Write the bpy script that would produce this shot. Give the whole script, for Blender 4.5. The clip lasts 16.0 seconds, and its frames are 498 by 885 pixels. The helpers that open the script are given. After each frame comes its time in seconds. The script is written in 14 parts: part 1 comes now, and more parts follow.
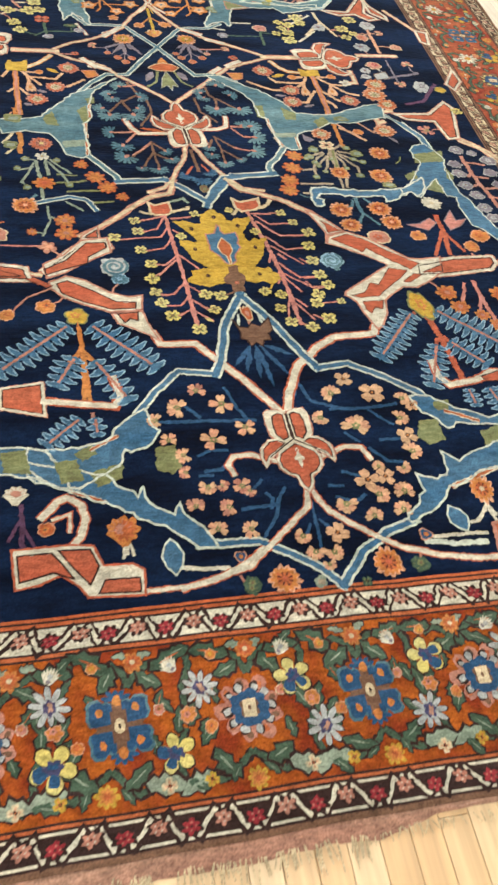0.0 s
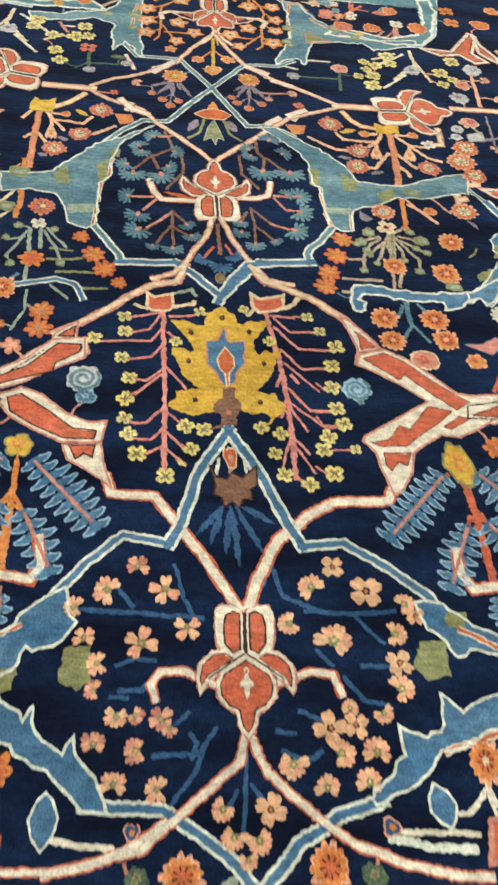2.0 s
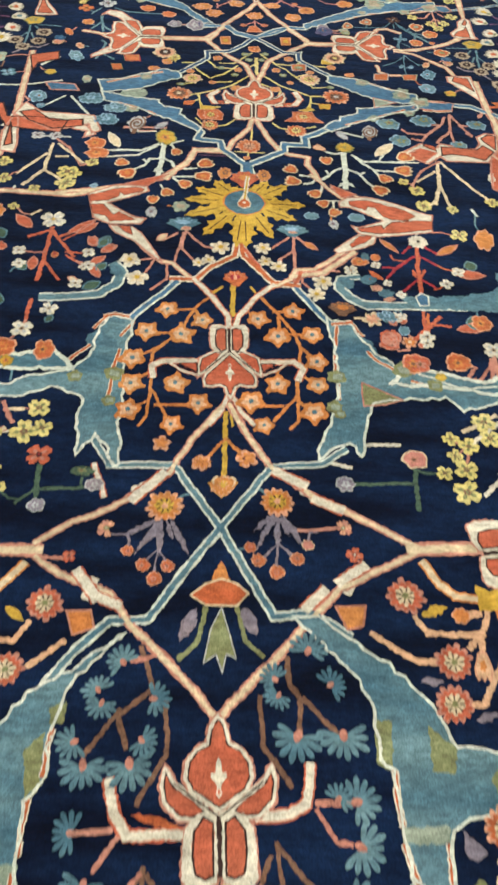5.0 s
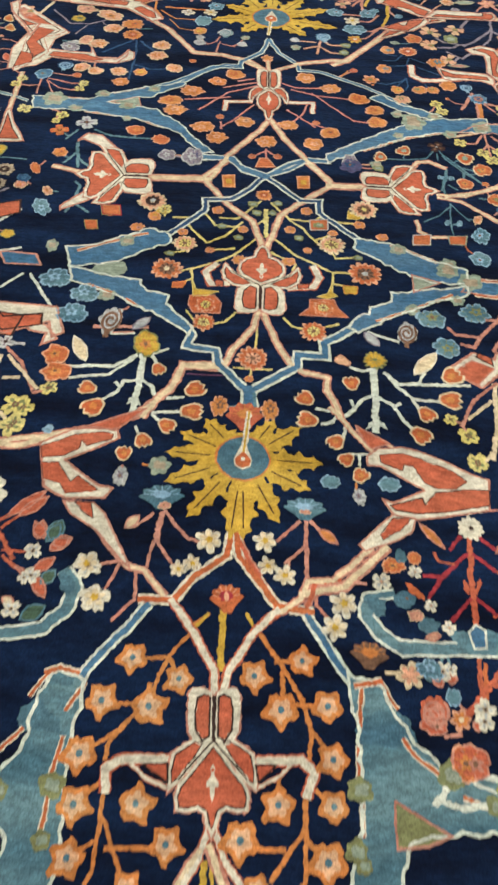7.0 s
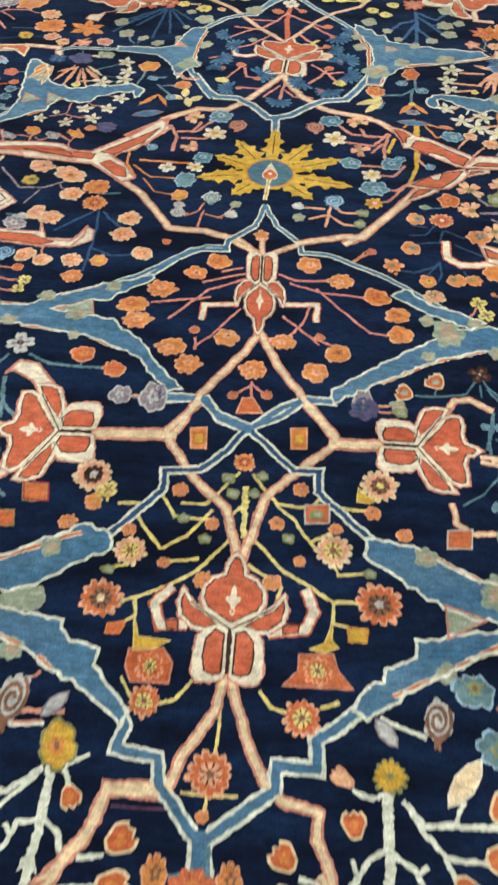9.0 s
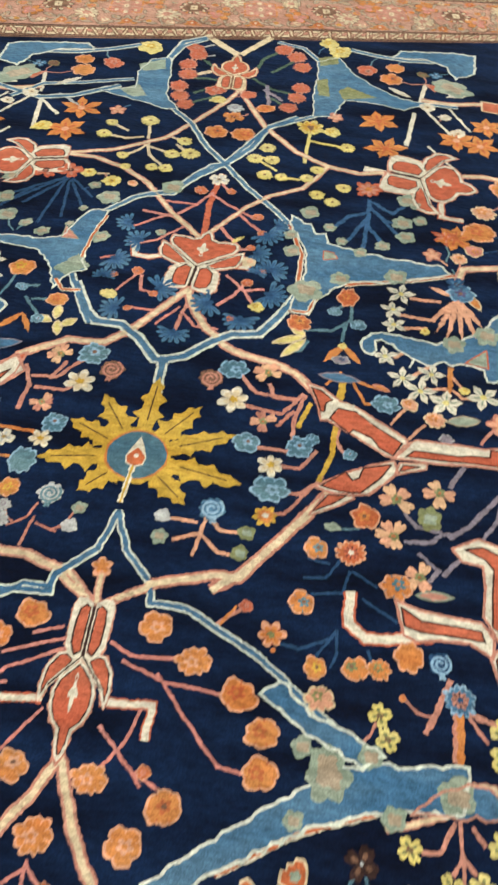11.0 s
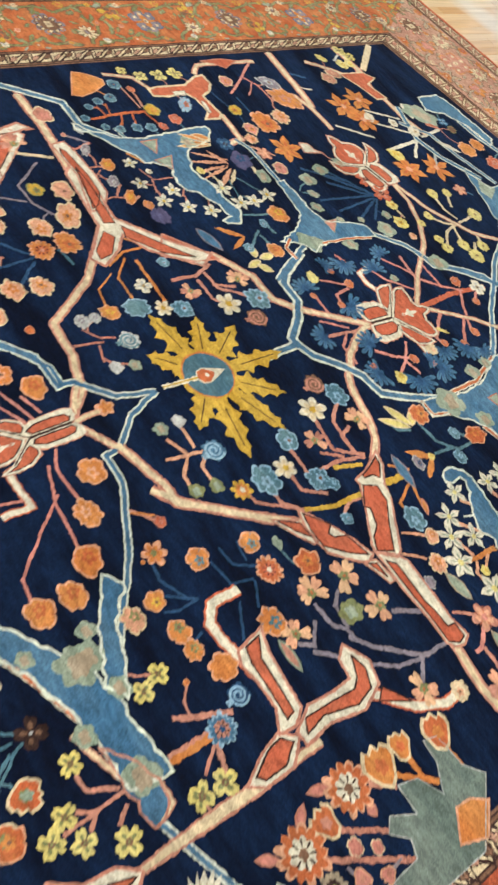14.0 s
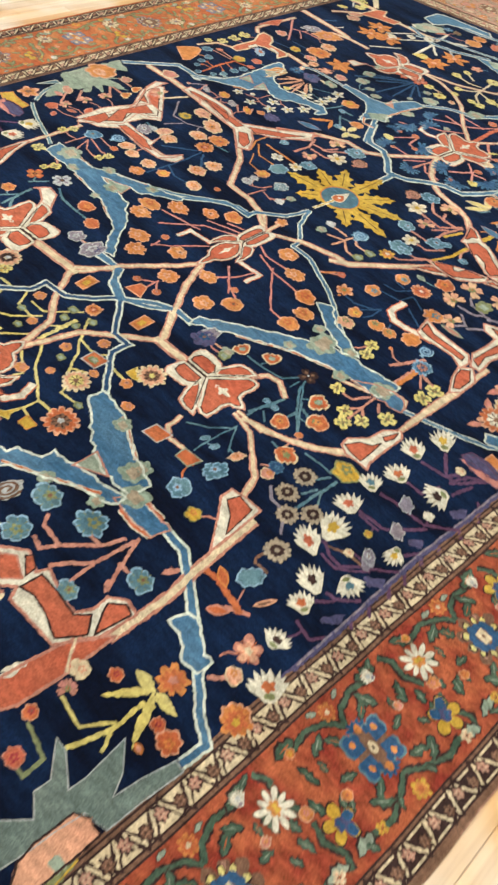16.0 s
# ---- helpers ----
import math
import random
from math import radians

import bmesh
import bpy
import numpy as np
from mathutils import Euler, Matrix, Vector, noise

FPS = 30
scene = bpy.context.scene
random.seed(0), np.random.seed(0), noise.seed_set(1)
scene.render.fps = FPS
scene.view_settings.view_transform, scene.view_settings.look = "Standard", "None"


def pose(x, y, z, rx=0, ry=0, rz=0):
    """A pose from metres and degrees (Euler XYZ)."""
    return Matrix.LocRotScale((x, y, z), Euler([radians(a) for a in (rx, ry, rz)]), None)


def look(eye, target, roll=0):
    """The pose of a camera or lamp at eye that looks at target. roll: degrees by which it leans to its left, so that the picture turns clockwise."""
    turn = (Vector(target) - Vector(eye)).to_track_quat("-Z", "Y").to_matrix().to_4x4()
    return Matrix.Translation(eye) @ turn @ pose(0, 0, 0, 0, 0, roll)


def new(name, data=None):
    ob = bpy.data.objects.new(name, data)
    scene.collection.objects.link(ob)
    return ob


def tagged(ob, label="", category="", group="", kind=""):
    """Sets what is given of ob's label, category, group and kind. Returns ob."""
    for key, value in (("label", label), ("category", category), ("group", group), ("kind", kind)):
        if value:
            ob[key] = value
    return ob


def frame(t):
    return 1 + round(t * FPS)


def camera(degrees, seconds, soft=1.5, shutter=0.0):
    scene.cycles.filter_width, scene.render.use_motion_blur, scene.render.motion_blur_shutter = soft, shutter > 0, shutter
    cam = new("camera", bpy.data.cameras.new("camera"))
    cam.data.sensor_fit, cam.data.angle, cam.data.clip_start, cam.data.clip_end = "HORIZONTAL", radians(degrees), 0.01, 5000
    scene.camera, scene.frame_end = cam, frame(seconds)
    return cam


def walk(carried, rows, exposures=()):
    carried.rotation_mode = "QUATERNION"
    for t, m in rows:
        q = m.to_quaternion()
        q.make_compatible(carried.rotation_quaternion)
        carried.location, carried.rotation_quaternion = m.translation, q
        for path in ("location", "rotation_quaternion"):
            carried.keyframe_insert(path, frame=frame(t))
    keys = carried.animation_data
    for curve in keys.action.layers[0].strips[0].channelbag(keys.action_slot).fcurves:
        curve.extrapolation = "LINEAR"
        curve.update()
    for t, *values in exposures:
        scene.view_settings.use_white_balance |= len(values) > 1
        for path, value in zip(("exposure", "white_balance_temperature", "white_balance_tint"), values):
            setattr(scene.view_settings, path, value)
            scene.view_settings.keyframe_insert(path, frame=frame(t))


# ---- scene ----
cam = camera(34.9, 16.0, soft=2.6, shutter=0.35)
PATH = [
    (0, (-0.4466, -4.1294, 1.4069), (0.0079, -2.9307, -0.1281), 12.76),
    (0.5, (-0.3653, -4.0046, 1.3913), (0.0876, -2.8036, -0.1425), 13.86),
    (1, (-0.2849, -3.8868, 1.3809), (0.1315, -2.6974, -0.1721), 14.48),
    (1.5, (-0.1368, -3.7419, 1.3798), (0.1488, -2.5470, -0.1984), 12.73),
    (2, (-0.0792, -3.5897, 1.3725), (0.1110, -2.3914, -0.2175), 10.54),
    (2.5, (-0.1056, -3.3544, 1.3888), (0.0596, -2.1535, -0.2019), 9.74),
    (3, (-0.1199, -3.1654, 1.4128), (0.0266, -1.9532, -0.1712), 9.24),
    (3.5, (-0.0481, -2.8752, 1.4279), (0.0688, -1.6504, -0.1489), 8.73),
    (4, (0.0136, -2.5919, 1.4201), (0.0629, -1.3485, -0.1456), 6.52),
    (4.5, (0.0049, -2.3045, 1.4010), (0.0433, -1.0566, -0.1615), 4.58),
    (4.7, (-0.0056, -2.2022, 1.4078), (0.0409, -0.9481, -0.1494), 4.21),
    (6.8, (-0.0136, -1.1441, 1.5166), (0.0159, 0.0541, -0.0845), 4.62),
    (7, (-0.0064, -1.0505, 1.5044), (0.0132, 0.1432, -0.1002), 4.48),
    (7.5, (0.0582, -0.7722, 1.4879), (0.0295, 0.4274, -0.1121), 3.37),
    (8, (0.0911, -0.5604, 1.4728), (0.0367, 0.6426, -0.1240), 2.20),
    (8.5, (0.0770, -0.3031, 1.4616), (0.0099, 0.9084, -0.1283), 1.57),
    (9, (0.0820, -0.0570, 1.4589), (0.0138, 1.1647, -0.1232), 1.58),
    (9.2, (0.1372, 0.0637, 1.4544), (0.0479, 1.2880, -0.1246), 0.35),
    (9.5, (0.1887, 0.2475, 1.4692), (0.1172, 1.4854, -0.1000), 1.48),
    (9.7, (0.2167, 0.3541, 1.4718), (0.1409, 1.5947, -0.0951), 1.56),
    (11.8, (0.3977, 1.3617, 1.5213), (0.2853, 2.6325, -0.0189), 12.86),
    (12, (0.4114, 1.4454, 1.5165), (0.2834, 2.7155, -0.0231), 16.11),
    (12.5, (0.4833, 1.5406, 1.4937), (0.2191, 2.7798, -0.0538), 24.37),
    (13, (0.6282, 1.4639, 1.5033), (0.1342, 2.6391, -0.0378), 29.69),
    (13.5, (0.7140, 1.2075, 1.5031), (0.1303, 2.3772, -0.0106), 32.06),
    (14, (0.8199, 0.9555, 1.5006), (0.2123, 2.1204, -0.0073), 32.62),
    (14.5, (1.0018, 0.7291, 1.5154), (0.3103, 1.8661, 0.0224), 30.42),
    (15, (1.1596, 0.4629, 1.5043), (0.3932, 1.5639, 0.0209), 24.61),
    (15.5, (1.2808, 0.1490, 1.4876), (0.5300, 1.2496, -0.0041), 19.17),
    (16, (1.4382, -0.1152, 1.5171), (0.6634, 0.9893, 0.0407), 13.70),
]
walk(cam, [(t, look(eye, target, roll)) for t, eye, target, roll in PATH], [(0.0, 0.05), (1.5, 0.12), (3.5, 0.14), (4.6, 0.04), (7.0, -0.1), (9.5, 0.0), (16.0, 0.04)])

# ---- light: a showroom with white walls, ceiling light panels and tall windows ----
world = bpy.data.worlds.new("world")
scene.world = world
world.use_nodes = True
sky = world.node_tree.nodes.new("ShaderNodeTexSky")
sky.sky_type, sky.sun_disc = "NISHITA", False
sky.sun_elevation, sky.sun_rotation = radians(35), radians(20)
world.node_tree.links.new(sky.outputs[0], world.node_tree.nodes["Background"].inputs[0])
world.node_tree.nodes["Background"].inputs[1].default_value = 0.12

ROOM = (-5.5, 6.0, -7.0, 8.5, 3.2)          # x0, x1, y0, y1, height
PANEL_WATTS, WINDOW_WATTS = 53, 104


def area(name, m, sx, sy, watts, colour):
    lamp = bpy.data.lights.new(name, "AREA")
    lamp.shape, lamp.size, lamp.size_y, lamp.energy, lamp.color = "RECTANGLE", sx, sy, watts, colour
    ob = new(name, lamp)
    ob.matrix_world = m
    return ob


# ---- materials ----
def nodes_of(name):
    m = bpy.data.materials.new(name)
    m.use_nodes = True
    return m, m.node_tree, m.node_tree.nodes["Principled BSDF"]


def node(tree, kind, **values):
    n = tree.nodes.new(kind)
    for key, value in values.items():
        n.inputs[key].default_value = value
    return n


def mix(tree, mode, fac, a, b):
    n = tree.nodes.new("ShaderNodeMix")
    n.data_type, n.blend_type = "RGBA", mode
    for sock, v in ((n.inputs[0], fac), (n.inputs[6], a), (n.inputs[7], b)):
        if isinstance(v, bpy.types.NodeSocket):
            tree.links.new(v, sock)
        else:
            sock.default_value = v
    return n.outputs[2]


def ramp(tree, fac, lo, hi, a=0.0, b=1.0):
    n = node(tree, "ShaderNodeMapRange")
    n.inputs[1].default_value, n.inputs[2].default_value = lo, hi
    n.inputs[3].default_value, n.inputs[4].default_value = a, b
    tree.links.new(fac, n.inputs[0])
    return n.outputs[0]


def noise_at(tree, coords, scale, detail=2.0, stretch=(1, 1, 1)):
    mp = node(tree, "ShaderNodeMapping", Scale=stretch)
    tree.links.new(coords, mp.inputs[0])
    n = node(tree, "ShaderNodeTexNoise", Scale=scale, Detail=detail)
    tree.links.new(mp.outputs[0], n.inputs["Vector"])
    return n.outputs[0]


def grey(tree, fac, a, b):
    """A grey multiplier from a to b."""
    return mix(tree, "MIX", fac, (a, a, a, 1), (b, b, b, 1))


def wool(name, rgb, other=None, abrash=0.25, blotch=False, nap=1.0):
    """Knotted wool pile: dye that varies in bands along the weft (or in blotches), single knots, a matt nap."""
    m, t, p = nodes_of(name)
    geo = t.nodes.new("ShaderNodeNewGeometry").outputs["Position"]
    bands = noise_at(t, geo, 13 if blotch else 11, 3, (1, 1, 0.2) if blotch else (0.22, 1, 0.2))
    worn = noise_at(t, geo, 2.3, 3)
    knots = noise_at(t, geo, 290, 2, (1, 1.2, 0.2))
    rows = noise_at(t, geo, 120, 2, (0.35, 1, 0.2))
    grain = noise_at(t, geo, 42, 3)
    c = mix(t, "MIX", ramp(t, bands, 0.36, 0.64), (*rgb, 1), (*(other or [v * (1 + abrash) + 0.004 for v in rgb]), 1))
    c = mix(t, "MULTIPLY", 1.0, c, grey(t, ramp(t, worn, 0.3, 0.7), 0.86, 1.12))
    c = mix(t, "MULTIPLY", 1.0, c, grey(t, ramp(t, knots, 0.3, 0.7), 0.60, 1.26))
    c = mix(t, "MULTIPLY", 1.0, c, grey(t, ramp(t, rows, 0.3, 0.7), 0.74, 1.18))
    c = mix(t, "MULTIPLY", 1.0, c, grey(t, ramp(t, grain, 0.3, 0.7), 0.80, 1.12))
    t.links.new(mix(t, "MULTIPLY", 1.0, c, (0.84, 0.85, 0.88, 1)), p.inputs["Base Color"])
    p.inputs["Roughness"].default_value = 0.8
    p.inputs["Diffuse Roughness"].default_value = 1.0
    p.inputs["Specular IOR Level"].default_value = 0.04
    soft = node(t, "ShaderNodeGamma", Gamma=0.6)
    t.links.new(c, soft.inputs[0])
    t.links.new(soft.outputs[0], p.inputs["Sheen Tint"])
    p.inputs["Sheen Weight"].default_value = nap
    p.inputs["Sheen Roughness"].default_value = 0.40
    folds = noise_at(t, geo, 1.6, 1, (0.8, 1.3, 1))
    fold = node(t, "ShaderNodeBump", Strength=0.4, Distance=0.05)
    t.links.new(folds, fold.inputs["Height"])
    pile = node(t, "ShaderNodeBump", Strength=0.6, Distance=0.003)
    t.links.new(rows, pile.inputs["Height"])
    t.links.new(fold.outputs[0], pile.inputs["Normal"])
    t.links.new(pile.outputs[0], p.inputs["Normal"])
    return m


DYE = {
    "N": wool("navy_wool", (0.0022, 0.0045, 0.0140), (0.0058, 0.0165, 0.048), nap=0.45),
    "D": wool("indigo_wool", (0.020, 0.056, 0.115)),
    "B": wool("blue_wool", (0.045, 0.125, 0.21), (0.085, 0.18, 0.26)),
    "T": wool("grey_blue_wool", (0.062, 0.14, 0.175), (0.135, 0.235, 0.25)),
    "L": wool("pale_blue_wool", (0.22, 0.36, 0.46), (0.28, 0.42, 0.50)),
    "W": wool("ivory_wool", (0.58, 0.535, 0.40), (0.655, 0.61, 0.47)),
    "I": wool("pale_green_ivory_wool", (0.55, 0.59, 0.475), (0.62, 0.635, 0.52)),
    "C": wool("cream_wool", (0.585, 0.47, 0.285), (0.64, 0.53, 0.34)),
    "S": wool("salmon_wool", (0.49, 0.235, 0.165), (0.45, 0.19, 0.13)),
    "R": wool("madder_wool", (0.45, 0.105, 0.052), (0.47, 0.13, 0.066)),
    "M": wool("wine_wool", (0.26, 0.03, 0.035)),
    "O": wool("orange_wool", (0.50, 0.175, 0.045), (0.55, 0.235, 0.07)),
    "E": wool("rust_wool", (0.43, 0.105, 0.038), (0.48, 0.15, 0.055)),
    "P": wool("peach_wool", (0.60, 0.30, 0.18), (0.64, 0.35, 0.21)),
    "p": wool("pale_peach_wool", (0.62, 0.36, 0.20), (0.64, 0.42, 0.24)),
    "Y": wool("gold_wool", (0.46, 0.28, 0.035), (0.54, 0.36, 0.06)),
    "Z": wool("lemon_wool", (0.58, 0.48, 0.14), (0.62, 0.54, 0.22)),
    "G": wool("olive_wool", (0.19, 0.19, 0.075), (0.22, 0.24, 0.11)),
    "H": wool("sage_wool", (0.23, 0.29, 0.21), (0.30, 0.34, 0.25)),
    "h": wool("grey_sage_wool", (0.115, 0.155, 0.13), (0.17, 0.21, 0.175)),
    "F": wool("green_wool", (0.052, 0.09, 0.055), (0.08, 0.125, 0.08)),
    "V": wool("violet_grey_wool", (0.20, 0.175, 0.205), (0.25, 0.205, 0.215)),
    "U": wool("slate_violet_wool", (0.065, 0.065, 0.13), (0.085, 0.075, 0.14)),
    "A": wool("silver_wool", (0.36, 0.38, 0.36), (0.46, 0.46, 0.42)),
    "K": wool("brown_black_wool", (0.035, 0.018, 0.015)),
    "X": wool("brown_wool", (0.16, 0.085, 0.05)),
    "Q": wool("rose_wool", (0.55, 0.24, 0.19), (0.52, 0.20, 0.15)),
    "J": wool("border_madder_wool", (0.23, 0.036, 0.012), (0.40, 0.105, 0.016), blotch=True),
    "g": wool("tan_wool", (0.32, 0.25, 0.165), (0.40, 0.33, 0.23)),
    "t": wool("teal_wool", (0.055, 0.125, 0.165), (0.085, 0.165, 0.19)),
    "d": wool("mid_blue_wool", (0.025, 0.075, 0.15), (0.04, 0.10, 0.19)),
    "m": wool("mauve_wool", (0.10, 0.042, 0.075), (0.12, 0.06, 0.11)),
    "b": wool("faded_madder_wool", (0.40, 0.095, 0.032), (0.48, 0.17, 0.06), blotch=True),
    "a": wool("bright_madder_wool", (0.24, 0.036, 0.022), (0.40, 0.11, 0.045), blotch=True),
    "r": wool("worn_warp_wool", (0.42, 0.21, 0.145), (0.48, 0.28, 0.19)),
}


def oak():
    m, t, p = nodes_of("varnished_oak")
    geo = t.nodes.new("ShaderNodeNewGeometry")
    info = t.nodes.new("ShaderNodeObjectInfo").outputs["Random"]
    isl = geo.outputs["Random Per Island"]
    add = node(t, "ShaderNodeMath")
    add.operation = "ADD"
    t.links.new(info, add.inputs[0])
    t.links.new(isl, add.inputs[1])
    fr = node(t, "ShaderNodeMath")
    fr.operation = "FRACT"
    t.links.new(add.outputs[0], fr.inputs[0])
    pos = geo.outputs["Position"]
    fib = noise_at(t, pos, 60, 4, (1, 0.04, 1))
    fig = noise_at(t, pos, 7, 3, (1, 0.15, 1))
    c = mix(t, "MIX", fr.outputs[0], (0.50, 0.27, 0.085, 1), (0.66, 0.49, 0.29, 1))
    # whitish window glare painted into the colour in patches, weak at the near end
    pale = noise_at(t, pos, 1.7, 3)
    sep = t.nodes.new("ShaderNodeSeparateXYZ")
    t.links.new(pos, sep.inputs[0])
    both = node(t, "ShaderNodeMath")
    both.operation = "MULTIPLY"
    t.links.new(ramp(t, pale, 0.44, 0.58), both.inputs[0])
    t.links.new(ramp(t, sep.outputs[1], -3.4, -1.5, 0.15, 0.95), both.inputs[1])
    painted_glare = both.outputs[0]
    c = mix(t, "MIX", painted_glare, c, (0.66, 0.60, 0.50, 1))
    c = mix(t, "MULTIPLY", 1.0, c, grey(t, ramp(t, fib, 0.3, 0.7), 0.78, 1.1))
    c = mix(t, "MULTIPLY", 1.0, c, grey(t, ramp(t, fig, 0.3, 0.7), 0.85, 1.08))
    t.links.new(c, p.inputs["Base Color"])
    p.inputs["Roughness"].default_value = 0.32
    p.inputs["Coat Weight"].default_value = 0.5
    p.inputs["Coat Roughness"].default_value = 0.16
    b = node(t, "ShaderNodeBump", Strength=0.15, Distance=0.001)
    t.links.new(fib, b.inputs["Height"])
    t.links.new(b.outputs[0], p.inputs["Normal"])
    return m


def paint(name, rgb, rough=0.7):
    m, t, p = nodes_of(name)
    pos = t.nodes.new("ShaderNodeNewGeometry").outputs["Position"]
    c = mix(t, "MULTIPLY", 1.0, (*rgb, 1), grey(t, noise_at(t, pos, 1.5, 4), 0.93, 1.05))
    t.links.new(c, p.inputs["Base Color"])
    p.inputs["Roughness"].default_value = rough
    b = node(t, "ShaderNodeBump", Strength=0.2, Distance=0.001)
    t.links.new(noise_at(t, pos, 300, 2), b.inputs["Height"])
    t.links.new(b.outputs[0], p.inputs["Normal"])
    return m


def glow(name, rgb, strength):
    m, t, p = nodes_of(name)
    p.inputs["Emission Color"].default_value = (*rgb, 1)
    p.inputs["Emission Strength"].default_value = strength
    return m


OAK, WHITE_PAINT, DARK_GAP = oak(), paint("wall_paint", (0.78, 0.75, 0.70)), paint("subfloor", (0.10, 0.06, 0.03))
CEILING_PAINT, TRIM_PAINT = paint("ceiling_paint", (0.82, 0.81, 0.78)), paint("trim_paint", (0.75, 0.73, 0.69), 0.4)


def part(name, bm, material, parent, label=""):
    me = bpy.data.meshes.new(name)
    bm.to_mesh(me)
    bm.free()
    for mt in material if isinstance(material, (list, tuple)) else [material]:
        me.materials.append(mt)
    ob = new(name, me)
    ob.parent = parent
    return tagged(ob, label) if label else ob


def box(bm, x0, y0, z0, x1, y1, z1):
    v = [bm.verts.new(p) for p in ((x0, y0, z0), (x1, y0, z0), (x1, y1, z0), (x0, y1, z0), (x0, y0, z1), (x1, y0, z1), (x1, y1, z1), (x0, y1, z1))]
    for q in ((3, 2, 1, 0), (4, 5, 6, 7), (0, 1, 5, 4), (1, 2, 6, 5), (2, 3, 7, 6), (3, 0, 4, 7)):
        bm.faces.new([v[i] for i in q])


# ---- the room: walls with window openings, ceiling and its light panels ----
def room():
    x0, x1, y0, y1, h = ROOM
    w = 0.2
    bm = bmesh.new()
    box(bm, x0 - w, y0 - w, h, x1 + w, y1 + w, h + 0.2)
    tagged(part("ceiling", bm, CEILING_PAINT, None), "plain white painted plaster ceiling of the showroom", "ceiling", kind="structure")
    # walls that run along x (south, north) and y (west, east); openings as (from, to) along the wall
    for name, along, a, b, at, out, gaps in (("wall_south", 0, x0 - w, x1 + w, y0, -w, ()), ("wall_north", 0, x0 - w, x1 + w, y1, w, ((-3.6, -1.6), (1.2, 3.2))),
                                             ("wall_west", 1, y0, y1, x0, -w, ((-1.5, 0.5), (3.0, 5.0))), ("wall_east", 1, y0, y1, x1, w, ())):
        bm = bmesh.new()
        lo, hi = sorted((at, at + out))
        edge = a
        cells = []
        for g0, g1 in gaps:
            cells += [(edge, g0, 0, h), (g0, g1, 0, 0.8), (g0, g1, 2.6, h)]
            edge = g1
        cells.append((edge, b, 0, h))
        for c0, c1, z0, z1 in cells:
            box(bm, *((c0, lo, z0, c1, hi, z1) if along == 0 else (lo, c0, z0, hi, c1, z1)))
        tagged(part(name, bm, WHITE_PAINT, None), "plain off-white painted showroom wall", "wall", kind="structure")
        for n, (g0, g1) in enumerate(gaps):
            c, mid = (g0 + g1) / 2, at + out / 2
            m = pose(c, mid, 1.7, 90, 0, 0 if out < 0 else 180) if along == 0 else pose(mid, c, 1.7, 90, 0, -90 if out < 0 else 90)
            area("window_light", Matrix.Translation((0, 0, 0)) @ m @ pose(0, 0, 0, 180, 0, 0), 1.9, 1.7, WINDOW_WATTS, (0.92, 0.98, 1.0))
    for px in (-2.6, 0.2, 3.0):
        for py in (-4.6, -1.6, 1.4, 4.4):
            lamp = tagged(new("ceiling_light"), "square recessed white ceiling light panel, switched on", "ceiling light", "ceiling light panels")
            lamp.location = (px, py, h)
            bm = bmesh.new()
            for q in ((-0.32, -0.32, 0.32, -0.3), (-0.32, 0.3, 0.32, 0.32), (-0.32, -0.3, -0.3, 0.3), (0.3, -0.3, 0.32, 0.3)):
                box(bm, q[0], q[1], -0.02, q[2], q[3], 0)
            part("frame", bm, TRIM_PAINT, lamp)
            bm = bmesh.new()
            box(bm, -0.299, -0.299, -0.008, 0.299, 0.299, -0.002)
            part("diffuser", bm, PANEL_GLOW, lamp, "glowing white diffuser")
            area("panel_light", pose(px, py, h - 0.03), 0.58, 0.58, PANEL_WATTS, (0.96, 0.99, 0.98))


PANEL_GLOW = glow("panel_glow", (1.0, 0.95, 0.87), 4.0)
room()

# ---- the carpet: base cloth, ground of the field, pattern woven into the pile ----
TOP = 0.012                                   # height of the pile
carpet = tagged(new("carpet"), "long antique wool carpet, navy ground with arabesque vines, on oak", "carpet")
layer = [0]
bits = random.Random(7)


def lift(level):
    """A height over the pile, a hair different for each motif."""
    layer[0] += 1
    turn, place = divmod(layer[0], 61)
    return 0.0004 * level + 0.0000062 * (place + turn * 0.618 % 1)


def rough_edge(pts, step=0.0065, jag=0.0028, closed=True):
    """Points along a line at even steps, pushed in and out as knots do."""
    out = []
    n = len(pts)
    for i in range(n if closed else n - 1):
        a, b = Vector(pts[i]), Vector(pts[(i + 1) % n])
        k = max(1, round((b - a).length / step))
        side = Vector((-(b - a).y, (b - a).x)).normalized() if (b - a).length > 1e-6 else Vector((0, 0))
        for j in range(k):
            out.append(a.lerp(b, j / k) + side * bits.uniform(-jag, jag))
    if not closed:
        out.append(Vector(pts[-1]))
    return out


def face(bm, pts, z, slot=0, skirt=0.0):
    area2 = sum(pts[i - 1][0] * pts[i][1] - pts[i][0] * pts[i - 1][1] for i in range(len(pts)))
    if area2 < 0:
        pts = pts[::-1]
    top = [bm.verts.new((p[0], p[1], z)) for p in pts]
    bm.faces.new(top).material_index = slot
    if skirt:
        low = [bm.verts.new((p[0], p[1], z - skirt)) for p in pts]
        for i in range(len(pts)):
            bm.faces.new((low[i - 1], low[i], top[i], top[i - 1])).material_index = slot


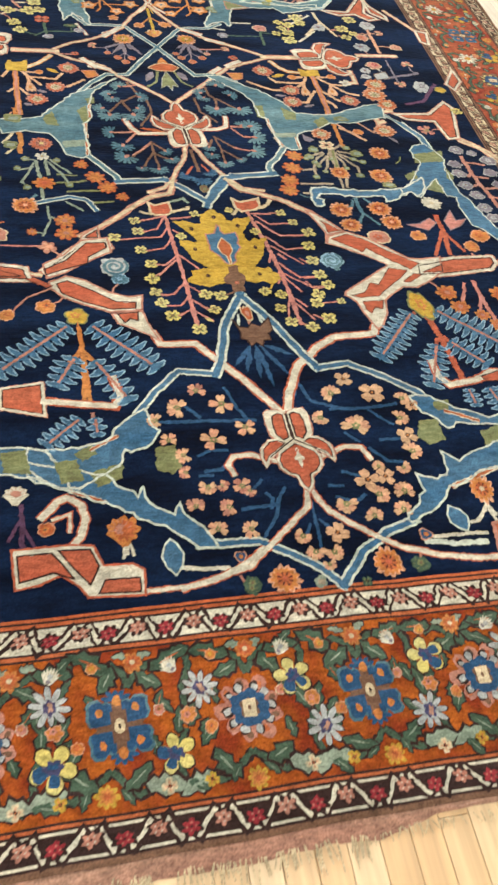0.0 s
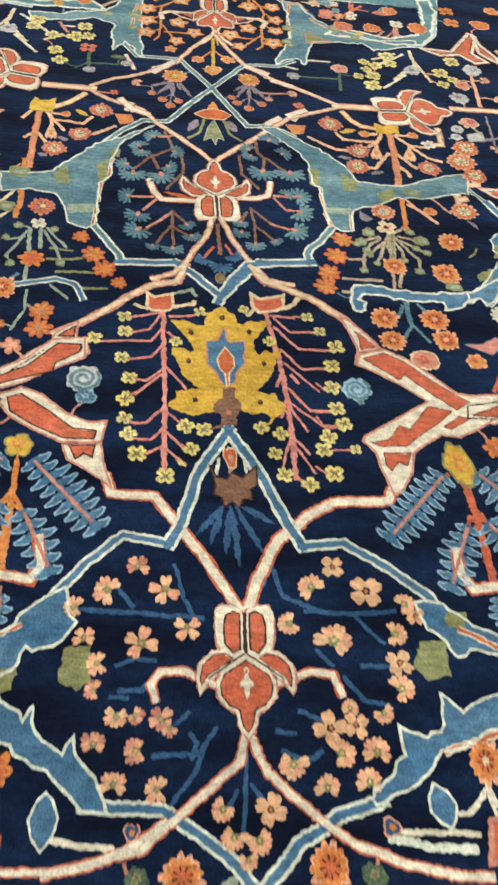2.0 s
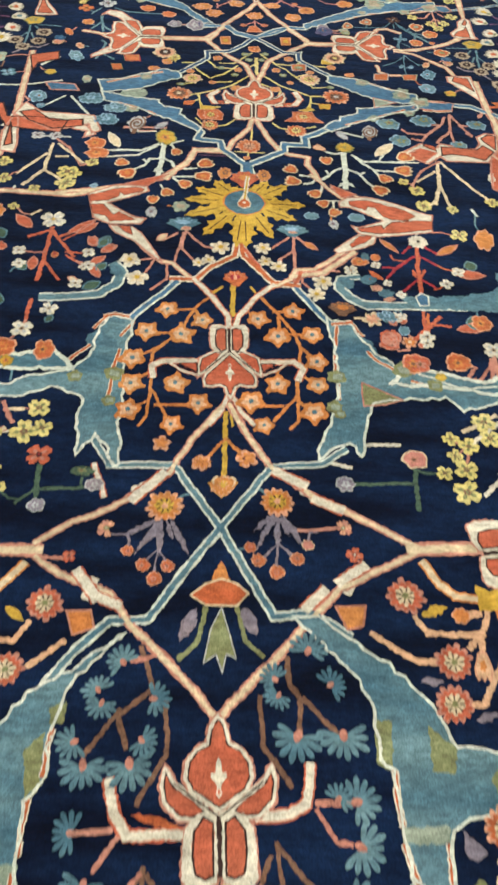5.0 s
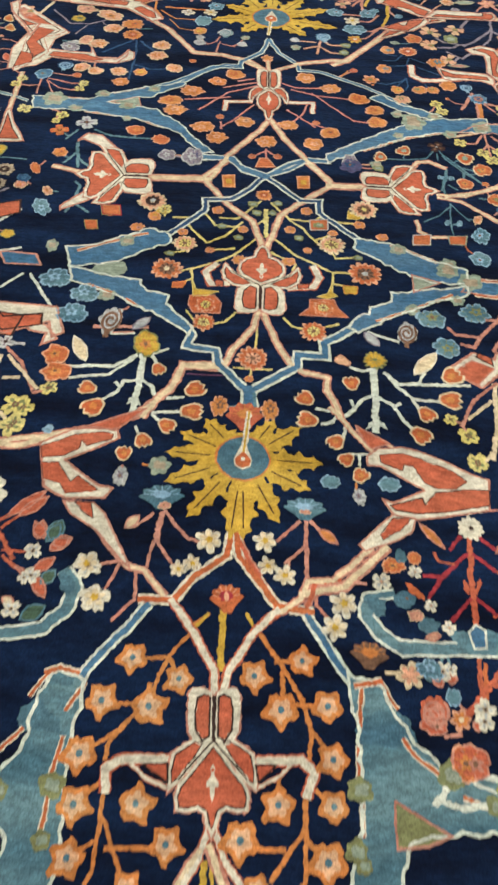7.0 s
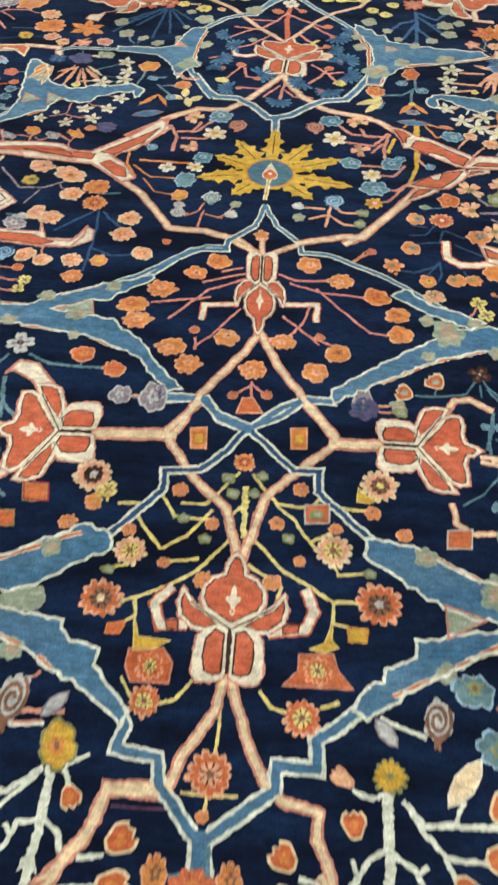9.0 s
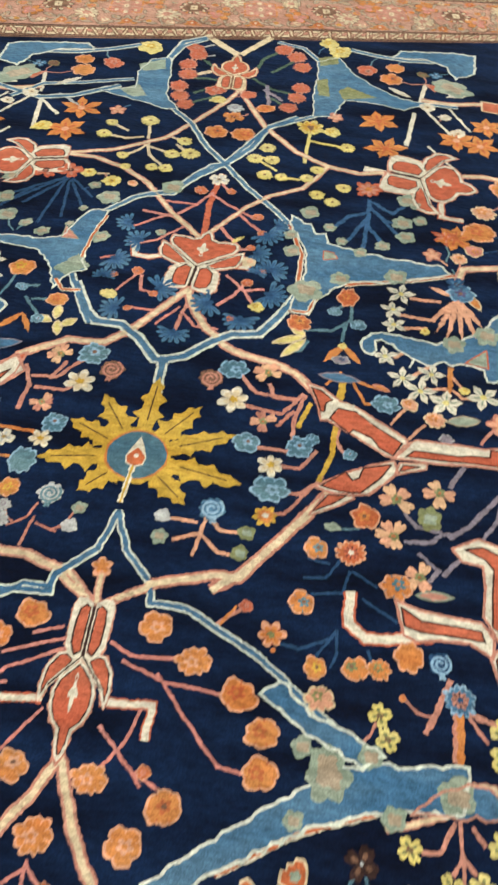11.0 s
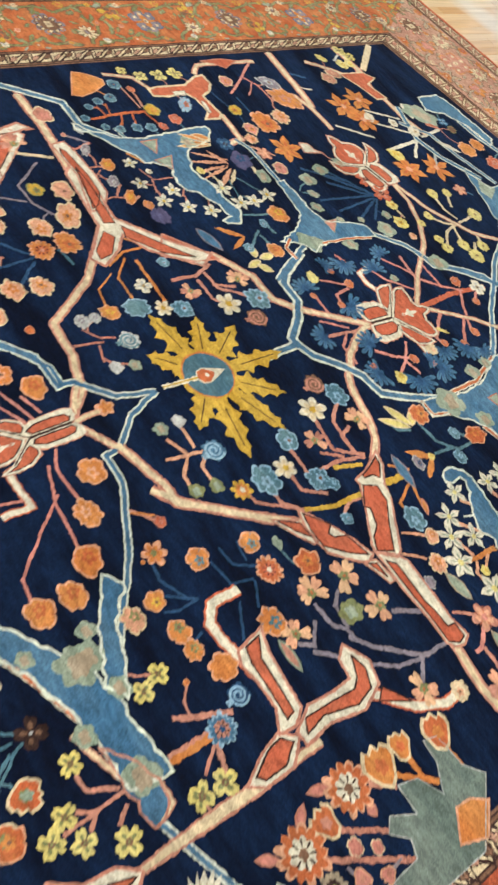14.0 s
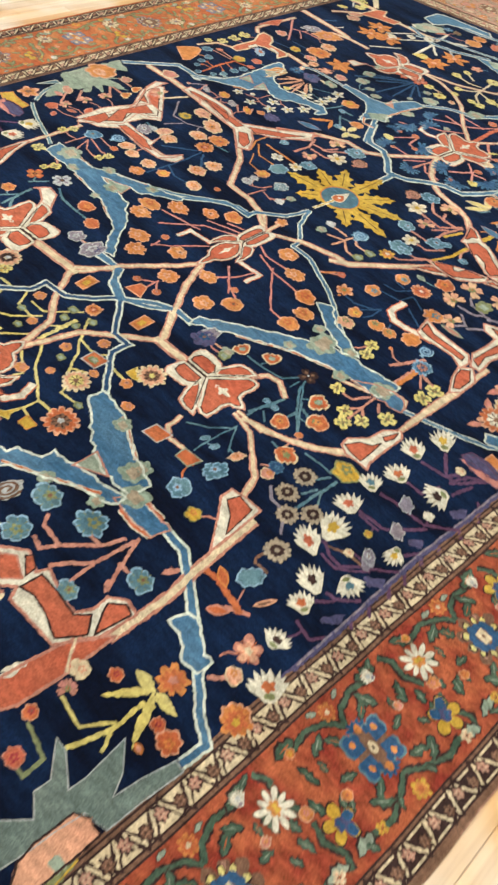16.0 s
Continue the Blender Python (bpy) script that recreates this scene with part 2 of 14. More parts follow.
def ribbon(bm, pts, width, z, slot=0, taper=1.0, jag=0.0022, closed=False, cap=0.0, wobble=0.0):
    """A strip of pile along a line, with mitred corners and knotted edges; a closed one runs round a loop."""
    pts = [Vector(p) for p in pts]
    if cap and not closed:
        pts[0] = pts[0] + (pts[0] - pts[1]).normalized() * cap
        pts[-1] = pts[-1] + (pts[-1] - pts[-2]).normalized() * cap
    pts = rough_edge(pts, 0.0055, 0.0, closed=closed)
    if wobble:
        ph = bits.uniform(0, 9)
        pts = [p + wobble * Vector((math.sin(i * 0.5 + ph), math.sin(i * 0.37 + 2 * ph))) for i, p in enumerate(pts)]
    left, right, n = [], [], len(pts)
    j = min(jag, width * 0.16)
    for i, p in enumerate(pts):
        a = p - pts[i - 1] if closed or i else pts[1] - p
        b = pts[(i + 1) % n] - p if closed or i < n - 1 else a
        a, b = (v.normalized() if v.length > 1e-7 else Vector((1, 0)) for v in (a, b))
        m = Vector((-a.y, a.x)) + Vector((-b.y, b.x))
        m = m / max(m.length_squared / 2, 0.45) if m.length > 1e-4 else Vector((-a.y, a.x))
        w = width / 2 * (1 + (taper - 1) * i / max(1, n - 1))
        zi = z + 0.000003 * (i * 5 % 11)
        left.append(bm.verts.new((*(p + m * (w + bits.choice((-1, -0.3, 0.4, 1)) * j)), zi)))
        right.append(bm.verts.new((*(p - m * (w + bits.choice((-1, -0.3, 0.4, 1)) * j)), zi)))
    for i in range(n if closed else n - 1):
        k = (i + 1) % n
        bm.faces.new((right[i], right[k], left[k], left[i])).material_index = slot


def woven(name, bm, dyes, parent, x=0, y=0, z=0, label=""):
    ob = part(name, bm, [DYE[d] for d in dyes], parent, label)
    ob.location = (x, y, TOP + z)
    return ob


def stem(dye, width, *pts, taper=1.0):
    """A thin stalk in one colour."""
    x, y = pts[0]
    bm = bmesh.new()
    stalk_ends.extend(((Vector(pts[0]), Vector(pts[1])), (Vector(pts[-1]), Vector(pts[-2]))))
    ribbon(bm, [(p[0] - x, p[1] - y) for p in pts], width, 0, 0, taper, cap=width * 0.3, wobble=0.0008)
    return woven("stem", bm, dye, field, x, y, lift(1))


def stalk(dye, ax, ay, bx, by):
    """A thin, slightly bowed stalk from a flower at a to the branch at b."""
    a, b = Vector((ax, ay)), Vector((bx, by))
    d = b - a
    return stem(dye, 0.0055, a, (a + b) / 2 + Vector((-d.y, d.x)) * bits.choice((-0.12, 0.12)), b)


def vine(dyes, width, *pts, core=0.54, level=2, name="vine"):
    """An outlined band: the first colour is the outline, the second the core."""
    x, y = pts[0]
    bm = bmesh.new()
    here = [(p[0] - x, p[1] - y) for p in pts]
    seed = bits.random()
    bits.seed(seed)
    ribbon(bm, here, width, 0, 0, cap=width * 0.4, jag=0.0014, wobble=0.0009)
    bits.seed(seed)
    ribbon(bm, here, width * core, 0.0003, 1, cap=width * 0.45, jag=0.0011, wobble=0.0009)
    return woven(name, bm, dyes, field, x, y, lift(level))


def inset(pts, d):
    """The loop drawn in by about d along its corners."""
    turn = 1 if sum(pts[i - 1][0] * pts[i][1] - pts[i][0] * pts[i - 1][1] for i in range(len(pts))) > 0 else -1
    out = []
    for i, p in enumerate(pts):
        a, b = Vector(p) - Vector(pts[i - 1]), Vector(pts[(i + 1) % len(pts)]) - Vector(p)
        n = (Vector((-a.y, a.x)).normalized() + Vector((-b.y, b.x)).normalized()) * turn
        out.append(tuple(Vector(p) + n.normalized() * d * min(1.6, 2 / max(n.length, 0.6))))
    return out


def patch(dyes, rim, *pts, name="leaf", level=3):
    """A filled shape with an outline: outline colour, then fill. Red leaves have a salmon outer line and a dark inner one."""
    x, y = pts[0]
    level = 5 if dyes[0] == "K" else level
    here = [(p[0] - x, p[1] - y) for p in pts]
    if dyes[1] in "BTtH" and len(pts) > 5:
        here = [tuple(p) for p in rough_edge(here, 0.017, 0.0048)]
    bm = bmesh.new()
    face(bm, rough_edge(here), 0.0003, 1, 0.0012)
    lined = dyes == "WR"
    if rim and dyes[0] != dyes[1]:
        if lined:
            ribbon(bm, here, rim * 1.9, 0.00045, 2, closed=True)
            ribbon(bm, inset(here, rim * 0.8), min(0.0045, rim * 0.6), 0.0006, 3, closed=True)
        ribbon(bm, here, rim * 1.15, 0.0008, 0, closed=True)
    return woven(name, bm, dyes + ("SK" if lined else ""), field, x, y, lift(level))


shapes = {}


def ring(n, r, jag=0.0, wave=0.0, lobes=0, phase=0.0):
    return [(r * (1 + wave * math.cos(lobes * a + phase) + bits.uniform(-jag, jag)) * math.cos(a), r * (1 + wave * math.cos(lobes * a + phase) + bits.uniform(-jag, jag)) * math.sin(a))
            for a in (math.tau * i / n for i in range(n))]


def petal(a, r0, r1, w, point=0.0):
    """A petal from r0 to r1 in the direction a."""
    c, s = math.cos(a), math.sin(a)
    prof = ((r0, 0.35 * w), (r0 + 0.45 * (r1 - r0), 0.9 * w), (r0 + 0.8 * (r1 - r0), (1 - 0.4 * point) * w), (r1, (1 - point) * 0.55 * w))
    loop = [(u, v) for u, v in prof] + [(u, -v) for u, v in reversed(prof)]
    return [(u * c - v * s + bits.uniform(-0.04, 0.04), u * s + v * c + bits.uniform(-0.04, 0.04)) for u, v in loop]


RIM = {"O": "P", "E": "P", "R": "S", "T": "L", "H": "A", "P": "C", "B": "L", "S": "C", "M": "S", "D": "B", "V": "A", "X": "G", "Y": "G", "G": "H", "Q": "C"}
SECOND = {"O": "E", "P": "O", "E": "O", "R": "S", "T": "L", "H": "A", "G": "H", "W": "C", "V": "A", "S": "P", "B": "L", "F": "G", "X": "G", "Z": "Y", "Y": "O",
          "Q": "S", "M": "R", "U": "V", "D": "B", "L": "T", "A": "V", "K": "X", "C": "P"}


def lobed(n, outer, inner, sharp=1.0, span=math.tau, start=0.0, per=8, jag=0.04):
    """A loop of n petals between the radii inner and outer."""
    out = []
    count = n * per
    scale = [bits.uniform(0.86, 1.08) for _ in range(n + 1)]
    for i in range(count if span > 6 else count + 1):
        f = i / per
        k = abs(math.sin(math.pi * (f % 1))) ** sharp
        r = (inner + (outer - inner) * k) * (scale[int(f) % n] if k > 0.3 else 1) + bits.uniform(-jag, jag)
        a = start + span * i / count
        out.append((r * math.cos(a), r * math.sin(a)))
    return out


def flower_mesh(kind, dyes, variant):
    """Flat flowers of radius 1, their kinds told by one letter, in two or three dyes; those with a foot stand on -y."""
    bm, z = bmesh.new(), 0.0003
    if kind == "e" and len(dyes) == 1 and variant != 2:
        dyes += SECOND.get(dyes, dyes)
    last = len(dyes) - 1
    spin = bits.uniform(-0.4, 0.4)
    shake = lambda loop, by: [(u + bits.uniform(-by, by), v + bits.uniform(-by, by)) for u, v in loop]
    turned = lambda loop, a: [(u * math.cos(a) - v * math.sin(a), u * math.sin(a) + v * math.cos(a)) for u, v in loop]
    if kind == "q" and dyes[0] in "PSQ":                 # carnation: a fan of parted, notched petals over a green calyx
        n = bits.choice((4, 5, 5))
        for i in range(n):
            a = (i / (n - 1) - 0.5) * radians(bits.uniform(215, 250))
            l, w = bits.uniform(0.86, 1.12), 0.9 / n + 0.17
            leaf = [(-0.1, 0.08), (-w * 0.75, 0.45), (-w, 0.8), (-w * 0.62, 1.0), (-w * 0.2, 0.94), (0.0, 0.82), (w * 0.25, 0.97), (w * 0.7, 0.98), (w, 0.74), (w * 0.7, 0.42), (0.1, 0.08)]
            face(bm, turned([(u, v * l) for u, v in shake(leaf, 0.035)], a), z * 0.08 * i, 0 if i % 2 else last + 2)
        face(bm, [(u, v * 1.1 - 0.02) for u, v in lobed(5, 0.34, 0.22, 1, per=3)], z, last + 1)
        face(bm, [(u * 0.7, v) for u, v in ring(6, 0.13, 0.2)], 2 * z, last)
        dyes = dyes + "G" + {"P": "p", "S": "P", "Q": "S"}[dyes[0]]
    elif kind == "q":                                    # four blunt petals with dark veins round a small heart
        for i in range(4):
            w = bits.uniform(0.36, 0.46)
            leaf = [(-0.14, 0.1), (-w, 0.45), (-w * 1.05, 0.85), (-w * 0.5, 1.02), (0.0, 0.9), (w * 0.5, 1.04), (w * 1.05, 0.82), (w, 0.45), (0.14, 0.1)]
            face(bm, turned(shake(leaf, 0.06), math.tau * i / 4 + 0.78 + spin * 0.5), z * 0.08 * i, 0)
            face(bm, turned(shake([(-0.07, 0.2), (-0.16, 0.52), (0.0, 0.7), (0.16, 0.52), (0.07, 0.2)], 0.03), math.tau * i / 4 + 0.78 + spin * 0.5), z, last + 1)
        face(bm, lobed(5, 0.3, 0.2, 1, per=3), 2 * z, last + 2)
        face(bm, ring(5, 0.13, 0.2), 3 * z, last)
        dyes = dyes + {"Z": "G", "W": "A", "A": "V", "O": "E", "E": "O"}.get(dyes[0], SECOND.get(dyes[0], dyes[0])) + {"Z": "X", "W": "g"}.get(dyes[0], "K")
    elif kind == "p":                                    # blossom of five to eight petals
        n = bits.choice((5, 6)) if dyes[0] in "PSWC" else 8
        face(bm, lobed(n, 1.08, 0.5 if n < 8 else 0.66, 0.7, start=spin, per=7, jag=0.07), 0, 0)
        face(bm, lobed(n, 0.8, 0.36, 0.9, start=spin, per=5, jag=0.06), z, last + 1)
        for i in range(n):
            a = math.tau * i / n + spin
            face(bm, [(r * math.cos(a + k), r * math.sin(a + k)) for r, k in ((0.25, -0.08), (0.8, -0.04), (0.8, 0.04), (0.25, 0.08))], 2 * z, last + 2)
        face(bm, lobed(5, 0.32, 0.22, 1, per=3), 3 * z, last)
        dyes = dyes + SECOND[dyes[0]] + ("g" if dyes[0] in "WC" else "E" if dyes[0] != "E" else "X")
    elif kind == "o":                                    # round rosette with a notched rim and a seeded heart
        rim = RIM.get(dyes[0], dyes[0])
        mats = dyes + rim + "K"
        face(bm, lobed(13, 1.08, 0.82, 0.7, start=spin, per=5, jag=0.05), 0, last + 1)
        face(bm, lobed(13, 0.92, 0.68, 0.8, start=spin, per=5), z, 0)
        if last > 1:
            face(bm, lobed(9, 0.6, 0.46, 1, per=3), 2 * z, 1)
        for i in range(8):
            a = math.tau * i / 8 + spin
            face(bm, [(r * math.cos(a + k), r * math.sin(a + k)) for r, k in ((0.24, -0.12), (0.5, -0.1), (0.5, 0.1), (0.24, 0.12))], 3 * z, last + 2 if last > 1 else last + 1)
        face(bm, lobed(5, 0.24, 0.15, 1, per=3), 4 * z, last)
        dyes = mats
    elif kind == "a":                                    # star of pointed petals with a grey vein
        n = 5 if dyes[0] == "W" else 6
        for i in range(n):
            a, l = math.tau * i / n + spin + bits.uniform(-0.1, 0.1), bits.uniform(0.88, 1.12)
            leaf = [(-0.06, 0.1), (-0.2, 0.42), (-0.24, 0.66), (-0.1, 0.86), (0.0, 1.08), (0.1, 0.88), (0.22, 0.68), (0.2, 0.42), (0.06, 0.1)]
            face(bm, turned([(u * 1.15, v * l) for u, v in shake(leaf, 0.035)], a), z * 0.08 * i, 0)
            face(bm, turned(shake([(-0.05, 0.2), (-0.06, 0.5), (0, 0.72), (0.06, 0.5), (0.05, 0.2)], 0.02), a), z, last + 1)
        face(bm, ring(8, 0.2, 0.16), 2 * z, min(1, last))
        dyes = dyes + {"W": "H", "O": "E", "E": "S"}.get(dyes[0], SECOND.get(dyes[0], dyes[0]))
    elif kind == "e" and dyes[0] in "GH":                # plain patch of another dye in a leaf
        n = bits.choice((4, 5, 6))
        face(bm, lobed(n, 1.06, 0.82, 1.2, start=spin, per=7, jag=0.06), 0, 0)
        face(bm, [(u * 0.9 + 0.1, v * 0.7) for u, v in lobed(4, 0.75, 0.5, 1, per=5, jag=0.08)], z, last + 1)
        dyes = dyes + {"G": "H", "H": "g"}[dyes[0]]
    elif kind == "e":                                    # bud: a rounded block with a scalloped rim in a lighter dye and a darker heart
        n = bits.choice((5, 6, 7, 9))
        mats = dyes + RIM.get(dyes[0], dyes[0]) + "X"
        square = bits.uniform(0.0, 0.12)
        loop = [(u * (1 + square * math.cos(4 * math.atan2(v, u))) * 1.03, v * (1 - square * math.cos(4 * math.atan2(v, u)))) for u, v in lobed(n, 1.05, 0.84, 0.8, start=spin, per=6, jag=0.06)]
        face(bm, loop, 0, last + 1)
        face(bm, [(u * 0.86 + 0.02, v * 0.86) for u, v in loop], z, 0)
        if last:
            dx, dy = bits.uniform(-0.2, 0.2), bits.uniform(-0.1, 0.2)
            face(bm, [(u * 0.75 + dx, v * 0.7 + dy) for u, v in lobed(5, 0.66, 0.36, 1, start=spin, per=4, jag=0.05)], 2 * z, 1)
            for i in range(n):
                a = math.tau * i / n + spin
                face(bm, [(r * math.cos(a + k), r * math.sin(a + k)) for r, k in ((0.58, -0.05), (0.84, -0.04), (0.84, 0.04), (0.58, 0.05))], 2 * z, 1)
            face(bm, [(u + dx, v + dy) for u, v in ring(7, 0.16, 0.2)], 3 * z, (last + 2 if variant % 2 else 0) if last < 2 else 2)
        dyes = mats
    elif kind == "c":                                    # comb of fine parted fingers over a calyx, opening along +y
        face(bm, [(u, v - 0.02) for u, v in lobed(9, 1.25, 0.5, 0.45, span=math.pi * 1.3, start=-0.47, per=8, jag=0.03)] + [(-0.2, -0.1), (0.2, -0.1)], 0, 0)
        face(bm, [(u, v - 0.02) for u, v in lobed(9, 1.02, 0.4, 2.2, span=math.pi * 1.3, start=-0.47, per=8, jag=0.02)] + [(-0.15, -0.05), (0.15, -0.05)], z, last + 1)
        face(bm, [(u * 0.8, v * 1.2 - 0.05) for u, v in ring(9, 0.26, 0.12)], 2 * z, last)
        dyes = dyes + {"T": "T", "B": "d"}.get(dyes[0], SECOND.get(dyes[0], dyes[0]))
    elif kind == "u":                                    # tulip: pointed petals over a cup, opening along +y
        bud = [(0.7, -0.2), (0.92, 0.2), (0.84, 0.6), (0.55, 0.92), (0.3, 0.7), (0, 0.96), (-0.3, 0.7), (-0.55, 0.92), (-0.84, 0.6), (-0.92, 0.2), (-0.7, -0.2), (-0.45, -0.75), (0, -0.95), (0.45, -0.75)]
        top = bud if dyes[0] != "W" else [(0.5, -0.55), (0.8, -0.15), (1.02, 0.3), (0.74, 0.2), (0.9, 0.68), (0.56, 0.42), (0.58, 0.98), (0.3, 0.6), (0.2, 1.12), (0, 0.66), (-0.22, 1.08), (-0.3, 0.6), (-0.6, 0.95), (-0.56, 0.4), (-0.92, 0.62), (-0.74, 0.18), (-1.02, 0.24), (-0.8, -0.2), (-0.5, -0.6), (-0.2, -0.95), (0.2, -0.95)]
        top = shake(top, 0.07)
        if dyes[0] == "W":
            face(bm, top, 0, 0)
            for k in (-0.34, 0.0, 0.34):
                face(bm, [(k * 0.6 - 0.04, 0.0), (k - 0.03, 0.62), (k + 0.03, 0.62), (k * 0.6 + 0.04, 0.0)], z, last + 1)
        else:
            face(bm, [(u * 1.04, v * 1.04) for u, v in top], 0, last + 1)
            face(bm, [(u * 0.84, v * 0.84) for u, v in top], z, 0)
        if last:
            face(bm, [(u * 0.9, v) for u, v in lobed(5, 0.42, 0.28, 1, per=3)], 2 * z, 1)
        if last > 1:
            face(bm, [(u, v * 0.7 - 0.6) for u, v in ring(8, 0.3, 0.12)], 3 * z, 2)
        dyes = dyes + ("g" if dyes[0] == "W" else {"E": "C", "R": "C", "O": "C", "S": "C"}.get(dyes[0], "P"))
    elif kind == "w":                                    # pinwheel: five uneven pointed petals round a slate heart
        tips = [bits.uniform(0.86, 1.2) for _ in range(5)]
        loop = []
        for i in range(5):
            a = math.tau * i / 5 + spin
            for da, r in ((-0.34, 0.76), (-0.24, 0.9), (-0.06, 1.0 * tips[i]), (0.08, 1.06 * tips[i]), (0.16, 0.96), (0.34, 0.82)):
                loop.append((r * math.cos(a + da * 1.5), r * math.sin(a + da * 1.5)))
        face(bm, shake(loop, 0.05), 0, 0)
        face(bm, [(u * 0.62, v * 0.62) for u, v in shake(loop, 0.08)], z, last + 1)
        face(bm, [(u * 0.85, v) for u, v in ring(7, 0.22, 0.15)], 2 * z, last)
        dyes = dyes + {"O": "p"}.get(dyes[0], SECOND.get(dyes[0], dyes[0]))
    elif kind == "s":                                    # snail: a coiled line on a dark, ragged ground
        face(bm, lobed(9, 1.04, 0.88, 0.8, per=5, jag=0.05), 0, last)
        coil = [((0.16 + 0.76 * i / 34) * math.cos(i * 0.4 + spin), (0.16 + 0.76 * i / 34) * math.sin(i * 0.4 + spin)) for i in range(35)]
        for i, (p, q) in enumerate(zip(coil, coil[1:])):
            d = Vector(q) - Vector(p)
            k = Vector((-d.y, d.x)).normalized() * bits.uniform(0.08, 0.13)
            face(bm, [tuple(Vector(p) - k), tuple(Vector(q) - k), tuple(Vector(q) + k), tuple(Vector(p) + k)], z + z * 0.02 * i, 0)
        face(bm, [(u + 0.1, v - 1.05) for u, v in lobed(4, 0.34, 0.18, 1, per=4)], z * 0.5, 0)
    elif kind == "f":                                    # fan palmette: scalloped half-round head on a stalked foot, opening along +y
        face(bm, [(math.cos(a) * (1 + 0.11 * math.cos(10 * a)), 0.1 + 0.9 * math.sin(a) * (1 + 0.11 * math.cos(10 * a))) for a in (math.pi * i / 24 for i in range(25))] + [(-0.5, -0.5), (-0.25, -0.95), (0.25, -0.95), (0.5, -0.5)], 0, 0)
        for i in range(7):
            a = math.pi * (i + 0.5) / 7
            face(bm, [(r * math.cos(a + k), 0.1 + r * math.sin(a + k)) for r, k in ((0.5, -0.05), (0.9, -0.03), (0.9, 0.03), (0.5, 0.05))], z, last)
        face(bm, [(u * 0.9, v * 0.7 + 0.25) for u, v in lobed(7, 0.56, 0.44, 1, per=3)], z, min(1, last))
        face(bm, [(u * 0.5, v + 0.2) for u, v in ring(10, 0.34, 0.06)], 2 * z, last)
    me = bpy.data.meshes.new(FLOWER_NAMES[kind])
    bm.to_mesh(me)
    bm.free()
    for d in dyes:
        me.materials.append(DYE[d])
    return me


FLOWER_NAMES = {"w": "pinwheel", "q": "blossom", "p": "blossom", "o": "rosette", "a": "aster", "e": "bud", "c": "plume", "u": "tulip", "s": "spiral", "f": "palmette"}


def flower(kind, dyes, x, y, r, tall=1.0, turn=0.0, level=5, parent=None):
    key = kind, dyes, bits.randrange(5)
    if key not in shapes:
        shapes[key] = flower_mesh(*key)
    ob = new(FLOWER_NAMES[kind], shapes[key])
    ob.parent = parent or field
    ob.location = (x, y, TOP + lift(level))
    ob.rotation_euler = (0, 0, radians(turn + bits.uniform(-9, 9)))
    ob.scale = (r, r * tall, 1)
    if kind in "qcu" and not turn and parent is None:
        on_stalks.append(ob)
    return ob


on_stalks, stalk_ends = [], []


def face_away():
    """Turn every blossom away from the nearest stalk that ends at it."""
    for ob in on_stalks:
        at = Vector(ob.location[:2])
        end = min(stalk_ends, key=lambda e: (e[0] - at).length)
        if (end[0] - at).length < ob.scale.x * 2.2:
            way = at - end[0] * 0.5 - end[1] * 0.5
            ob.rotation_euler.z = math.atan2(-way.x, way.y) + bits.uniform(-0.15, 0.15)


def along(ax, ay, bx, by, loop, wide):
    """Points given along and across the axis from a to b."""
    a, d = Vector((ax, ay)), Vector((bx - ax, by - ay))
    s = Vector((d.y, -d.x)).normalized() * wide
    return [tuple(d * u + s * v) for u, v in loop]


def blade(dyes, ax, ay, bx, by, wide, rim=0.004):
    """A lens-shaped leaf from a to b."""
    prof = ((0, 0), (0.15, 0.28), (0.45, 0.5), (0.75, 0.36), (1, 0))
    loop = list(prof) + [(u, -v) for u, v in prof[-2:0:-1]]
    bm = bmesh.new()
    here = along(ax, ay, bx, by, loop, wide)
    face(bm, rough_edge(here), 0, len(dyes) - 1, 0.001)
    if len(dyes) > 1:
        ribbon(bm, here, rim, 0.0003, 0, closed=True)
    return woven("leaf", bm, dyes, field, ax, ay, lift(4))


def feather(dyes, ax, ay, bx, by, long, teeth):
    """A feathered leaf: hooked, parted barbs with a light outline on both sides of a salmon spine."""
    bm = bmesh.new()
    d = Vector((bx - ax, by - ay))
    u = d.normalized()
    s = Vector((-u.y, u.x))
    step = d.length / teeth
    face(bm, [tuple(u * a * d.length + s * b * long) for a, b in ((-0.02, 0.1), (0.5, 0.2), (1, 0.2), (1.08, 0), (1, -0.2), (0.5, -0.2), (-0.02, -0.1))], 0.0002, 1)
    for side in (1, -1):
        for i in range(teeth + 1):
            root = u * step * (i - 0.45)
            l = long * bits.uniform(0.85, 1.15) * (1 - 0.3 * abs(2 * i / teeth - 1) ** 2)
            barb = [root + u * step * a + s * side * l * b for a, b in ((0.1, 0), (0.22, 0.45), (0.44, 0.8), (0.5, 1.16), (0.68, 1.2), (0.92, 0.76), (0.94, 0.4), (0.9, 0))]
            z = 0.00002 * (2 * i + (side > 0))
            face(bm, [tuple(p) for p in barb], z + 0.0003, 1)
            ribbon(bm, [tuple(p) for p in barb[1:7]], min(0.0034, step * 0.2), z + 0.0008, 0, jag=0.0004)
    ribbon(bm, [(0, 0), tuple(d * 0.95)], min(0.007, step * 0.3), 0.0016, 2)
    return woven("feather_leaf", bm, dyes + "S", field, ax, ay, lift(3))


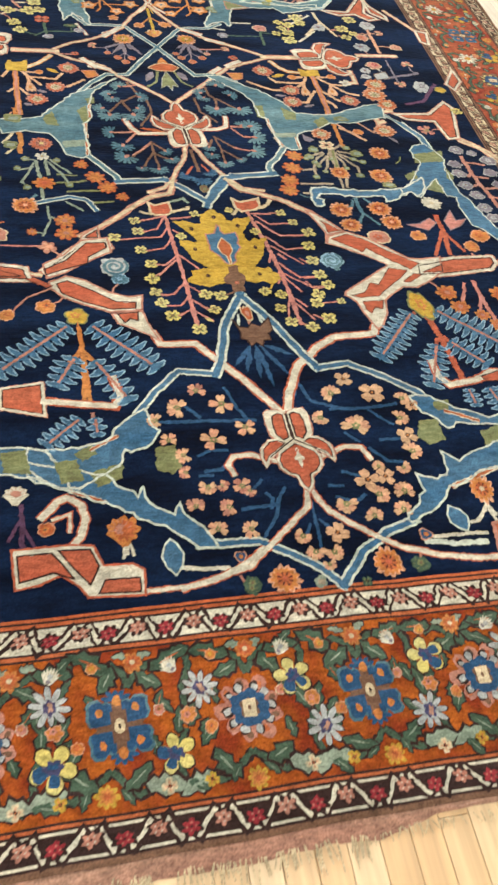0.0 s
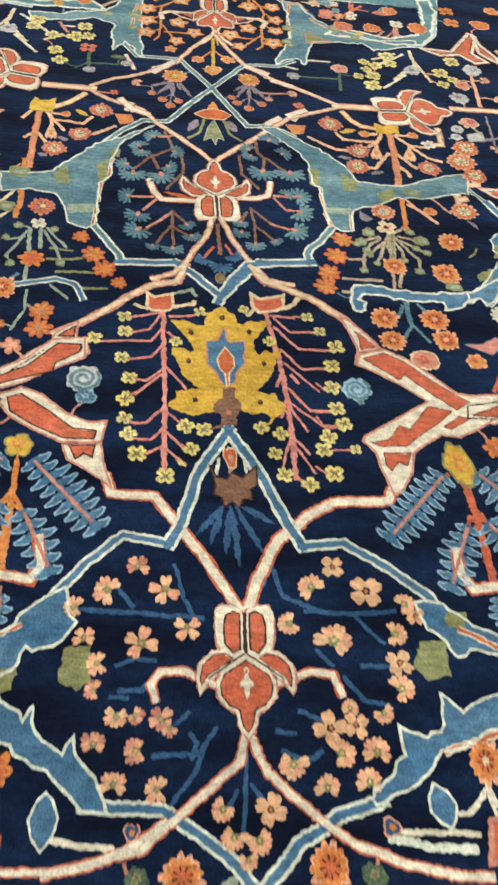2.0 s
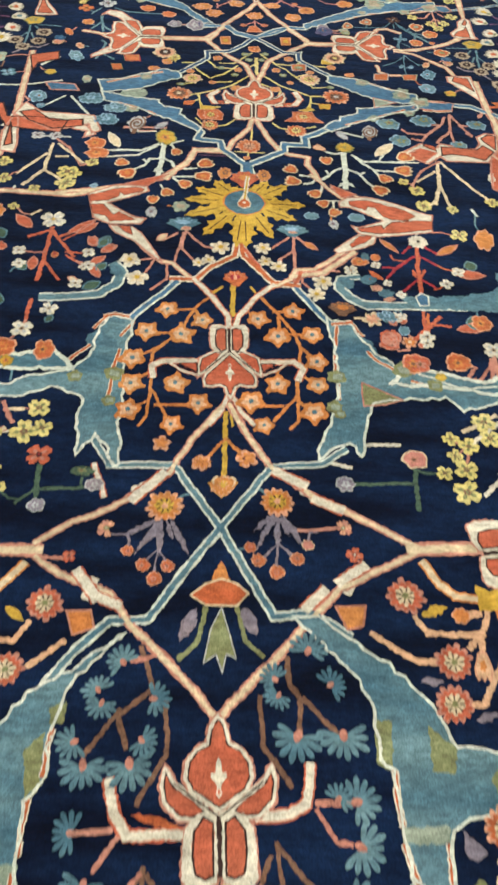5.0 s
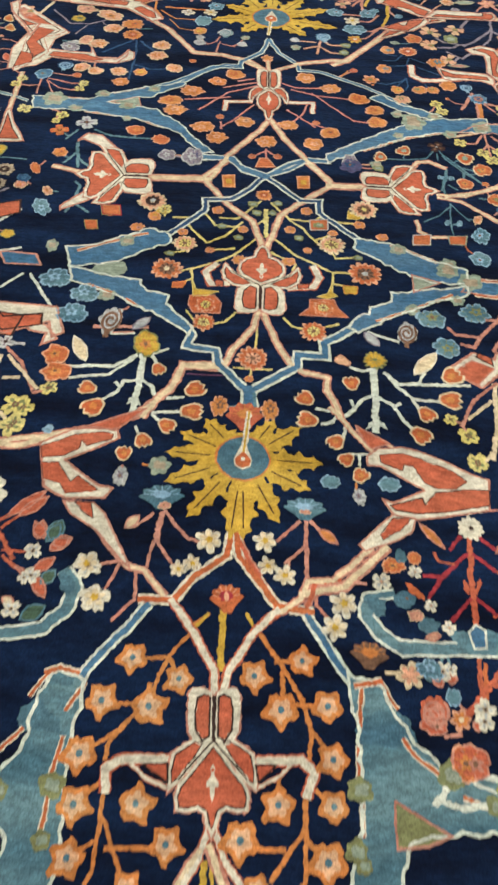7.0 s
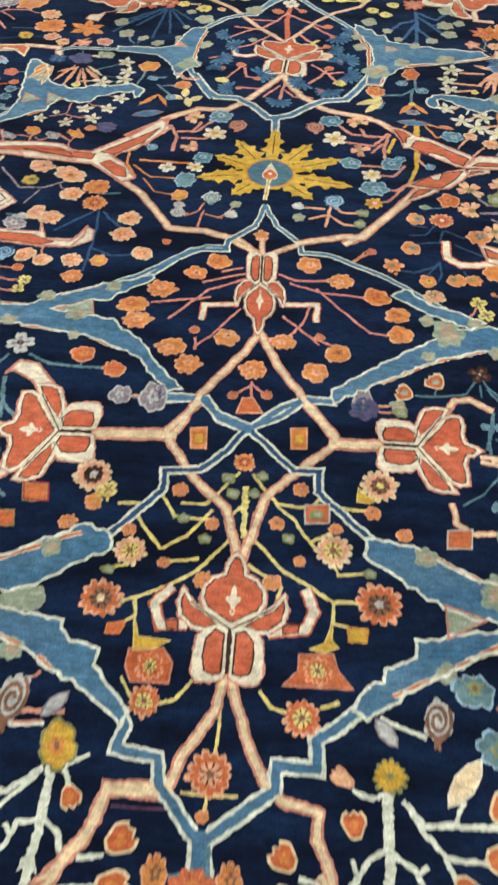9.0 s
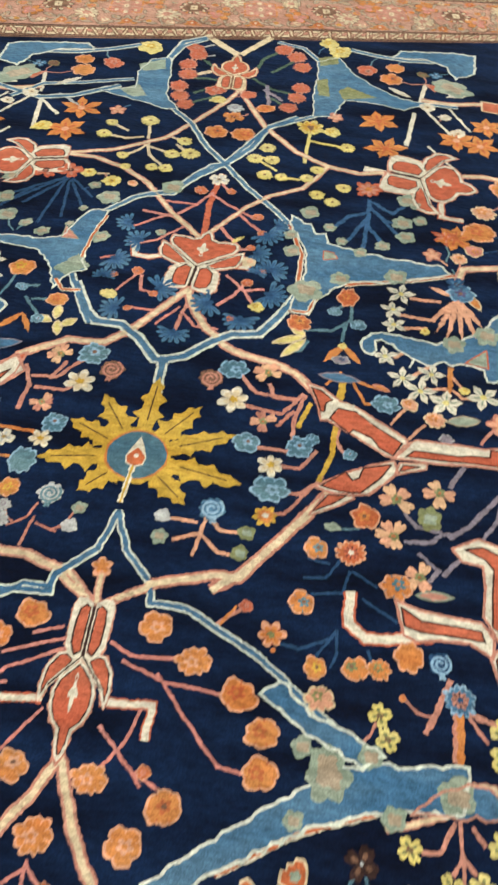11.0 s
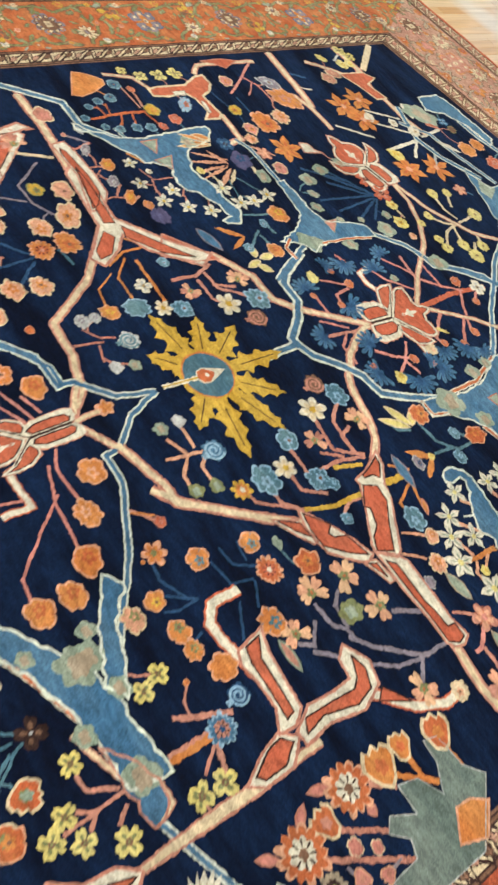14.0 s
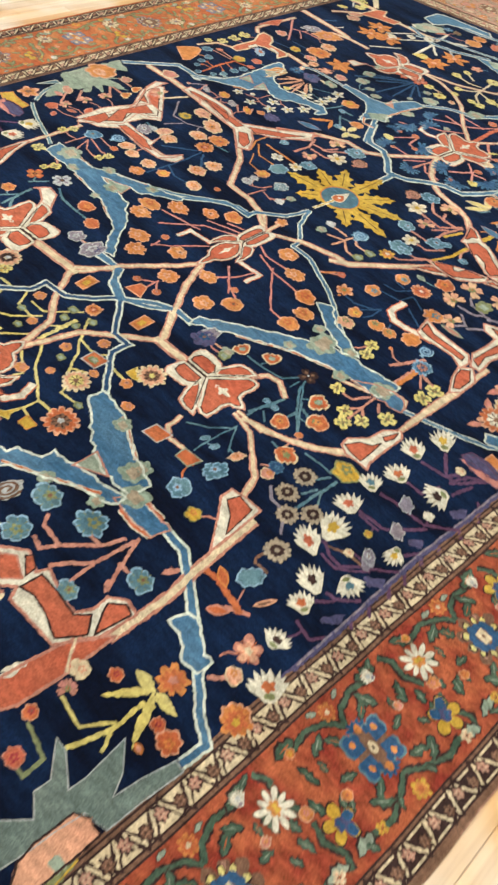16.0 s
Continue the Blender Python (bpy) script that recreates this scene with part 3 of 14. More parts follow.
def great_palmette(dyes, ax, ay, bx, by, wide, shield=False):
    """The lotus of the arabesque, from its two foot lobes at a to its tip at b: outline, fill, inner line, bud; a round head or a shield."""
    if shield:
        head = [(1, 0), (0.94, 0.1), (0.86, 0.16), (0.83, 0.34), (0.85, 0.6), (0.84, 0.82), (0.76, 0.86), (0.68, 0.78), (0.58, 0.5), (0.46, 0.2), (0.38, 0)]
        wing = [(0.36, 0.16), (0.35, 0.42), (0.4, 0.7), (0.46, 0.96), (0.58, 1.04), (0.7, 1.02), (0.64, 0.8), (0.5, 0.44)]
    else:
        head = [(1, 0), (0.96, 0.1), (0.91, 0.16), (0.82, 0.2), (0.78, 0.42), (0.7, 0.58), (0.6, 0.61), (0.52, 0.5), (0.46, 0.26), (0.4, 0)]
        wing = [(0.67, 0.98), (0.56, 1.04), (0.45, 0.98), (0.36, 0.72), (0.35, 0.46), (0.39, 0.2), (0.47, 0.42), (0.56, 0.8)]
    head += [(u, -v) for u, v in head[-2:0:-1]]
    lobe = [(0.38, 0.05), (0.4, 0.2), (0.37, 0.42), (0.29, 0.58), (0.15, 0.62), (0.02, 0.62), (-0.03, 0.54), (-0.03, 0.3), (0.0, 0.09), (0.1, 0.05)]
    cell = [(0.33, 0.11), (0.36, 0.28), (0.28, 0.45), (0.14, 0.47), (0.04, 0.42), (0.01, 0.25), (0.03, 0.11)]
    wide *= 0.98
    flip = lambda loop: [(u, -v) for u, v in loop]
    rim = 0.003 + wide * 0.034
    bm = bmesh.new()
    face(bm, rough_edge(along(ax, ay, bx, by, lobe[:9] + flip(lobe)[8::-1], wide)), 0, 4, 0.001)
    for n, loop in enumerate((lobe, flip(lobe), wing, flip(wing), head)):
        ribbon(bm, along(ax, ay, bx, by, loop, wide), rim * 2.0, 0.0001 + 0.00003 * n, 4, closed=True)
    dyed = [DYE[d] for d in dyes + "S"]
    whole = part("great_palmette", bm, dyed, carpet, "lotus palmette in madder red with ivory outline")
    whole.location = (ax, ay, TOP + lift(4))
    for n, (name, loop) in enumerate((("lobe", lobe), ("lobe", flip(lobe)), ("wing", wing), ("wing", flip(wing)), ("head", head))):
        bm = bmesh.new()
        here = along(ax, ay, bx, by, loop, wide)
        z = 0.0004 + 0.00005 * n
        face(bm, rough_edge(here), z, 0 if n < 2 else 1)
        ribbon(bm, here, rim * 0.95, z + 0.0002, 0, closed=True)
        if n > 1:
            ribbon(bm, inset(here, rim * 0.55), 0.0042, z + 0.00015, 2, closed=True)
        else:
            here = along(ax, ay, bx, by, flip(cell) if n else cell, wide)
            face(bm, rough_edge(here), z + 0.0003, 1)
            ribbon(bm, here, 0.0035, z + 0.0004, 2, closed=True)
        part(name, bm, dyed, whole)
    bm = bmesh.new()
    ribbon(bm, along(ax, ay, bx, by, [(0.02, 0), (0.37, 0)], wide), 0.003 + wide * 0.05, 0.0012, 2)
    ends = (0.5, 0.42, 0.64, 0.82) if shield else (0.46, 0.4, 0.57, 0.82)
    for k in (1, -1):
        ribbon(bm, along(ax, ay, bx, by, [(0.36, 0), (ends[0], ends[1] * k), (ends[2], ends[3] * k)], wide), 0.0075, 0.00122 + 0.00003 * k, 0)
        ribbon(bm, along(ax, ay, bx, by, [(0.36, 0), (ends[0], ends[1] * k), (ends[2], ends[3] * k)], wide), 0.0032, 0.0014 + 0.00003 * k, 2)
    part("seam", bm, dyed, whole, "dark seam between the lobes")
    bm = bmesh.new()
    low = 0.06 if shield else 0.0
    face(bm, along(ax, ay, bx, by, [(u + low, v) for u, v in ((0.47, 0), (0.5, 0.06), (0.53, 0.03), (0.56, 0.05), (0.6, 0.15), (0.63, 0.14), (0.63, 0.06), (0.69, 0.05), (0.73, 0), (0.69, -0.05), (0.63, -0.06), (0.63, -0.14), (0.6, -0.15), (0.56, -0.05), (0.53, -0.03), (0.5, -0.06))], wide), 0.0016, 3)
    face(bm, along(ax, ay, bx, by, [(u + low, v) for u, v in ((0.49, 0), (0.51, 0.04), (0.53, 0), (0.51, -0.04))], wide), 0.0018, 1)
    part("bud", bm, dyed, whole, "small ivory bud")
    return whole


def sunburst(x, y, r, dyes, *tips, stalk=None):
    """A flat sun: serrated gold rays to the given tips, round a blue eye with a bud."""
    dyed = [DYE[d] for d in dyes]
    bm = bmesh.new()
    face(bm, [(u * r * 1.2, v * r * 1.2) for u, v in ring(26, 1.0, 0.06)], 0.0007, 0)
    sun = part("sunburst", bm, dyed, carpet, "gold sunburst medallion with a blue eye")
    sun.location = (x, y, TOP + lift(6))
    for i, (tx, ty) in enumerate(tips):
        d = Vector((tx - x, ty - y))
        l = d.length
        u = d / l
        s = Vector((-u.y, u.x))
        w = r * bits.uniform(0.5, 0.6)
        loop = [(0.0, 0.45), (0.35, 0.5), (0.44, 0.62), (0.5, 1.04), (0.56, 0.58), (0.63, 0.6), (0.7, 0.9), (0.75, 0.48), (0.82, 0.42), (0.88, 0.5), (0.92, 0.2), (1.0, 0.0)]
        loop += [(a, -v) for a, v in loop[-2::-1]]
        bm = bmesh.new()
        face(bm, rough_edge([tuple(u * l * a + s * w * v * bits.uniform(0.85, 1.15)) for a, v in loop], 0.008, 0.0022), 0.00004 * i, 0, 0.001)
        ribbon(bm, [tuple(u * l * 0.42), tuple(u * l * 0.86)], 0.0032, 0.0006, 4)
        part("ray", bm, dyed, sun)
    bm = bmesh.new()
    face(bm, [(u * r * 1.08, v * r * 1.08) for u, v in ring(26, 1.0, 0.04)], 0.0009, 5)
    face(bm, [(u * r, v * r) for u, v in ring(26, 1.0, 0.03)], 0.0011, 1)
    part("eye", bm, dyed, sun, "round blue eye")
    bm = bmesh.new()
    face(bm, [(u * r, v * r) for u, v in ((0, 0.8), (0.2, 0.35), (0.36, -0.1), (0.3, -0.4), (0, -0.55), (-0.3, -0.4), (-0.36, -0.1), (-0.2, 0.35))], 0.0013, 2)
    face(bm, [(u * r, v * r) for u, v in ((0, 0.3), (0.14, 0.16), (0.31, -0.08), (0.26, -0.36), (0, -0.48), (-0.26, -0.36), (-0.31, -0.08), (-0.14, 0.16))], 0.0015, 3)
    face(bm, [(u * r, v * r - 0.05 * r) for u, v in ring(8, 0.09, 0.1)], 0.0017, 2)
    part("bud", bm, dyed, sun, "rust bud with an ivory outline")
    if stalk:
        bm = bmesh.new()
        ribbon(bm, [(0.0, 0.0), ((stalk[0] - x), (stalk[1] - y))], 0.013, 0.00125, 2)
        ribbon(bm, [(0.0, 0.0), ((stalk[0] - x), (stalk[1] - y))], 0.005, 0.0014, 0)
        part("stalk", bm, dyed, sun, "ivory stalk across the eye")
    return sun


def mirror(x, y):
    """The place across the carpet's middle line; the far end leans a little."""
    x2 = 2 * float(np.interp(y, (-3.4, -2.5, -1.2, 0, 1.1, 2.1, 3.4), (0.08, 0.04, -0.02, 0, 0.015, 0, -0.02))) - x
    return x2, y + (x2 - x) * float(np.interp(y, (1.5, 2.5, 3.4, 4.3), (0, 0.06, 0.127, 0.2)))


def both(make, *a, **k):
    """A motif and its twin on the other half."""
    make(*a, **k)
    if make is flower:
        if "turn" in k:
            k["turn"] = -k["turn"]
        make(a[0], a[1], *mirror(a[2], a[3]), *a[4:], **k)
    elif isinstance(a[-1], tuple):
        make(*[mirror(*p) if isinstance(p, tuple) else p for p in a], **k)
    else:
        make(a[0], *mirror(a[1], a[2]), *mirror(a[3], a[4]), *a[5:], **k)
# corners of the field and of the whole carpet: near left, near right, far right, far left
INNER = [(-1.08, -3.425), (1.03, -3.425), (1.27, 4.63), (-1.32, 4.06)]
OUTER = [(-1.49, -3.862), (1.44, -3.862), (1.72, 5.18), (-1.745, 4.65)]


def sheet(name, loop, z, dye, parent, label=""):
    bm = bmesh.new()
    face(bm, [(p[0], p[1]) for p in loop], z, 0)
    return part(name, bm, DYE[dye], parent, label)


def base_cloth():
    bm = bmesh.new()
    edge = [p for i in range(4) for p in rough_edge([OUTER[i], OUTER[(i + 1) % 4]], 0.06, 0.004, closed=False)[:-1]]
    face(bm, edge, TOP - 0.0015, 0, TOP - 0.0015)
    part("base_cloth", bm, DYE["r"], carpet, "salmon wool base cloth at the worn ends")


base_cloth()
field = sheet("field", [(-1.10, -3.45), (1.06, -3.45), (1.30, 4.66), (-1.35, 4.08)], TOP, "N", carpet, "navy blue wool ground with faint bands of dye")

# ---- the pattern of the field ----
# far left corner of the field
patch("IB", 0.0058, (-0.983, 2.279), (-0.947, 2.313), (-0.903, 2.381), (-0.884, 2.485), (-0.903, 2.64), (-0.911, 2.71), (-0.911, 2.749), (-0.889, 2.757), (-0.841, 2.719), (-0.825, 2.664), (-0.82, 2.624), (-0.799, 2.595), (-0.751, 2.579), (-0.717, 2.562), (-0.648, 2.59), (-0.571, 2.601), (-0.518, 2.617), (-0.468, 2.582), (-0.475, 2.535), (-0.494, 2.527), (-0.502, 2.564), (-0.557, 2.56), (-0.602, 2.528), (-0.629, 2.515), (-0.635, 2.489), (-0.675, 2.475), (-0.71, 2.482), (-0.743, 2.498), (-0.772, 2.447), (-0.778, 2.421), (-0.812, 2.404), (-0.871, 2.354), (-0.935, 2.307), (-0.955, 2.264))
flower("e", "H", -0.845, 2.629, 0.029)
patch("SH", 0.0032, (-0.782, 2.458), (-0.793, 2.529), (-0.731, 2.495))
both(patch, "CR", 0.008, (-1.115, 2.644), (-1.125, 2.682), (-1.125, 2.804), (-1.168, 2.878), (-1.172, 2.916), (-1.126, 2.921), (-1.085, 2.888), (-1.061, 2.843), (-1.016, 2.848), (-0.958, 2.855), (-0.94, 2.831), (-0.942, 2.775), (-0.979, 2.811), (-1.052, 2.802), (-1.084, 2.778), (-1.072, 2.703), (-1.08, 2.644))
both(patch, "KW", 0.0018, (-1.096, 2.735), (-1.095, 2.785), (-1.073, 2.776), (-1.076, 2.728))
both(patch, "KW", 0.0016, (-1.036, 2.814), (-1.033, 2.83), (-0.977, 2.821), (-0.972, 2.807))
vine("SC", 0.0181, (-1.122, 2.648), (-1.182, 2.62), (-1.206, 2.522))
both(vine, "SC", 0.0275, (-0.951, 2.856), (-0.831, 2.849), (-0.81, 2.777))
vine("SC", 0.0221, (-1.19, 2.892), (-1.232, 2.932), (-1.237, 3.046), (-1.239, 3.204))
patch("SR", 0.0041, (-1.253, 2.958), (-1.26, 3.062), (-1.245, 3.129), (-1.205, 3.05), (-1.232, 3.017))
vine("SC", 0.0393, (-1.271, 3.325), (-1.048, 3.314), (-0.968, 3.303))
stem("E", 0.0112, (-0.995, 2.358), (-1.01, 2.47), (-1.008, 2.569))
stem("E", 0.0061, (-1.006, 2.411), (-1.053, 2.403))
stem("E", 0.0061, (-1.009, 2.431), (-1.061, 2.441))
stem("E", 0.0061, (-1.01, 2.47), (-0.956, 2.444))
stem("E", 0.0061, (-1.01, 2.51), (-0.953, 2.496))
both(stem, "E", 0.0061, (-1.003, 2.561), (-0.94, 2.579))
flower("e", "TD", -1.051, 2.374, 0.0151)
both(flower, "e", "TD", -1.074, 2.42, 0.0177)
both(flower, "e", "TD", -1.086, 2.475, 0.0217)
both(flower, "e", "TD", -1.151, 2.526, 0.0246)
flower("e", "TD", -1, 2.332, 0.0157)
flower("e", "TD", -0.952, 2.378, 0.0152)
flower("e", "TD", -0.936, 2.425, 0.0173)
flower("e", "TD", -0.935, 2.487, 0.0218)
flower("e", "TD", -0.929, 2.538, 0.0203)
both(flower, "e", "YO", -1.011, 2.594, 0.0308)
both(flower, "e", "RS", -0.958, 2.654, 0.0233, tall=1.20, turn=58)
flower("e", "RS", -0.929, 2.585, 0.0173)
both(stem, "S", 0.0061, (-1.148, 2.544), (-1.03, 2.557))
both(stem, "S", 0.0061, (-1.028, 2.571), (-1.116, 2.577))
both(flower, "e", "ES", -1.121, 2.576, 0.0156)
both(flower, "e", "LR", -1.025, 2.739, 0.0247, tall=1.78, turn=58)
flower("e", "UD", -0.729, 2.777, 0.0409, tall=1.12, turn=55)
blade("P", -0.722, 2.716, -0.797, 2.673, 0.0163)
blade("P", -0.74, 2.728, -0.796, 2.609, 0.0124)
blade("P", -0.728, 2.72, -0.757, 2.578, 0.0141)
blade("P", -0.717, 2.712, -0.707, 2.577, 0.0124)
blade("P", -0.711, 2.708, -0.67, 2.573, 0.0122)
blade("P", -0.703, 2.714, -0.619, 2.607, 0.0165)
blade("C", -0.694, 2.725, -0.631, 2.664, 0.0153)
blade("C", -0.698, 2.801, -0.652, 2.797, 0.0143)
stem("T", 0.0041, (-0.655, 2.669), (-0.57, 2.654))
stem("T", 0.0051, (-0.661, 2.701), (-0.584, 2.753))
stem("T", 0.0041, (-0.623, 2.615), (-0.57, 2.632))
flower("a", "WY", -0.784, 2.364, 0.0255)
flower("a", "WY", -0.694, 2.348, 0.0283)
flower("a", "WY", -0.609, 2.381, 0.0319)
flower("a", "WY", -0.647, 2.438, 0.0314)
flower("a", "WY", -0.569, 2.447, 0.0309)
flower("a", "WY", -0.539, 2.516, 0.032)
flower("a", "WY", -0.548, 2.644, 0.0341)
flower("a", "WY", -0.547, 2.698, 0.033)
flower("a", "WY", -0.562, 2.766, 0.034)
flower("e", "W", -0.738, 2.407, 0.0118)
stem("S", 0.0051, (-0.756, 2.38), (-0.703, 2.405), (-0.699, 2.475))
stem("S", 0.0054, (-0.705, 2.397), (-0.649, 2.382))
stem("S", 0.0051, (-0.658, 2.494), (-0.618, 2.459))
stem("S", 0.0051, (-0.618, 2.559), (-0.566, 2.525))
flower("e", "OY", -0.788, 2.289, 0.0245, tall=1.19, turn=60)
stem("S", 0.0061, (-0.789, 2.177), (-0.788, 2.262))
stem("S", 0.0041, (-0.772, 2.253), (-0.745, 2.221))
flower("e", "V", -0.861, 2.253, 0.0142, tall=2.20, turn=61)
flower("e", "V", -0.717, 2.267, 0.016, tall=1.76, turn=62)
flower("e", "OY", -0.645, 2.283, 0.0176, tall=2.01, turn=59)
flower("e", "OS", -0.604, 2.322, 0.0181)
flower("e", "U", -0.553, 2.332, 0.0326)
flower("e", "OY", -0.475, 2.746, 0.0378)
stem("T", 0.0073, (-0.501, 2.616), (-0.489, 2.661), (-0.482, 2.712))
stem("T", 0.0063, (-0.453, 2.679), (-0.407, 2.673))
both(stem, "Q", 0.0091, (-1.232, 3.186), (-1.125, 3.058), (-1.066, 2.978))
both(stem, "Q", 0.0081, (-1.153, 3.09), (-1.101, 3.131), (-1.006, 3.14))
both(stem, "Q", 0.0061, (-1.119, 3.117), (-1.049, 3.054))
both(flower, "e", "QO", -1.132, 2.999, 0.0277, tall=1.21, turn=56)
both(flower, "e", "V", -1.107, 3.195, 0.0503, tall=0.74, turn=53)
both(flower, "e", "OS", -1.013, 3.206, 0.0676, tall=0.87, turn=53)
both(flower, "e", "OE", -0.897, 3.013, 0.0552)
both(flower, "e", "P", -0.919, 3.107, 0.038)
both(flower, "e", "QO", -0.874, 2.928, 0.0309)
both(flower, "e", "Y", -0.976, 2.929, 0.0267, tall=1.16, turn=56)
both(stem, "D", 0.0051, (-1.084, 2.893), (-0.992, 2.915))
both(stem, "D", 0.0061, (-1.042, 2.986), (-0.944, 2.991))
both(stem, "D", 0.0051, (-0.946, 2.931), (-0.897, 2.92))
flower("a", "O", -0.753, 3.006, 0.0678)
both(flower, "e", "P", -0.824, 2.892, 0.0259)
both(stem, "P", 0.0063, (-0.787, 2.865), (-0.732, 2.934))
flower("e", "Q", -0.668, 2.91, 0.0323)
both(flower, "q", "ZG", -1.185, 2.654, 0.0262)
both(flower, "q", "ZG", -1.184, 2.729, 0.0312)
both(flower, "q", "ZG", -1.191, 2.801, 0.0301)
flower("q", "ZG", -1.22, 2.596, 0.0196)
patch("PO", 0.0033, (-1.226, 2.407), (-1.214, 2.448), (-1.181, 2.498), (-1.154, 2.493), (-1.121, 2.436), (-1.102, 2.378), (-1.113, 2.347))
# grey fringed flowers beside the crossing
blade("V", -0.15, -1.131, -0.223, -1.177, 0.0132)
blade("V", -0.15, -1.131, -0.194, -1.223, 0.0132)
blade("V", -0.148, -1.131, -0.165, -1.187, 0.012)
blade("V", -0.146, -1.13, -0.146, -1.224, 0.013)
blade("V", -0.138, -1.13, -0.119, -1.181, 0.011)
blade("V", -0.131, -1.129, -0.083, -1.216, 0.0141)
stem("V", 0.003, (-0.148, -1.205), (-0.174, -1.237))
stem("V", 0.0032, (-0.148, -1.205), (-0.151, -1.257))
stem("V", 0.003, (-0.147, -1.205), (-0.127, -1.235))
flower("e", "EQ", -0.209, -1.213, 0.0131)
flower("e", "ES", -0.175, -1.245, 0.0146)
flower("e", "ES", -0.125, -1.245, 0.0141)
flower("e", "ES", -0.149, -1.274, 0.0166)
flower("o", "OYP", -0.143, -1.099, 0.0378)
stem("V", 0.004, (-0.247, -1.174), (-0.205, -1.172))
blade("V", 0.091, -1.108, 0.047, -1.154, 0.0122)
blade("V", 0.091, -1.108, 0.054, -1.2, 0.0122)
blade("V", 0.096, -1.107, 0.074, -1.161, 0.012)
blade("V", 0.097, -1.107, 0.1, -1.194, 0.0141)
blade("V", 0.103, -1.106, 0.124, -1.165, 0.012)
blade("V", 0.108, -1.106, 0.153, -1.188, 0.0141)
stem("V", 0.003, (0.098, -1.181), (0.073, -1.211))
stem("V", 0.0041, (0.099, -1.181), (0.096, -1.227))
stem("V", 0.0041, (0.101, -1.181), (0.127, -1.204))
flower("e", "EQ", 0.041, -1.193, 0.0132)
flower("e", "ES", 0.059, -1.223, 0.0151)
flower("e", "ES", 0.097, -1.248, 0.0166)
flower("e", "ES", 0.139, -1.217, 0.0151)
flower("e", "QS", 0.162, -1.182, 0.0131)
flower("o", "OYP", 0.098, -1.076, 0.0363)
stem("V", 0.005, (0.183, -1.148), (0.155, -1.148))
patch("YO", 0.0008, (-0.055, -1.034), (-0.031, -1.024), (-0.024, -1.008), (-0.016, -1.022), (0.012, -1.029), (-0.007, -1.053), (-0.023, -1.073), (-0.038, -1.057))
# great red leaf by the lower border
patch("WW", 0.0023, (0.638, 0.314), (0.669, 0.334), (0.7, 0.333), (0.725, 0.328), (0.766, 0.311), (0.765, 0.304), (0.717, 0.305), (0.661, 0.311))
both(patch, "WW", 0.0018, (0.782, 0.409), (0.78, 0.437), (0.8, 0.443), (0.804, 0.41), (0.818, 0.373), (0.81, 0.37))
patch("WW", 0.0018, (0.776, 0.194), (0.778, 0.224), (0.792, 0.245), (0.794, 0.22))
stem("K", 0.0036, (-0.779, 0.182), (-0.777, 0.282), (-0.807, 0.349))
stem("K", 0.0028, (-0.801, 0.346), (-0.824, 0.316))
# forked red leaf on the near right
patch("SR", 0.0041, (0.264, 0.13), (0.329, 0.091), (0.344, 0.081), (0.299, 0.063), (0.283, 0.087))
patch("SW", 0.004, (0.289, 0.04), (0.315, 0.064), (0.373, 0.073), (0.411, 0.065), (0.473, 0.039), (0.532, 0.006), (0.569, -0.005), (0.559, -0.088), (0.454, -0.113), (0.394, -0.125), (0.341, -0.114), (0.318, -0.074), (0.342, -0.085), (0.417, -0.045), (0.369, -0.016), (0.32, 0.015), (0.289, 0.015))
patch("KR", 0.0016, (0.318, 0.046), (0.372, 0.055), (0.41, 0.044), (0.483, 0.015), (0.518, -0.013), (0.491, -0.035), (0.448, -0.039), (0.418, -0.025), (0.396, 0.021), (0.374, 0.023), (0.37, 0.005), (0.32, 0.025))
patch("KR", 0.0025, (0.335, -0.092), (0.409, -0.066), (0.414, -0.085), (0.441, -0.05), (0.516, -0.036), (0.566, -0.035), (0.561, -0.075), (0.467, -0.099), (0.395, -0.109), (0.347, -0.103))
patch("SW", 0.0033, (0.341, -0.114), (0.391, -0.122), (0.38, -0.157), (0.344, -0.181), (0.274, -0.211), (0.262, -0.197), (0.31, -0.144))
patch("KR", 0.0016, (0.309, -0.169), (0.34, -0.123), (0.379, -0.123), (0.357, -0.153), (0.339, -0.164), (0.315, -0.181))
flower("e", "EM", -0.519, -0.277, 0.0115, tall=1.18, turn=4)
# forked red leaf on the near left
patch("SW", 0.0048, (-0.469, 0.02), (-0.403, 0.063), (-0.347, 0.075), (-0.298, 0.068), (-0.29, 0.047), (-0.341, 0.013), (-0.404, -0.024), (-0.37, -0.052), (-0.319, -0.088), (-0.285, -0.092), (-0.3, -0.119), (-0.383, -0.126), (-0.409, -0.116), (-0.438, -0.098))
patch("KR", 0.0016, (-0.466, 0.009), (-0.393, 0.049), (-0.331, 0.062), (-0.305, 0.057), (-0.308, 0.042), (-0.361, 0.019), (-0.376, 0.032), (-0.378, 0.01), (-0.41, -0.014), (-0.458, -0.022))
patch("KR", 0.0016, (-0.455, -0.036), (-0.418, -0.032), (-0.381, -0.083), (-0.367, -0.065), (-0.316, -0.101), (-0.386, -0.114), (-0.404, -0.089), (-0.443, -0.079))
patch("SW", 0.004, (-0.387, -0.133), (-0.321, -0.134), (-0.291, -0.163), (-0.254, -0.227), (-0.22, -0.288), (-0.24, -0.272), (-0.306, -0.201), (-0.368, -0.163))
patch("KR", 0.0018, (-0.363, -0.134), (-0.327, -0.134), (-0.315, -0.174), (-0.339, -0.161))
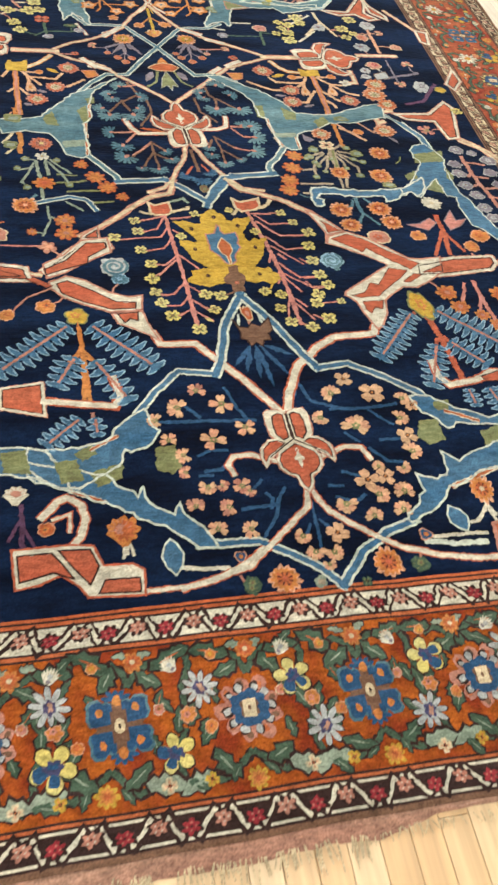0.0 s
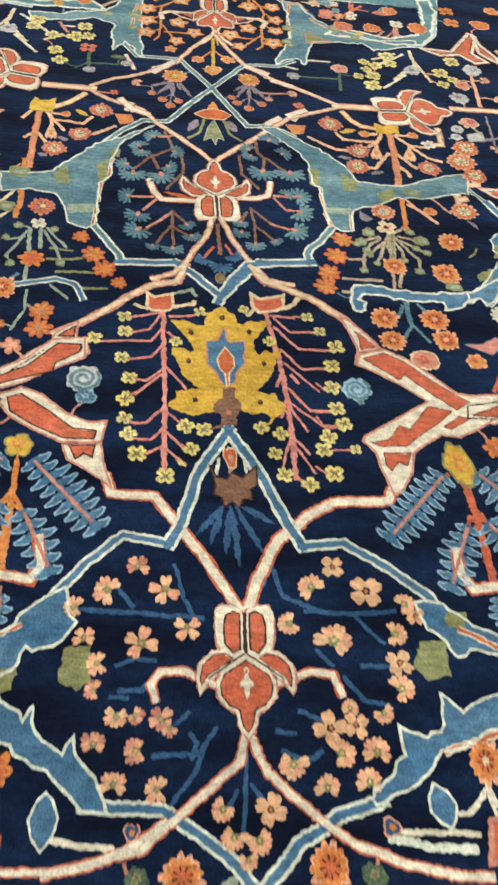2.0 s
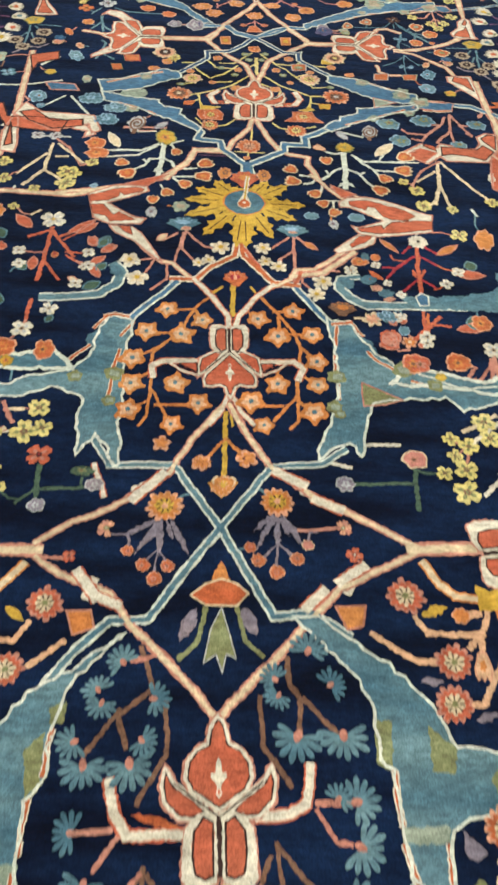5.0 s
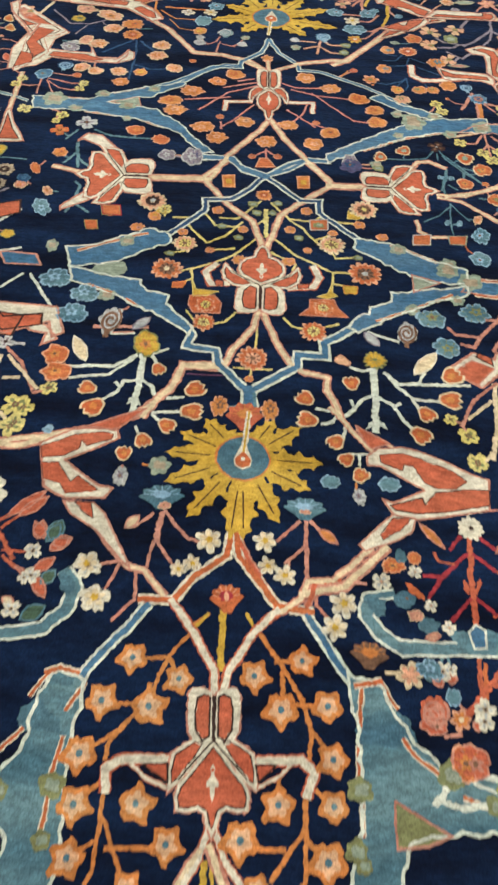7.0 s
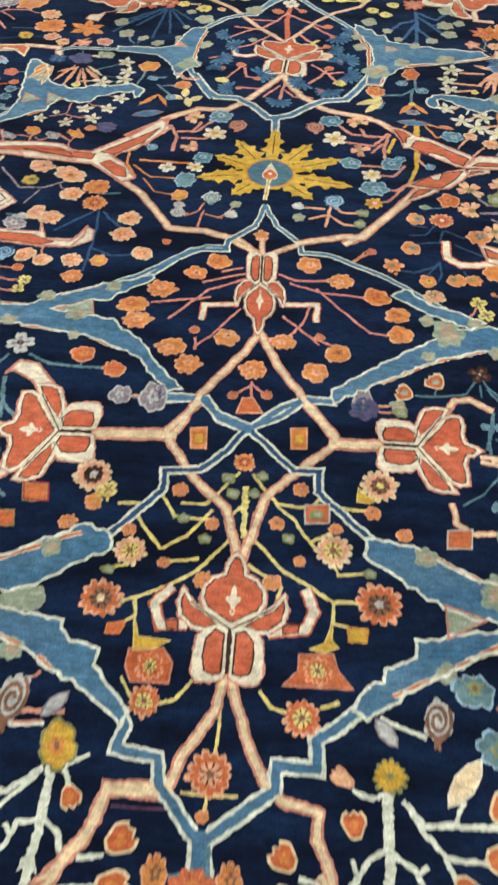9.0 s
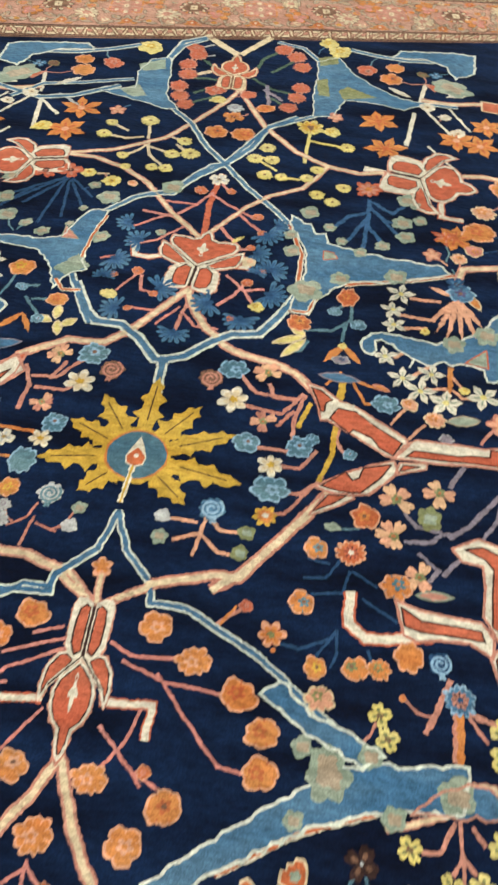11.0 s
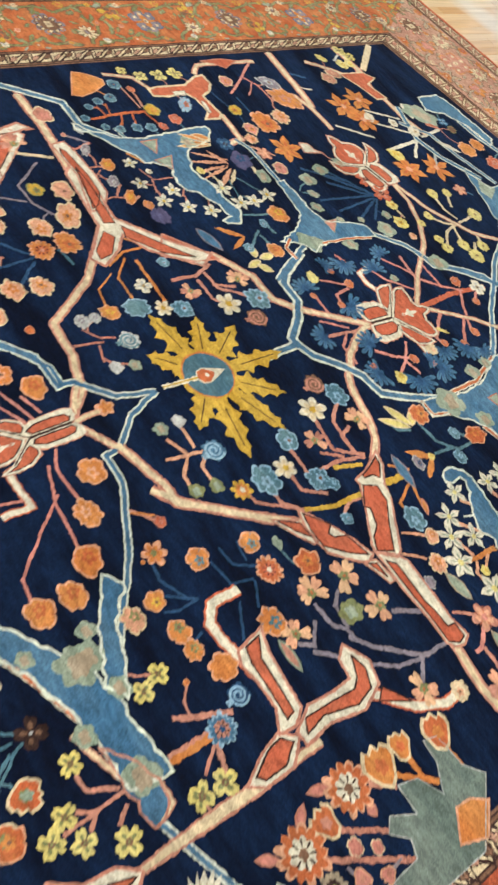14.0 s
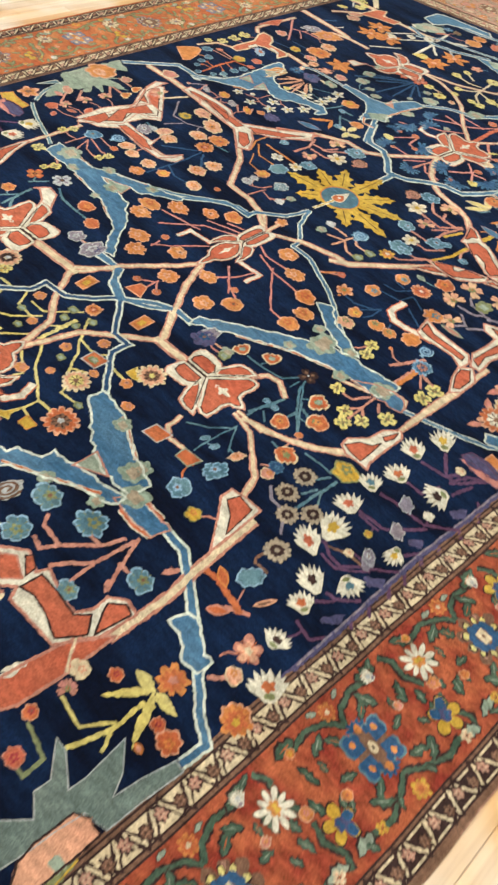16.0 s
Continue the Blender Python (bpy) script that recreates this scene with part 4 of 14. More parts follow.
patch("SR", 0.004, (-0.385, 0.068), (-0.278, 0.123), (-0.236, 0.143), (-0.296, 0.076), (-0.314, 0.071))
# between the second sun and the middle
patch("SW", 0.0043, (-0.912, 1.626), (-0.926, 1.767), (-0.873, 1.959), (-0.791, 1.95), (-0.744, 1.904), (-0.787, 1.852), (-0.794, 1.78), (-0.718, 1.769), (-0.64, 1.772), (-0.646, 1.813), (-0.617, 1.743), (-0.535, 1.747), (-0.512, 1.807), (-0.487, 1.792), (-0.484, 1.748), (-0.537, 1.712), (-0.626, 1.706), (-0.775, 1.722), (-0.819, 1.659))
patch("KR", 0.0024, (-0.894, 1.637), (-0.889, 1.747), (-0.843, 1.733), (-0.838, 1.679))
patch("KR", 0.0025, (-0.84, 1.711), (-0.885, 1.809), (-0.862, 1.929), (-0.799, 1.914), (-0.85, 1.822), (-0.805, 1.765))
patch("KR", 0.0025, (-0.789, 1.73), (-0.775, 1.759), (-0.659, 1.756), (-0.591, 1.728), (-0.624, 1.715), (-0.728, 1.722))
flower("e", "H", -0.637, 1.405, 0.0181, tall=1.31, turn=64)
flower("e", "E", -0.418, 1.3, 0.0304)
flower("e", "E", -0.329, 1.257, 0.0253, tall=1.23, turn=63)
flower("e", "OY", -0.263, 1.986, 0.0297, tall=0.88, turn=54)
vine("SC", 0.025, (-0.005, 1.648), (-0.001, 1.726), (-0.066, 1.791), (-0.172, 1.823), (-0.273, 1.826), (-0.326, 1.905), (-0.389, 1.994), (-0.464, 2.052))
flower("o", "OES", -0.51, 1.921, 0.0361)
stem("D", 0.0082, (-0.498, 1.891), (-0.6, 1.785))
stem("D", 0.0073, (-0.492, 1.887), (-0.481, 1.788), (-0.484, 1.616))
stem("D", 0.0082, (-0.478, 1.883), (-0.411, 1.808))
both(stem, "D", 0.0071, (-0.479, 1.714), (-0.416, 1.687), (-0.352, 1.698))
flower("e", "PO", -0.624, 1.841, 0.0335)
flower("e", "P", -0.606, 1.65, 0.0252, tall=1.15, turn=60)
flower("e", "P", -0.658, 1.668, 0.0329, tall=0.83, turn=61)
flower("e", "P", -0.525, 1.657, 0.0285)
flower("e", "OP", -0.508, 1.59, 0.0279)
flower("e", "OY", -0.447, 1.661, 0.0255)
flower("e", "PO", -0.4, 1.785, 0.0337)
flower("e", "P", -0.394, 1.859, 0.0331)
flower("e", "PO", -0.332, 1.704, 0.0308)
flower("e", "OE", -0.519, 2.001, 0.0386)
stem("T", 0.0082, (-0.502, 1.967), (-0.445, 1.98))
stem("V", 0.0071, (-0.834, 2.076), (-0.753, 1.978), (-0.686, 1.983), (-0.63, 2.016))
stem("V", 0.0061, (-0.72, 1.901), (-0.702, 1.946), (-0.689, 1.972))
flower("e", "PS", -0.712, 2.094, 0.0368)
flower("e", "PO", -0.588, 1.96, 0.0349)
flower("e", "YG", -0.728, 2.015, 0.0276)
flower("e", "PO", -0.613, 2.058, 0.0338, tall=1.58, turn=56)
flower("e", "PS", -0.674, 1.862, 0.0338, tall=0.81, turn=60)
flower("e", "V", -0.725, 1.805, 0.0292, tall=1.33, turn=60)
stem("S", 0.0061, (-0.781, 1.484), (-0.782, 1.58))
stem("S", 0.0054, (-0.762, 1.57), (-0.723, 1.483))
stem("S", 0.0051, (-0.755, 1.566), (-0.713, 1.526), (-0.658, 1.517))
stem("S", 0.0061, (-0.759, 1.583), (-0.662, 1.557))
stem("S", 0.0051, (-0.751, 1.618), (-0.679, 1.609))
flower("e", "BT", -0.781, 1.609, 0.0328)
flower("q", "ZG", -0.861, 1.532, 0.0194)
flower("q", "ZG", -0.846, 1.568, 0.0194)
flower("q", "ZG", -0.641, 1.527, 0.0187)
flower("q", "ZG", -0.632, 1.562, 0.019)
flower("e", "E", -0.664, 1.611, 0.0159)
flower("s", "LD", -0.716, 1.673, 0.0278)
flower("e", "A", -0.258, 1.898, 0.0209, tall=1.17, turn=57)
flower("e", "A", -0.26, 1.937, 0.0172)
stem("S", 0.0054, (-0.234, 1.887), (-0.197, 1.917), (-0.185, 1.954))
stem("S", 0.0063, (-0.193, 1.842), (-0.183, 1.918))
stem("S", 0.0054, (-0.175, 1.901), (-0.125, 1.888))
flower("e", "A", -0.099, 1.907, 0.0188)
flower("e", "E", -0.272, 1.761, 0.013)
stem("O", 0.0054, (-0.385, 2.062), (-0.344, 1.998), (-0.281, 1.988))
stem("O", 0.0061, (-0.429, 2.13), (-0.367, 2.073), (-0.293, 2.072))
# right of the middle
flower("e", "UD", 0.288, 1.185, 0.0374)
stem("Q", 0.0058, (0.314, 1.182), (0.347, 1.177))
flower("e", "G", 0.372, 1.182, 0.0183)
vine("SC", 0.0188, (0.485, 1.195), (0.503, 1.23), (0.54, 1.238), (0.588, 1.21))
vine("SC", 0.0148, (0.477, 0.926), (0.482, 0.879), (0.514, 0.857), (0.558, 0.86))
flower("u", "EH", 0.385, 1.244, 0.0309, tall=0.74, turn=67)
flower("u", "EH", 0.463, 1.287, 0.0311, tall=0.81, turn=34)
flower("u", "EH", 0.663, 1.27, 0.0289, tall=1.04, turn=-28)
flower("e", "EO", 0.648, 1.129, 0.0259)
flower("e", "EO", 0.714, 1.211, 0.0295)
flower("e", "E", 0.711, 1.135, 0.0121)
stem("T", 0.0058, (0.412, 1.239), (0.483, 1.242), (0.536, 1.256), (0.56, 1.296))
stem("T", 0.0054, (0.571, 1.249), (0.573, 1.287))
stem("T", 0.0054, (0.589, 1.285), (0.643, 1.216), (0.698, 1.146))
stem("T", 0.0058, (0.643, 1.216), (0.672, 1.212))
stem("T", 0.0054, (0.643, 1.141), (0.655, 1.194))
flower("q", "KA", 0.574, 1.323, 0.0302)
stem("T", 0.0045, (0.5, 0.927), (0.547, 0.961), (0.592, 1.017))
stem("T", 0.0045, (0.582, 0.879), (0.581, 0.943), (0.589, 1.025))
stem("T", 0.0045, (0.592, 1.017), (0.639, 0.944))
stem("T", 0.0058, (0.576, 1.074), (0.578, 1.137), (0.596, 1.202))
stem("T", 0.0058, (0.593, 1.121), (0.62, 1.098))
flower("e", "T", 0.57, 0.929, 0.0148, tall=0.58, turn=62)
flower("e", "T", 0.605, 0.927, 0.0148, tall=0.65, turn=62)
flower("e", "T", 0.603, 1.155, 0.0114)
flower("e", "T", 0.572, 1.156, 0.0112)
vine("SC", 0.0161, (0.557, 1.05), (0.625, 1.038), (0.694, 0.978))
vine("SC", 0.0148, (0.556, 1.064), (0.639, 1.064), (0.704, 1.102), (0.783, 1.153), (0.826, 1.198))
both(flower, "e", "PO", 0.664, 0.952, 0.0224, tall=0.64, turn=62)
both(flower, "e", "E", 0.725, 1.061, 0.0295, tall=0.52, turn=56)
# grey seeds, red heart leaf and tulips
both(flower, "e", "TL", 0.665, 0.875, 0.0367, tall=0.74, turn=63)
both(flower, "o", "gKg", 0.817, 1.044, 0.0311)
both(flower, "o", "gKg", 0.823, 0.972, 0.0292)
both(flower, "o", "gKg", 0.87, 0.922, 0.028)
both(flower, "o", "gKg", 0.909, 0.972, 0.0296)
flower("o", "gKg", 0.926, 0.828, 0.0322)
both(stem, "V", 0.0086, (0.784, 0.954), (0.812, 0.926), (0.842, 0.926))
both(stem, "V", 0.0081, (0.875, 0.901), (0.897, 0.871))
both(stem, "T", 0.0081, (0.87, 0.953), (0.873, 1.02), (0.88, 1.096))
both(stem, "T", 0.0067, (0.848, 0.998), (0.865, 1.039))
both(stem, "T", 0.0072, (0.837, 1.057), (0.86, 1.096))
both(stem, "T", 0.0058, (0.896, 1.006), (0.875, 1.045))
both(stem, "T", 0.0058, (0.764, 1.104), (0.813, 1.107), (0.853, 1.107))
both(flower, "e", "YG", 0.872, 1.14, 0.0381)
both(flower, "e", "SO", 0.751, 0.974, 0.0197)
both(flower, "e", "D", 0.75, 1.007, 0.0202)
both(flower, "e", "Y", 0.73, 0.744, 0.0208)
both(flower, "u", "WR", 0.942, 1.069, 0.0417, tall=0.76, turn=64)
both(flower, "u", "WY", 0.966, 0.983, 0.0424, tall=1.07, turn=14)
flower("u", "WR", 0.953, 0.907, 0.0337, tall=1.34, turn=69)
both(flower, "u", "WK", 1.031, 0.834, 0.0355, tall=1.13, turn=63)
flower("e", "T", 0.937, 0.728, 0.0351, tall=0.76, turn=63)
both(stem, "X", 0.0072, (0.918, 0.764), (0.909, 0.774), (0.912, 0.805))
both(stem, "X", 0.0072, (0.925, 0.766), (0.952, 0.767))
both(stem, "S", 0.0042, (0.951, 0.695), (0.961, 0.665))
both(blade, "PX", 0.993, 0.683, 1.016, 0.732, 0.0117)
both(stem, "m", 0.0072, (0.997, 0.905), (1.042, 0.899), (1.075, 0.926), (1.101, 0.957))
both(stem, "X", 0.0067, (0.991, 0.932), (1.024, 0.948), (1.047, 0.957), (1.078, 0.955))
both(flower, "e", "C", 1.038, 0.958, 0.0123)
both(flower, "e", "Y", 1.034, 1.037, 0.0119)
both(stem, "m", 0.0072, (0.981, 1.067), (1.04, 1.065))
both(blade, "V", 1.096, 0.949, 1.071, 1.004, 0.0311)
# gold-combed plant and the blue joint
both(vine, "SC", 0.0284, (0.783, -1.126), (0.939, -1.115))
both(vine, "SC", 0.0222, (0.709, -1.261), (0.708, -1.348), (0.66, -1.355))
both(flower, "o", "ECG", 0.785, -1.356, 0.0425)
both(flower, "o", "ECG", 0.756, -1.434, 0.045)
both(flower, "o", "ECG", 0.787, -1.502, 0.0374)
flower("o", "ECG", 0.477, -1.717, 0.0338)
both(flower, "o", "ECG", 0.72, -1.684, 0.0384)
both(stem, "O", 0.0141, (0.539, -1.618), (0.539, -1.709), (0.536, -1.79))
stem("P", 0.0091, (-0.638, -1.384), (-0.663, -1.421), (-0.735, -1.43))
flower("e", "O", -0.705, -1.414, 0.0202, tall=0.85, turn=9)
both(stem, "P", 0.0061, (0.548, -1.642), (0.606, -1.724), (0.619, -1.739))
both(stem, "P", 0.0071, (0.608, -1.602), (0.68, -1.696))
flower("e", "O", 0.615, -1.696, 0.0176)
flower("e", "G", 0.575, -1.613, 0.0288, tall=0.63, turn=-8)
patch("VV", 0.0016, (0.406, -1.721), (0.427, -1.736), (0.443, -1.757), (0.416, -1.766), (0.406, -1.756))
both(blade, "V", 0.722, -1.72, 0.752, -1.762, 0.0141)
blade("V", -0.683, -1.503, -0.735, -1.489, 0.012)
patch("CX", 0.0024, (-0.611, -1.731), (-0.67, -1.725), (-0.658, -1.784), (-0.6, -1.791))
both(vine, "SC", 0.0253, (0.785, -1.545), (0.736, -1.552), (0.713, -1.587), (0.714, -1.631), (0.735, -1.621))
both(vine, "IT", 0.0141, (0.756, -1.575), (0.794, -1.626), (0.823, -1.683))
flower("q", "CK", 0.477, -1.787, 0.0302)
flower("e", "G", 0.424, -1.816, 0.0212)
flower("e", "G", 0.4, -1.858, 0.0177)
flower("e", "G", 0.411, -1.892, 0.0131)
flower("e", "G", 0.396, -1.974, 0.013)
both(flower, "e", "G", 0.571, -1.833, 0.0227)
flower("e", "G", 0.579, -1.882, 0.0136)
flower("e", "G", 0.544, -1.8, 0.0141)
flower("e", "G", 0.549, -1.961, 0.0146)
flower("o", "OEP", 0.482, -1.948, 0.0332)
both(flower, "o", "OEP", 0.657, -1.829, 0.0353)
flower("o", "OEP", -0.721, -1.826, 0.0327)
flower("o", "OEP", 0.621, -1.963, 0.0398)
both(flower, "e", "A", 0.895, -0.86, 0.0305, tall=1.28, turn=-11)
both(stem, "P", 0.0133, (0.887, -0.901), (0.884, -1.093))
both(flower, "e", "SR", 0.842, -0.97, 0.0254, tall=1.26, turn=-10)
both(flower, "e", "A", 0.818, -1.057, 0.034)
both(flower, "e", "SM", 0.823, -1.204, 0.0315)
both(flower, "e", "A", 0.775, -1.25, 0.0218)
both(flower, "e", "A", 0.763, -1.296, 0.0197)
both(patch, "XA", 0.0024, (0.801, -1.275), (0.858, -1.251), (0.861, -1.301), (0.802, -1.318))
both(stem, "V", 0.0071, (0.89, -1.154), (0.888, -1.319))
stem("A", 0.005, (-0.759, -1.266), (-0.797, -1.252))
stem("A", 0.0061, (-0.748, -1.311), (-0.779, -1.305))
# forked leaf, hooked blue arm and orange flowers
flower("q", "ZG", 0.297, -2.263, 0.0231)
flower("q", "ZG", 0.283, -2.326, 0.0216)
flower("q", "ZG", 0.279, -2.393, 0.0211)
flower("q", "ZG", 0.285, -2.455, 0.0206)
flower("q", "ZG", 0.298, -2.5, 0.0201)
flower("q", "ZG", 0.26, -2.538, 0.0211)
flower("q", "ZG", 0.247, -2.573, 0.0206)
flower("q", "ZG", 0.318, -2.568, 0.014)
flower("q", "ZG", 0.266, -2.636, 0.0225)
flower("q", "ZG", 0.261, -2.214, 0.0161)
stem("Q", 0.006, (0.248, -2.279), (0.28, -2.276))
stem("Q", 0.0051, (0.245, -2.336), (0.27, -2.334))
stem("Q", 0.005, (0.242, -2.382), (0.262, -2.404))
stem("Q", 0.005, (0.236, -2.469), (0.272, -2.466))
stem("Q", 0.005, (0.236, -2.483), (0.257, -2.514), (0.284, -2.508))
stem("Q", 0.004, (0.265, -2.573), (0.308, -2.57))
stem("Q", 0.005, (0.227, -2.618), (0.249, -2.637))
flower("s", "TL", 0.336, -2.394, 0.0351)
patch("SW", 0.0056, (0.315, -2.153), (0.346, -2.177), (0.381, -2.218), (0.409, -2.259), (0.357, -2.273), (0.34, -2.317), (0.351, -2.265), (0.336, -2.214))
patch("KR", 0.0016, (0.347, -2.204), (0.359, -2.212), (0.374, -2.228), (0.4, -2.256), (0.358, -2.264), (0.358, -2.23))
patch("SW", 0.0048, (0.343, -2.316), (0.356, -2.282), (0.416, -2.259), (0.471, -2.288), (0.522, -2.333), (0.577, -2.386), (0.614, -2.391), (0.68, -2.381), (0.666, -2.449), (0.608, -2.491), (0.561, -2.517), (0.519, -2.513), (0.465, -2.553), (0.448, -2.568), (0.439, -2.618), (0.408, -2.673), (0.391, -2.681), (0.37, -2.615), (0.363, -2.574), (0.337, -2.544), (0.344, -2.529), (0.408, -2.484), (0.503, -2.416), (0.447, -2.373), (0.376, -2.33))
patch("KR", 0.0016, (0.361, -2.294), (0.415, -2.272), (0.463, -2.297), (0.519, -2.35), (0.587, -2.401), (0.604, -2.411), (0.568, -2.437), (0.513, -2.391), (0.457, -2.339), (0.443, -2.357))
patch("KR", 0.0016, (0.354, -2.547), (0.396, -2.536), (0.425, -2.494), (0.448, -2.503), (0.501, -2.431), (0.555, -2.442), (0.525, -2.475), (0.463, -2.524), (0.436, -2.551), (0.376, -2.556))
patch("KR", 0.0018, (0.38, -2.573), (0.442, -2.569), (0.429, -2.605), (0.41, -2.595), (0.392, -2.621), (0.382, -2.608))
both(patch, "KR", 0.0024, (0.603, -2.45), (0.673, -2.417), (0.666, -2.449), (0.628, -2.452))
both(patch, "KR", 0.0016, (0.529, -2.49), (0.571, -2.456), (0.595, -2.462), (0.546, -2.496))
patch("IB", 0.0056, (0.348, -2.084), (0.365, -2.038), (0.408, -2.029), (0.468, -2.042), (0.551, -2.047), (0.681, -2.028), (0.723, -1.993), (0.765, -1.968), (0.75, -2.04), (0.714, -2.074), (0.698, -2.046), (0.619, -2.103), (0.597, -2.105), (0.595, -2.077), (0.533, -2.078), (0.464, -2.076), (0.418, -2.062), (0.383, -2.066), (0.371, -2.086), (0.39, -2.098), (0.384, -2.127), (0.357, -2.13))
both(flower, "e", "G", 0.634, -2.013, 0.0246, tall=0.72, turn=-10)
flower("e", "G", -0.704, -1.956, 0.0226, tall=1.15, turn=10)
flower("o", "OEP", 0.431, -2.152, 0.0357)
flower("o", "OEP", 0.443, -2.226, 0.0331)
both(flower, "o", "OEP", 0.561, -2.142, 0.0372)
flower("o", "OEP", 0.58, -2.212, 0.0342)
stem("T", 0.013, (0.494, -2.087), (0.499, -2.171))
stem("T", 0.0091, (0.499, -2.171), (0.473, -2.218))
stem("T", 0.0091, (0.503, -2.17), (0.539, -2.221))
both(stem, "T", 0.0091, (0.524, -2.089), (0.542, -2.111))
stem("T", 0.01, (0.485, -2.098), (0.47, -2.137))
flower("e", "SR", 0.516, -2.284, 0.0367)
flower("e", "SR", -0.591, -2.276, 0.0281, tall=1.2, turn=12)
stem("Q", 0.0061, (-0.485, -2.323), (-0.63, -2.318))
stem("m", 0.008, (-0.604, -2.1), (-0.622, -2.135), (-0.601, -2.183), (-0.63, -2.225))
blade("V", -0.61, -2.09, -0.651, -2.128, 0.0282)
stem("E", 0.0061, (-0.572, -2.217), (-0.623, -2.225), (-0.661, -2.213))
# flowers by the side palmette and the blue corner leaf
patch("HE", 0.0033, (0.566, 0.865), (0.622, 0.871), (0.613, 0.829), (0.567, 0.829))
flower("e", "H", -0.577, 0.707, 0.0176, tall=1.52, turn=5)
# forked leaf beyond the second sun
patch("SW", 0.0076, (-0.82, 2.178), (-0.765, 2.2), (-0.577, 2.186), (-0.45, 2.305), (-0.377, 2.403), (-0.34, 2.348), (-0.44, 2.213), (-0.512, 2.175), (-0.459, 2.13), (-0.413, 2.062), (-0.45, 2.034), (-0.558, 2.122), (-0.775, 2.139))
patch("KR", 0.0033, (-0.797, 2.182), (-0.723, 2.187), (-0.558, 2.176), (-0.565, 2.143), (-0.715, 2.163))
patch("KR", 0.0033, (-0.544, 2.187), (-0.436, 2.285), (-0.375, 2.347), (-0.418, 2.254), (-0.5, 2.179))
patch("KR", 0.0025, (-0.535, 2.125), (-0.507, 2.146), (-0.45, 2.103), (-0.439, 2.06), (-0.471, 2.064))
# brown comb flower
stem("V", 0.0078, (-0.894, 2.281), (-0.937, 2.219))
flower("e", "SQ", -1.033, 2.2, 0.0348)
# great yellow palmette
patch("YY", 0.0032, (0.02, -2.151), (0.054, -2.18), (0.057, -2.205), (0.075, -2.213), (0.08, -2.196), (0.112, -2.196), (0.134, -2.184), (0.129, -2.211), (0.096, -2.262), (0.1, -2.294), (0.113, -2.307), (0.126, -2.289), (0.14, -2.296), (0.164, -2.284), (0.148, -2.321), (0.14, -2.368), (0.102, -2.418), (0.131, -2.429), (0.144, -2.42), (0.149, -2.442), (0.165, -2.452), (0.167, -2.472), (0.139, -2.493), (0.119, -2.479), (0.093, -2.485), (0.068, -2.477), (0.007, -2.484), (-0.039, -2.501), (-0.083, -2.485), (-0.097, -2.473), (-0.078, -2.454), (-0.08, -2.435), (-0.031, -2.421), (-0.067, -2.382), (-0.084, -2.335), (-0.095, -2.322), (-0.092, -2.3), (-0.062, -2.301), (-0.051, -2.316), (-0.042, -2.299), (-0.072, -2.249), (-0.104, -2.213), (-0.067, -2.208), (-0.035, -2.224), (-0.021, -2.222), (-0.015, -2.179))
patch("SB", 0.004, (0.023, -2.226), (0.034, -2.255), (0.04, -2.269), (0.078, -2.263), (0.077, -2.297), (0.074, -2.332), (0.06, -2.36), (0.052, -2.392), (0.042, -2.408), (0.029, -2.409), (0.019, -2.399), (0.012, -2.373), (-0.014, -2.345), (-0.017, -2.298), (-0.015, -2.275), (0.014, -2.267), (0.016, -2.243))
patch("CE", 0.0032, (0.029, -2.289), (0.041, -2.306), (0.05, -2.321), (0.051, -2.349), (0.04, -2.369), (0.04, -2.403), (0.034, -2.409), (0.03, -2.372), (0.017, -2.357), (0.011, -2.329), (0.019, -2.309))
patch("XX", 0.0024, (0.024, -2.414), (0.053, -2.412), (0.054, -2.442), (0.069, -2.454), (0.068, -2.477), (0.056, -2.491), (0.057, -2.52), (0.024, -2.522), (0.023, -2.493), (0.005, -2.485), (0.004, -2.465), (0.026, -2.444))
flower("e", "K", 0.022, -2.192, 0.0065, tall=1.54, turn=4)
flower("e", "K", -0.052, -2.248, 0.0065, tall=1.46, turn=4)
flower("e", "K", 0.087, -2.233, 0.0065, tall=1.46, turn=0)
flower("e", "K", -0.055, -2.341, 0.006, tall=1.42, turn=4)
flower("e", "K", 0.121, -2.333, 0.006, tall=1.50, turn=0)
flower("e", "K", -0.036, -2.455, 0.006, tall=1.34, turn=5)
flower("e", "K", 0.11, -2.451, 0.006, tall=1.33, turn=0)
flower("e", "R", 0.039, -2.486, 0.007)
# blue feathers under the yellow fruit
stem("O", 0.01, (-0.394, -2.646), (-0.39, -2.739), (-0.394, -2.885))
stem("O", 0.007, (-0.395, -2.725), (-0.428, -2.771))
stem("O", 0.0071, (-0.383, -2.734), (-0.362, -2.775))
# foot of the field
flower("e", "F", -0.099, -3.411, 0.016)
flower("e", "F", 0.273, -3.393, 0.0196)
flower("f", "OS", -0.343, -3.255, 0.0276, tall=1.29, turn=2)
blade("IB", -0.247, -3.28, -0.244, -3.365, 0.0451)
stem("W", 0.0091, (-0.229, -3.35), (-0.135, -3.36))
both(stem, "W", 0.007, (0.479, -3.261), (0.487, -3.305))
stem("W", 0.009, (0.475, -3.267), (0.442, -3.302), (0.416, -3.3))
blade("IB", 0.408, -3.324, 0.386, -3.256, 0.0471)
stem("W", 0.0091, (0.453, -3.332), (0.371, -3.33), (0.307, -3.331))
patch("SR", 0.008, (0.475, -3.31), (0.525, -3.307), (0.503, -3.371), (0.464, -3.374))
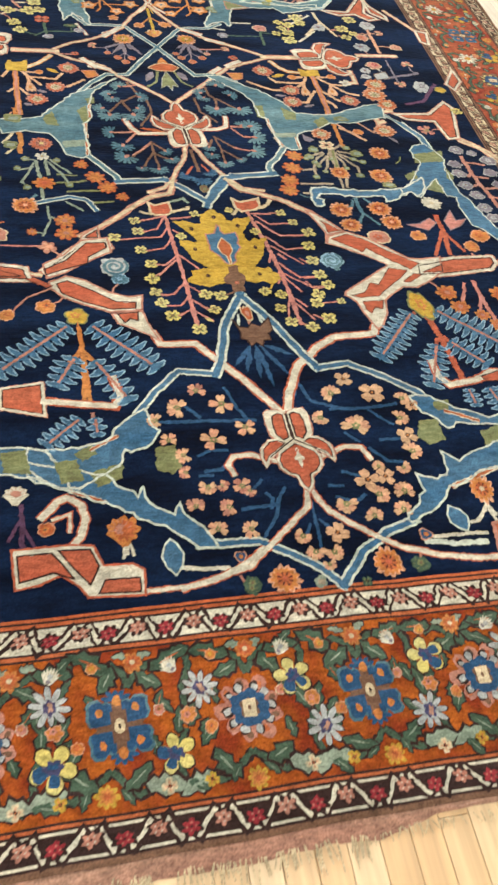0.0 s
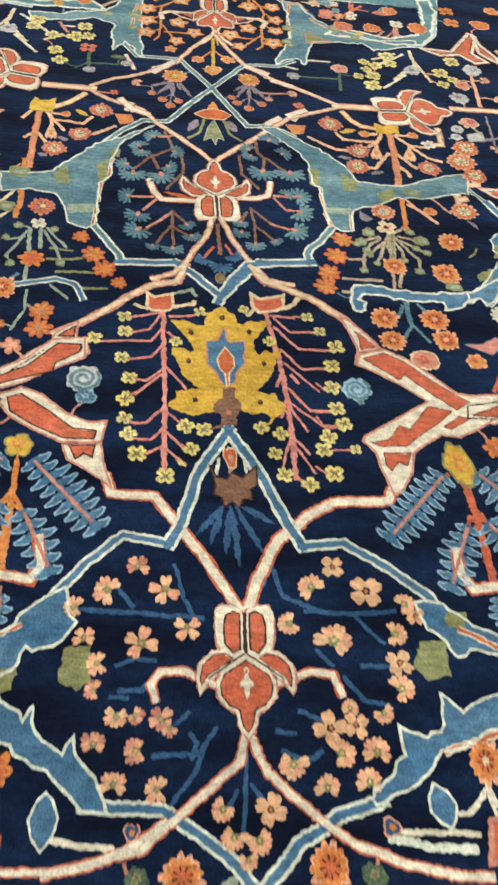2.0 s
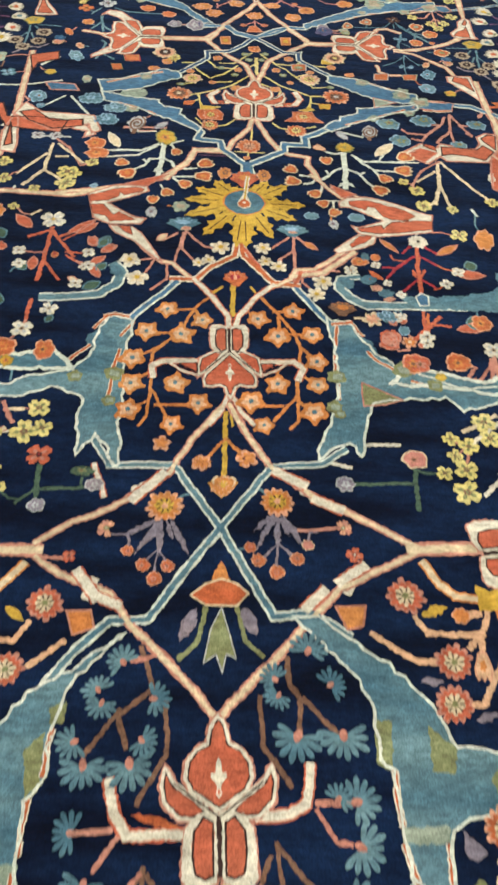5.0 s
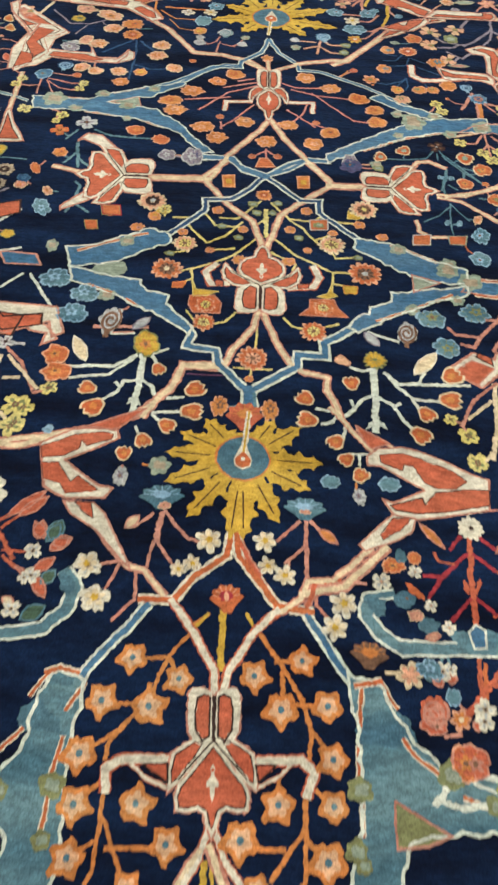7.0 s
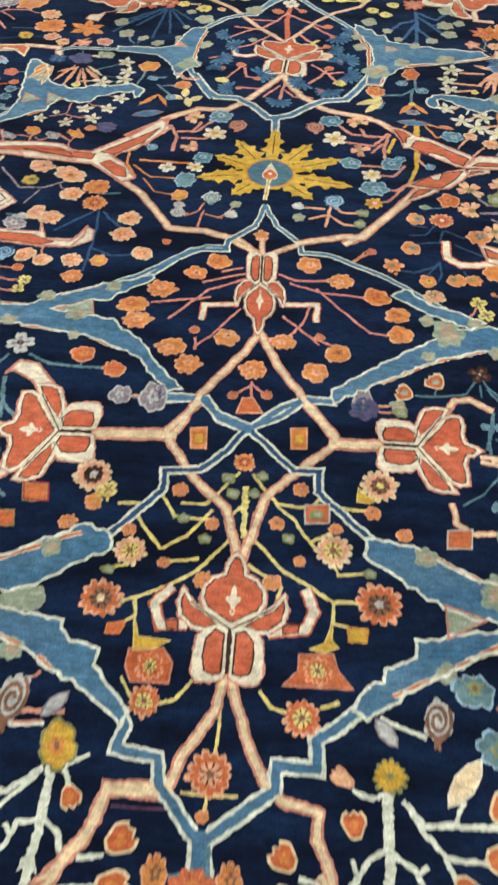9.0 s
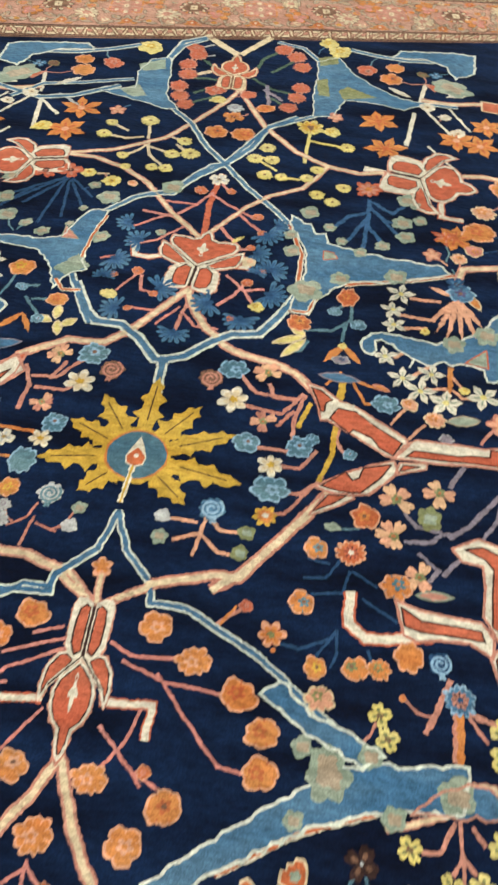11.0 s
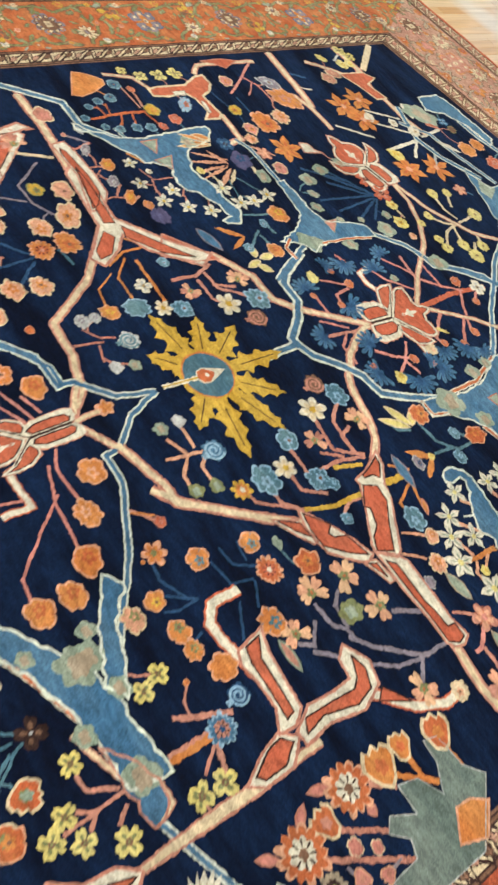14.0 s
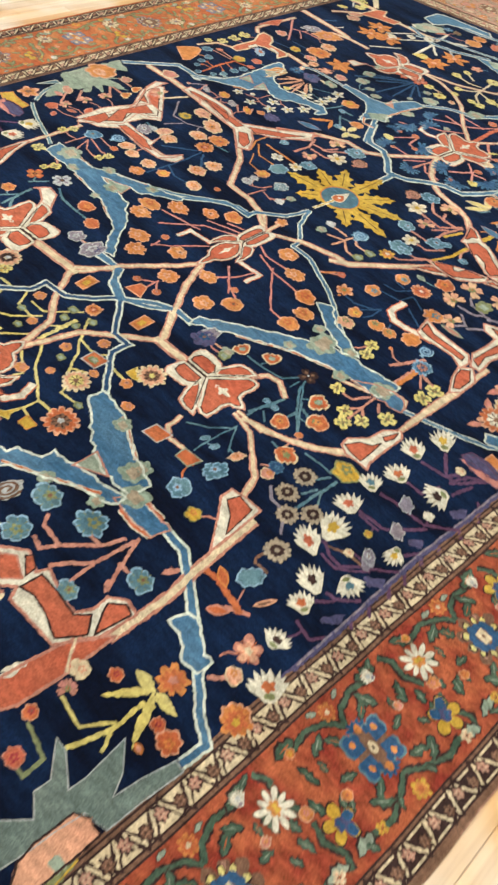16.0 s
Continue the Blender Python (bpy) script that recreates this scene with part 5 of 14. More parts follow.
# pair of feathered plants
stem("S", 0.009, (-0.379, -2.929), (-0.376, -2.963))
# bottom line of the blue medallion and vines leaving it
vine("IB", 0.0303, (0.012, -2.133), (0.043, -2.058), (0.087, -1.988), (0.253, -1.957))
vine("SC", 0.0232, (-0.074, -2.007), (-0.092, -2.073), (-0.148, -2.09), (-0.194, -2.126), (-0.257, -2.192), (-0.318, -2.245), (-0.365, -2.281))
vine("SC", 0.0251, (0.094, -1.998), (0.13, -2.048), (0.173, -2.064), (0.245, -2.098), (0.313, -2.152), (0.346, -2.188))
stem("C", 0.0141, (-0.149, -2.08), (-0.099, -2.08))
stem("C", 0.0141, (0.13, -2.059), (0.181, -2.059))
# salmon plants on both sides of the palmette
patch("CR", 0.0064, (-0.164, -2.122), (-0.145, -2.136), (-0.104, -2.12), (-0.098, -2.165), (-0.108, -2.18), (-0.149, -2.184), (-0.161, -2.172))
stem("C", 0.0112, (-0.16, -2.177), (-0.191, -2.165))
stem("C", 0.011, (-0.098, -2.165), (-0.052, -2.15), (-0.048, -2.14))
stem("H", 0.01, (-0.098, -2.115), (-0.056, -2.1), (-0.044, -2.119))
stem("Q", 0.011, (-0.122, -2.181), (-0.111, -2.343), (-0.102, -2.477), (-0.095, -2.644))
stem("Q", 0.0071, (-0.128, -2.188), (-0.168, -2.202), (-0.195, -2.208))
stem("Q", 0.0061, (-0.128, -2.197), (-0.152, -2.247), (-0.191, -2.261))
stem("Q", 0.0061, (-0.119, -2.235), (-0.143, -2.283), (-0.26, -2.295))
stem("Q", 0.0061, (-0.116, -2.29), (-0.14, -2.334), (-0.197, -2.346))
stem("Q", 0.006, (-0.112, -2.369), (-0.148, -2.407), (-0.18, -2.405))
stem("Q", 0.0061, (-0.117, -2.387), (-0.17, -2.45))
stem("Q", 0.0061, (-0.106, -2.36), (-0.058, -2.424))
stem("Q", 0.0061, (-0.106, -2.485), (-0.14, -2.528), (-0.17, -2.53))
stem("Q", 0.0061, (-0.103, -2.54), (-0.125, -2.572), (-0.167, -2.572))
stem("Q", 0.006, (-0.1, -2.586), (-0.134, -2.61))
stem("Q", 0.0061, (-0.099, -2.493), (-0.06, -2.529))
stem("Q", 0.006, (-0.096, -2.547), (-0.058, -2.59))
stem("Q", 0.0061, (-0.094, -2.593), (-0.05, -2.634))
stem("Q", 0.007, (-0.107, -2.199), (-0.046, -2.189))
stem("Q", 0.006, (-0.107, -2.252), (-0.088, -2.269))
flower("q", "ZG", -0.212, -2.21, 0.0186)
flower("q", "ZG", -0.208, -2.259, 0.0186)
flower("q", "ZG", -0.276, -2.287, 0.0196)
flower("q", "ZG", -0.208, -2.343, 0.0181)
flower("q", "ZG", -0.186, -2.403, 0.0191)
flower("q", "ZG", -0.19, -2.465, 0.0211)
flower("q", "ZG", -0.187, -2.519, 0.0181)
flower("q", "ZG", -0.176, -2.561, 0.019)
flower("q", "ZG", -0.154, -2.612, 0.0211)
flower("q", "ZG", -0.091, -2.665, 0.021)
flower("q", "ZG", -0.054, -2.532, 0.0201)
flower("q", "ZG", -0.015, -2.538, 0.0196)
flower("q", "ZG", -0.04, -2.592, 0.018)
blade("Z", -0.072, -2.621, -0.048, -2.638, 0.01)
flower("q", "ZG", -0.033, -2.176, 0.0166)
flower("q", "ZG", -0.087, -2.282, 0.0161)
flower("q", "ZG", 0.074, -2.157, 0.0141)
patch("CR", 0.0072, (0.093, -2.098), (0.114, -2.116), (0.158, -2.103), (0.175, -2.095), (0.174, -2.136), (0.156, -2.152), (0.113, -2.163), (0.097, -2.144))
stem("C", 0.012, (0.171, -2.143), (0.2, -2.123), (0.213, -2.102))
stem("C", 0.01, (0.1, -2.15), (0.085, -2.175))
stem("Q", 0.012, (0.128, -2.155), (0.158, -2.319), (0.175, -2.455), (0.183, -2.654))
stem("Q", 0.0071, (0.141, -2.169), (0.198, -2.174))
stem("Q", 0.007, (0.148, -2.179), (0.189, -2.223), (0.252, -2.217))
stem("Q", 0.0071, (0.147, -2.208), (0.207, -2.278), (0.283, -2.274))
stem("Q", 0.0071, (0.162, -2.282), (0.211, -2.341), (0.272, -2.335))
stem("Q", 0.006, (0.171, -2.326), (0.247, -2.407))
stem("Q", 0.0071, (0.163, -2.363), (0.149, -2.398))
stem("Q", 0.0081, (0.183, -2.361), (0.202, -2.385))
stem("Q", 0.0071, (0.177, -2.404), (0.224, -2.467), (0.276, -2.463))
stem("Q", 0.006, (0.179, -2.446), (0.247, -2.506), (0.273, -2.504))
stem("Q", 0.0071, (0.174, -2.422), (0.158, -2.489))
stem("Q", 0.0061, (0.179, -2.463), (0.214, -2.524))
stem("Q", 0.006, (0.183, -2.519), (0.154, -2.627))
stem("Q", 0.0061, (0.184, -2.55), (0.217, -2.586))
stem("Q", 0.006, (0.184, -2.565), (0.226, -2.637))
flower("q", "ZG", 0.232, -2.168, 0.0171)
flower("q", "ZG", 0.136, -2.26, 0.0166)
flower("q", "ZG", 0.153, -2.537, 0.0181)
flower("q", "ZG", 0.111, -2.524, 0.0176)
flower("q", "ZG", 0.14, -2.591, 0.017)
flower("q", "ZG", 0.159, -2.646, 0.0191)
flower("q", "ZG", 0.212, -2.667, 0.0196)
flower("s", "TA", -0.286, -2.414, 0.0397)
flower("e", "T", -0.274, -2.467, 0.0216)
# winged leaves: ivory body, red heart
patch("SW", 0.0049, (-0.297, -2.289), (-0.29, -2.351), (-0.34, -2.381), (-0.418, -2.438), (-0.463, -2.459), (-0.473, -2.402), (-0.417, -2.363), (-0.369, -2.302))
patch("KR", 0.0033, (-0.304, -2.312), (-0.303, -2.335), (-0.353, -2.374), (-0.356, -2.4), (-0.42, -2.425), (-0.465, -2.446), (-0.469, -2.423), (-0.413, -2.388), (-0.355, -2.313))
patch("SW", 0.004, (-0.365, -2.281), (-0.319, -2.236), (-0.316, -2.291), (-0.369, -2.3))
patch("KR", 0.0032, (-0.35, -2.28), (-0.322, -2.255), (-0.322, -2.288), (-0.358, -2.292))
patch("SW", 0.0049, (-0.416, -2.451), (-0.371, -2.467), (-0.31, -2.517), (-0.26, -2.537), (-0.224, -2.531), (-0.231, -2.588), (-0.312, -2.593), (-0.375, -2.564), (-0.426, -2.534), (-0.456, -2.498), (-0.46, -2.474), (-0.438, -2.465))
patch("KR", 0.0033, (-0.441, -2.481), (-0.413, -2.47), (-0.347, -2.513), (-0.294, -2.555), (-0.243, -2.558), (-0.246, -2.581), (-0.308, -2.583), (-0.376, -2.553), (-0.429, -2.519))
patch("SW", 0.0041, (-0.309, -2.601), (-0.23, -2.592), (-0.22, -2.638), (-0.211, -2.666), (-0.197, -2.704), (-0.222, -2.68), (-0.259, -2.655), (-0.295, -2.636))
patch("KR", 0.0032, (-0.294, -2.602), (-0.242, -2.596), (-0.244, -2.628), (-0.263, -2.619), (-0.278, -2.635))
# orange and olive flowers beside the medallion
stem("G", 0.0081, (-0.419, -1.984), (-0.362, -1.988))
stem("G", 0.0081, (-0.42, -2.027), (-0.344, -2.018))
stem("G", 0.0081, (-0.393, -2.07), (-0.297, -2.063))
stem("G", 0.0081, (-0.332, -2.125), (-0.264, -2.117))
vine("IB", 0.0191, (-0.518, -2.141), (-0.455, -2.118), (-0.39, -2.097), (-0.34, -2.111), (-0.317, -2.159))
stem("H", 0.01, (-0.479, -1.913), (-0.468, -2.011), (-0.462, -2.115))
stem("H", 0.01, (-0.451, -1.909), (-0.444, -1.987))
stem("H", 0.0071, (-0.484, -1.925), (-0.509, -1.995), (-0.524, -2.029))
stem("H", 0.007, (-0.442, -1.92), (-0.405, -1.982), (-0.384, -2.033))
stem("H", 0.0071, (-0.437, -1.908), (-0.377, -1.979))
stem("H", 0.0071, (-0.488, -1.948), (-0.528, -1.964))
stem("H", 0.0061, (-0.453, -2.144), (-0.447, -2.211), (-0.469, -2.279))
stem("H", 0.007, (-0.443, -2.192), (-0.405, -2.226))
stem("H", 0.007, (-0.401, -2.118), (-0.354, -2.163))
flower("e", "G", -0.509, -1.906, 0.0141)
flower("e", "G", -0.533, -1.958, 0.0126)
flower("e", "G", -0.417, -1.912, 0.0132)
flower("e", "G", -0.386, -2.04, 0.0125)
flower("e", "G", -0.506, -2.054, 0.0136)
flower("q", "WY", -0.46, -1.892, 0.0216)
flower("o", "RSZ", -0.46, -1.822, 0.0348)
flower("p", "OR", -0.457, -2.031, 0.0302)
flower("p", "ES", -0.407, -2.213, 0.0311)
flower("p", "ES", -0.406, -2.269, 0.0306)
flower("p", "ES", -0.497, -2.263, 0.0151)
flower("p", "SP", -0.458, -2.328, 0.0251)
flower("e", "Y", -0.395, -2.607, 0.0296)
stem("O", 0.01, (-0.394, -2.647), (-0.385, -2.784), (-0.382, -2.894))
stem("O", 0.008, (-0.392, -2.745), (-0.355, -2.769))
# yellow plant left of the medallion, leaf arm
flower("e", "G", -0.545, -1.679, 0.0303, tall=0.85, turn=8)
stem("O", 0.0141, (-0.537, -1.729), (-0.52, -1.789), (-0.524, -1.873))
stem("C", 0.0091, (-0.574, -1.821), (-0.54, -1.755))
stem("C", 0.0082, (-0.564, -1.878), (-0.534, -1.839))
# figures left and right of the crossing
stem("S", 0.008, (0.14, -1.147), (0.231, -1.136))
flower("q", "SW", -0.259, -1.161, 0.0205)
flower("q", "SW", 0.238, -1.136, 0.0186)
flower("q", "RW", 0.258, -1.201, 0.0181)
flower("q", "RS", -0.325, -1.231, 0.0145)
stem("S", 0.008, (-0.386, -1.235), (-0.324, -1.234))
# arabesque vines out to the sides
stem("W", 0.0211, (-0.212, -1.062), (-0.169, -1.032))
stem("W", 0.017, (-0.28, -1.321), (-0.267, -1.282))
stem("W", 0.019, (0.154, -1.045), (0.193, -1.069))
stem("W", 0.018, (0.238, -1.288), (0.251, -1.264))
# yellow plant right and left of the medallion
patch("SO", 0.0033, (0.212, -1.32), (0.273, -1.316), (0.265, -1.36), (0.234, -1.369))
# lower half of the orange oval
flower("p", "PO", -0.165, -0.928, 0.0221)
flower("p", "PO", -0.072, -0.979, 0.0235)
flower("p", "PO", 0.031, -0.962, 0.0235)
stem("O", 0.0081, (-0.02, -0.907), (-0.065, -0.969))
stem("O", 0.0081, (-0.02, -0.907), (0.023, -0.953))
flower("u", "OY", -0.019, -1.035, 0.0291, tall=0.79, turn=6)
# side figures of the oval
flower("q", "ZG", -0.458, -0.84, 0.0281)
flower("q", "ZG", -0.479, -0.913, 0.0331)
flower("q", "ZG", -0.44, -0.9, 0.025)
flower("q", "ZG", -0.554, -0.918, 0.0271)
flower("q", "ZG", -0.534, -1.013, 0.0266)
flower("q", "ZG", -0.514, -1.071, 0.026)
flower("q", "RM", -0.433, -0.977, 0.0296)
stem("F", 0.011, (-0.428, -1.005), (-0.42, -1.086))
stem("F", 0.0081, (-0.416, -1.068), (-0.338, -1.062), (-0.3, -1.051))
stem("F", 0.0071, (-0.423, -1.068), (-0.461, -1.106))
flower("e", "V", -0.3, -1.051, 0.0211, tall=0.84, turn=11)
flower("e", "V", -0.415, -1.112, 0.018)
flower("e", "F", -0.332, -1.016, 0.0266, tall=0.55, turn=8)
stem("W", 0.0081, (-0.527, -0.916), (-0.469, -0.892))
flower("q", "ZG", 0.503, -0.878, 0.0206)
flower("q", "ZG", 0.507, -0.927, 0.0196)
flower("q", "ZG", 0.527, -0.967, 0.0281)
flower("q", "ZG", 0.519, -1.029, 0.0326)
both(flower, "q", "ZG", 0.597, -0.871, 0.0261)
flower("e", "Q", 0.412, -0.943, 0.0311)
stem("F", 0.01, (0.409, -0.972), (0.406, -1.081))
stem("F", 0.0081, (0.406, -1.009), (0.249, -1.021))
flower("e", "V", 0.249, -1.021, 0.0221)
stem("W", 0.009, (0.303, -0.907), (0.381, -0.901))
both(stem, "W", 0.011, (0.536, -0.905), (0.652, -0.795))
both(stem, "W", 0.01, (0.559, -1.035), (0.646, -0.936))
vine("SC", 0.016, (-0.575, -0.949), (-0.529, -0.906))
stem("W", 0.01, (0.264, -0.973), (0.21, -0.958))
patch("SO", 0.0033, (-0.311, -1.352), (-0.264, -1.349), (-0.253, -1.385), (-0.292, -1.401))
# orange oval, upper half: shoulders of teal leaf
vine("SR", 0.017, (0.006, -0.213), (0.038, -0.271), (0.087, -0.35), (0.145, -0.355))
vine("SR", 0.0161, (0.151, -0.346), (0.168, -0.294), (0.215, -0.284))
stem("O", 0.007, (-0.048, -0.378), (-0.08, -0.404))
# rust pinwheels and buds outside the oval
flower("f", "XO", 0.273, -0.446, 0.0356, tall=0.79, turn=-3)
flower("p", "CP", 0.351, -0.48, 0.0265)
stem("C", 0.007, (0.304, -0.477), (0.332, -0.475))
# hooked blue arms
vine("IT", 0.025, (0.529, -0.417), (0.414, -0.418), (0.324, -0.418), (0.286, -0.391), (0.266, -0.344), (0.273, -0.319), (0.32, -0.309))
# white blossoms and stalks
flower("p", "WY", -0.311, -0.283, 0.0266)
flower("p", "WY", -0.283, -0.357, 0.0296)
flower("p", "WY", -0.061, -0.208, 0.0301)
flower("p", "WY", -0.12, -0.282, 0.0185)
flower("p", "WY", -0.092, -0.267, 0.0201)
flower("p", "WY", 0.059, -0.202, 0.0266)
flower("p", "WY", 0.067, -0.262, 0.0216)
flower("p", "WY", 0.103, -0.282, 0.0235)
flower("p", "WY", 0.226, -0.337, 0.0301)
flower("p", "WY", 0.207, -0.391, 0.0271)
stem("S", 0.0071, (-0.284, -0.281), (-0.244, -0.271))
stem("S", 0.007, (-0.244, -0.278), (-0.264, -0.337))
stem("S", 0.007, (-0.206, -0.295), (-0.203, -0.358), (-0.242, -0.403))
stem("S", 0.012, (-0.17, -0.149), (-0.174, -0.219))
stem("S", 0.0071, (-0.18, -0.219), (-0.187, -0.28))
stem("S", 0.0071, (-0.174, -0.219), (-0.139, -0.264))
stem("S", 0.0071, (-0.165, -0.141), (-0.109, -0.207), (-0.078, -0.215))
stem("S", 0.0071, (-0.188, -0.15), (-0.226, -0.188))
stem("S", 0.0091, (0.146, -0.146), (0.15, -0.282))
stem("S", 0.007, (0.132, -0.147), (0.084, -0.2))
stem("S", 0.007, (0.144, -0.209), (0.103, -0.253))
stem("S", 0.0081, (0.156, -0.145), (0.187, -0.179))
stem("S", 0.0071, (0.168, -0.3), (0.17, -0.344), (0.196, -0.379))
stem("S", 0.007, (0.215, -0.291), (0.22, -0.316))
stem("S", 0.0061, (0.227, -0.287), (0.274, -0.287))
flower("f", "TL", -0.174, -0.109, 0.0466, tall=0.68, turn=6)
flower("f", "TL", 0.144, -0.117, 0.0441, tall=0.66, turn=0)
flower("e", "S", -0.166, -0.129, 0.0151, tall=0.70, turn=7)
flower("e", "S", 0.145, -0.122, 0.0125, tall=0.68, turn=0)
blade("SC", -0.218, -0.159, -0.244, -0.192, 0.022)
blade("SO", 0.175, -0.165, 0.215, -0.197, 0.022)
# winged leaves
vine("SC", 0.023, (-0.559, 0.019), (-0.46, 0.041), (-0.36, 0.072), (-0.261, 0.119), (-0.189, 0.205), (-0.167, 0.285), (-0.064, 0.287))
stem("m", 0.004, (-0.153, 0.26), (-0.055, 0.263))
# sun
sunburst(0, 0.012, 0.0597, "YtWEKO", (-0.097, 0.121), (-0.152, 0.078), (-0.182, 0.018), (-0.176, -0.067), (-0.117, -0.156), (-0.018, -0.205), (0.012, -0.205), (0.088, -0.158), (0.158, -0.066), (0.186, 0.01), (0.135, 0.115), (0.07, 0.13), stalk=(0.008, 0.15))
flower("f", "RO", -0.002, 0.133, 0.0426, tall=1.01, turn=3)
stem("I", 0.0051, (0.001, 0.082), (0, 0.009))
# white-stalked plants
flower("e", "Y", -0.267, 0.354, 0.0341, tall=1.40, turn=7)
flower("e", "EO", -0.487, 0.296, 0.0336)
flower("e", "EO", -0.475, 0.239, 0.0387, tall=0.81, turn=13)
blade("WC", -0.409, 0.279, -0.452, 0.363, 0.0331)
blade("WC", 0.421, 0.306, 0.486, 0.389, 0.0381)
flower("e", "OX", -0.065, 0.162, 0.0231, tall=1.41, turn=5)
flower("e", "OX", 0.058, 0.159, 0.0231, tall=1.43, turn=0)
flower("e", "T", 0.201, -0.038, 0.0231, tall=0.84, turn=0)
flower("e", "T", 0.336, -0.035, 0.0261, tall=0.84, turn=-3)
flower("e", "A", 0.268, -0.074, 0.015, tall=1.56, turn=0)
flower("e", "H", -0.191, -0.023, 0.0256)
flower("e", "A", -0.273, -0.06, 0.0175, tall=1.47, turn=9)
stem("S", 0.0071, (-0.273, -0.029), (-0.274, -0.052))
# flying leaves, red trees
blade("SR", -0.5, -0.181, -0.429, -0.11, 0.0261)
stem("R", 0.007, (-0.506, -0.209), (-0.476, -0.179))
stem("R", 0.0061, (-0.493, -0.263), (-0.434, -0.262))
blade("SR", -0.411, -0.23, -0.438, -0.19, 0.0251)
blade("TF", -0.404, -0.236, -0.383, -0.193, 0.0281)
blade("SR", -0.394, -0.256, -0.359, -0.226, 0.0281)
flower("q", "WK", -0.427, -0.258, 0.016)
stem("R", 0.0071, (-0.49, -0.276), (-0.448, -0.306))
blade("SR", -0.418, -0.31, -0.379, -0.274, 0.0251)
blade("TF", -0.396, -0.334, -0.373, -0.303, 0.0271)
blade("SR", -0.384, -0.364, -0.417, -0.316, 0.0251)
flower("q", "WK", -0.433, -0.324, 0.0145)
blade("SC", -0.443, -0.381, -0.468, -0.37, 0.018)
blade("SR", 0.417, -0.395, 0.388, -0.402, 0.016)
flower("e", "T", 0.393, -0.466, 0.027, tall=0.80, turn=-9)
flower("q", "WK", 0.432, -0.463, 0.0145)
blade("SR", 0.412, -0.498, 0.397, -0.477, 0.0201)
flower("s", "SR", 0.393, -0.548, 0.03)
flower("e", "R", 0.39, -0.574, 0.0255, tall=0.79, turn=-5)
flower("e", "T", 0.431, -0.518, 0.0155, tall=1.20, turn=-4)
flower("p", "PC", 0.441, -0.56, 0.0216)
flower("q", "WK", 0.49, -0.538, 0.0216)
blade("SR", 0.472, -0.579, 0.47, -0.559, 0.017)
stem("S", 0.0061, (0.407, -0.593), (0.44, -0.586))
flower("e", "R", 0.453, -0.636, 0.0346)
stem("E", 0.0091, (0.502, -0.447), (0.497, -0.514))
# small left plants
stem("S", 0.0081, (-0.631, 0.326), (-0.567, 0.264), (-0.521, 0.176))
stem("S", 0.0081, (-0.519, 0.167), (-0.494, 0.178))
flower("q", "ZX", -0.485, 0.183, 0.0201)
flower("q", "ZG", -0.55, 0.126, 0.0346)
flower("q", "ZG", -0.549, 0.061, 0.0311)
flower("e", "L", -0.46, 0.057, 0.0115)
patch("SW", 0.0057, (-0.59, 0.4), (-0.531, 0.396), (-0.495, 0.349), (-0.531, 0.325), (-0.525, 0.366), (-0.569, 0.372))
stem("I", 0.005, (-0.633, 0.336), (-0.587, 0.324))
stem("S", 0.0091, (0.63, 0.296), (0.563, 0.234), (0.525, 0.151))
flower("q", "ZG", 0.499, 0.167, 0.0181)
flower("q", "ZG", 0.539, 0.118, 0.0236)
flower("q", "ZG", 0.549, 0.037, 0.0226)
# outer left and right beside the sun and oval
vine("SC", 0.0252, (-0.821, 0.147), (-0.778, 0.206), (-0.776, 0.481), (-0.802, 0.886))
patch("SW", 0.0057, (-0.78, 0.447), (-0.755, 0.525), (-0.694, 0.47), (-0.514, 0.463), (-0.482, 0.374), (-0.508, 0.352), (-0.526, 0.409), (-0.635, 0.356), (-0.713, 0.407))
patch("KR", 0.0049, (-0.763, 0.462), (-0.716, 0.48), (-0.645, 0.415), (-0.549, 0.434), (-0.543, 0.395), (-0.637, 0.368), (-0.724, 0.413))
patch("SW", 0.0064, (-0.778, 0.439), (-0.761, 0.421), (-0.734, 0.267), (-0.734, 0.219), (-0.782, 0.224), (-0.796, 0.337))
patch("KR", 0.0049, (-0.78, 0.398), (-0.749, 0.266), (-0.773, 0.252))
patch("KR", 0.0049, (-0.804, 0.861), (-0.707, 0.899), (-0.697, 0.842), (-0.766, 0.804), (-0.776, 0.745))
stem("I", 0.0122, (-0.753, 0.796), (-0.7, 0.861))
vine("SC", 0.0252, (-0.791, 0.012), (-0.684, 0.014), (-0.521, 0.008), (-0.401, 0.054), (-0.314, 0.088))
flower("e", "O", -0.73, -0.089, 0.0342)
flower("q", "WY", -0.55, -0.118, 0.0377)
stem("R", 0.012, (-0.547, -0.155), (-0.548, -0.385))
stem("R", 0.01, (-0.553, -0.17), (-0.607, -0.2))
stem("R", 0.01, (-0.545, -0.17), (-0.467, -0.28))
stem("R", 0.01, (-0.523, -0.198), (-0.43, -0.127))
stem("R", 0.008, (-0.547, -0.302), (-0.492, -0.38))
blade("SR", -0.606, -0.161, -0.66, -0.104, 0.0371)
blade("SR", -0.475, -0.178, -0.422, -0.126, 0.0272)
flower("q", "WK", -0.62, -0.266, 0.0201)
flower("q", "WK", -0.609, -0.322, 0.0196)
blade("TF", -0.673, -0.213, -0.707, -0.171, 0.0433)
blade("SR", -0.656, -0.255, -0.708, -0.246, 0.0392)
blade("SR", -0.424, -0.232, -0.422, -0.187, 0.0301)
blade("TF", -0.399, -0.23, -0.38, -0.183, 0.0362)
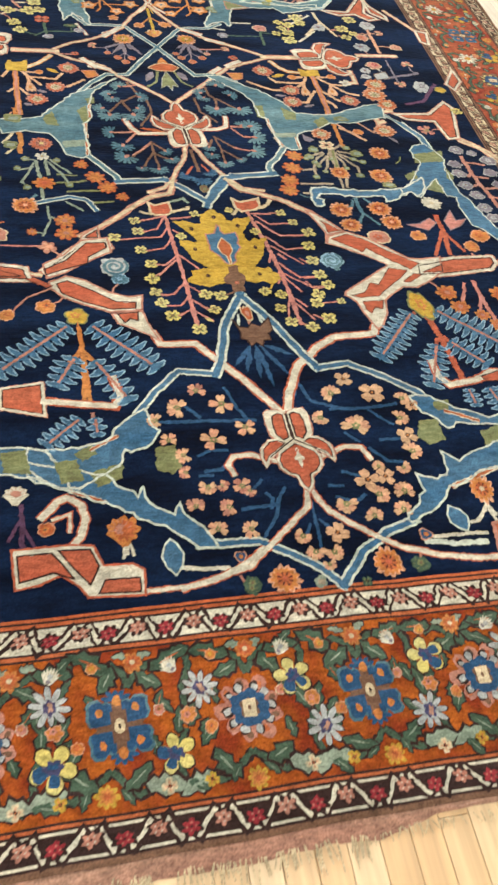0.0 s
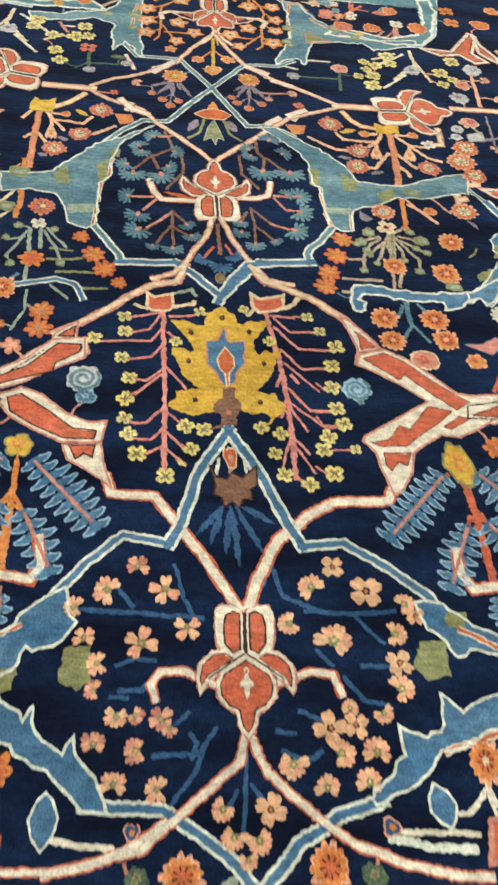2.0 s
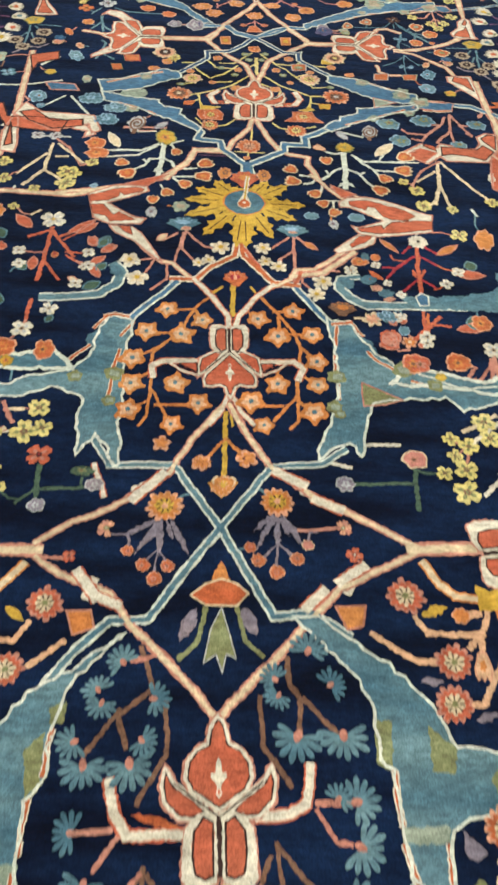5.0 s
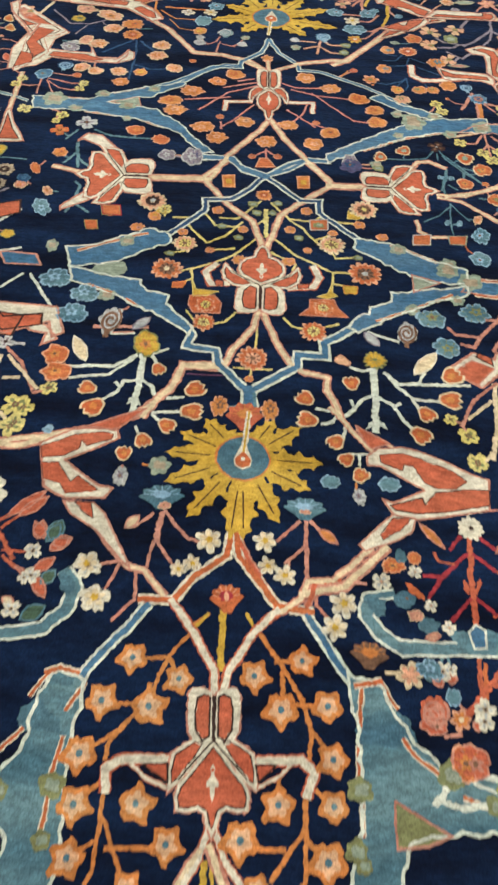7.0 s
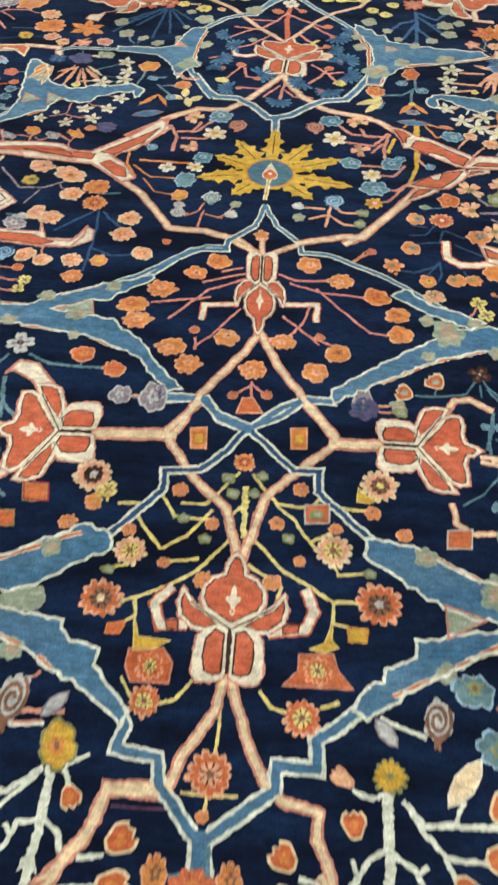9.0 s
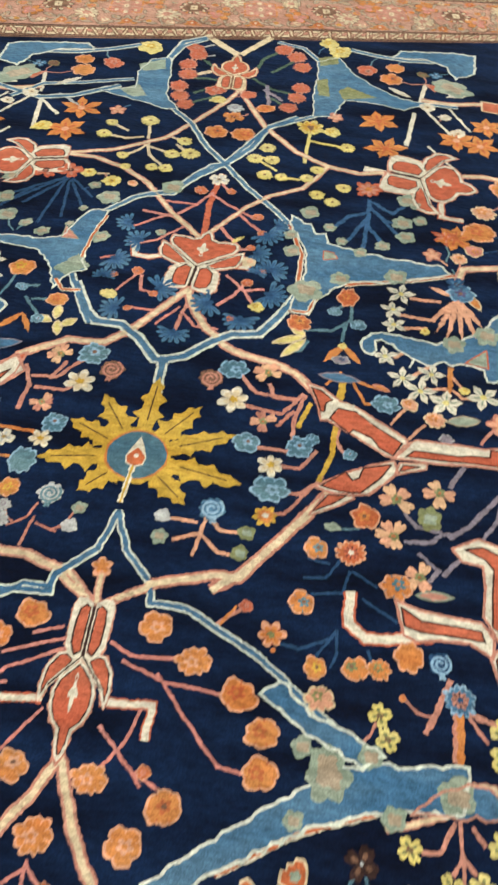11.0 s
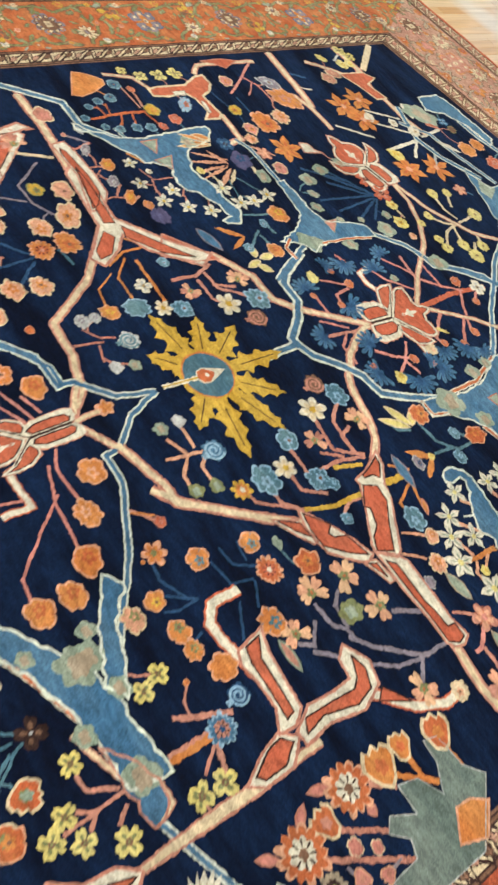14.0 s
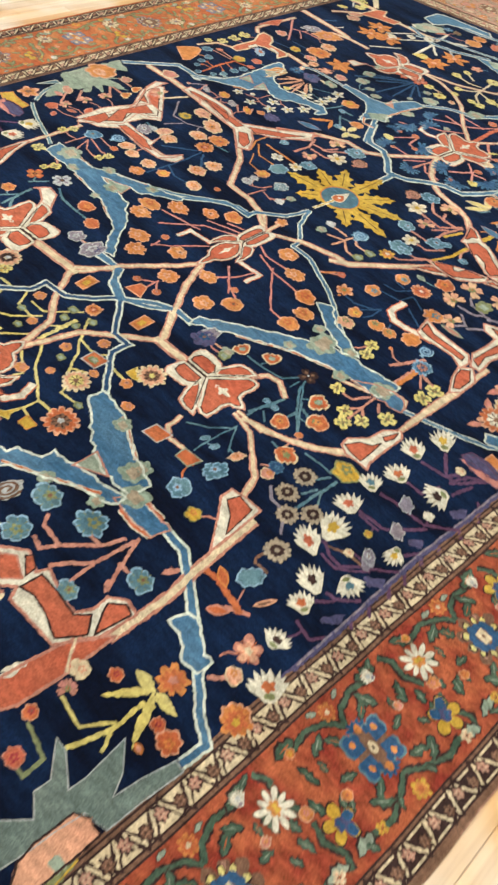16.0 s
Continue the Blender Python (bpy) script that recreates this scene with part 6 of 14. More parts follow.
blade("SR", -0.389, -0.243, -0.352, -0.225, 0.0301)
flower("q", "WK", -0.428, -0.262, 0.0201)
flower("q", "WK", -0.42, -0.318, 0.0196)
blade("TF", -0.587, -0.348, -0.62, -0.309, 0.0352)
blade("SR", -0.571, -0.346, -0.574, -0.29, 0.0292)
flower("q", "WK", -0.444, -0.394, 0.0206)
blade("TF", -0.422, -0.414, -0.378, -0.383, 0.0351)
flower("q", "WK", -0.308, -0.287, 0.0297)
flower("q", "WK", -0.28, -0.36, 0.0292)
flower("q", "WK", -0.551, -0.578, 0.0301)
flower("q", "WK", -0.496, -0.499, 0.0246)
blade("TF", -0.495, -0.549, -0.484, -0.523, 0.0211)
stem("R", 0.01, (-0.549, -0.465), (-0.548, -0.553))
flower("e", "E", -0.59, -0.648, 0.0381)
flower("e", "E", -0.481, -0.651, 0.0266, tall=1.41, turn=10)
flower("e", "Y", -0.566, -0.692, 0.0176, tall=1.25, turn=13)
stem("C", 0.0091, (-0.534, -0.846), (-0.493, -0.843))
stem("S", 0.011, (-0.546, -0.826), (-0.512, -0.885))
flower("q", "TL", -0.857, 0.725, 0.0287)
flower("e", "O", -0.82, 0.315, 0.0187)
flower("e", "H", -0.921, 0.831, 0.0338, tall=1.36, turn=12)
stem("I", 0.0081, (-0.931, 0.634), (-0.788, 0.643), (-0.661, 0.691))
flower("e", "T", -0.723, 0.572, 0.0322, tall=1.28, turn=10)
flower("e", "T", -0.539, 0.574, 0.0408)
flower("e", "T", -0.451, 0.521, 0.0363)
flower("e", "T", -0.471, 0.444, 0.0393)
flower("e", "T", -0.702, 0.511, 0.0161)
stem("I", 0.0081, (-0.633, 0.584), (-0.692, 0.512))
stem("I", 0.0081, (-0.613, 0.586), (-0.509, 0.431))
stem("S", 0.01, (-0.407, 0.403), (-0.269, 0.412))
flower("q", "ZG", -0.53, 0.119, 0.0256)
flower("q", "ZG", -0.541, 0.073, 0.0252)
flower("q", "ZG", -0.751, 0.166, 0.0257)
flower("q", "ZG", -0.784, 0.105, 0.0252)
flower("q", "ZG", -0.736, 0.076, 0.0252)
flower("q", "ZG", -0.478, 0.186, 0.0186)
stem("C", 0.011, (-0.622, 0.28), (-0.624, 0.134), (-0.673, 0.048))
stem("C", 0.0091, (-0.631, 0.223), (-0.702, 0.107))
stem("C", 0.0091, (-0.603, 0.283), (-0.511, 0.182))
stem("C", 0.0091, (-0.6, 0.208), (-0.563, 0.213))
stem("C", 0.0091, (-0.624, 0.134), (-0.55, 0.072))
stem("A", 0.0091, (-0.687, 0.323), (-0.572, 0.325))
flower("q", "AK", -0.678, 0.324, 0.0226)
flower("q", "AK", -0.62, 0.327, 0.0231)
flower("e", "L", -0.457, 0.065, 0.0091)
flower("q", "ZG", -0.677, -0.064, 0.0171)
stem("C", 0.0081, (-0.618, -0.1), (-0.596, -0.075))
# right
stem("I", 0.0081, (0.309, 0.448), (0.388, 0.418))
patch("KR", 0.0049, (-0.596, 0.424), (-0.698, 0.436), (-0.798, 0.428), (-0.829, 0.512), (-0.871, 0.517), (-0.791, 0.368), (-0.611, 0.348))
stem("C", 0.013, (0.623, 0.291), (0.612, 0.146), (0.587, 0.059))
stem("C", 0.0091, (0.607, 0.235), (0.544, 0.174))
stem("C", 0.01, (0.633, 0.293), (0.712, 0.157), (0.759, 0.093))
stem("C", 0.0091, (0.614, 0.164), (0.637, 0.014))
stem("C", 0.0091, (0.589, 0.076), (0.547, 0.021))
flower("q", "ZG", 0.535, 0.121, 0.0246)
flower("q", "ZG", 0.549, 0.045, 0.0261)
both(flower, "q", "ZG", 0.636, 0.031, 0.0186)
flower("q", "ZG", 0.766, 0.077, 0.0226)
flower("q", "ZG", 0.637, -0.097, 0.0287)
both(stem, "I", 0.0081, (0.695, 0.037), (0.709, 0.006))
vine("SC", 0.0241, (0.317, -0.204), (0.228, -0.298), (0.144, -0.32))
flower("e", "O", 0.71, -0.111, 0.0292, tall=1.71, turn=-9)
blade("SO", 0.559, -0.195, 0.626, -0.144, 0.0282)
blade("SR", 0.6, -0.277, 0.685, -0.277, 0.0372)
blade("TF", 0.654, -0.258, 0.643, -0.216, 0.0382)
flower("q", "WK", 0.61, -0.268, 0.0206)
flower("q", "WK", 0.57, -0.322, 0.0206)
patch("TT", 0.0024, (0.423, -0.376), (0.538, -0.379), (0.657, -0.354), (0.75, -0.319), (0.732, -0.427), (0.598, -0.426), (0.468, -0.425))
flower("q", "WK", 0.416, -0.468, 0.0196)
blade("TF", 0.416, -0.468, 0.382, -0.484, 0.0291)
blade("SR", 0.43, -0.492, 0.432, -0.466, 0.0231)
flower("s", "SR", 0.388, -0.557, 0.0251)
flower("q", "WK", 0.486, -0.561, 0.0191)
stem("R", 0.0091, (0.491, -0.435), (0.488, -0.512))
stem("R", 0.0081, (0.494, -0.486), (0.557, -0.493))
blade("SR", 0.572, -0.505, 0.671, -0.483, 0.0361)
both(blade, "TF", 0.62, -0.5, 0.619, -0.45, 0.0361)
flower("e", "E", 0.445, -0.64, 0.0306, tall=1.23, turn=-6)
flower("e", "E", 0.557, -0.626, 0.0346)
flower("e", "Y", 0.507, -0.68, 0.0156)
both(flower, "q", "WK", 0.657, -0.575, 0.0286)
both(stem, "S", 0.008, (0.517, -0.697), (0.595, -0.68))
both(stem, "S", 0.011, (0.654, -0.594), (0.655, -0.686))
both(stem, "S", 0.0081, (0.65, -0.618), (0.592, -0.702))
flower("e", "H", -0.558, 1.507, 0.0204, tall=1.16, turn=-58)
flower("e", "H", -0.716, 1.457, 0.042)
vine("IT", 0.0153, (-0.803, 1.436), (-0.87, 1.463), (-0.955, 1.491), (-1.031, 1.523), (-1.073, 1.548))
vine("IT", 0.017, (-1.093, 1.576), (-1.136, 1.646), (-1.161, 1.735))
patch("IT", 0.004, (-1.157, 1.738), (-1.188, 1.736), (-1.195, 1.65), (-1.175, 1.699))
# square shouldered red leaves
patch("SW", 0.0072, (-0.864, 1.953), (-0.928, 1.991), (-0.958, 2.04), (-0.974, 2.108), (-0.973, 2.135), (-1.005, 2.101), (-0.984, 2.034), (-0.918, 1.941), (-0.882, 1.862))
patch("KR", 0.0036, (-0.878, 1.949), (-0.932, 1.976), (-0.907, 1.933))
both(vine, "SC", 0.0192, (0.871, 1.615), (0.868, 1.508), (0.87, 1.418), (0.871, 1.376))
patch("SW", 0.0043, (-0.764, 1.199), (-0.779, 1.234), (-0.818, 1.301), (-0.845, 1.379), (-0.857, 1.357), (-0.852, 1.279), (-0.853, 1.215), (-0.848, 1.188), (-0.811, 1.191))
patch("KR", 0.0029, (-0.78, 1.208), (-0.814, 1.264), (-0.847, 1.35), (-0.844, 1.285), (-0.845, 1.22), (-0.841, 1.204))
# corner flowers, sage fan
blade("SR", -0.941, 1.726, -0.923, 1.676, 0.0273)
blade("SR", -0.979, 1.633, -0.943, 1.652, 0.0192)
blade("SR", -0.985, 1.584, -0.963, 1.557, 0.0206)
stem("S", 0.0103, (-1.017, 1.712), (-1.076, 1.779))
stem("S", 0.0094, (-1.036, 1.65), (-1.114, 1.744))
flower("u", "OE", -0.968, 1.91, 0.0309, tall=0.65, turn=-60)
flower("u", "OE", -0.988, 1.979, 0.032, tall=0.6, turn=-60)
stem("S", 0.0094, (-1.005, 1.86), (-1.056, 1.903))
stem("S", 0.0094, (-0.982, 1.908), (-1.052, 1.908))
stem("S", 0.0089, (-1.018, 1.978), (-1.097, 1.978))
blade("SQ", -1.071, 1.683, -1.115, 1.678, 0.022)
blade("SQ", -1.12, 1.723, -1.126, 1.751, 0.022)
patch("HH", 0.0036, (-1.088, 1.623), (-1.087, 1.686), (-1.097, 1.759), (-1.081, 1.808), (-1.068, 1.767), (-1.048, 1.802), (-1.094, 1.848), (-1.024, 1.843), (-1.079, 1.881), (-0.996, 1.943), (-1.047, 1.949), (-1.101, 1.936), (-1.134, 1.963), (-1.204, 1.891), (-1.176, 1.773), (-1.132, 1.648))
flower("p", "PX", -1.155, 1.586, 0.0453)
patch("OY", 0.0043, (-1.06, 1.495), (-1.064, 1.526), (-1.108, 1.522), (-1.144, 1.523), (-1.179, 1.532), (-1.192, 1.486), (-1.154, 1.471), (-1.111, 1.492))
both(patch, "UQ", 0.0025, (1.035, 1.431), (1.062, 1.469), (1.115, 1.45), (1.165, 1.477), (1.17, 1.43), (1.108, 1.42))
# plants beside the seam
flower("p", "PG", 0.373, 1.718, 0.0292)
flower("e", "OY", 0.467, 1.661, 0.0251)
flower("e", "PG", 0.48, 1.599, 0.0271)
flower("q", "ZG", 0.598, 1.585, 0.0237)
flower("q", "ZG", 0.614, 1.54, 0.0237)
flower("q", "ZG", -0.799, 1.384, 0.0259)
flower("o", "BSD", 0.753, 1.638, 0.0324)
flower("s", "LD", 0.716, 1.707, 0.025)
flower("q", "ZG", 0.835, 1.586, 0.0259)
flower("q", "ZG", 0.829, 1.535, 0.0253)
stem("S", 0.0067, (0.77, 1.609), (0.802, 1.562))
# plants round the square leaf
flower("q", "SO", -0.919, 2.048, 0.0432)
blade("A", -0.659, 1.842, -0.74, 1.839, 0.0273)
# lower cross hexagon and its blue leaves
vine("IT", 0.0191, (-0.001, 0.15), (-0.003, 0.204))
vine("IT", 0.018, (0.025, 0.157), (0.016, 0.205))
# yellow-green sprays under the centre
flower("o", "PKA", -0.318, 0.939, 0.0411)
flower("q", "ZY", -0.278, 0.903, 0.0216)
flower("e", "OY", -0.306, 0.871, 0.0161)
blade("VA", -0.308, 0.401, -0.266, 0.449, 0.0271)
stem("S", 0.0061, (-0.37, 0.396), (-0.356, 0.385), (-0.306, 0.392))
blade("VA", 0.299, 0.444, 0.337, 0.398, 0.0292)
# square seals and vines to the side palmettes
patch("ME", 0.0032, (-0.467, 0.905), (-0.412, 0.906), (-0.403, 0.861), (-0.456, 0.86))
# side palmettes pointing out from the centre
patch("SW", 0.0057, (-0.461, 1.125), (-0.523, 1.204), (-0.575, 1.232), (-0.594, 1.219), (-0.568, 1.266), (-0.52, 1.259), (-0.46, 1.188), (-0.437, 1.148))
patch("SW", 0.0056, (-0.472, 0.977), (-0.514, 0.918), (-0.583, 0.868), (-0.588, 0.885), (-0.536, 0.953))
vine("SC", 0.0211, (-0.548, 1.057), (-0.64, 1.079))
stem("T", 0.01, (-0.569, 1.085), (-0.592, 1.209))
stem("T", 0.0081, (-0.586, 1.156), (-0.617, 1.101))
stem("T", 0.0091, (-0.572, 1.126), (-0.522, 1.07))
stem("T", 0.009, (-0.564, 1.007), (-0.545, 0.99), (-0.555, 0.915), (-0.568, 0.86))
stem("T", 0.0081, (-0.543, 0.898), (-0.501, 0.866))
flower("q", "AX", -0.582, 1.326, 0.0367)
stem("T", 0.0081, (-0.55, 1.29), (-0.49, 1.261), (-0.322, 1.259))
stem("T", 0.0071, (-0.603, 1.285), (-0.634, 1.227))
# plants left and right of the diamond
flower("q", "EO", -0.662, 1.273, 0.0306)
flower("e", "O", -0.637, 1.151, 0.0236)
flower("e", "V", -0.301, 1.175, 0.0261, tall=1.16, turn=9)
stem("V", 0.007, (-0.271, 1.173), (-0.249, 1.171))
flower("e", "V", -0.22, 1.174, 0.0321, tall=1.57, turn=7)
flower("q", "ZG", -0.668, 1.36, 0.0216)
flower("q", "ZG", -0.683, 1.324, 0.0156)
stem("S", 0.0081, (-0.727, 1.403), (-0.671, 1.372))
stem("C", 0.011, (-0.891, 2.011), (-0.847, 2.135))
flower("e", "O", 0.654, 1.714, 0.0301, tall=1.14, turn=-7)
patch("SW", 0.0057, (-0.509, 1.814), (-0.522, 1.775), (-0.544, 1.737), (-0.682, 1.732), (-0.678, 1.714), (-0.541, 1.711), (-0.512, 1.762))
# second sun
sunburst(0.003, 2.125, 0.0703, "YtWEKO", (0.007, 2.387), (-0.12, 2.302), (-0.181, 2.21), (-0.227, 2.082), (-0.109, 2.001), (0.142, 2.003), (0.262, 2.08), (0.228, 2.226), (0.13, 2.304), stalk=(-0.004, 1.985))
flower("s", "TA", -0.166, 1.984, 0.0282)
flower("e", "H", -0.091, 1.956, 0.0181)
flower("e", "H", 0.1, 1.912, 0.0196)
flower("q", "WY", -0.321, 2.126, 0.0261)
stem("S", 0.008, (0.314, 1.774), (0.258, 1.725))
flower("e", "R", 0.314, 1.774, 0.0146)
# left winged leaf and its sprays
stem("O", 0.0091, (-0.412, 2.16), (-0.259, 2.157))
flower("p", "WY", -0.234, 2.136, 0.0261)
flower("e", "T", -0.258, 2.066, 0.0331, tall=1.26, turn=7)
flower("e", "T", -0.384, 2.234, 0.0191)
# second blue medallion
flower("e", "H", -0.29, 2.93, 0.0305, tall=0.84, turn=37)
flower("e", "H", -0.646, 2.812, 0.0386, tall=0.65, turn=-22)
# under the medallion
stem("O", 0.0078, (-0.458, 2.247), (-0.454, 2.189), (-0.45, 2.134), (-0.414, 2.074))
stem("O", 0.0064, (-0.461, 2.221), (-0.497, 2.171))
stem("B", 0.0071, (-0.491, 2.606), (-0.493, 2.546))
flower("e", "T", -0.448, 2.663, 0.0205, tall=0.67, turn=-28)
stem("S", 0.0078, (-0.621, 2.273), (-0.646, 2.315))
stem("S", 0.0078, (-0.657, 2.242), (-0.702, 2.281))
# white stars and blue hooked arm
patch("SH", 0.004, (-0.812, 2.484), (-0.873, 2.523), (-0.87, 2.458))
vine("IT", 0.0142, (-0.878, 2.456), (-0.879, 2.421), (-0.939, 2.407))
flower("a", "WZ", -0.622, 2.618, 0.0358)
flower("e", "Z", -0.71, 2.591, 0.0149)
stem("C", 0.0078, (-0.65, 2.628), (-0.714, 2.614))
stem("O", 0.0064, (-0.776, 2.456), (-0.812, 2.419))
stem("O", 0.0078, (-0.78, 2.415), (-0.829, 2.381))
both(flower, "q", "DB", 0.789, 2.914, 0.0326)
blade("CO", -0.817, 2.708, -0.831, 2.576, 0.0184)
blade("CO", -0.823, 2.711, -0.849, 2.602, 0.0191)
blade("CO", -0.833, 2.717, -0.888, 2.615, 0.0192)
both(blade, "CO", 0.822, 2.87, 0.855, 2.81, 0.0291)
# far field, beyond the medallion
great_palmette("WRKW", -0.508, 3.326, -0.788, 3.247, 0.1287)
both(stem, "W", 0.035, (-0.539, 3.349), (-0.629, 3.314))
both(vine, "SC", 0.0261, (-0.833, 3.301), (-0.936, 3.295), (-1.02, 3.267))
patch("SW", 0.0051, (-0.711, 3.154), (-0.724, 3.073), (-0.776, 3.085), (-0.766, 3.121), (-0.73, 3.128))
both(vine, "SC", 0.0228, (-1.096, 3.676), (-1.164, 3.587), (-1.218, 3.488))
both(patch, "CR", 0.0064, (-1.134, 3.607), (-1.132, 3.75), (-1.091, 3.79), (-1.056, 3.715), (-0.962, 3.749), (-0.961, 3.686), (-1.053, 3.653))
both(vine, "SC", 0.0292, (-0.972, 3.731), (-0.836, 3.74), (-0.741, 3.773))
stem("C", 0.0295, (-1.306, 3.949), (-1.155, 3.778))
both(patch, "IB", 0.0075, (-0.948, 3.944), (-0.955, 4.079), (-0.876, 4.112), (-0.762, 4.133), (-0.647, 4.156), (-0.616, 4.106), (-0.752, 4.079), (-0.832, 4.01), (-0.866, 3.916))
both(vine, "IB", 0.0292, (-0.809, 4.05), (-0.675, 4.075), (-0.537, 4.137), (-0.454, 4.188))
vine("IB", 0.0288, (-0.899, 3.76), (-0.714, 3.7), (-0.599, 3.737), (-0.456, 3.844))
both(flower, "e", "H", -0.845, 3.852, 0.0867, tall=0.67, turn=37)
vine("IB", 0.0333, (-0.312, 4.088), (-0.279, 4.26), (-0.205, 4.312))
both(stem, "W", 0.0081, (-1.07, 3.322), (-1.053, 3.379))
both(stem, "W", 0.0103, (-0.909, 3.56), (-0.836, 3.709))
both(stem, "W", 0.0108, (-0.869, 3.481), (-0.744, 3.71))
both(stem, "W", 0.0094, (-0.842, 3.338), (-0.753, 3.475))
both(blade, "W", -0.93, 3.803, -0.825, 3.79, 0.0336)
both(blade, "W", -0.867, 3.782, -0.791, 3.879, 0.0292)
both(blade, "W", -0.688, 3.799, -0.6, 3.881, 0.0261)
both(flower, "e", "W", -0.754, 3.724, 0.0294, tall=1.13, turn=34)
both(flower, "e", "W", -0.864, 3.546, 0.0269, tall=1.34, turn=39)
both(flower, "e", "W", -0.817, 3.651, 0.0243)
both(stem, "W", 0.0158, (-0.704, 3.687), (-0.675, 3.489))
stem("W", 0.0136, (-0.714, 3.7), (-0.619, 3.599))
both(stem, "W", 0.0153, (-0.722, 3.745), (-0.748, 3.887))
stem("A", 0.0122, (-0.65, 3.743), (-0.554, 3.669))
flower("e", "Z", -0.645, 3.509, 0.0386, tall=0.77, turn=35)
both(patch, "SR", 0.0058, (-0.824, 3.856), (-0.748, 3.887), (-0.782, 3.831))
both(flower, "q", "BL", -0.789, 3.947, 0.0271)
both(flower, "e", "X", -0.736, 3.959, 0.0226)
both(flower, "e", "O", -0.628, 4.021, 0.0372)
both(flower, "e", "O", -0.611, 3.936, 0.0447)
both(flower, "a", "OP", -0.969, 3.578, 0.0657)
both(flower, "a", "OP", -0.854, 3.505, 0.0719)
flower("a", "OP", -0.563, 3.503, 0.073)
flower("a", "OP", -0.545, 3.656, 0.0695)
both(flower, "e", "S", -1.107, 3.526, 0.0378, tall=0.87, turn=41)
both(flower, "e", "Z", -1.191, 3.675, 0.0277)
both(flower, "e", "Z", -1.193, 3.721, 0.0242)
both(flower, "e", "Z", -1.237, 3.588, 0.0266, tall=0.73, turn=42)
stem("A", 0.0098, (-1.295, 3.769), (-1.221, 3.653))
flower("q", "RS", -0.473, 3.258, 0.0418)
stem("D", 0.0114, (-0.476, 3.221), (-0.604, 3.073))
stem("D", 0.0114, (-0.469, 3.211), (-0.571, 3.057))
stem("D", 0.0094, (-0.474, 3.204), (-0.497, 2.966))
stem("D", 0.0092, (-0.461, 3.2), (-0.435, 3.008))
stem("D", 0.01, (-0.456, 3.207), (-0.385, 3.07))
stem("D", 0.0092, (-0.451, 3.214), (-0.368, 3.127))
stem("D", 0.0094, (-0.476, 3.221), (-0.646, 3.076))
flower("e", "H", -0.634, 3.073, 0.0318)
flower("e", "H", -0.648, 3.19, 0.0304)
flower("e", "H", -0.599, 2.983, 0.0335)
flower("e", "H", -0.53, 2.954, 0.0242, tall=0.76, turn=41)
flower("e", "H", -0.471, 2.922, 0.027, tall=0.74, turn=40)
flower("e", "H", -0.399, 2.975, 0.0156, tall=0.73, turn=36)
flower("e", "H", -0.378, 3.061, 0.016, tall=0.87, turn=38)
flower("e", "H", -0.316, 3.137, 0.0369)
flower("e", "H", -0.375, 3.193, 0.0203)
flower("e", "Z", -0.411, 3.258, 0.0242)
flower("e", "Z", -0.328, 3.226, 0.031)
flower("e", "Z", 0.366, 3.69, 0.0319)
stem("C", 0.0092, (-0.383, 3.262), (-0.347, 3.268))
flower("e", "P", -0.258, 3.227, 0.0174)
flower("q", "OS", 0.003, 3.716, 0.0388)
flower("e", "O", 0.11, 3.801, 0.0359, tall=0.82, turn=24)
both(flower, "e", "Z", -0.399, 4.179, 0.0449, tall=1.24, turn=28)
both(flower, "e", "R", -0.515, 4.016, 0.0373, tall=1.25, turn=31)
flower("e", "Z", 0.31, 4.388, 0.0386, tall=1.25, turn=20)
# round of red buds at the far edge
great_palmette("CRXW", -0.037, 3.92, -0.048, 4.191, 0.086)
stem("C", 0.0324, (-0.056, 4.208), (-0.19, 4.334))
stem("C", 0.028, (-0.033, 4.212), (0.065, 4.381))
stem("C", 0.0208, (-0.104, 4.057), (-0.175, 4.009))
flower("e", "R", -0.22, 4.216, 0.0354)
flower("e", "R", -0.092, 3.893, 0.0412, tall=0.86, turn=27)
flower("e", "R", 0.036, 3.887, 0.0346, tall=0.83, turn=25)
stem("A", 0.0108, (-0.193, 4.238), (-0.156, 4.264))
stem("A", 0.0094, (-0.196, 4.145), (-0.138, 4.174))
stem("V", 0.0136, (0.09, 3.943), (0.164, 3.878))
stem("V", 0.0136, (0.097, 3.977), (0.122, 3.824))
flower("e", "A", -0.001, 3.779, 0.0307)
flower("e", "Z", -0.07, 3.827, 0.0311, tall=0.85, turn=27)
# lemon buds right of the seam
flower("p", "ZX", 0.287, 3.706, 0.0476)
both(flower, "p", "SP", 0.374, 3.797, 0.0319)
flower("q", "RS", -0.553, 3.241, 0.0428)
stem("D", 0.0106, (-0.56, 3.153), (-0.653, 2.997))
patch("SW", 0.0062, (0.562, 3.473), (0.664, 3.47), (0.691, 3.393), (0.639, 3.37), (0.576, 3.41))
flower("a", "RE", 0.76, 3.139, 0.0428)
both(flower, "p", "SP", 0.719, 3.041, 0.0311)
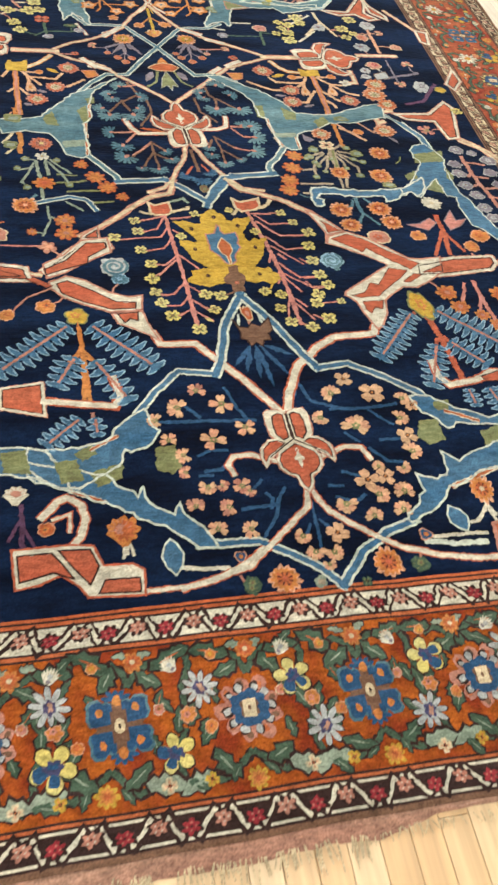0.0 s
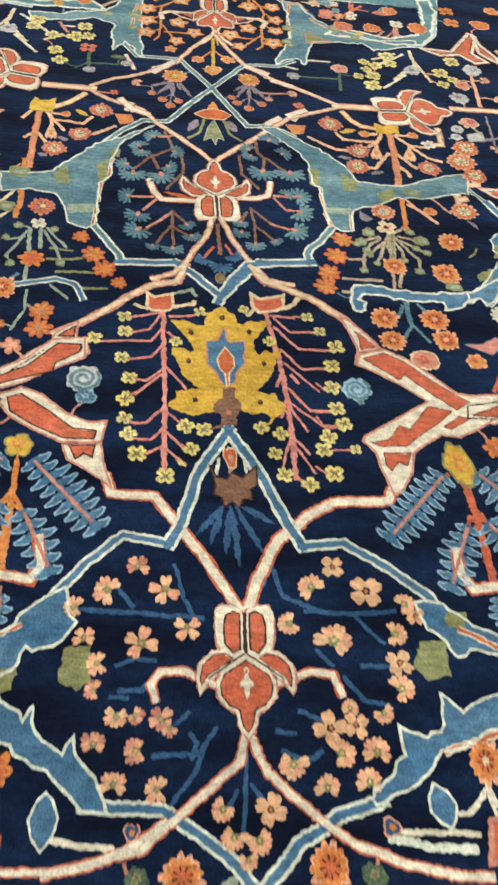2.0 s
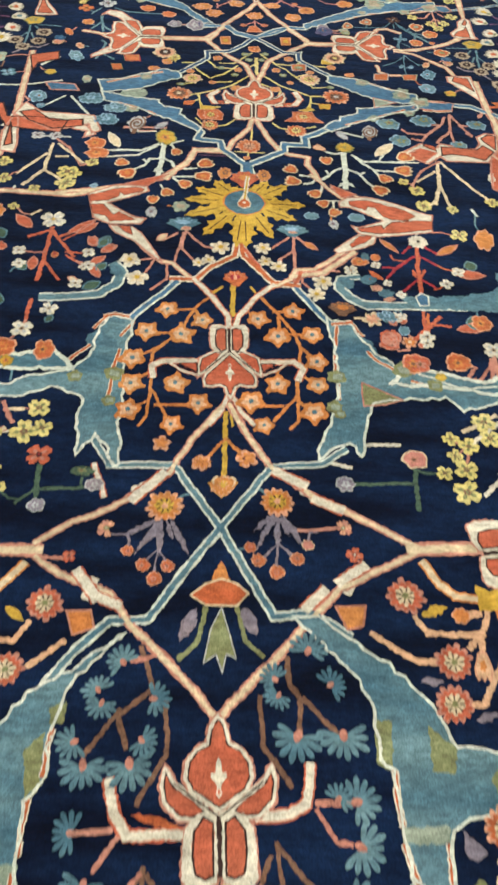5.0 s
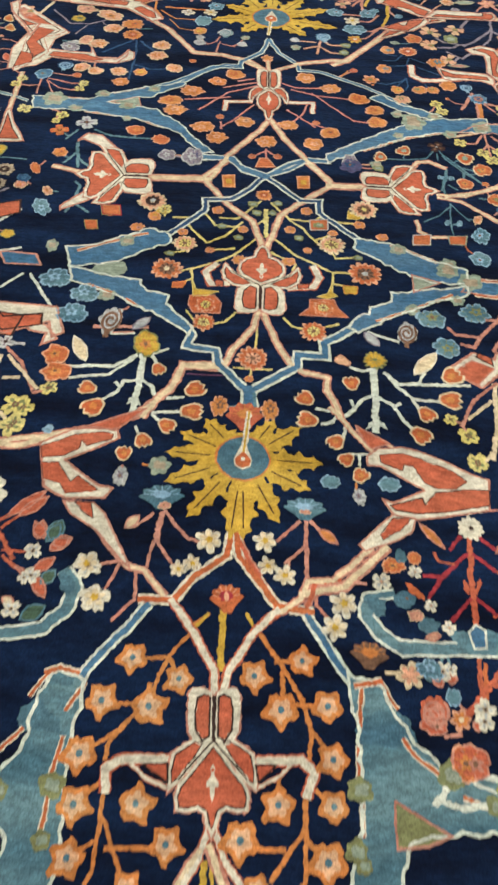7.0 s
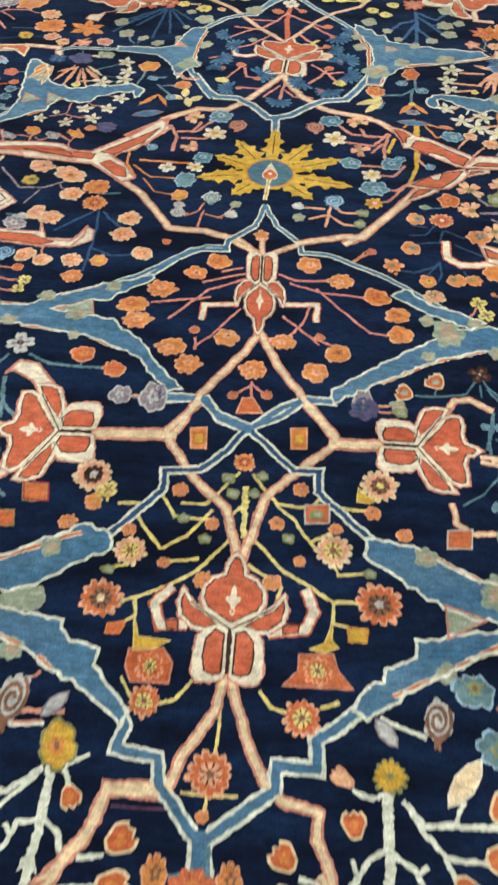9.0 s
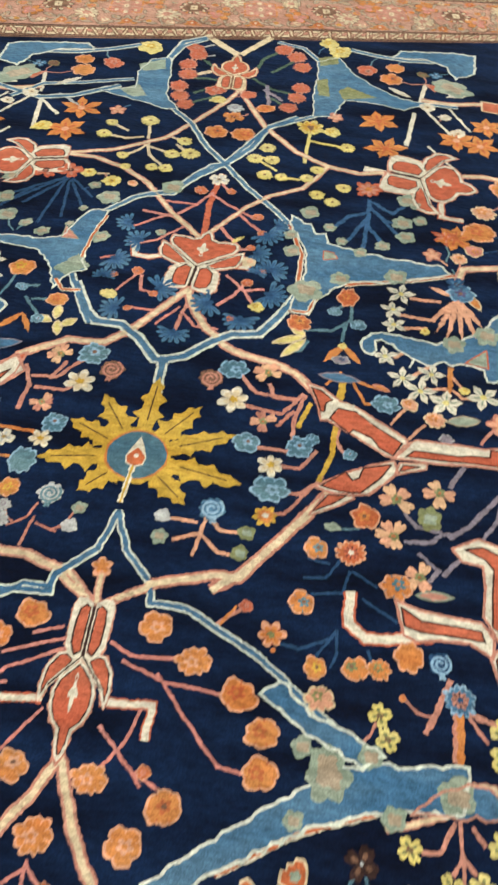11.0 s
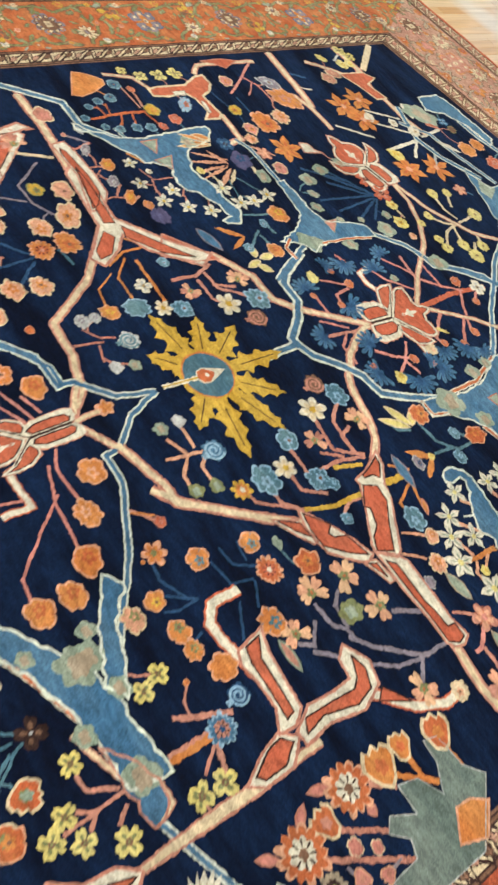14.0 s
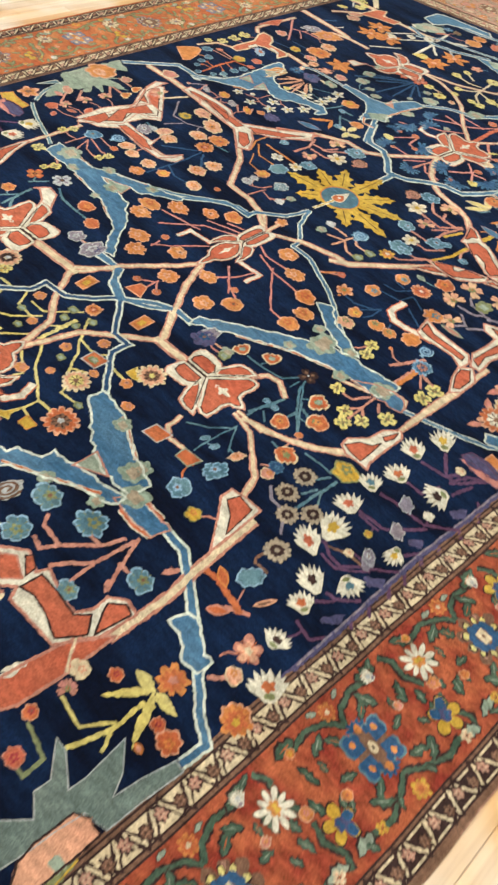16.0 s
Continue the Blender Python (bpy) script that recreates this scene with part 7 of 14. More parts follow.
# winged leaves with a long shaft
patch("SW", 0.0051, (-0.62, 2.18), (-0.678, 2.221), (-0.75, 2.225), (-0.862, 2.216), (-0.907, 2.204), (-0.9, 2.158), (-0.858, 2.162), (-0.761, 2.169), (-0.614, 2.131))
patch("KR", 0.0025, (-0.635, 2.166), (-0.682, 2.199), (-0.754, 2.202), (-0.866, 2.188), (-0.88, 2.175), (-0.856, 2.17), (-0.747, 2.177), (-0.623, 2.142))
blade("A", -0.929, 2.282, -0.969, 2.281, 0.0264)
stem("Q", 0.0089, (-0.891, 2.284), (-0.873, 2.23), (-0.877, 2.196))
flower("e", "Q", -0.935, 2.219, 0.0103)
# lower right plants
stem("O", 0.0054, (0.26, 1.713), (0.293, 1.771))
stem("T", 0.0085, (-0.647, 1.837), (-0.759, 1.845))
# left half beyond the centre, seen across the carpet
patch("WR", 0.0105, (-0.884, 1.619), (-0.879, 1.758), (-0.886, 1.889), (-0.966, 2.004), (-0.975, 2.055), (-0.952, 2.088), (-0.767, 1.918), (-0.789, 1.888), (-0.842, 1.864), (-0.801, 1.756))
vine("SC", 0.0345, (-0.801, 2.16), (-0.973, 2.174), (-1.12, 2.167))
both(stem, "S", 0.011, (-1.12, 2.167), (-1.157, 2.166))
vine("IB", 0.0283, (-0.902, 2.382), (-0.971, 2.298), (-1.083, 2.295), (-1.204, 2.096))
# sage fan on the left edge
patch("HH", 0.0057, (-1.226, 1.782), (-1.231, 1.882), (-1.224, 2.084), (-1.135, 2.056), (-1.16, 2.012), (-1.097, 1.954), (-1.135, 1.93), (-1.075, 1.864), (-1.144, 1.868), (-1.119, 1.801), (-1.16, 1.759))
flower("e", "O", -1.175, 1.952, 0.0636)
flower("e", "P", -1.17, 1.938, 0.0293, tall=1.27, turn=61)
flower("q", "SP", -1.004, 1.745, 0.027)
flower("q", "SP", -0.996, 1.832, 0.0279)
flower("q", "SP", -1.01, 1.653, 0.0264)
flower("e", "R", -1.026, 1.601, 0.0259)
flower("e", "S", -1.072, 1.997, 0.0258)
flower("e", "S", -1.097, 1.727, 0.0233)
# right half, from the centre out to the border
patch("SB", 0.0051, (-0.591, 0.623), (-0.612, 0.665), (-0.698, 0.67), (-0.714, 0.665), (-0.689, 0.619))
patch("IB", 0.0062, (-0.887, 0.518), (-0.904, 0.55), (-0.954, 0.538), (-1.009, 0.504), (-1.008, 0.482), (-0.975, 0.481), (-0.932, 0.51))
vine("IB", 0.0219, (-1.008, 0.482), (-1.061, 0.451), (-1.122, 0.4), (-1.121, 0.347))
vine("IB", 0.0106, (-1.122, 0.4), (-1.147, 0.403), (-1.145, 0.368))
# asters and seals
flower("e", "T", 0.648, 0.77, 0.0303, tall=1.12, turn=49)
stem("S", 0.0078, (-0.752, 0.551), (-0.796, 0.595))
flower("o", "EMA", -0.885, 0.451, 0.0163)
flower("e", "M", -0.912, 0.357, 0.0202)
flower("e", "E", -0.876, 0.186, 0.0167)
flower("e", "S", -0.932, 0.118, 0.0181)
flower("e", "G", -1.073, 0.36, 0.0085)
# red crabs, buds and yellow fruit along the edge
both(flower, "e", "O", 1.145, 0.481, 0.0323)
both(stem, "S", 0.0114, (0.954, 0.635), (1.001, 0.659))
both(stem, "S", 0.0114, (0.933, 0.604), (0.957, 0.632))
stem("C", 0.0099, (-0.996, 0.517), (-1.021, 0.557))
both(flower, "p", "SC", 1.062, 0.599, 0.0341)
both(stem, "S", 0.01, (1.049, 0.496), (1.072, 0.523))
both(flower, "e", "P", 1.081, 0.538, 0.0209)
# lemon lily
blade("Z", -0.985, 0.377, -0.922, 0.39, 0.0184)
blade("Z", -0.987, 0.384, -0.931, 0.329, 0.0106)
blade("Z", -0.993, 0.37, -0.945, 0.291, 0.0128)
blade("Z", -0.996, 0.368, -0.916, 0.309, 0.0092)
blade("Z", -1.002, 0.375, -1.036, 0.291, 0.017)
blade("Z", -1.006, 0.385, -1.038, 0.333, 0.012)
blade("Z", -1.007, 0.393, -1.062, 0.393, 0.0213)
stem("Z", 0.0064, (-0.997, 0.358), (-0.982, 0.267), (-0.972, 0.201))
stem("Z", 0.0064, (-0.983, 0.289), (-0.952, 0.242), (-0.89, 0.241))
stem("Z", 0.0064, (-0.992, 0.294), (-1.013, 0.245))
stem("Z", 0.0064, (-0.951, 0.161), (-0.883, 0.171))
stem("S", 0.005, (-0.961, 0.154), (-0.964, 0.103), (-0.965, 0.068))
flower("e", "OE", -0.99, 0.427, 0.0298)
flower("e", "RE", -0.922, 0.118, 0.0181)
flower("e", "SE", -0.956, 0.084, 0.0117)
# sage fan by the border
patch("HH", 0.0029, (-1.055, 0.003), (-0.99, 0.045), (-1.014, 0.056), (-1.032, 0.067), (-0.995, 0.102), (-0.984, 0.117), (-0.985, 0.137), (-0.953, 0.164), (-0.944, 0.192), (-0.975, 0.199), (-1.018, 0.175), (-1.039, 0.153), (-1.027, 0.195), (-1.025, 0.248), (-1.027, 0.286), (-1.046, 0.283), (-1.066, 0.24), (-1.091, 0.205), (-1.086, 0.263), (-1.105, 0.303), (-1.116, 0.335), (-1.14, 0.334), (-1.145, 0.294), (-1.132, 0.242), (-1.132, 0.173), (-1.132, 0.082), (-1.089, -0.019))
stem("S", 0.0042, (-0.966, 0.194), (-1.066, 0.089))
stem("S", 0.0042, (-1.031, 0.256), (-1.08, 0.155))
stem("S", 0.0028, (-1.117, 0.317), (-1.111, 0.19))
patch("KP", 0.0023, (-1.096, -0.011), (-1.074, 0.017), (-1.072, 0.071), (-1.076, 0.144), (-1.114, 0.152), (-1.14, 0.147), (-1.134, 0.101), (-1.116, 0.047), (-1.128, 0.025))
both(patch, "YG", 0.0023, (1.129, 0.025), (1.104, 0.057), (1.125, 0.096), (1.145, 0.102), (1.151, 0.05))
# mauve branch
both(stem, "U", 0.013, (1.15, 0.644), (1.156, 0.836), (1.154, 1.069), (1.167, 1.28), (1.174, 1.421))
both(stem, "V", 0.005, (1.149, 0.655), (1.151, 0.842), (1.149, 1.075), (1.163, 1.286), (1.17, 1.428))
both(stem, "m", 0.0094, (0.976, 1.336), (1.048, 1.348), (1.067, 1.382))
both(stem, "m", 0.0092, (1, 1.414), (1.045, 1.354), (1.068, 1.35), (1.088, 1.395), (1.157, 1.448))
both(stem, "m", 0.0086, (0.996, 1.246), (1.041, 1.249), (1.059, 1.304))
both(stem, "m", 0.0092, (0.974, 1.161), (1.033, 1.171), (1.105, 1.171), (1.172, 1.231))
both(stem, "m", 0.0092, (0.976, 1.075), (1.046, 1.079), (1.079, 1.113), (1.117, 1.169))
both(stem, "m", 0.0078, (0.974, 0.944), (1.008, 0.917), (1.051, 0.914), (1.075, 0.944), (1.15, 1.01))
both(stem, "m", 0.0078, (1.037, 0.966), (1.095, 0.968))
both(stem, "m", 0.0086, (1.075, 0.836), (1.099, 0.837), (1.14, 0.88))
both(stem, "m", 0.0078, (1.074, 0.799), (1.102, 0.833))
both(stem, "m", 0.0072, (1.079, 0.73), (1.127, 0.719), (1.15, 0.757))
both(stem, "m", 0.0086, (1.129, 1.061), (1.152, 1.097))
both(stem, "m", 0.01, (1.096, 1.311), (1.113, 1.375))
both(stem, "m", 0.0092, (1.154, 1.344), (1.192, 1.296))
both(stem, "m", 0.0092, (1.163, 1.245), (1.194, 1.208))
both(stem, "m", 0.0086, (1.163, 1.153), (1.188, 1.126))
both(stem, "m", 0.0092, (1.158, 1.089), (1.179, 1.065))
both(stem, "m", 0.0078, (1.154, 1.029), (1.181, 0.995))
both(stem, "m", 0.0092, (1.152, 0.971), (1.178, 0.937))
both(stem, "m", 0.0078, (1.151, 0.893), (1.179, 0.865))
both(stem, "m", 0.0071, (1.152, 0.831), (1.179, 0.804))
both(patch, "mU", 0.0029, (1.032, 1.446), (1.043, 1.477), (1.09, 1.487), (1.138, 1.476), (1.145, 1.451), (1.098, 1.443), (1.063, 1.431))
both(patch, "UU", 0.0023, (1.121, 1.261), (1.149, 1.306), (1.162, 1.274), (1.141, 1.247))
both(patch, "UU", 0.0029, (1.105, 1.104), (1.134, 1.132), (1.144, 1.107), (1.119, 1.093))
both(patch, "UU", 0.0018, (1.102, 0.936), (1.141, 0.971), (1.153, 0.946), (1.123, 0.923))
both(patch, "UU", 0.0018, (1.108, 0.778), (1.138, 0.826), (1.147, 0.802), (1.119, 0.769))
both(flower, "e", "V", 1.038, 1.186, 0.0171, tall=1.75, turn=37)
both(flower, "e", "V", 1.074, 1.101, 0.0164, tall=1.71, turn=39)
both(flower, "e", "V", 1.076, 0.988, 0.0153, tall=1.72, turn=41)
both(flower, "u", "WRG", 0.936, 1.352, 0.0382, tall=1.01, turn=53)
both(flower, "u", "WYG", 0.968, 1.446, 0.0397, tall=1.02, turn=46)
both(flower, "u", "WEG", 0.962, 1.249, 0.0408, tall=0.76, turn=67)
both(flower, "u", "WTG", 0.935, 1.168, 0.0359, tall=0.82, turn=50)
both(flower, "u", "WKG", 1.073, 1.272, 0.0439, tall=0.75, turn=-207)
both(flower, "u", "WEG", 1.056, 0.771, 0.0337, tall=0.87, turn=69)
both(flower, "u", "WTG", 1.098, 0.891, 0.038, tall=0.78, turn=-113)
both(flower, "u", "WYG", 1.114, 1.038, 0.0277, tall=1.08, turn=-160)
both(flower, "u", "WKG", 1.083, 0.664, 0.0345, tall=0.72, turn=3)
both(flower, "u", "WEG", 1.144, 0.575, 0.0455, tall=0.78, turn=57)
both(flower, "e", "W", 1.097, 1.202, 0.0153)
# lemon blossoms near the blue seam
stem("S", 0.015, (0.744, 1.522), (0.748, 1.629))
stem("S", 0.0108, (0.768, 1.616), (0.825, 1.597))
stem("S", 0.0108, (0.735, 1.675), (0.688, 1.565))
flower("e", "O", 0.38, 1.685, 0.0058)
flower("e", "O", 0.641, 1.625, 0.0072)
# outer right and left of the near half
patch("IB", 0.0072, (-0.733, -1.916), (-0.808, -1.863), (-0.849, -1.912), (-0.856, -2.074), (-0.887, -2.225), (-0.865, -2.268), (-0.821, -2.19), (-0.783, -2.1), (-0.737, -2.07), (-0.68, -2.062))
flower("e", "G", -0.834, -1.827, 0.0475)
flower("e", "G", -0.839, -1.978, 0.0415, tall=1.19, turn=21)
flower("e", "G", -0.755, -2.051, 0.037)
both(patch, "WR", 0.0088, (0.591, -2.416), (0.72, -2.386), (0.855, -2.379), (0.855, -2.414), (0.83, -2.44), (0.673, -2.463), (0.582, -2.467))
both(vine, "RW", 0.026, (0.84, -2.414), (0.865, -2.409), core=0.66)
flower("e", "W", -0.708, -2.113, 0.028, tall=1.29, turn=20)
stem("m", 0.014, (-0.704, -2.152), (-0.667, -2.351))
stem("m", 0.01, (-0.689, -2.24), (-0.602, -2.351))
stem("m", 0.01, (-0.679, -2.282), (-0.783, -2.225))
flower("q", "QS", -0.745, -2.182, 0.028)
flower("q", "ES", -0.779, -2.282, 0.0345)
flower("q", "ES", -0.727, -2.343, 0.0305)
stem("m", 0.01, (-0.667, -2.469), (-0.685, -2.618))
stem("m", 0.01, (-0.667, -2.469), (-0.591, -2.591))
both(flower, "q", "QR", 0.886, -1.671, 0.0315)
both(flower, "e", "A", 0.971, -1.358, 0.0291, tall=1.53, turn=-19)
both(flower, "e", "Y", 1.048, -1.373, 0.0246)
both(patch, "WR", 0.0088, (0.799, -1.566), (0.936, -1.557), (1.026, -1.466), (1.047, -1.505), (0.996, -1.713), (0.955, -1.723), (0.941, -1.607), (0.833, -1.598))
both(vine, "SC", 0.022, (0.996, -1.713), (1.058, -1.772), (1.103, -1.835))
both(flower, "q", "ZG", 1.057, -1.529, 0.0235)
stem("A", 0.011, (-0.928, -1.788), (-0.936, -1.909), (-0.947, -2.056))
stem("S", 0.01, (-0.936, -1.909), (-0.913, -2.041))
flower("q", "AK", -0.928, -1.788, 0.022)
flower("q", "AK", -0.93, -1.875, 0.0175)
flower("q", "AK", -0.88, -1.944, 0.017)
flower("q", "AK", -0.927, -1.992, 0.017)
flower("q", "AK", -0.927, -2.057, 0.0165)
flower("q", "AK", -0.866, -2.073, 0.0165)
both(flower, "q", "SV", 0.97, -1.182, 0.0251)
both(flower, "q", "SV", 0.893, -1.343, 0.0241)
both(stem, "V", 0.013, (0.835, -1.305), (0.997, -1.247))
both(flower, "q", "SV", 0.928, -0.923, 0.0211)
both(flower, "e", "S", 0.966, -1.042, 0.0261)
patch("WR", 0.0088, (1.109, -0.875), (1.155, -0.895), (1.132, -0.998), (1.101, -0.977))
both(vine, "SC", 0.0212, (1.021, -0.702), (1.109, -0.875))
patch("WR", 0.008, (1.089, -1.326), (1.157, -1.209), (1.16, -1.298), (1.11, -1.368))
both(stem, "m", 0.014, (1.039, -1.33), (0.946, -1.464), (0.868, -1.49))
flower("q", "ZG", 0.542, -0.898, 0.0247)
flower("q", "ZG", 0.476, -0.979, 0.0197)
both(flower, "q", "ZG", 0.835, -0.808, 0.0212)
both(flower, "q", "ZG", 0.811, -0.938, 0.0207)
both(flower, "q", "ZG", 0.782, -0.892, 0.0207)
vine("SC", 0.017, (-0.582, -2.424), (-0.483, -2.444))
patch("WR", 0.0096, (-0.475, -2.426), (-0.39, -2.332), (-0.296, -2.303), (-0.291, -2.333), (-0.394, -2.399), (-0.454, -2.449))
patch("WR", 0.0056, (-0.581, -2.843), (-0.487, -2.83), (-0.484, -2.931), (-0.581, -2.903))
flower("e", "O", -0.566, -2.597, 0.0215)
flower("e", "O", -0.472, -2.569, 0.025)
stem("m", 0.01, (-0.539, -3.168), (-0.538, -3.289))
stem("m", 0.0071, (-0.539, -3.202), (-0.565, -3.253))
stem("m", 0.0061, (-0.537, -3.216), (-0.506, -3.298))
flower("e", "E", -0.491, -3.234, 0.0181)
# row of side palmettes over the crossing
both(great_palmette, "WRKW", 0.524, -1.186, 0.772, -1.152, 0.1254)
both(patch, "IT", 0.0099, (0.375, -0.709), (0.509, -0.713), (0.633, -0.728), (0.74, -0.713), (0.782, -0.642), (0.825, -0.436), (0.816, -0.345), (0.769, -0.357), (0.765, -0.539), (0.729, -0.641), (0.616, -0.69), (0.432, -0.647))
both(vine, "IL", 0.0175, (0.632, -0.736), (0.728, -0.724), (0.795, -0.627), (0.844, -0.339))
both(patch, "WR", 0.0089, (0.726, -0.737), (0.841, -0.741), (0.932, -0.589), (0.955, -0.605), (0.918, -0.737), (0.964, -0.788), (0.918, -0.805), (0.87, -0.755), (0.794, -0.775))
both(patch, "WR", 0.0091, (0.944, -0.586), (0.961, -0.667), (1.012, -0.758), (1.006, -0.787), (0.949, -0.731))
both(flower, "q", "ZG", 0.59, -0.824, 0.0301)
both(flower, "q", "ZG", 0.829, -0.815, 0.0306)
both(flower, "q", "ZG", 0.773, -0.903, 0.03)
both(flower, "q", "ZG", 0.772, -0.977, 0.025)
both(stem, "C", 0.0133, (0.68, -0.766), (0.688, -0.863), (0.603, -0.973))
both(stem, "C", 0.0122, (0.69, -0.843), (0.733, -0.966))
stem("C", 0.0104, (0.624, -0.798), (0.536, -0.854))
both(stem, "S", 0.0133, (0.648, -0.608), (0.632, -0.704))
both(stem, "S", 0.0104, (0.601, -0.639), (0.551, -0.712))
both(stem, "S", 0.0114, (0.653, -0.649), (0.699, -0.702))
both(flower, "e", "E", 0.736, -0.589, 0.0363, tall=1.18, turn=-8)
both(flower, "e", "E", 0.642, -0.478, 0.0281, tall=1.18, turn=-7)
stem("R", 0.0124, (0.438, -0.569), (0.534, -0.458))
both(flower, "q", "OR", 0.879, -0.514, 0.0334)
both(flower, "q", "OR", 0.871, -0.425, 0.0334)
both(flower, "e", "E", 0.991, -0.511, 0.0379)
both(flower, "e", "A", 0.672, -0.904, 0.0295)
both(flower, "e", "O", 1.061, -0.382, 0.0298)
# far left of the field
vine("SC", 0.0391, (-1.008, 3.704), (-1.162, 3.742), (-1.289, 3.721))
both(flower, "e", "S", -1.136, 3.576, 0.0347, tall=0.86, turn=51)
both(flower, "a", "OP", -0.939, 3.465, 0.0707)
both(stem, "D", 0.013, (-1.167, 3.323), (-1.126, 3.404))
flower("q", "ZG", -1.281, 3.731, 0.0311)
both(flower, "q", "ZG", -1.239, 3.76, 0.0306)
# short stalks
stalk("E", -1.048, 2.384, -1.041, 2.405)
both(stalk, "E", -1.064, 2.428, -1.051, 2.439)
both(stalk, "O", -1.098, 2.466, -1.127, 2.446)
stalk("E", -0.998, 2.343, -0.995, 2.358)
stalk("T", -0.943, 2.372, -0.923, 2.357)
stalk("E", -0.946, 2.432, -0.967, 2.449)
stalk("E", -0.949, 2.493, -0.964, 2.499)
stalk("T", -0.915, 2.541, -0.892, 2.547)
both(stalk, "T", -0.942, 2.656, -0.905, 2.66)
both(stalk, "S", -1.042, 2.739, -1.075, 2.74)
stalk("T", -0.734, 2.805, -0.739, 2.837)
stalk("S", -0.689, 2.367, -0.683, 2.391)
stalk("S", -0.631, 2.383, -0.66, 2.385)
stalk("S", -0.59, 2.454, -0.626, 2.466)
stalk("T", -0.561, 2.68, -0.581, 2.656)
stalk("S", -0.788, 2.272, -0.788, 2.251)
stalk("S", -0.851, 2.253, -0.788, 2.251)
stalk("S", -0.726, 2.26, -0.758, 2.237)
stalk("S", -0.646, 2.271, -0.65, 2.191)
stalk("O", -0.591, 2.324, -0.536, 2.331)
both(stalk, "S", -1.116, 3.01, -1.099, 3.022)
both(stalk, "S", -1.104, 3.16, -1.101, 3.131)
both(stalk, "S", -0.944, 3.115, -1.017, 3.139)
both(stalk, "S", -0.827, 2.874, -0.831, 2.849)
stalk("T", -0.662, 2.888, -0.654, 2.858)
both(stalk, "S", -1.162, 2.73, -1.125, 2.733)
both(stalk, "S", -1.173, 2.812, -1.141, 2.832)
stalk("S", -1.206, 2.594, -1.189, 2.591)
stalk("V", -0.21, -1.204, -0.215, -1.172)
stalk("V", -0.129, -1.236, -0.134, -1.225)
stalk("V", -0.15, -1.262, -0.15, -1.247)
stalk("T", -0.121, -1.085, -0.086, -1.062)
stalk("T", 0.032, -1.196, 0.009, -1.206)
stalk("V", 0.067, -1.216, 0.081, -1.201)
stalk("V", 0.097, -1.236, 0.097, -1.216)
stalk("V", 0.132, -1.21, 0.118, -1.196)
stalk("V", 0.164, -1.173, 0.169, -1.148)
stalk("T", 0.077, -1.061, 0.048, -1.041)
stalk("T", -0.417, 1.279, -0.416, 1.26)
stalk("S", -0.609, 1.667, -0.615, 1.707)
stalk("D", -0.505, 1.657, -0.483, 1.656)
stalk("D", -0.497, 1.606, -0.484, 1.626)
stalk("D", -0.442, 1.678, -0.437, 1.696)
stalk("D", -0.412, 1.845, -0.431, 1.831)
stalk("V", -0.605, 1.977, -0.639, 2.01)
stalk("V", -0.624, 2.037, -0.639, 2.01)
stalk("S", -0.662, 1.841, -0.646, 1.813)
stalk("S", -0.847, 1.533, -0.782, 1.537)
stalk("S", -0.854, 1.579, -0.884, 1.619)
stalk("S", -0.654, 1.523, -0.669, 1.519)
stalk("S", -0.645, 1.561, -0.672, 1.56)
stalk("S", -0.675, 1.611, -0.689, 1.61)
stalk("S", -0.252, 1.928, -0.225, 1.895)
stalk("S", -0.111, 1.902, -0.135, 1.891)
stalk("S", 0.359, 1.181, 0.336, 1.179)
stalk("T", 0.463, 1.265, 0.463, 1.241)
stalk("T", 0.646, 1.258, 0.623, 1.242)
stalk("T", 0.697, 1.199, 0.67, 1.181)
stalk("S", 0.715, 1.127, 0.722, 1.113)
stalk("T", 0.582, 1.303, 0.589, 1.285)
stalk("T", 0.595, 0.925, 0.581, 0.922)
stalk("T", 0.595, 1.157, 0.584, 1.159)
both(stalk, "T", 0.648, 0.953, 0.633, 0.953)
both(stalk, "S", 0.716, 1.079, 0.704, 1.102)
both(stalk, "S", 0.739, 0.998, 0.72, 0.982)
both(stalk, "S", 0.742, 0.753, 0.776, 0.778)
stalk("m", 0.969, 0.923, 0.982, 0.937)
both(stalk, "m", 1.032, 1.045, 1.028, 1.065)
both(stalk, "G", 0.727, -1.845, 0.7, -1.886)
both(stalk, "P", 0.891, -0.881, 0.887, -0.901)
both(stalk, "P", 0.86, -0.971, 0.886, -0.972)
both(stalk, "S", 0.82, -1.081, 0.825, -1.123)
both(stalk, "A", 0.833, -1.224, 0.849, -1.255)
both(stalk, "A", 0.75, -1.302, 0.739, -1.307)
stalk("S", 0.285, -2.505, 0.27, -2.511)
stalk("S", 0.308, -2.569, 0.297, -2.571)
stalk("T", 0.453, -2.139, 0.474, -2.127)
both(stalk, "T", 0.547, -2.12, 0.533, -2.1)
stalk("T", 0.317, -2.071, 0.348, -2.084)
stalk("T", 0.285, -1.979, 0.26, -1.945)
stalk("S", -0.59, -2.296, -0.589, -2.319)
stalk("S", 0.627, -2.524, 0.608, -2.491)
stalk("Y", 0.026, -2.189, 0.045, -2.173)
stalk("Y", -0.056, -2.251, -0.066, -2.259)
stalk("Y", 0.091, -2.235, 0.107, -2.245)
stalk("Y", -0.054, -2.337, -0.051, -2.316)
stalk("Y", 0.125, -2.333, 0.146, -2.333)
stalk("Y", -0.037, -2.451, -0.041, -2.424)
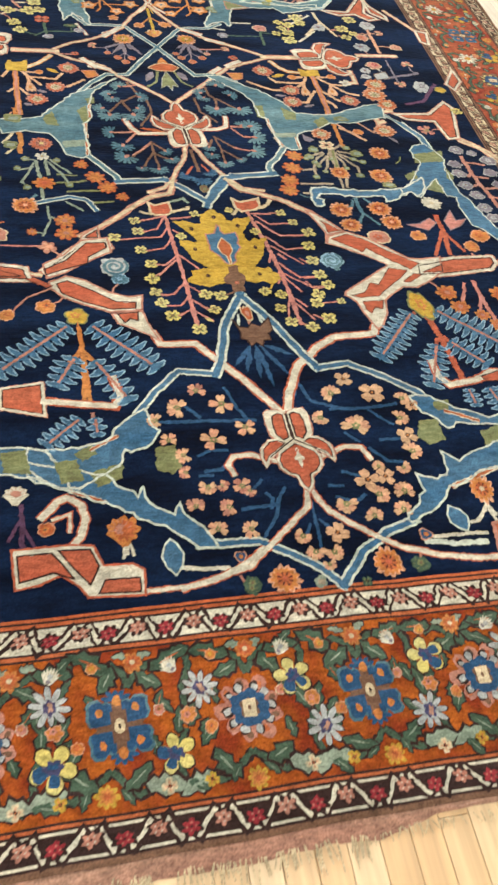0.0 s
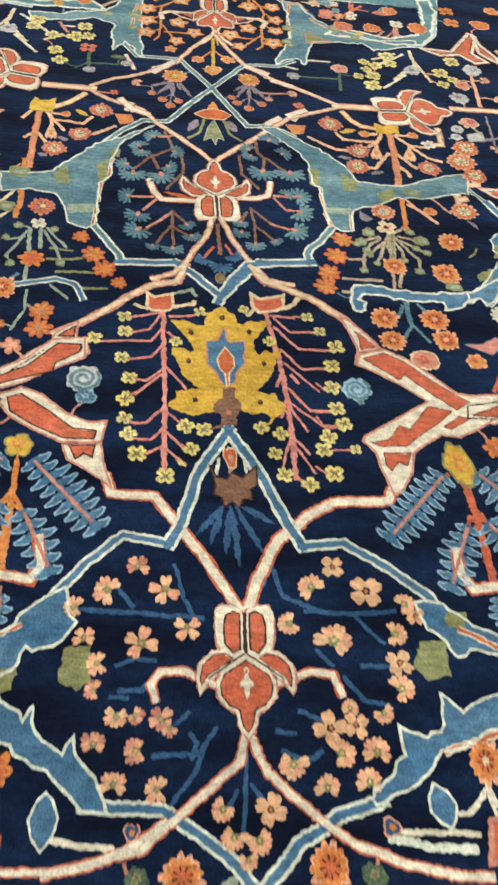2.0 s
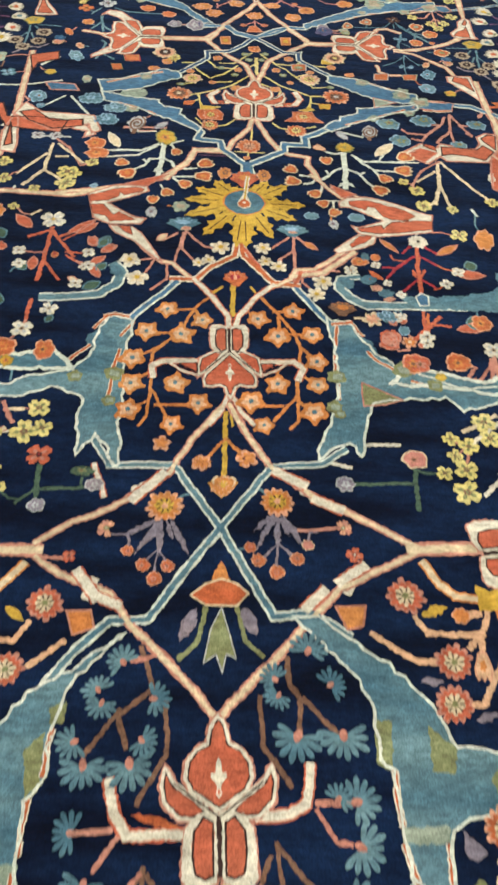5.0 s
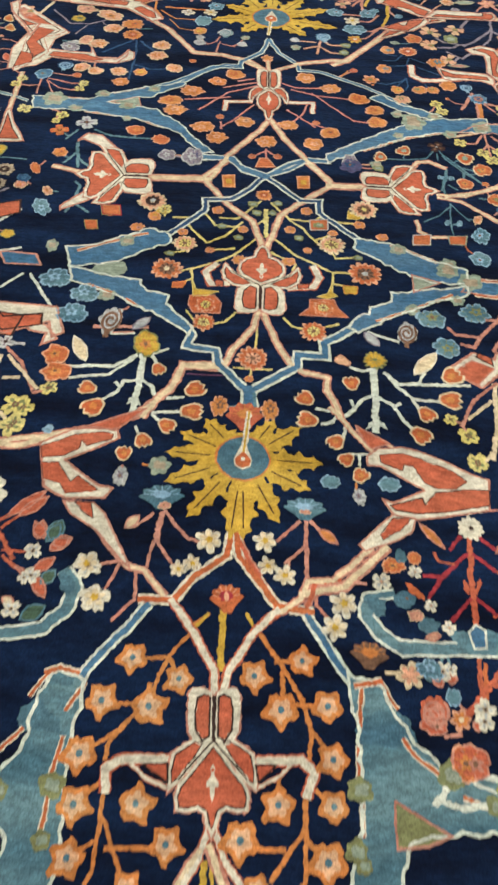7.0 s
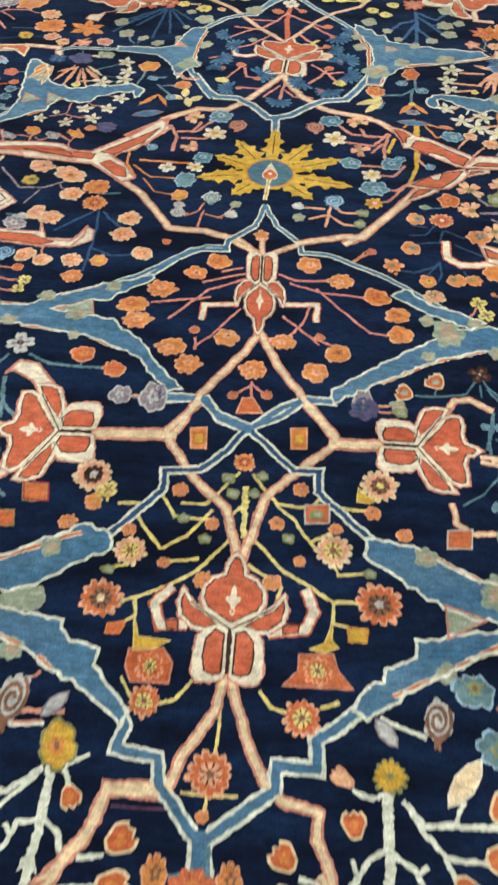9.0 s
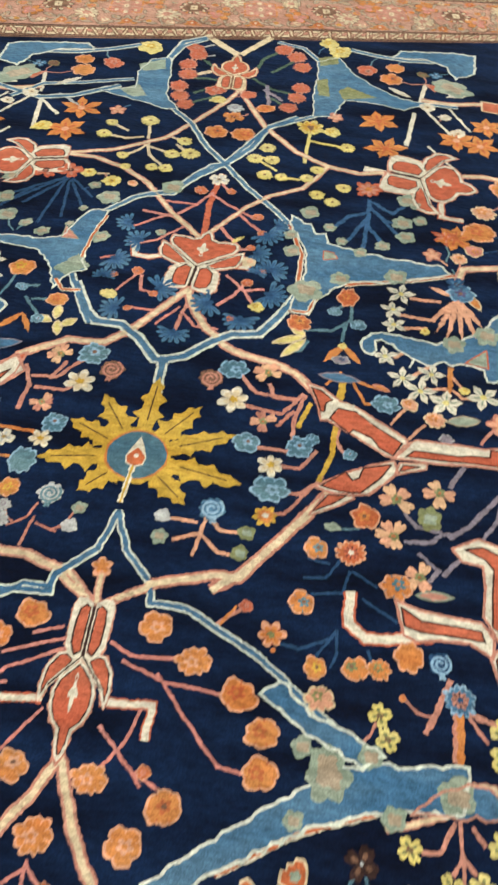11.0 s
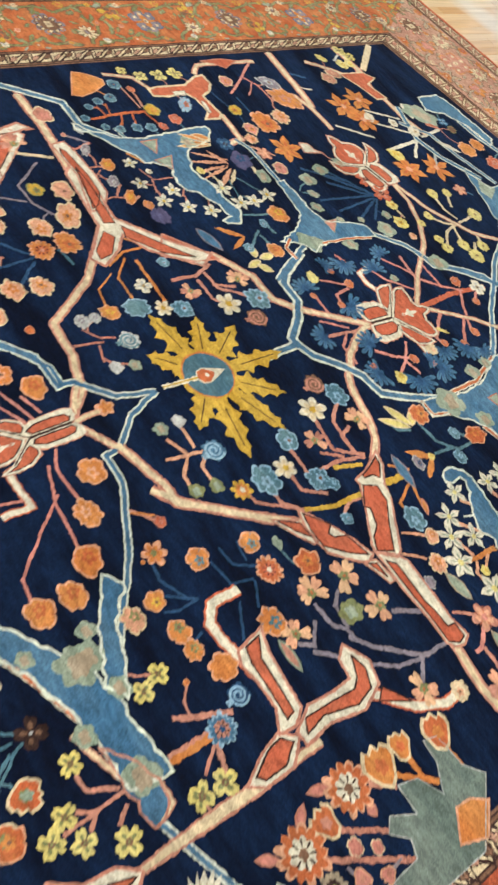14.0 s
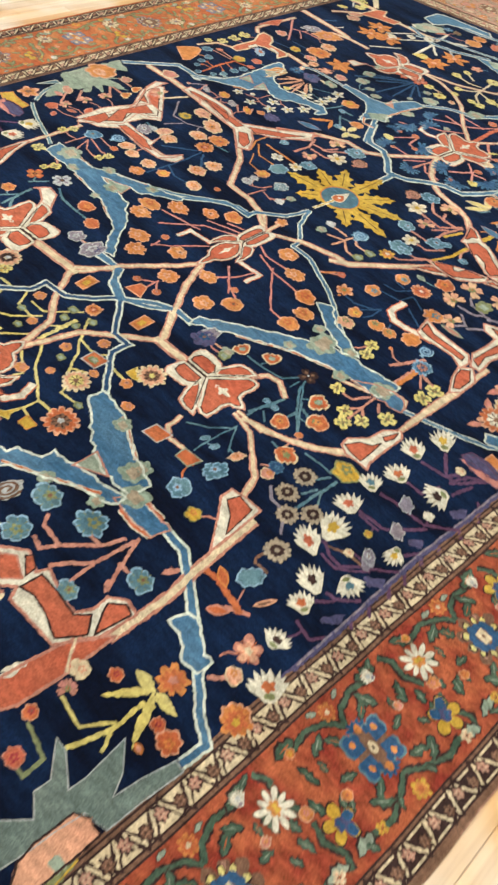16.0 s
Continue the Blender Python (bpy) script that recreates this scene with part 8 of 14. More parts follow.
stalk("Y", 0.112, -2.447, 0.121, -2.425)
stalk("S", -0.104, -3.401, -0.116, -3.379)
stalk("S", 0.277, -3.38, 0.28, -3.367)
stalk("S", 0.303, -3.33, 0.318, -3.331)
stalk("S", -0.199, -2.208, -0.181, -2.205)
stalk("S", -0.195, -2.258, -0.181, -2.258)
stalk("S", -0.179, -2.455, -0.163, -2.442)
stalk("S", -0.175, -2.524, -0.16, -2.529)
stalk("S", -0.14, -2.608, -0.126, -2.604)
stalk("S", -0.093, -2.65, -0.095, -2.634)
stalk("X", -0.002, -2.533, 0.024, -2.522)
stalk("S", -0.052, -2.587, -0.066, -2.581)
stalk("S", 0.22, -2.169, 0.187, -2.173)
stalk("Y", 0.119, -2.515, 0.139, -2.493)
stalk("S", 0.201, -2.658, 0.183, -2.644)
stalk("S", -0.281, -2.481, -0.3, -2.521)
stalk("G", -0.335, -2.014, -0.355, -2.019)
stalk("H", -0.499, -1.908, -0.479, -1.913)
stalk("H", -0.509, -2.045, -0.519, -2.018)
stalk("S", -0.385, -2.275, -0.365, -2.281)
stalk("H", -0.487, -2.265, -0.466, -2.269)
stalk("S", -0.447, -2.342, -0.426, -2.369)
stalk("O", -0.394, -2.628, -0.394, -2.646)
stalk("S", 0.263, -1.212, 0.281, -1.25)
stalk("S", -0.478, -0.842, -0.503, -0.844)
stalk("S", -0.457, -0.898, -0.479, -0.896)
stalk("S", -0.544, -0.997, -0.575, -0.949)
stalk("F", -0.497, -1.078, -0.453, -1.098)
stalk("F", -0.417, -1.1, -0.421, -1.076)
stalk("F", -0.329, -1.034, -0.325, -1.058)
stalk("S", 0.514, -0.887, 0.536, -0.905)
stalk("S", 0.518, -0.919, 0.536, -0.905)
stalk("S", 0.53, -0.948, 0.536, -0.905)
stalk("S", -0.129, -0.273, -0.146, -0.255)
stalk("S", -0.081, -0.276, -0.069, -0.287)
stalk("S", 0.055, -0.271, 0.043, -0.28)
stalk("S", 0.106, -0.266, 0.11, -0.246)
stalk("S", 0.145, -0.131, 0.146, -0.146)
stalk("T", -0.049, 0.162, -0.001, 0.161)
stalk("T", 0.042, 0.158, 0.025, 0.157)
stalk("O", 0.266, -0.064, 0.261, -0.037)
stalk("O", -0.209, -0.022, -0.228, -0.02)
stalk("S", -0.44, -0.317, -0.456, -0.3)
stalk("T", 0.392, -0.447, 0.391, -0.418)
stalk("T", 0.433, -0.453, 0.435, -0.418)
stalk("S", 0.439, -0.526, 0.459, -0.545)
stalk("S", 0.511, 0.164, 0.529, 0.16)
stalk("S", 0.535, 0.134, 0.529, 0.16)
stalk("S", -0.729, -0.065, -0.727, 0.013)
stalk("S", -0.606, -0.266, -0.547, -0.265)
stalk("T", -0.615, -0.334, -0.625, -0.356)
stalk("S", -0.432, -0.312, -0.456, -0.3)
stalk("T", -0.496, -0.482, -0.495, -0.46)
stalk("S", -0.58, -0.623, -0.548, -0.542)
stalk("T", -0.474, -0.668, -0.456, -0.717)
stalk("T", -0.561, -0.703, -0.542, -0.754)
stalk("S", -0.837, 0.728, -0.792, 0.734)
stalk("S", -0.807, 0.316, -0.793, 0.316)
stalk("S", -0.898, 0.837, -0.804, 0.861)
stalk("S", -0.736, 0.553, -0.755, 0.525)
stalk("S", -0.347, 0.469, -0.329, 0.483)
stalk("S", -0.54, 0.104, -0.558, 0.079)
stalk("S", -0.767, 0.175, -0.79, 0.189)
stalk("S", -0.796, 0.118, -0.821, 0.147)
stalk("S", -0.724, 0.089, -0.697, 0.116)
stalk("S", -0.49, 0.18, -0.506, 0.172)
stalk("S", -0.455, 0.059, -0.45, 0.044)
stalk("S", -0.667, -0.07, -0.618, -0.1)
stalk("S", 0.532, 0.138, 0.529, 0.16)
stalk("S", 0.617, -0.095, 0.559, -0.088)
stalk("T", 0.709, -0.091, 0.704, 0.016)
stalk("E", 0.597, -0.261, 0.545, -0.231)
stalk("E", 0.558, -0.33, 0.534, -0.345)
stalk("T", 0.415, -0.454, 0.414, -0.418)
stalk("S", 0.477, -0.551, 0.465, -0.537)
stalk("S", 0.59, 1.571, 0.564, 1.526)
stalk("S", 0.847, 1.533, 0.869, 1.529)
stalk("Z", -0.305, 0.913, -0.286, 0.873)
stalk("Z", -0.276, 0.888, -0.275, 0.873)
stalk("T", -0.644, 1.261, -0.624, 1.246)
stalk("T", -0.623, 1.142, -0.601, 1.128)
stalk("S", -0.682, 1.335, -0.68, 1.377)
stalk("S", -0.098, 1.945, -0.135, 1.891)
stalk("O", -0.25, 2.145, -0.269, 2.157)
stalk("O", -0.281, 2.069, -0.304, 2.072)
stalk("S", -0.394, 2.243, -0.409, 2.255)
stalk("T", -0.435, 2.668, -0.402, 2.681)
stalk("S", -0.708, 2.6, -0.703, 2.617)
both(stalk, "T", 0.786, 2.937, 0.779, 2.984)
both(stalk, "S", -0.803, 3.641, -0.787, 3.631)
both(stalk, "T", -0.807, 3.954, -0.847, 3.968)
both(stalk, "S", -0.739, 3.943, -0.748, 3.887)
both(stalk, "T", -0.639, 4.045, -0.657, 4.083)
both(stalk, "S", -0.64, 3.925, -0.748, 3.887)
stalk("S", -0.614, 3.501, -0.676, 3.499)
both(stalk, "S", -1.131, 3.537, -1.179, 3.56)
both(stalk, "A", -1.209, 3.668, -1.227, 3.662)
both(stalk, "S", -1.22, 3.58, -1.179, 3.56)
stalk("S", -0.666, 3.179, -0.711, 3.154)
stalk("T", -0.586, 2.963, -0.554, 2.912)
stalk("T", -0.537, 2.938, -0.545, 2.918)
stalk("T", -0.302, 3.115, -0.285, 3.09)
stalk("D", -0.385, 3.183, -0.403, 3.163)
stalk("S", -0.341, 3.243, -0.359, 3.266)
stalk("S", 0.026, 3.731, 0.054, 3.749)
both(stalk, "T", -0.43, 4.181, -0.463, 4.182)
both(stalk, "T", -0.526, 4.04, -0.565, 4.125)
stalk("B", 0.301, 4.363, 0.274, 4.287)
stalk("S", 0.014, 3.877, -0.01, 3.867)
both(stalk, "B", 0.358, 3.813, 0.337, 3.834)
stalk("T", 0.76, 3.109, 0.761, 3.019)
stalk("S", -0.985, 1.748, -0.925, 1.757)
stalk("S", -0.977, 1.826, -0.915, 1.807)
stalk("S", -0.992, 1.656, -0.916, 1.666)
stalk("S", -1.008, 1.605, -0.912, 1.626)
stalk("H", -1.084, 1.984, -1.105, 1.961)
stalk("H", -1.108, 1.739, -1.144, 1.776)
stalk("E", 0.637, 0.788, 0.613, 0.829)
stalk("S", -0.875, 0.457, -0.847, 0.473)
stalk("Z", -0.926, 0.354, -0.994, 0.338)
stalk("Z", -0.885, 0.178, -0.894, 0.169)
stalk("S", -0.944, 0.12, -0.963, 0.123)
stalk("T", -1.079, 0.36, -1.121, 0.358)
stalk("T", -1.117, 0.464, -1.087, 0.429)
both(stalk, "S", 1.049, 0.579, 1.03, 0.547)
both(stalk, "S", 1.073, 0.526, 1.064, 0.514)
stalk("T", -0.989, 0.448, -0.986, 0.481)
stalk("S", -0.935, 0.12, -0.963, 0.123)
both(stalk, "m", 1.091, 0.687, 1.103, 0.724)
both(stalk, "U", 1.147, 0.607, 1.15, 0.644)
both(stalk, "m", 1.103, 1.193, 1.113, 1.179)
stalk("S", 0.646, 1.623, 0.701, 1.595)
stalk("m", -0.706, -2.133, -0.704, -2.152)
stalk("m", -0.727, -2.178, -0.7, -2.173)
stalk("m", -0.767, -2.262, -0.755, -2.241)
both(stalk, "S", 0.793, -2.364, 0.793, -2.382)
both(stalk, "S", 0.908, -1.667, 0.947, -1.66)
both(stalk, "m", 0.988, -1.369, 1.004, -1.38)
stalk("T", -0.869, -1.947, -0.852, -1.952)
both(stalk, "V", 0.974, -1.199, 0.987, -1.25)
both(stalk, "V", 0.891, -1.326, 0.888, -1.309)
both(stalk, "P", 0.913, -0.922, 0.887, -0.921)
both(stalk, "P", 0.948, -1.042, 0.885, -1.042)
stalk("F", 0.462, -0.978, 0.409, -0.972)
both(stalk, "S", 0.832, -0.793, 0.827, -0.766)
both(stalk, "P", 0.825, -0.939, 0.886, -0.941)
both(stalk, "S", 0.769, -0.897, 0.716, -0.919)
stalk("S", -0.555, -2.587, -0.456, -2.498)
stalk("S", -0.458, -2.558, -0.426, -2.534)
stalk("S", -0.482, -3.225, -0.47, -3.213)
both(stalk, "S", 0.823, -0.794, 0.816, -0.769)
both(stalk, "S", 0.753, -0.909, 0.716, -0.919)
both(stalk, "S", 0.756, -0.969, 0.73, -0.957)
both(stalk, "T", 0.641, -0.458, 0.639, -0.426)
both(stalk, "T", 0.856, -0.512, 0.815, -0.508)
both(stalk, "S", 0.977, -0.533, 0.944, -0.586)
# oval of orange pinwheels round a palmette
patch("IT", 0.0055, (-0.273, -0.525), (-0.337, -0.513), (-0.359, -0.577), (-0.365, -0.665), (-0.406, -0.714), (-0.491, -0.733), (-0.542, -0.766), (-0.656, -0.772), (-0.644, -0.822), (-0.52, -0.805), (-0.427, -0.767), (-0.36, -0.806), (-0.366, -0.876), (-0.351, -0.973), (-0.319, -0.912), (-0.294, -0.94), (-0.264, -0.994), (-0.251, -0.993), (-0.269, -0.888), (-0.271, -0.774), (-0.284, -0.653), (-0.274, -0.581))
patch("IT", 0.0055, (0.229, -0.484), (0.288, -0.498), (0.339, -0.596), (0.399, -0.648), (0.458, -0.677), (0.558, -0.717), (0.713, -0.688), (0.707, -0.722), (0.627, -0.761), (0.549, -0.789), (0.51, -0.75), (0.405, -0.759), (0.331, -0.776), (0.312, -0.84), (0.293, -0.94), (0.267, -0.904), (0.224, -0.927), (0.195, -0.958), (0.189, -0.929), (0.226, -0.847), (0.246, -0.762), (0.248, -0.627))
patch("tt", 0, (-0.385, -0.583), (-0.362, -0.567), (-0.333, -0.58), (-0.305, -0.604), (-0.303, -0.63), (-0.35, -0.629), (-0.379, -0.619))
patch("tt", 0, (0.236, -0.587), (0.274, -0.559), (0.318, -0.545), (0.348, -0.565), (0.354, -0.601), (0.313, -0.615), (0.25, -0.615))
patch("tt", 0, (-0.349, -0.517), (-0.295, -0.519), (-0.295, -0.54), (-0.347, -0.538))
vine("WE", 0.0111, (-0.273, -0.536), (-0.298, -0.584), level=4)
vine("WE", 0.0111, (-0.296, -0.638), (-0.303, -0.697), level=4)
vine("WE", 0.0111, (-0.303, -0.741), (-0.303, -0.788), level=4)
vine("WE", 0.0099, (-0.305, -0.827), (-0.305, -0.879))
vine("WE", 0.011, (-0.373, -0.626), (-0.411, -0.674), level=4)
vine("WE", 0.0111, (-0.346, -0.522), (-0.369, -0.561), level=4)
vine("WE", 0.0121, (0.254, -0.517), (0.249, -0.581), level=4)
vine("WE", 0.0111, (0.246, -0.622), (0.244, -0.672), level=4)
vine("WE", 0.01, (0.248, -0.719), (0.248, -0.769), level=4)
vine("WE", 0.0099, (0.242, -0.825), (0.232, -0.863))
vine("WE", 0.011, (0.29, -0.496), (0.32, -0.542), level=4)
vine("WE", 0.011, (0.33, -0.604), (0.353, -0.636), (0.387, -0.659), level=4)
vine("WE", 0.011, (0.434, -0.699), (0.47, -0.711), level=4)
vine("WE", 0.0154, (-0.347, -0.516), (-0.323, -0.506), (-0.293, -0.515), level=4)
vine("WE", 0.0154, (0.246, -0.506), (0.29, -0.496), level=4)
flower("e", "G", -0.301, -0.717, 0.0241)
flower("e", "G", -0.301, -0.806, 0.0181)
flower("e", "G", 0.245, -0.695, 0.0241)
flower("e", "G", 0.236, -0.796, 0.0221)
flower("e", "G", 0.248, -0.817, 0.0163)
flower("e", "G", 0.413, -0.662, 0.0286)
flower("e", "G", -0.392, -0.732, 0.02)
flower("e", "G", 0.488, -0.71, 0.02)
patch("SG", 0.004, (0.307, -0.711), (0.345, -0.732), (0.402, -0.762), (0.361, -0.78), (0.307, -0.787), (0.305, -0.748))
vine("IB", 0.0228, (-0.285, -0.527), (-0.255, -0.477), (-0.202, -0.409), (-0.177, -0.371))
vine("IB", 0.0229, (0.25, -0.514), (0.217, -0.475), (0.168, -0.396), (0.151, -0.369))
vine("WE", 0.0229, (-0.186, -0.355), (-0.122, -0.351), (-0.085, -0.295), (-0.021, -0.244), (-0.015, -0.184))
vine("WE", 0.0229, (-0.005, -0.183), (0.005, -0.242), (0.063, -0.317), (0.09, -0.354), (0.154, -0.359))
vine("SC", 0.0166, (-0.337, -0.155), (-0.277, -0.228), (-0.227, -0.282), (-0.191, -0.289), (-0.147, -0.34))
vine("SC", 0.0181, (0.099, -0.361), (0.136, -0.333), (0.152, -0.291), (0.204, -0.287), (0.284, -0.208))
vine("RW", 0.0198, (-0.124, -0.356), (-0.073, -0.424), (-0.031, -0.494), (-0.024, -0.538), core=0.66)
vine("RW", 0.0199, (0.088, -0.364), (0.046, -0.408), (-0.002, -0.494), (-0.011, -0.537), core=0.66)
stem("Y", 0.0144, (-0.02, -0.372), (-0.019, -0.49))
stem("Y", 0.0066, (-0.051, -0.376), (-0.074, -0.409))
stem("Y", 0.0066, (0.026, -0.373), (0.053, -0.412))
flower("f", "EMP", -0.015, -0.344, 0.032, turn=2)
great_palmette("WRKW", -0.026, -0.538, -0.014, -0.781, 0.0762, shield=True)
vine("RW", 0.0221, (-0.092, -0.662), (-0.189, -0.668), (-0.21, -0.685), (-0.206, -0.717), core=0.7)
patch("KR", 0.003, (-0.146, -0.674), (-0.101, -0.67), (-0.098, -0.702))
vine("RW", 0.009, (-0.17, -0.673), (-0.133, -0.698), (-0.099, -0.711), core=0.66)
vine("RW", 0.0221, (0.062, -0.658), (0.141, -0.65), (0.163, -0.672), (0.153, -0.705), core=0.7)
patch("KR", 0.003, (0.057, -0.664), (0.095, -0.662), (0.064, -0.693))
vine("RW", 0.009, (0.126, -0.656), (0.096, -0.683), (0.066, -0.702), core=0.66)
vine("RW", 0.0154, (-0.022, -0.778), (-0.032, -0.819), (-0.057, -0.863), core=0.66)
vine("RW", 0.0154, (-0.009, -0.777), (0.012, -0.821), (0.042, -0.858), core=0.66)
stem("Y", 0.0072, (-0.013, -0.8), (-0.006, -0.867))
stem("O", 0.008, (-0.074, -0.409), (-0.119, -0.468), (-0.15, -0.556), (-0.192, -0.611), (-0.215, -0.647))
stem("O", 0.008, (-0.119, -0.474), (-0.16, -0.476))
stem("O", 0.0088, (-0.118, -0.477), (-0.103, -0.501))
stem("O", 0.0088, (-0.149, -0.528), (-0.148, -0.553))
stem("O", 0.008, (-0.176, -0.566), (-0.209, -0.568))
stem("O", 0.008, (-0.192, -0.613), (-0.243, -0.651))
stem("O", 0.008, (-0.213, -0.645), (-0.213, -0.669))
stem("O", 0.0072, (-0.208, -0.718), (-0.207, -0.762), (-0.208, -0.845), (-0.222, -0.879))
stem("O", 0.0072, (-0.205, -0.762), (-0.18, -0.81), (-0.155, -0.865))
stem("O", 0.008, (-0.191, -0.812), (-0.119, -0.809))
stem("O", 0.0072, (-0.212, -0.803), (-0.243, -0.823))
stem("O", 0.008, (-0.212, -0.703), (-0.248, -0.738))
stem("O", 0.0088, (0.053, -0.412), (0.09, -0.46), (0.141, -0.54), (0.159, -0.602), (0.155, -0.648))
stem("O", 0.0088, (0.088, -0.468), (0.123, -0.466))
stem("O", 0.0088, (0.102, -0.488), (0.103, -0.532))
stem("O", 0.0088, (0.125, -0.552), (0.167, -0.551))
stem("O", 0.008, (0.163, -0.602), (0.193, -0.635))
stem("O", 0.008, (0.149, -0.706), (0.147, -0.765), (0.091, -0.846))
stem("O", 0.008, (0.149, -0.738), (0.149, -0.843), (0.129, -0.869))
stem("O", 0.0072, (0.167, -0.7), (0.191, -0.722))
stem("O", 0.008, (0.101, -0.68), (0.099, -0.704))
stem("O", 0.008, (0.152, -0.783), (0.178, -0.807))
stem("O", 0.008, (0.041, -0.802), (0.113, -0.798))
flower("w", "OT", -0.189, -0.478, 0.0298)
flower("w", "OT", -0.096, -0.515, 0.0287)
flower("w", "OT", -0.236, -0.564, 0.0322)
flower("w", "OT", -0.147, -0.571, 0.0352)
flower("w", "OT", -0.261, -0.662, 0.0332)
flower("w", "OT", -0.256, -0.747, 0.032)
flower("w", "OT", -0.149, -0.741, 0.033)
flower("w", "OT", -0.09, -0.802, 0.0297)
flower("w", "OT", -0.253, -0.831, 0.0317)
flower("w", "OT", -0.149, -0.871, 0.027)
flower("w", "OT", 0.036, -0.789, 0.034)
flower("w", "OT", 0.14, -0.465, 0.0297)
flower("w", "OT", 0.048, -0.5, 0.0308)
flower("w", "OT", 0.101, -0.562, 0.0341)
flower("w", "OT", 0.189, -0.55, 0.0319)
flower("w", "OT", 0.198, -0.647, 0.031)
flower("w", "OT", 0.1, -0.729, 0.032)
flower("w", "OT", 0.198, -0.726, 0.029)
flower("w", "OT", 0.187, -0.815, 0.0342)
flower("w", "OT", 0.068, -0.862, 0.0252)
vine("IT", 0.0331, (-0.518, -0.454), (-0.432, -0.444), (-0.374, -0.429), (-0.335, -0.385), (-0.325, -0.337), (-0.346, -0.31), core=0.66)
patch("tt", 0, (-0.366, -0.304), (-0.336, -0.312), (-0.325, -0.337), (-0.339, -0.358), (-0.357, -0.339))
vine("IT", 0.0331, (0.598, -0.412), (0.439, -0.42), (0.342, -0.426), (0.295, -0.396), (0.272, -0.359), (0.28, -0.331), core=0.66)
patch("tt", 0, (0.273, -0.321), (0.313, -0.321), (0.309, -0.356), (0.292, -0.364), (0.278, -0.346))
patch("IB", 0.004, (0.477, -0.382), (0.493, -0.366), (0.512, -0.377), (0.509, -0.415), (0.484, -0.417))
# centre: crossing, diamond of blue leaves and its palmette
great_palmette("WRKW", -0.343, 1.057, -0.562, 1.047, 0.1381, shield=True)
great_palmette("WRKW", 0.326, 1.081, 0.551, 1.081, 0.119, shield=True)
vine("ID", 0.0229, (0.012, 1.102), (-0.031, 1.029), (-0.083, 0.973), (-0.162, 0.964), (-0.159, 0.911), (-0.254, 0.791), core=0.5)
vine("ID", 0.0229, (0.015, 1.103), (0.099, 1.016), (0.128, 0.987), (0.184, 0.992), (0.182, 0.935), (0.228, 0.89), (0.294, 0.825), core=0.5)
vine("IB", 0.0261, (-0.181, 1.176), (-0.094, 1.184), (-0.056, 1.124), (0.013, 1.096))
vine("IB", 0.0261, (0.016, 1.096), (0.091, 1.172), (0.147, 1.202), (0.212, 1.201))
patch("IB", 0.0055, (-0.254, 0.791), (-0.244, 0.751), (-0.279, 0.734), (-0.325, 0.704), (-0.366, 0.668), (-0.415, 0.644), (-0.514, 0.628), (-0.536, 0.703), (-0.47, 0.718), (-0.387, 0.766), (-0.312, 0.81))
patch("IB", 0.0055, (-0.511, 0.62), (-0.417, 0.607), (-0.357, 0.592), (-0.309, 0.589), (-0.311, 0.567), (-0.285, 0.546), (-0.23, 0.535), (-0.231, 0.503), (-0.192, 0.466), (-0.152, 0.42), (-0.162, 0.391), (-0.189, 0.417), (-0.239, 0.455), (-0.298, 0.482), (-0.335, 0.501), (-0.386, 0.531), (-0.496, 0.57))
vine("IB", 0.0272, (-0.165, 0.419), (-0.153, 0.396), (-0.162, 0.355), (-0.087, 0.345), (-0.077, 0.301), (0, 0.214))
vine("IB", 0.0301, (0.265, 0.455), (0.232, 0.425), (0.192, 0.398), (0.195, 0.348), (0.124, 0.349), (0.122, 0.308), (0.005, 0.214))
vine("IB", 0.0398, (0.002, 0.217), (0.008, 0.148))
patch("IB", 0.0055, (0.288, 0.825), (0.282, 0.783), (0.322, 0.76), (0.358, 0.728), (0.411, 0.697), (0.454, 0.671), (0.509, 0.657), (0.598, 0.659), (0.606, 0.72), (0.517, 0.745), (0.44, 0.784), (0.371, 0.818))
patch("IB", 0.0055, (0.597, 0.655), (0.517, 0.633), (0.439, 0.617), (0.397, 0.6), (0.382, 0.605), (0.38, 0.568), (0.36, 0.556), (0.319, 0.542), (0.314, 0.518), (0.284, 0.505), (0.258, 0.454), (0.283, 0.44), (0.357, 0.494), (0.434, 0.541), (0.512, 0.587), (0.591, 0.61))
vine("WE", 0.012, (-0.499, 0.695), (-0.395, 0.75), (-0.319, 0.787), level=4)
vine("WE", 0.011, (0.336, 0.492), (0.412, 0.53), (0.548, 0.61), level=4)
vine("WE", 0.011, (-0.448, 0.557), (-0.386, 0.533), level=4)
vine("WE", 0.012, (0.394, 0.807), (0.44, 0.784), (0.517, 0.745), level=4)
vine("WE", 0.01, (-0.337, 0.512), (-0.308, 0.489), level=4)
patch("HH", 0, (-0.454, 0.62), (-0.432, 0.643), (-0.401, 0.657), (-0.367, 0.655), (-0.353, 0.626), (-0.374, 0.595), (-0.425, 0.596))
patch("SH", 0.004, (0.444, 0.683), (0.522, 0.658), (0.444, 0.613))
flower("e", "H", -0.37, 0.746, 0.0241)
flower("e", "H", 0.411, 0.788, 0.0241)
flower("e", "H", 0.551, 0.735, 0.0265)
flower("e", "H", 0.434, 0.541, 0.0221)
flower("e", "H", -0.394, 0.521, 0.024)
great_palmette("WRKW", 0.02, 0.5, 0.019, 0.764, 0.1055)
vine("RW", 0.0243, (-0.076, 0.598), (-0.118, 0.595), (-0.137, 0.64), (-0.111, 0.672), core=0.7)
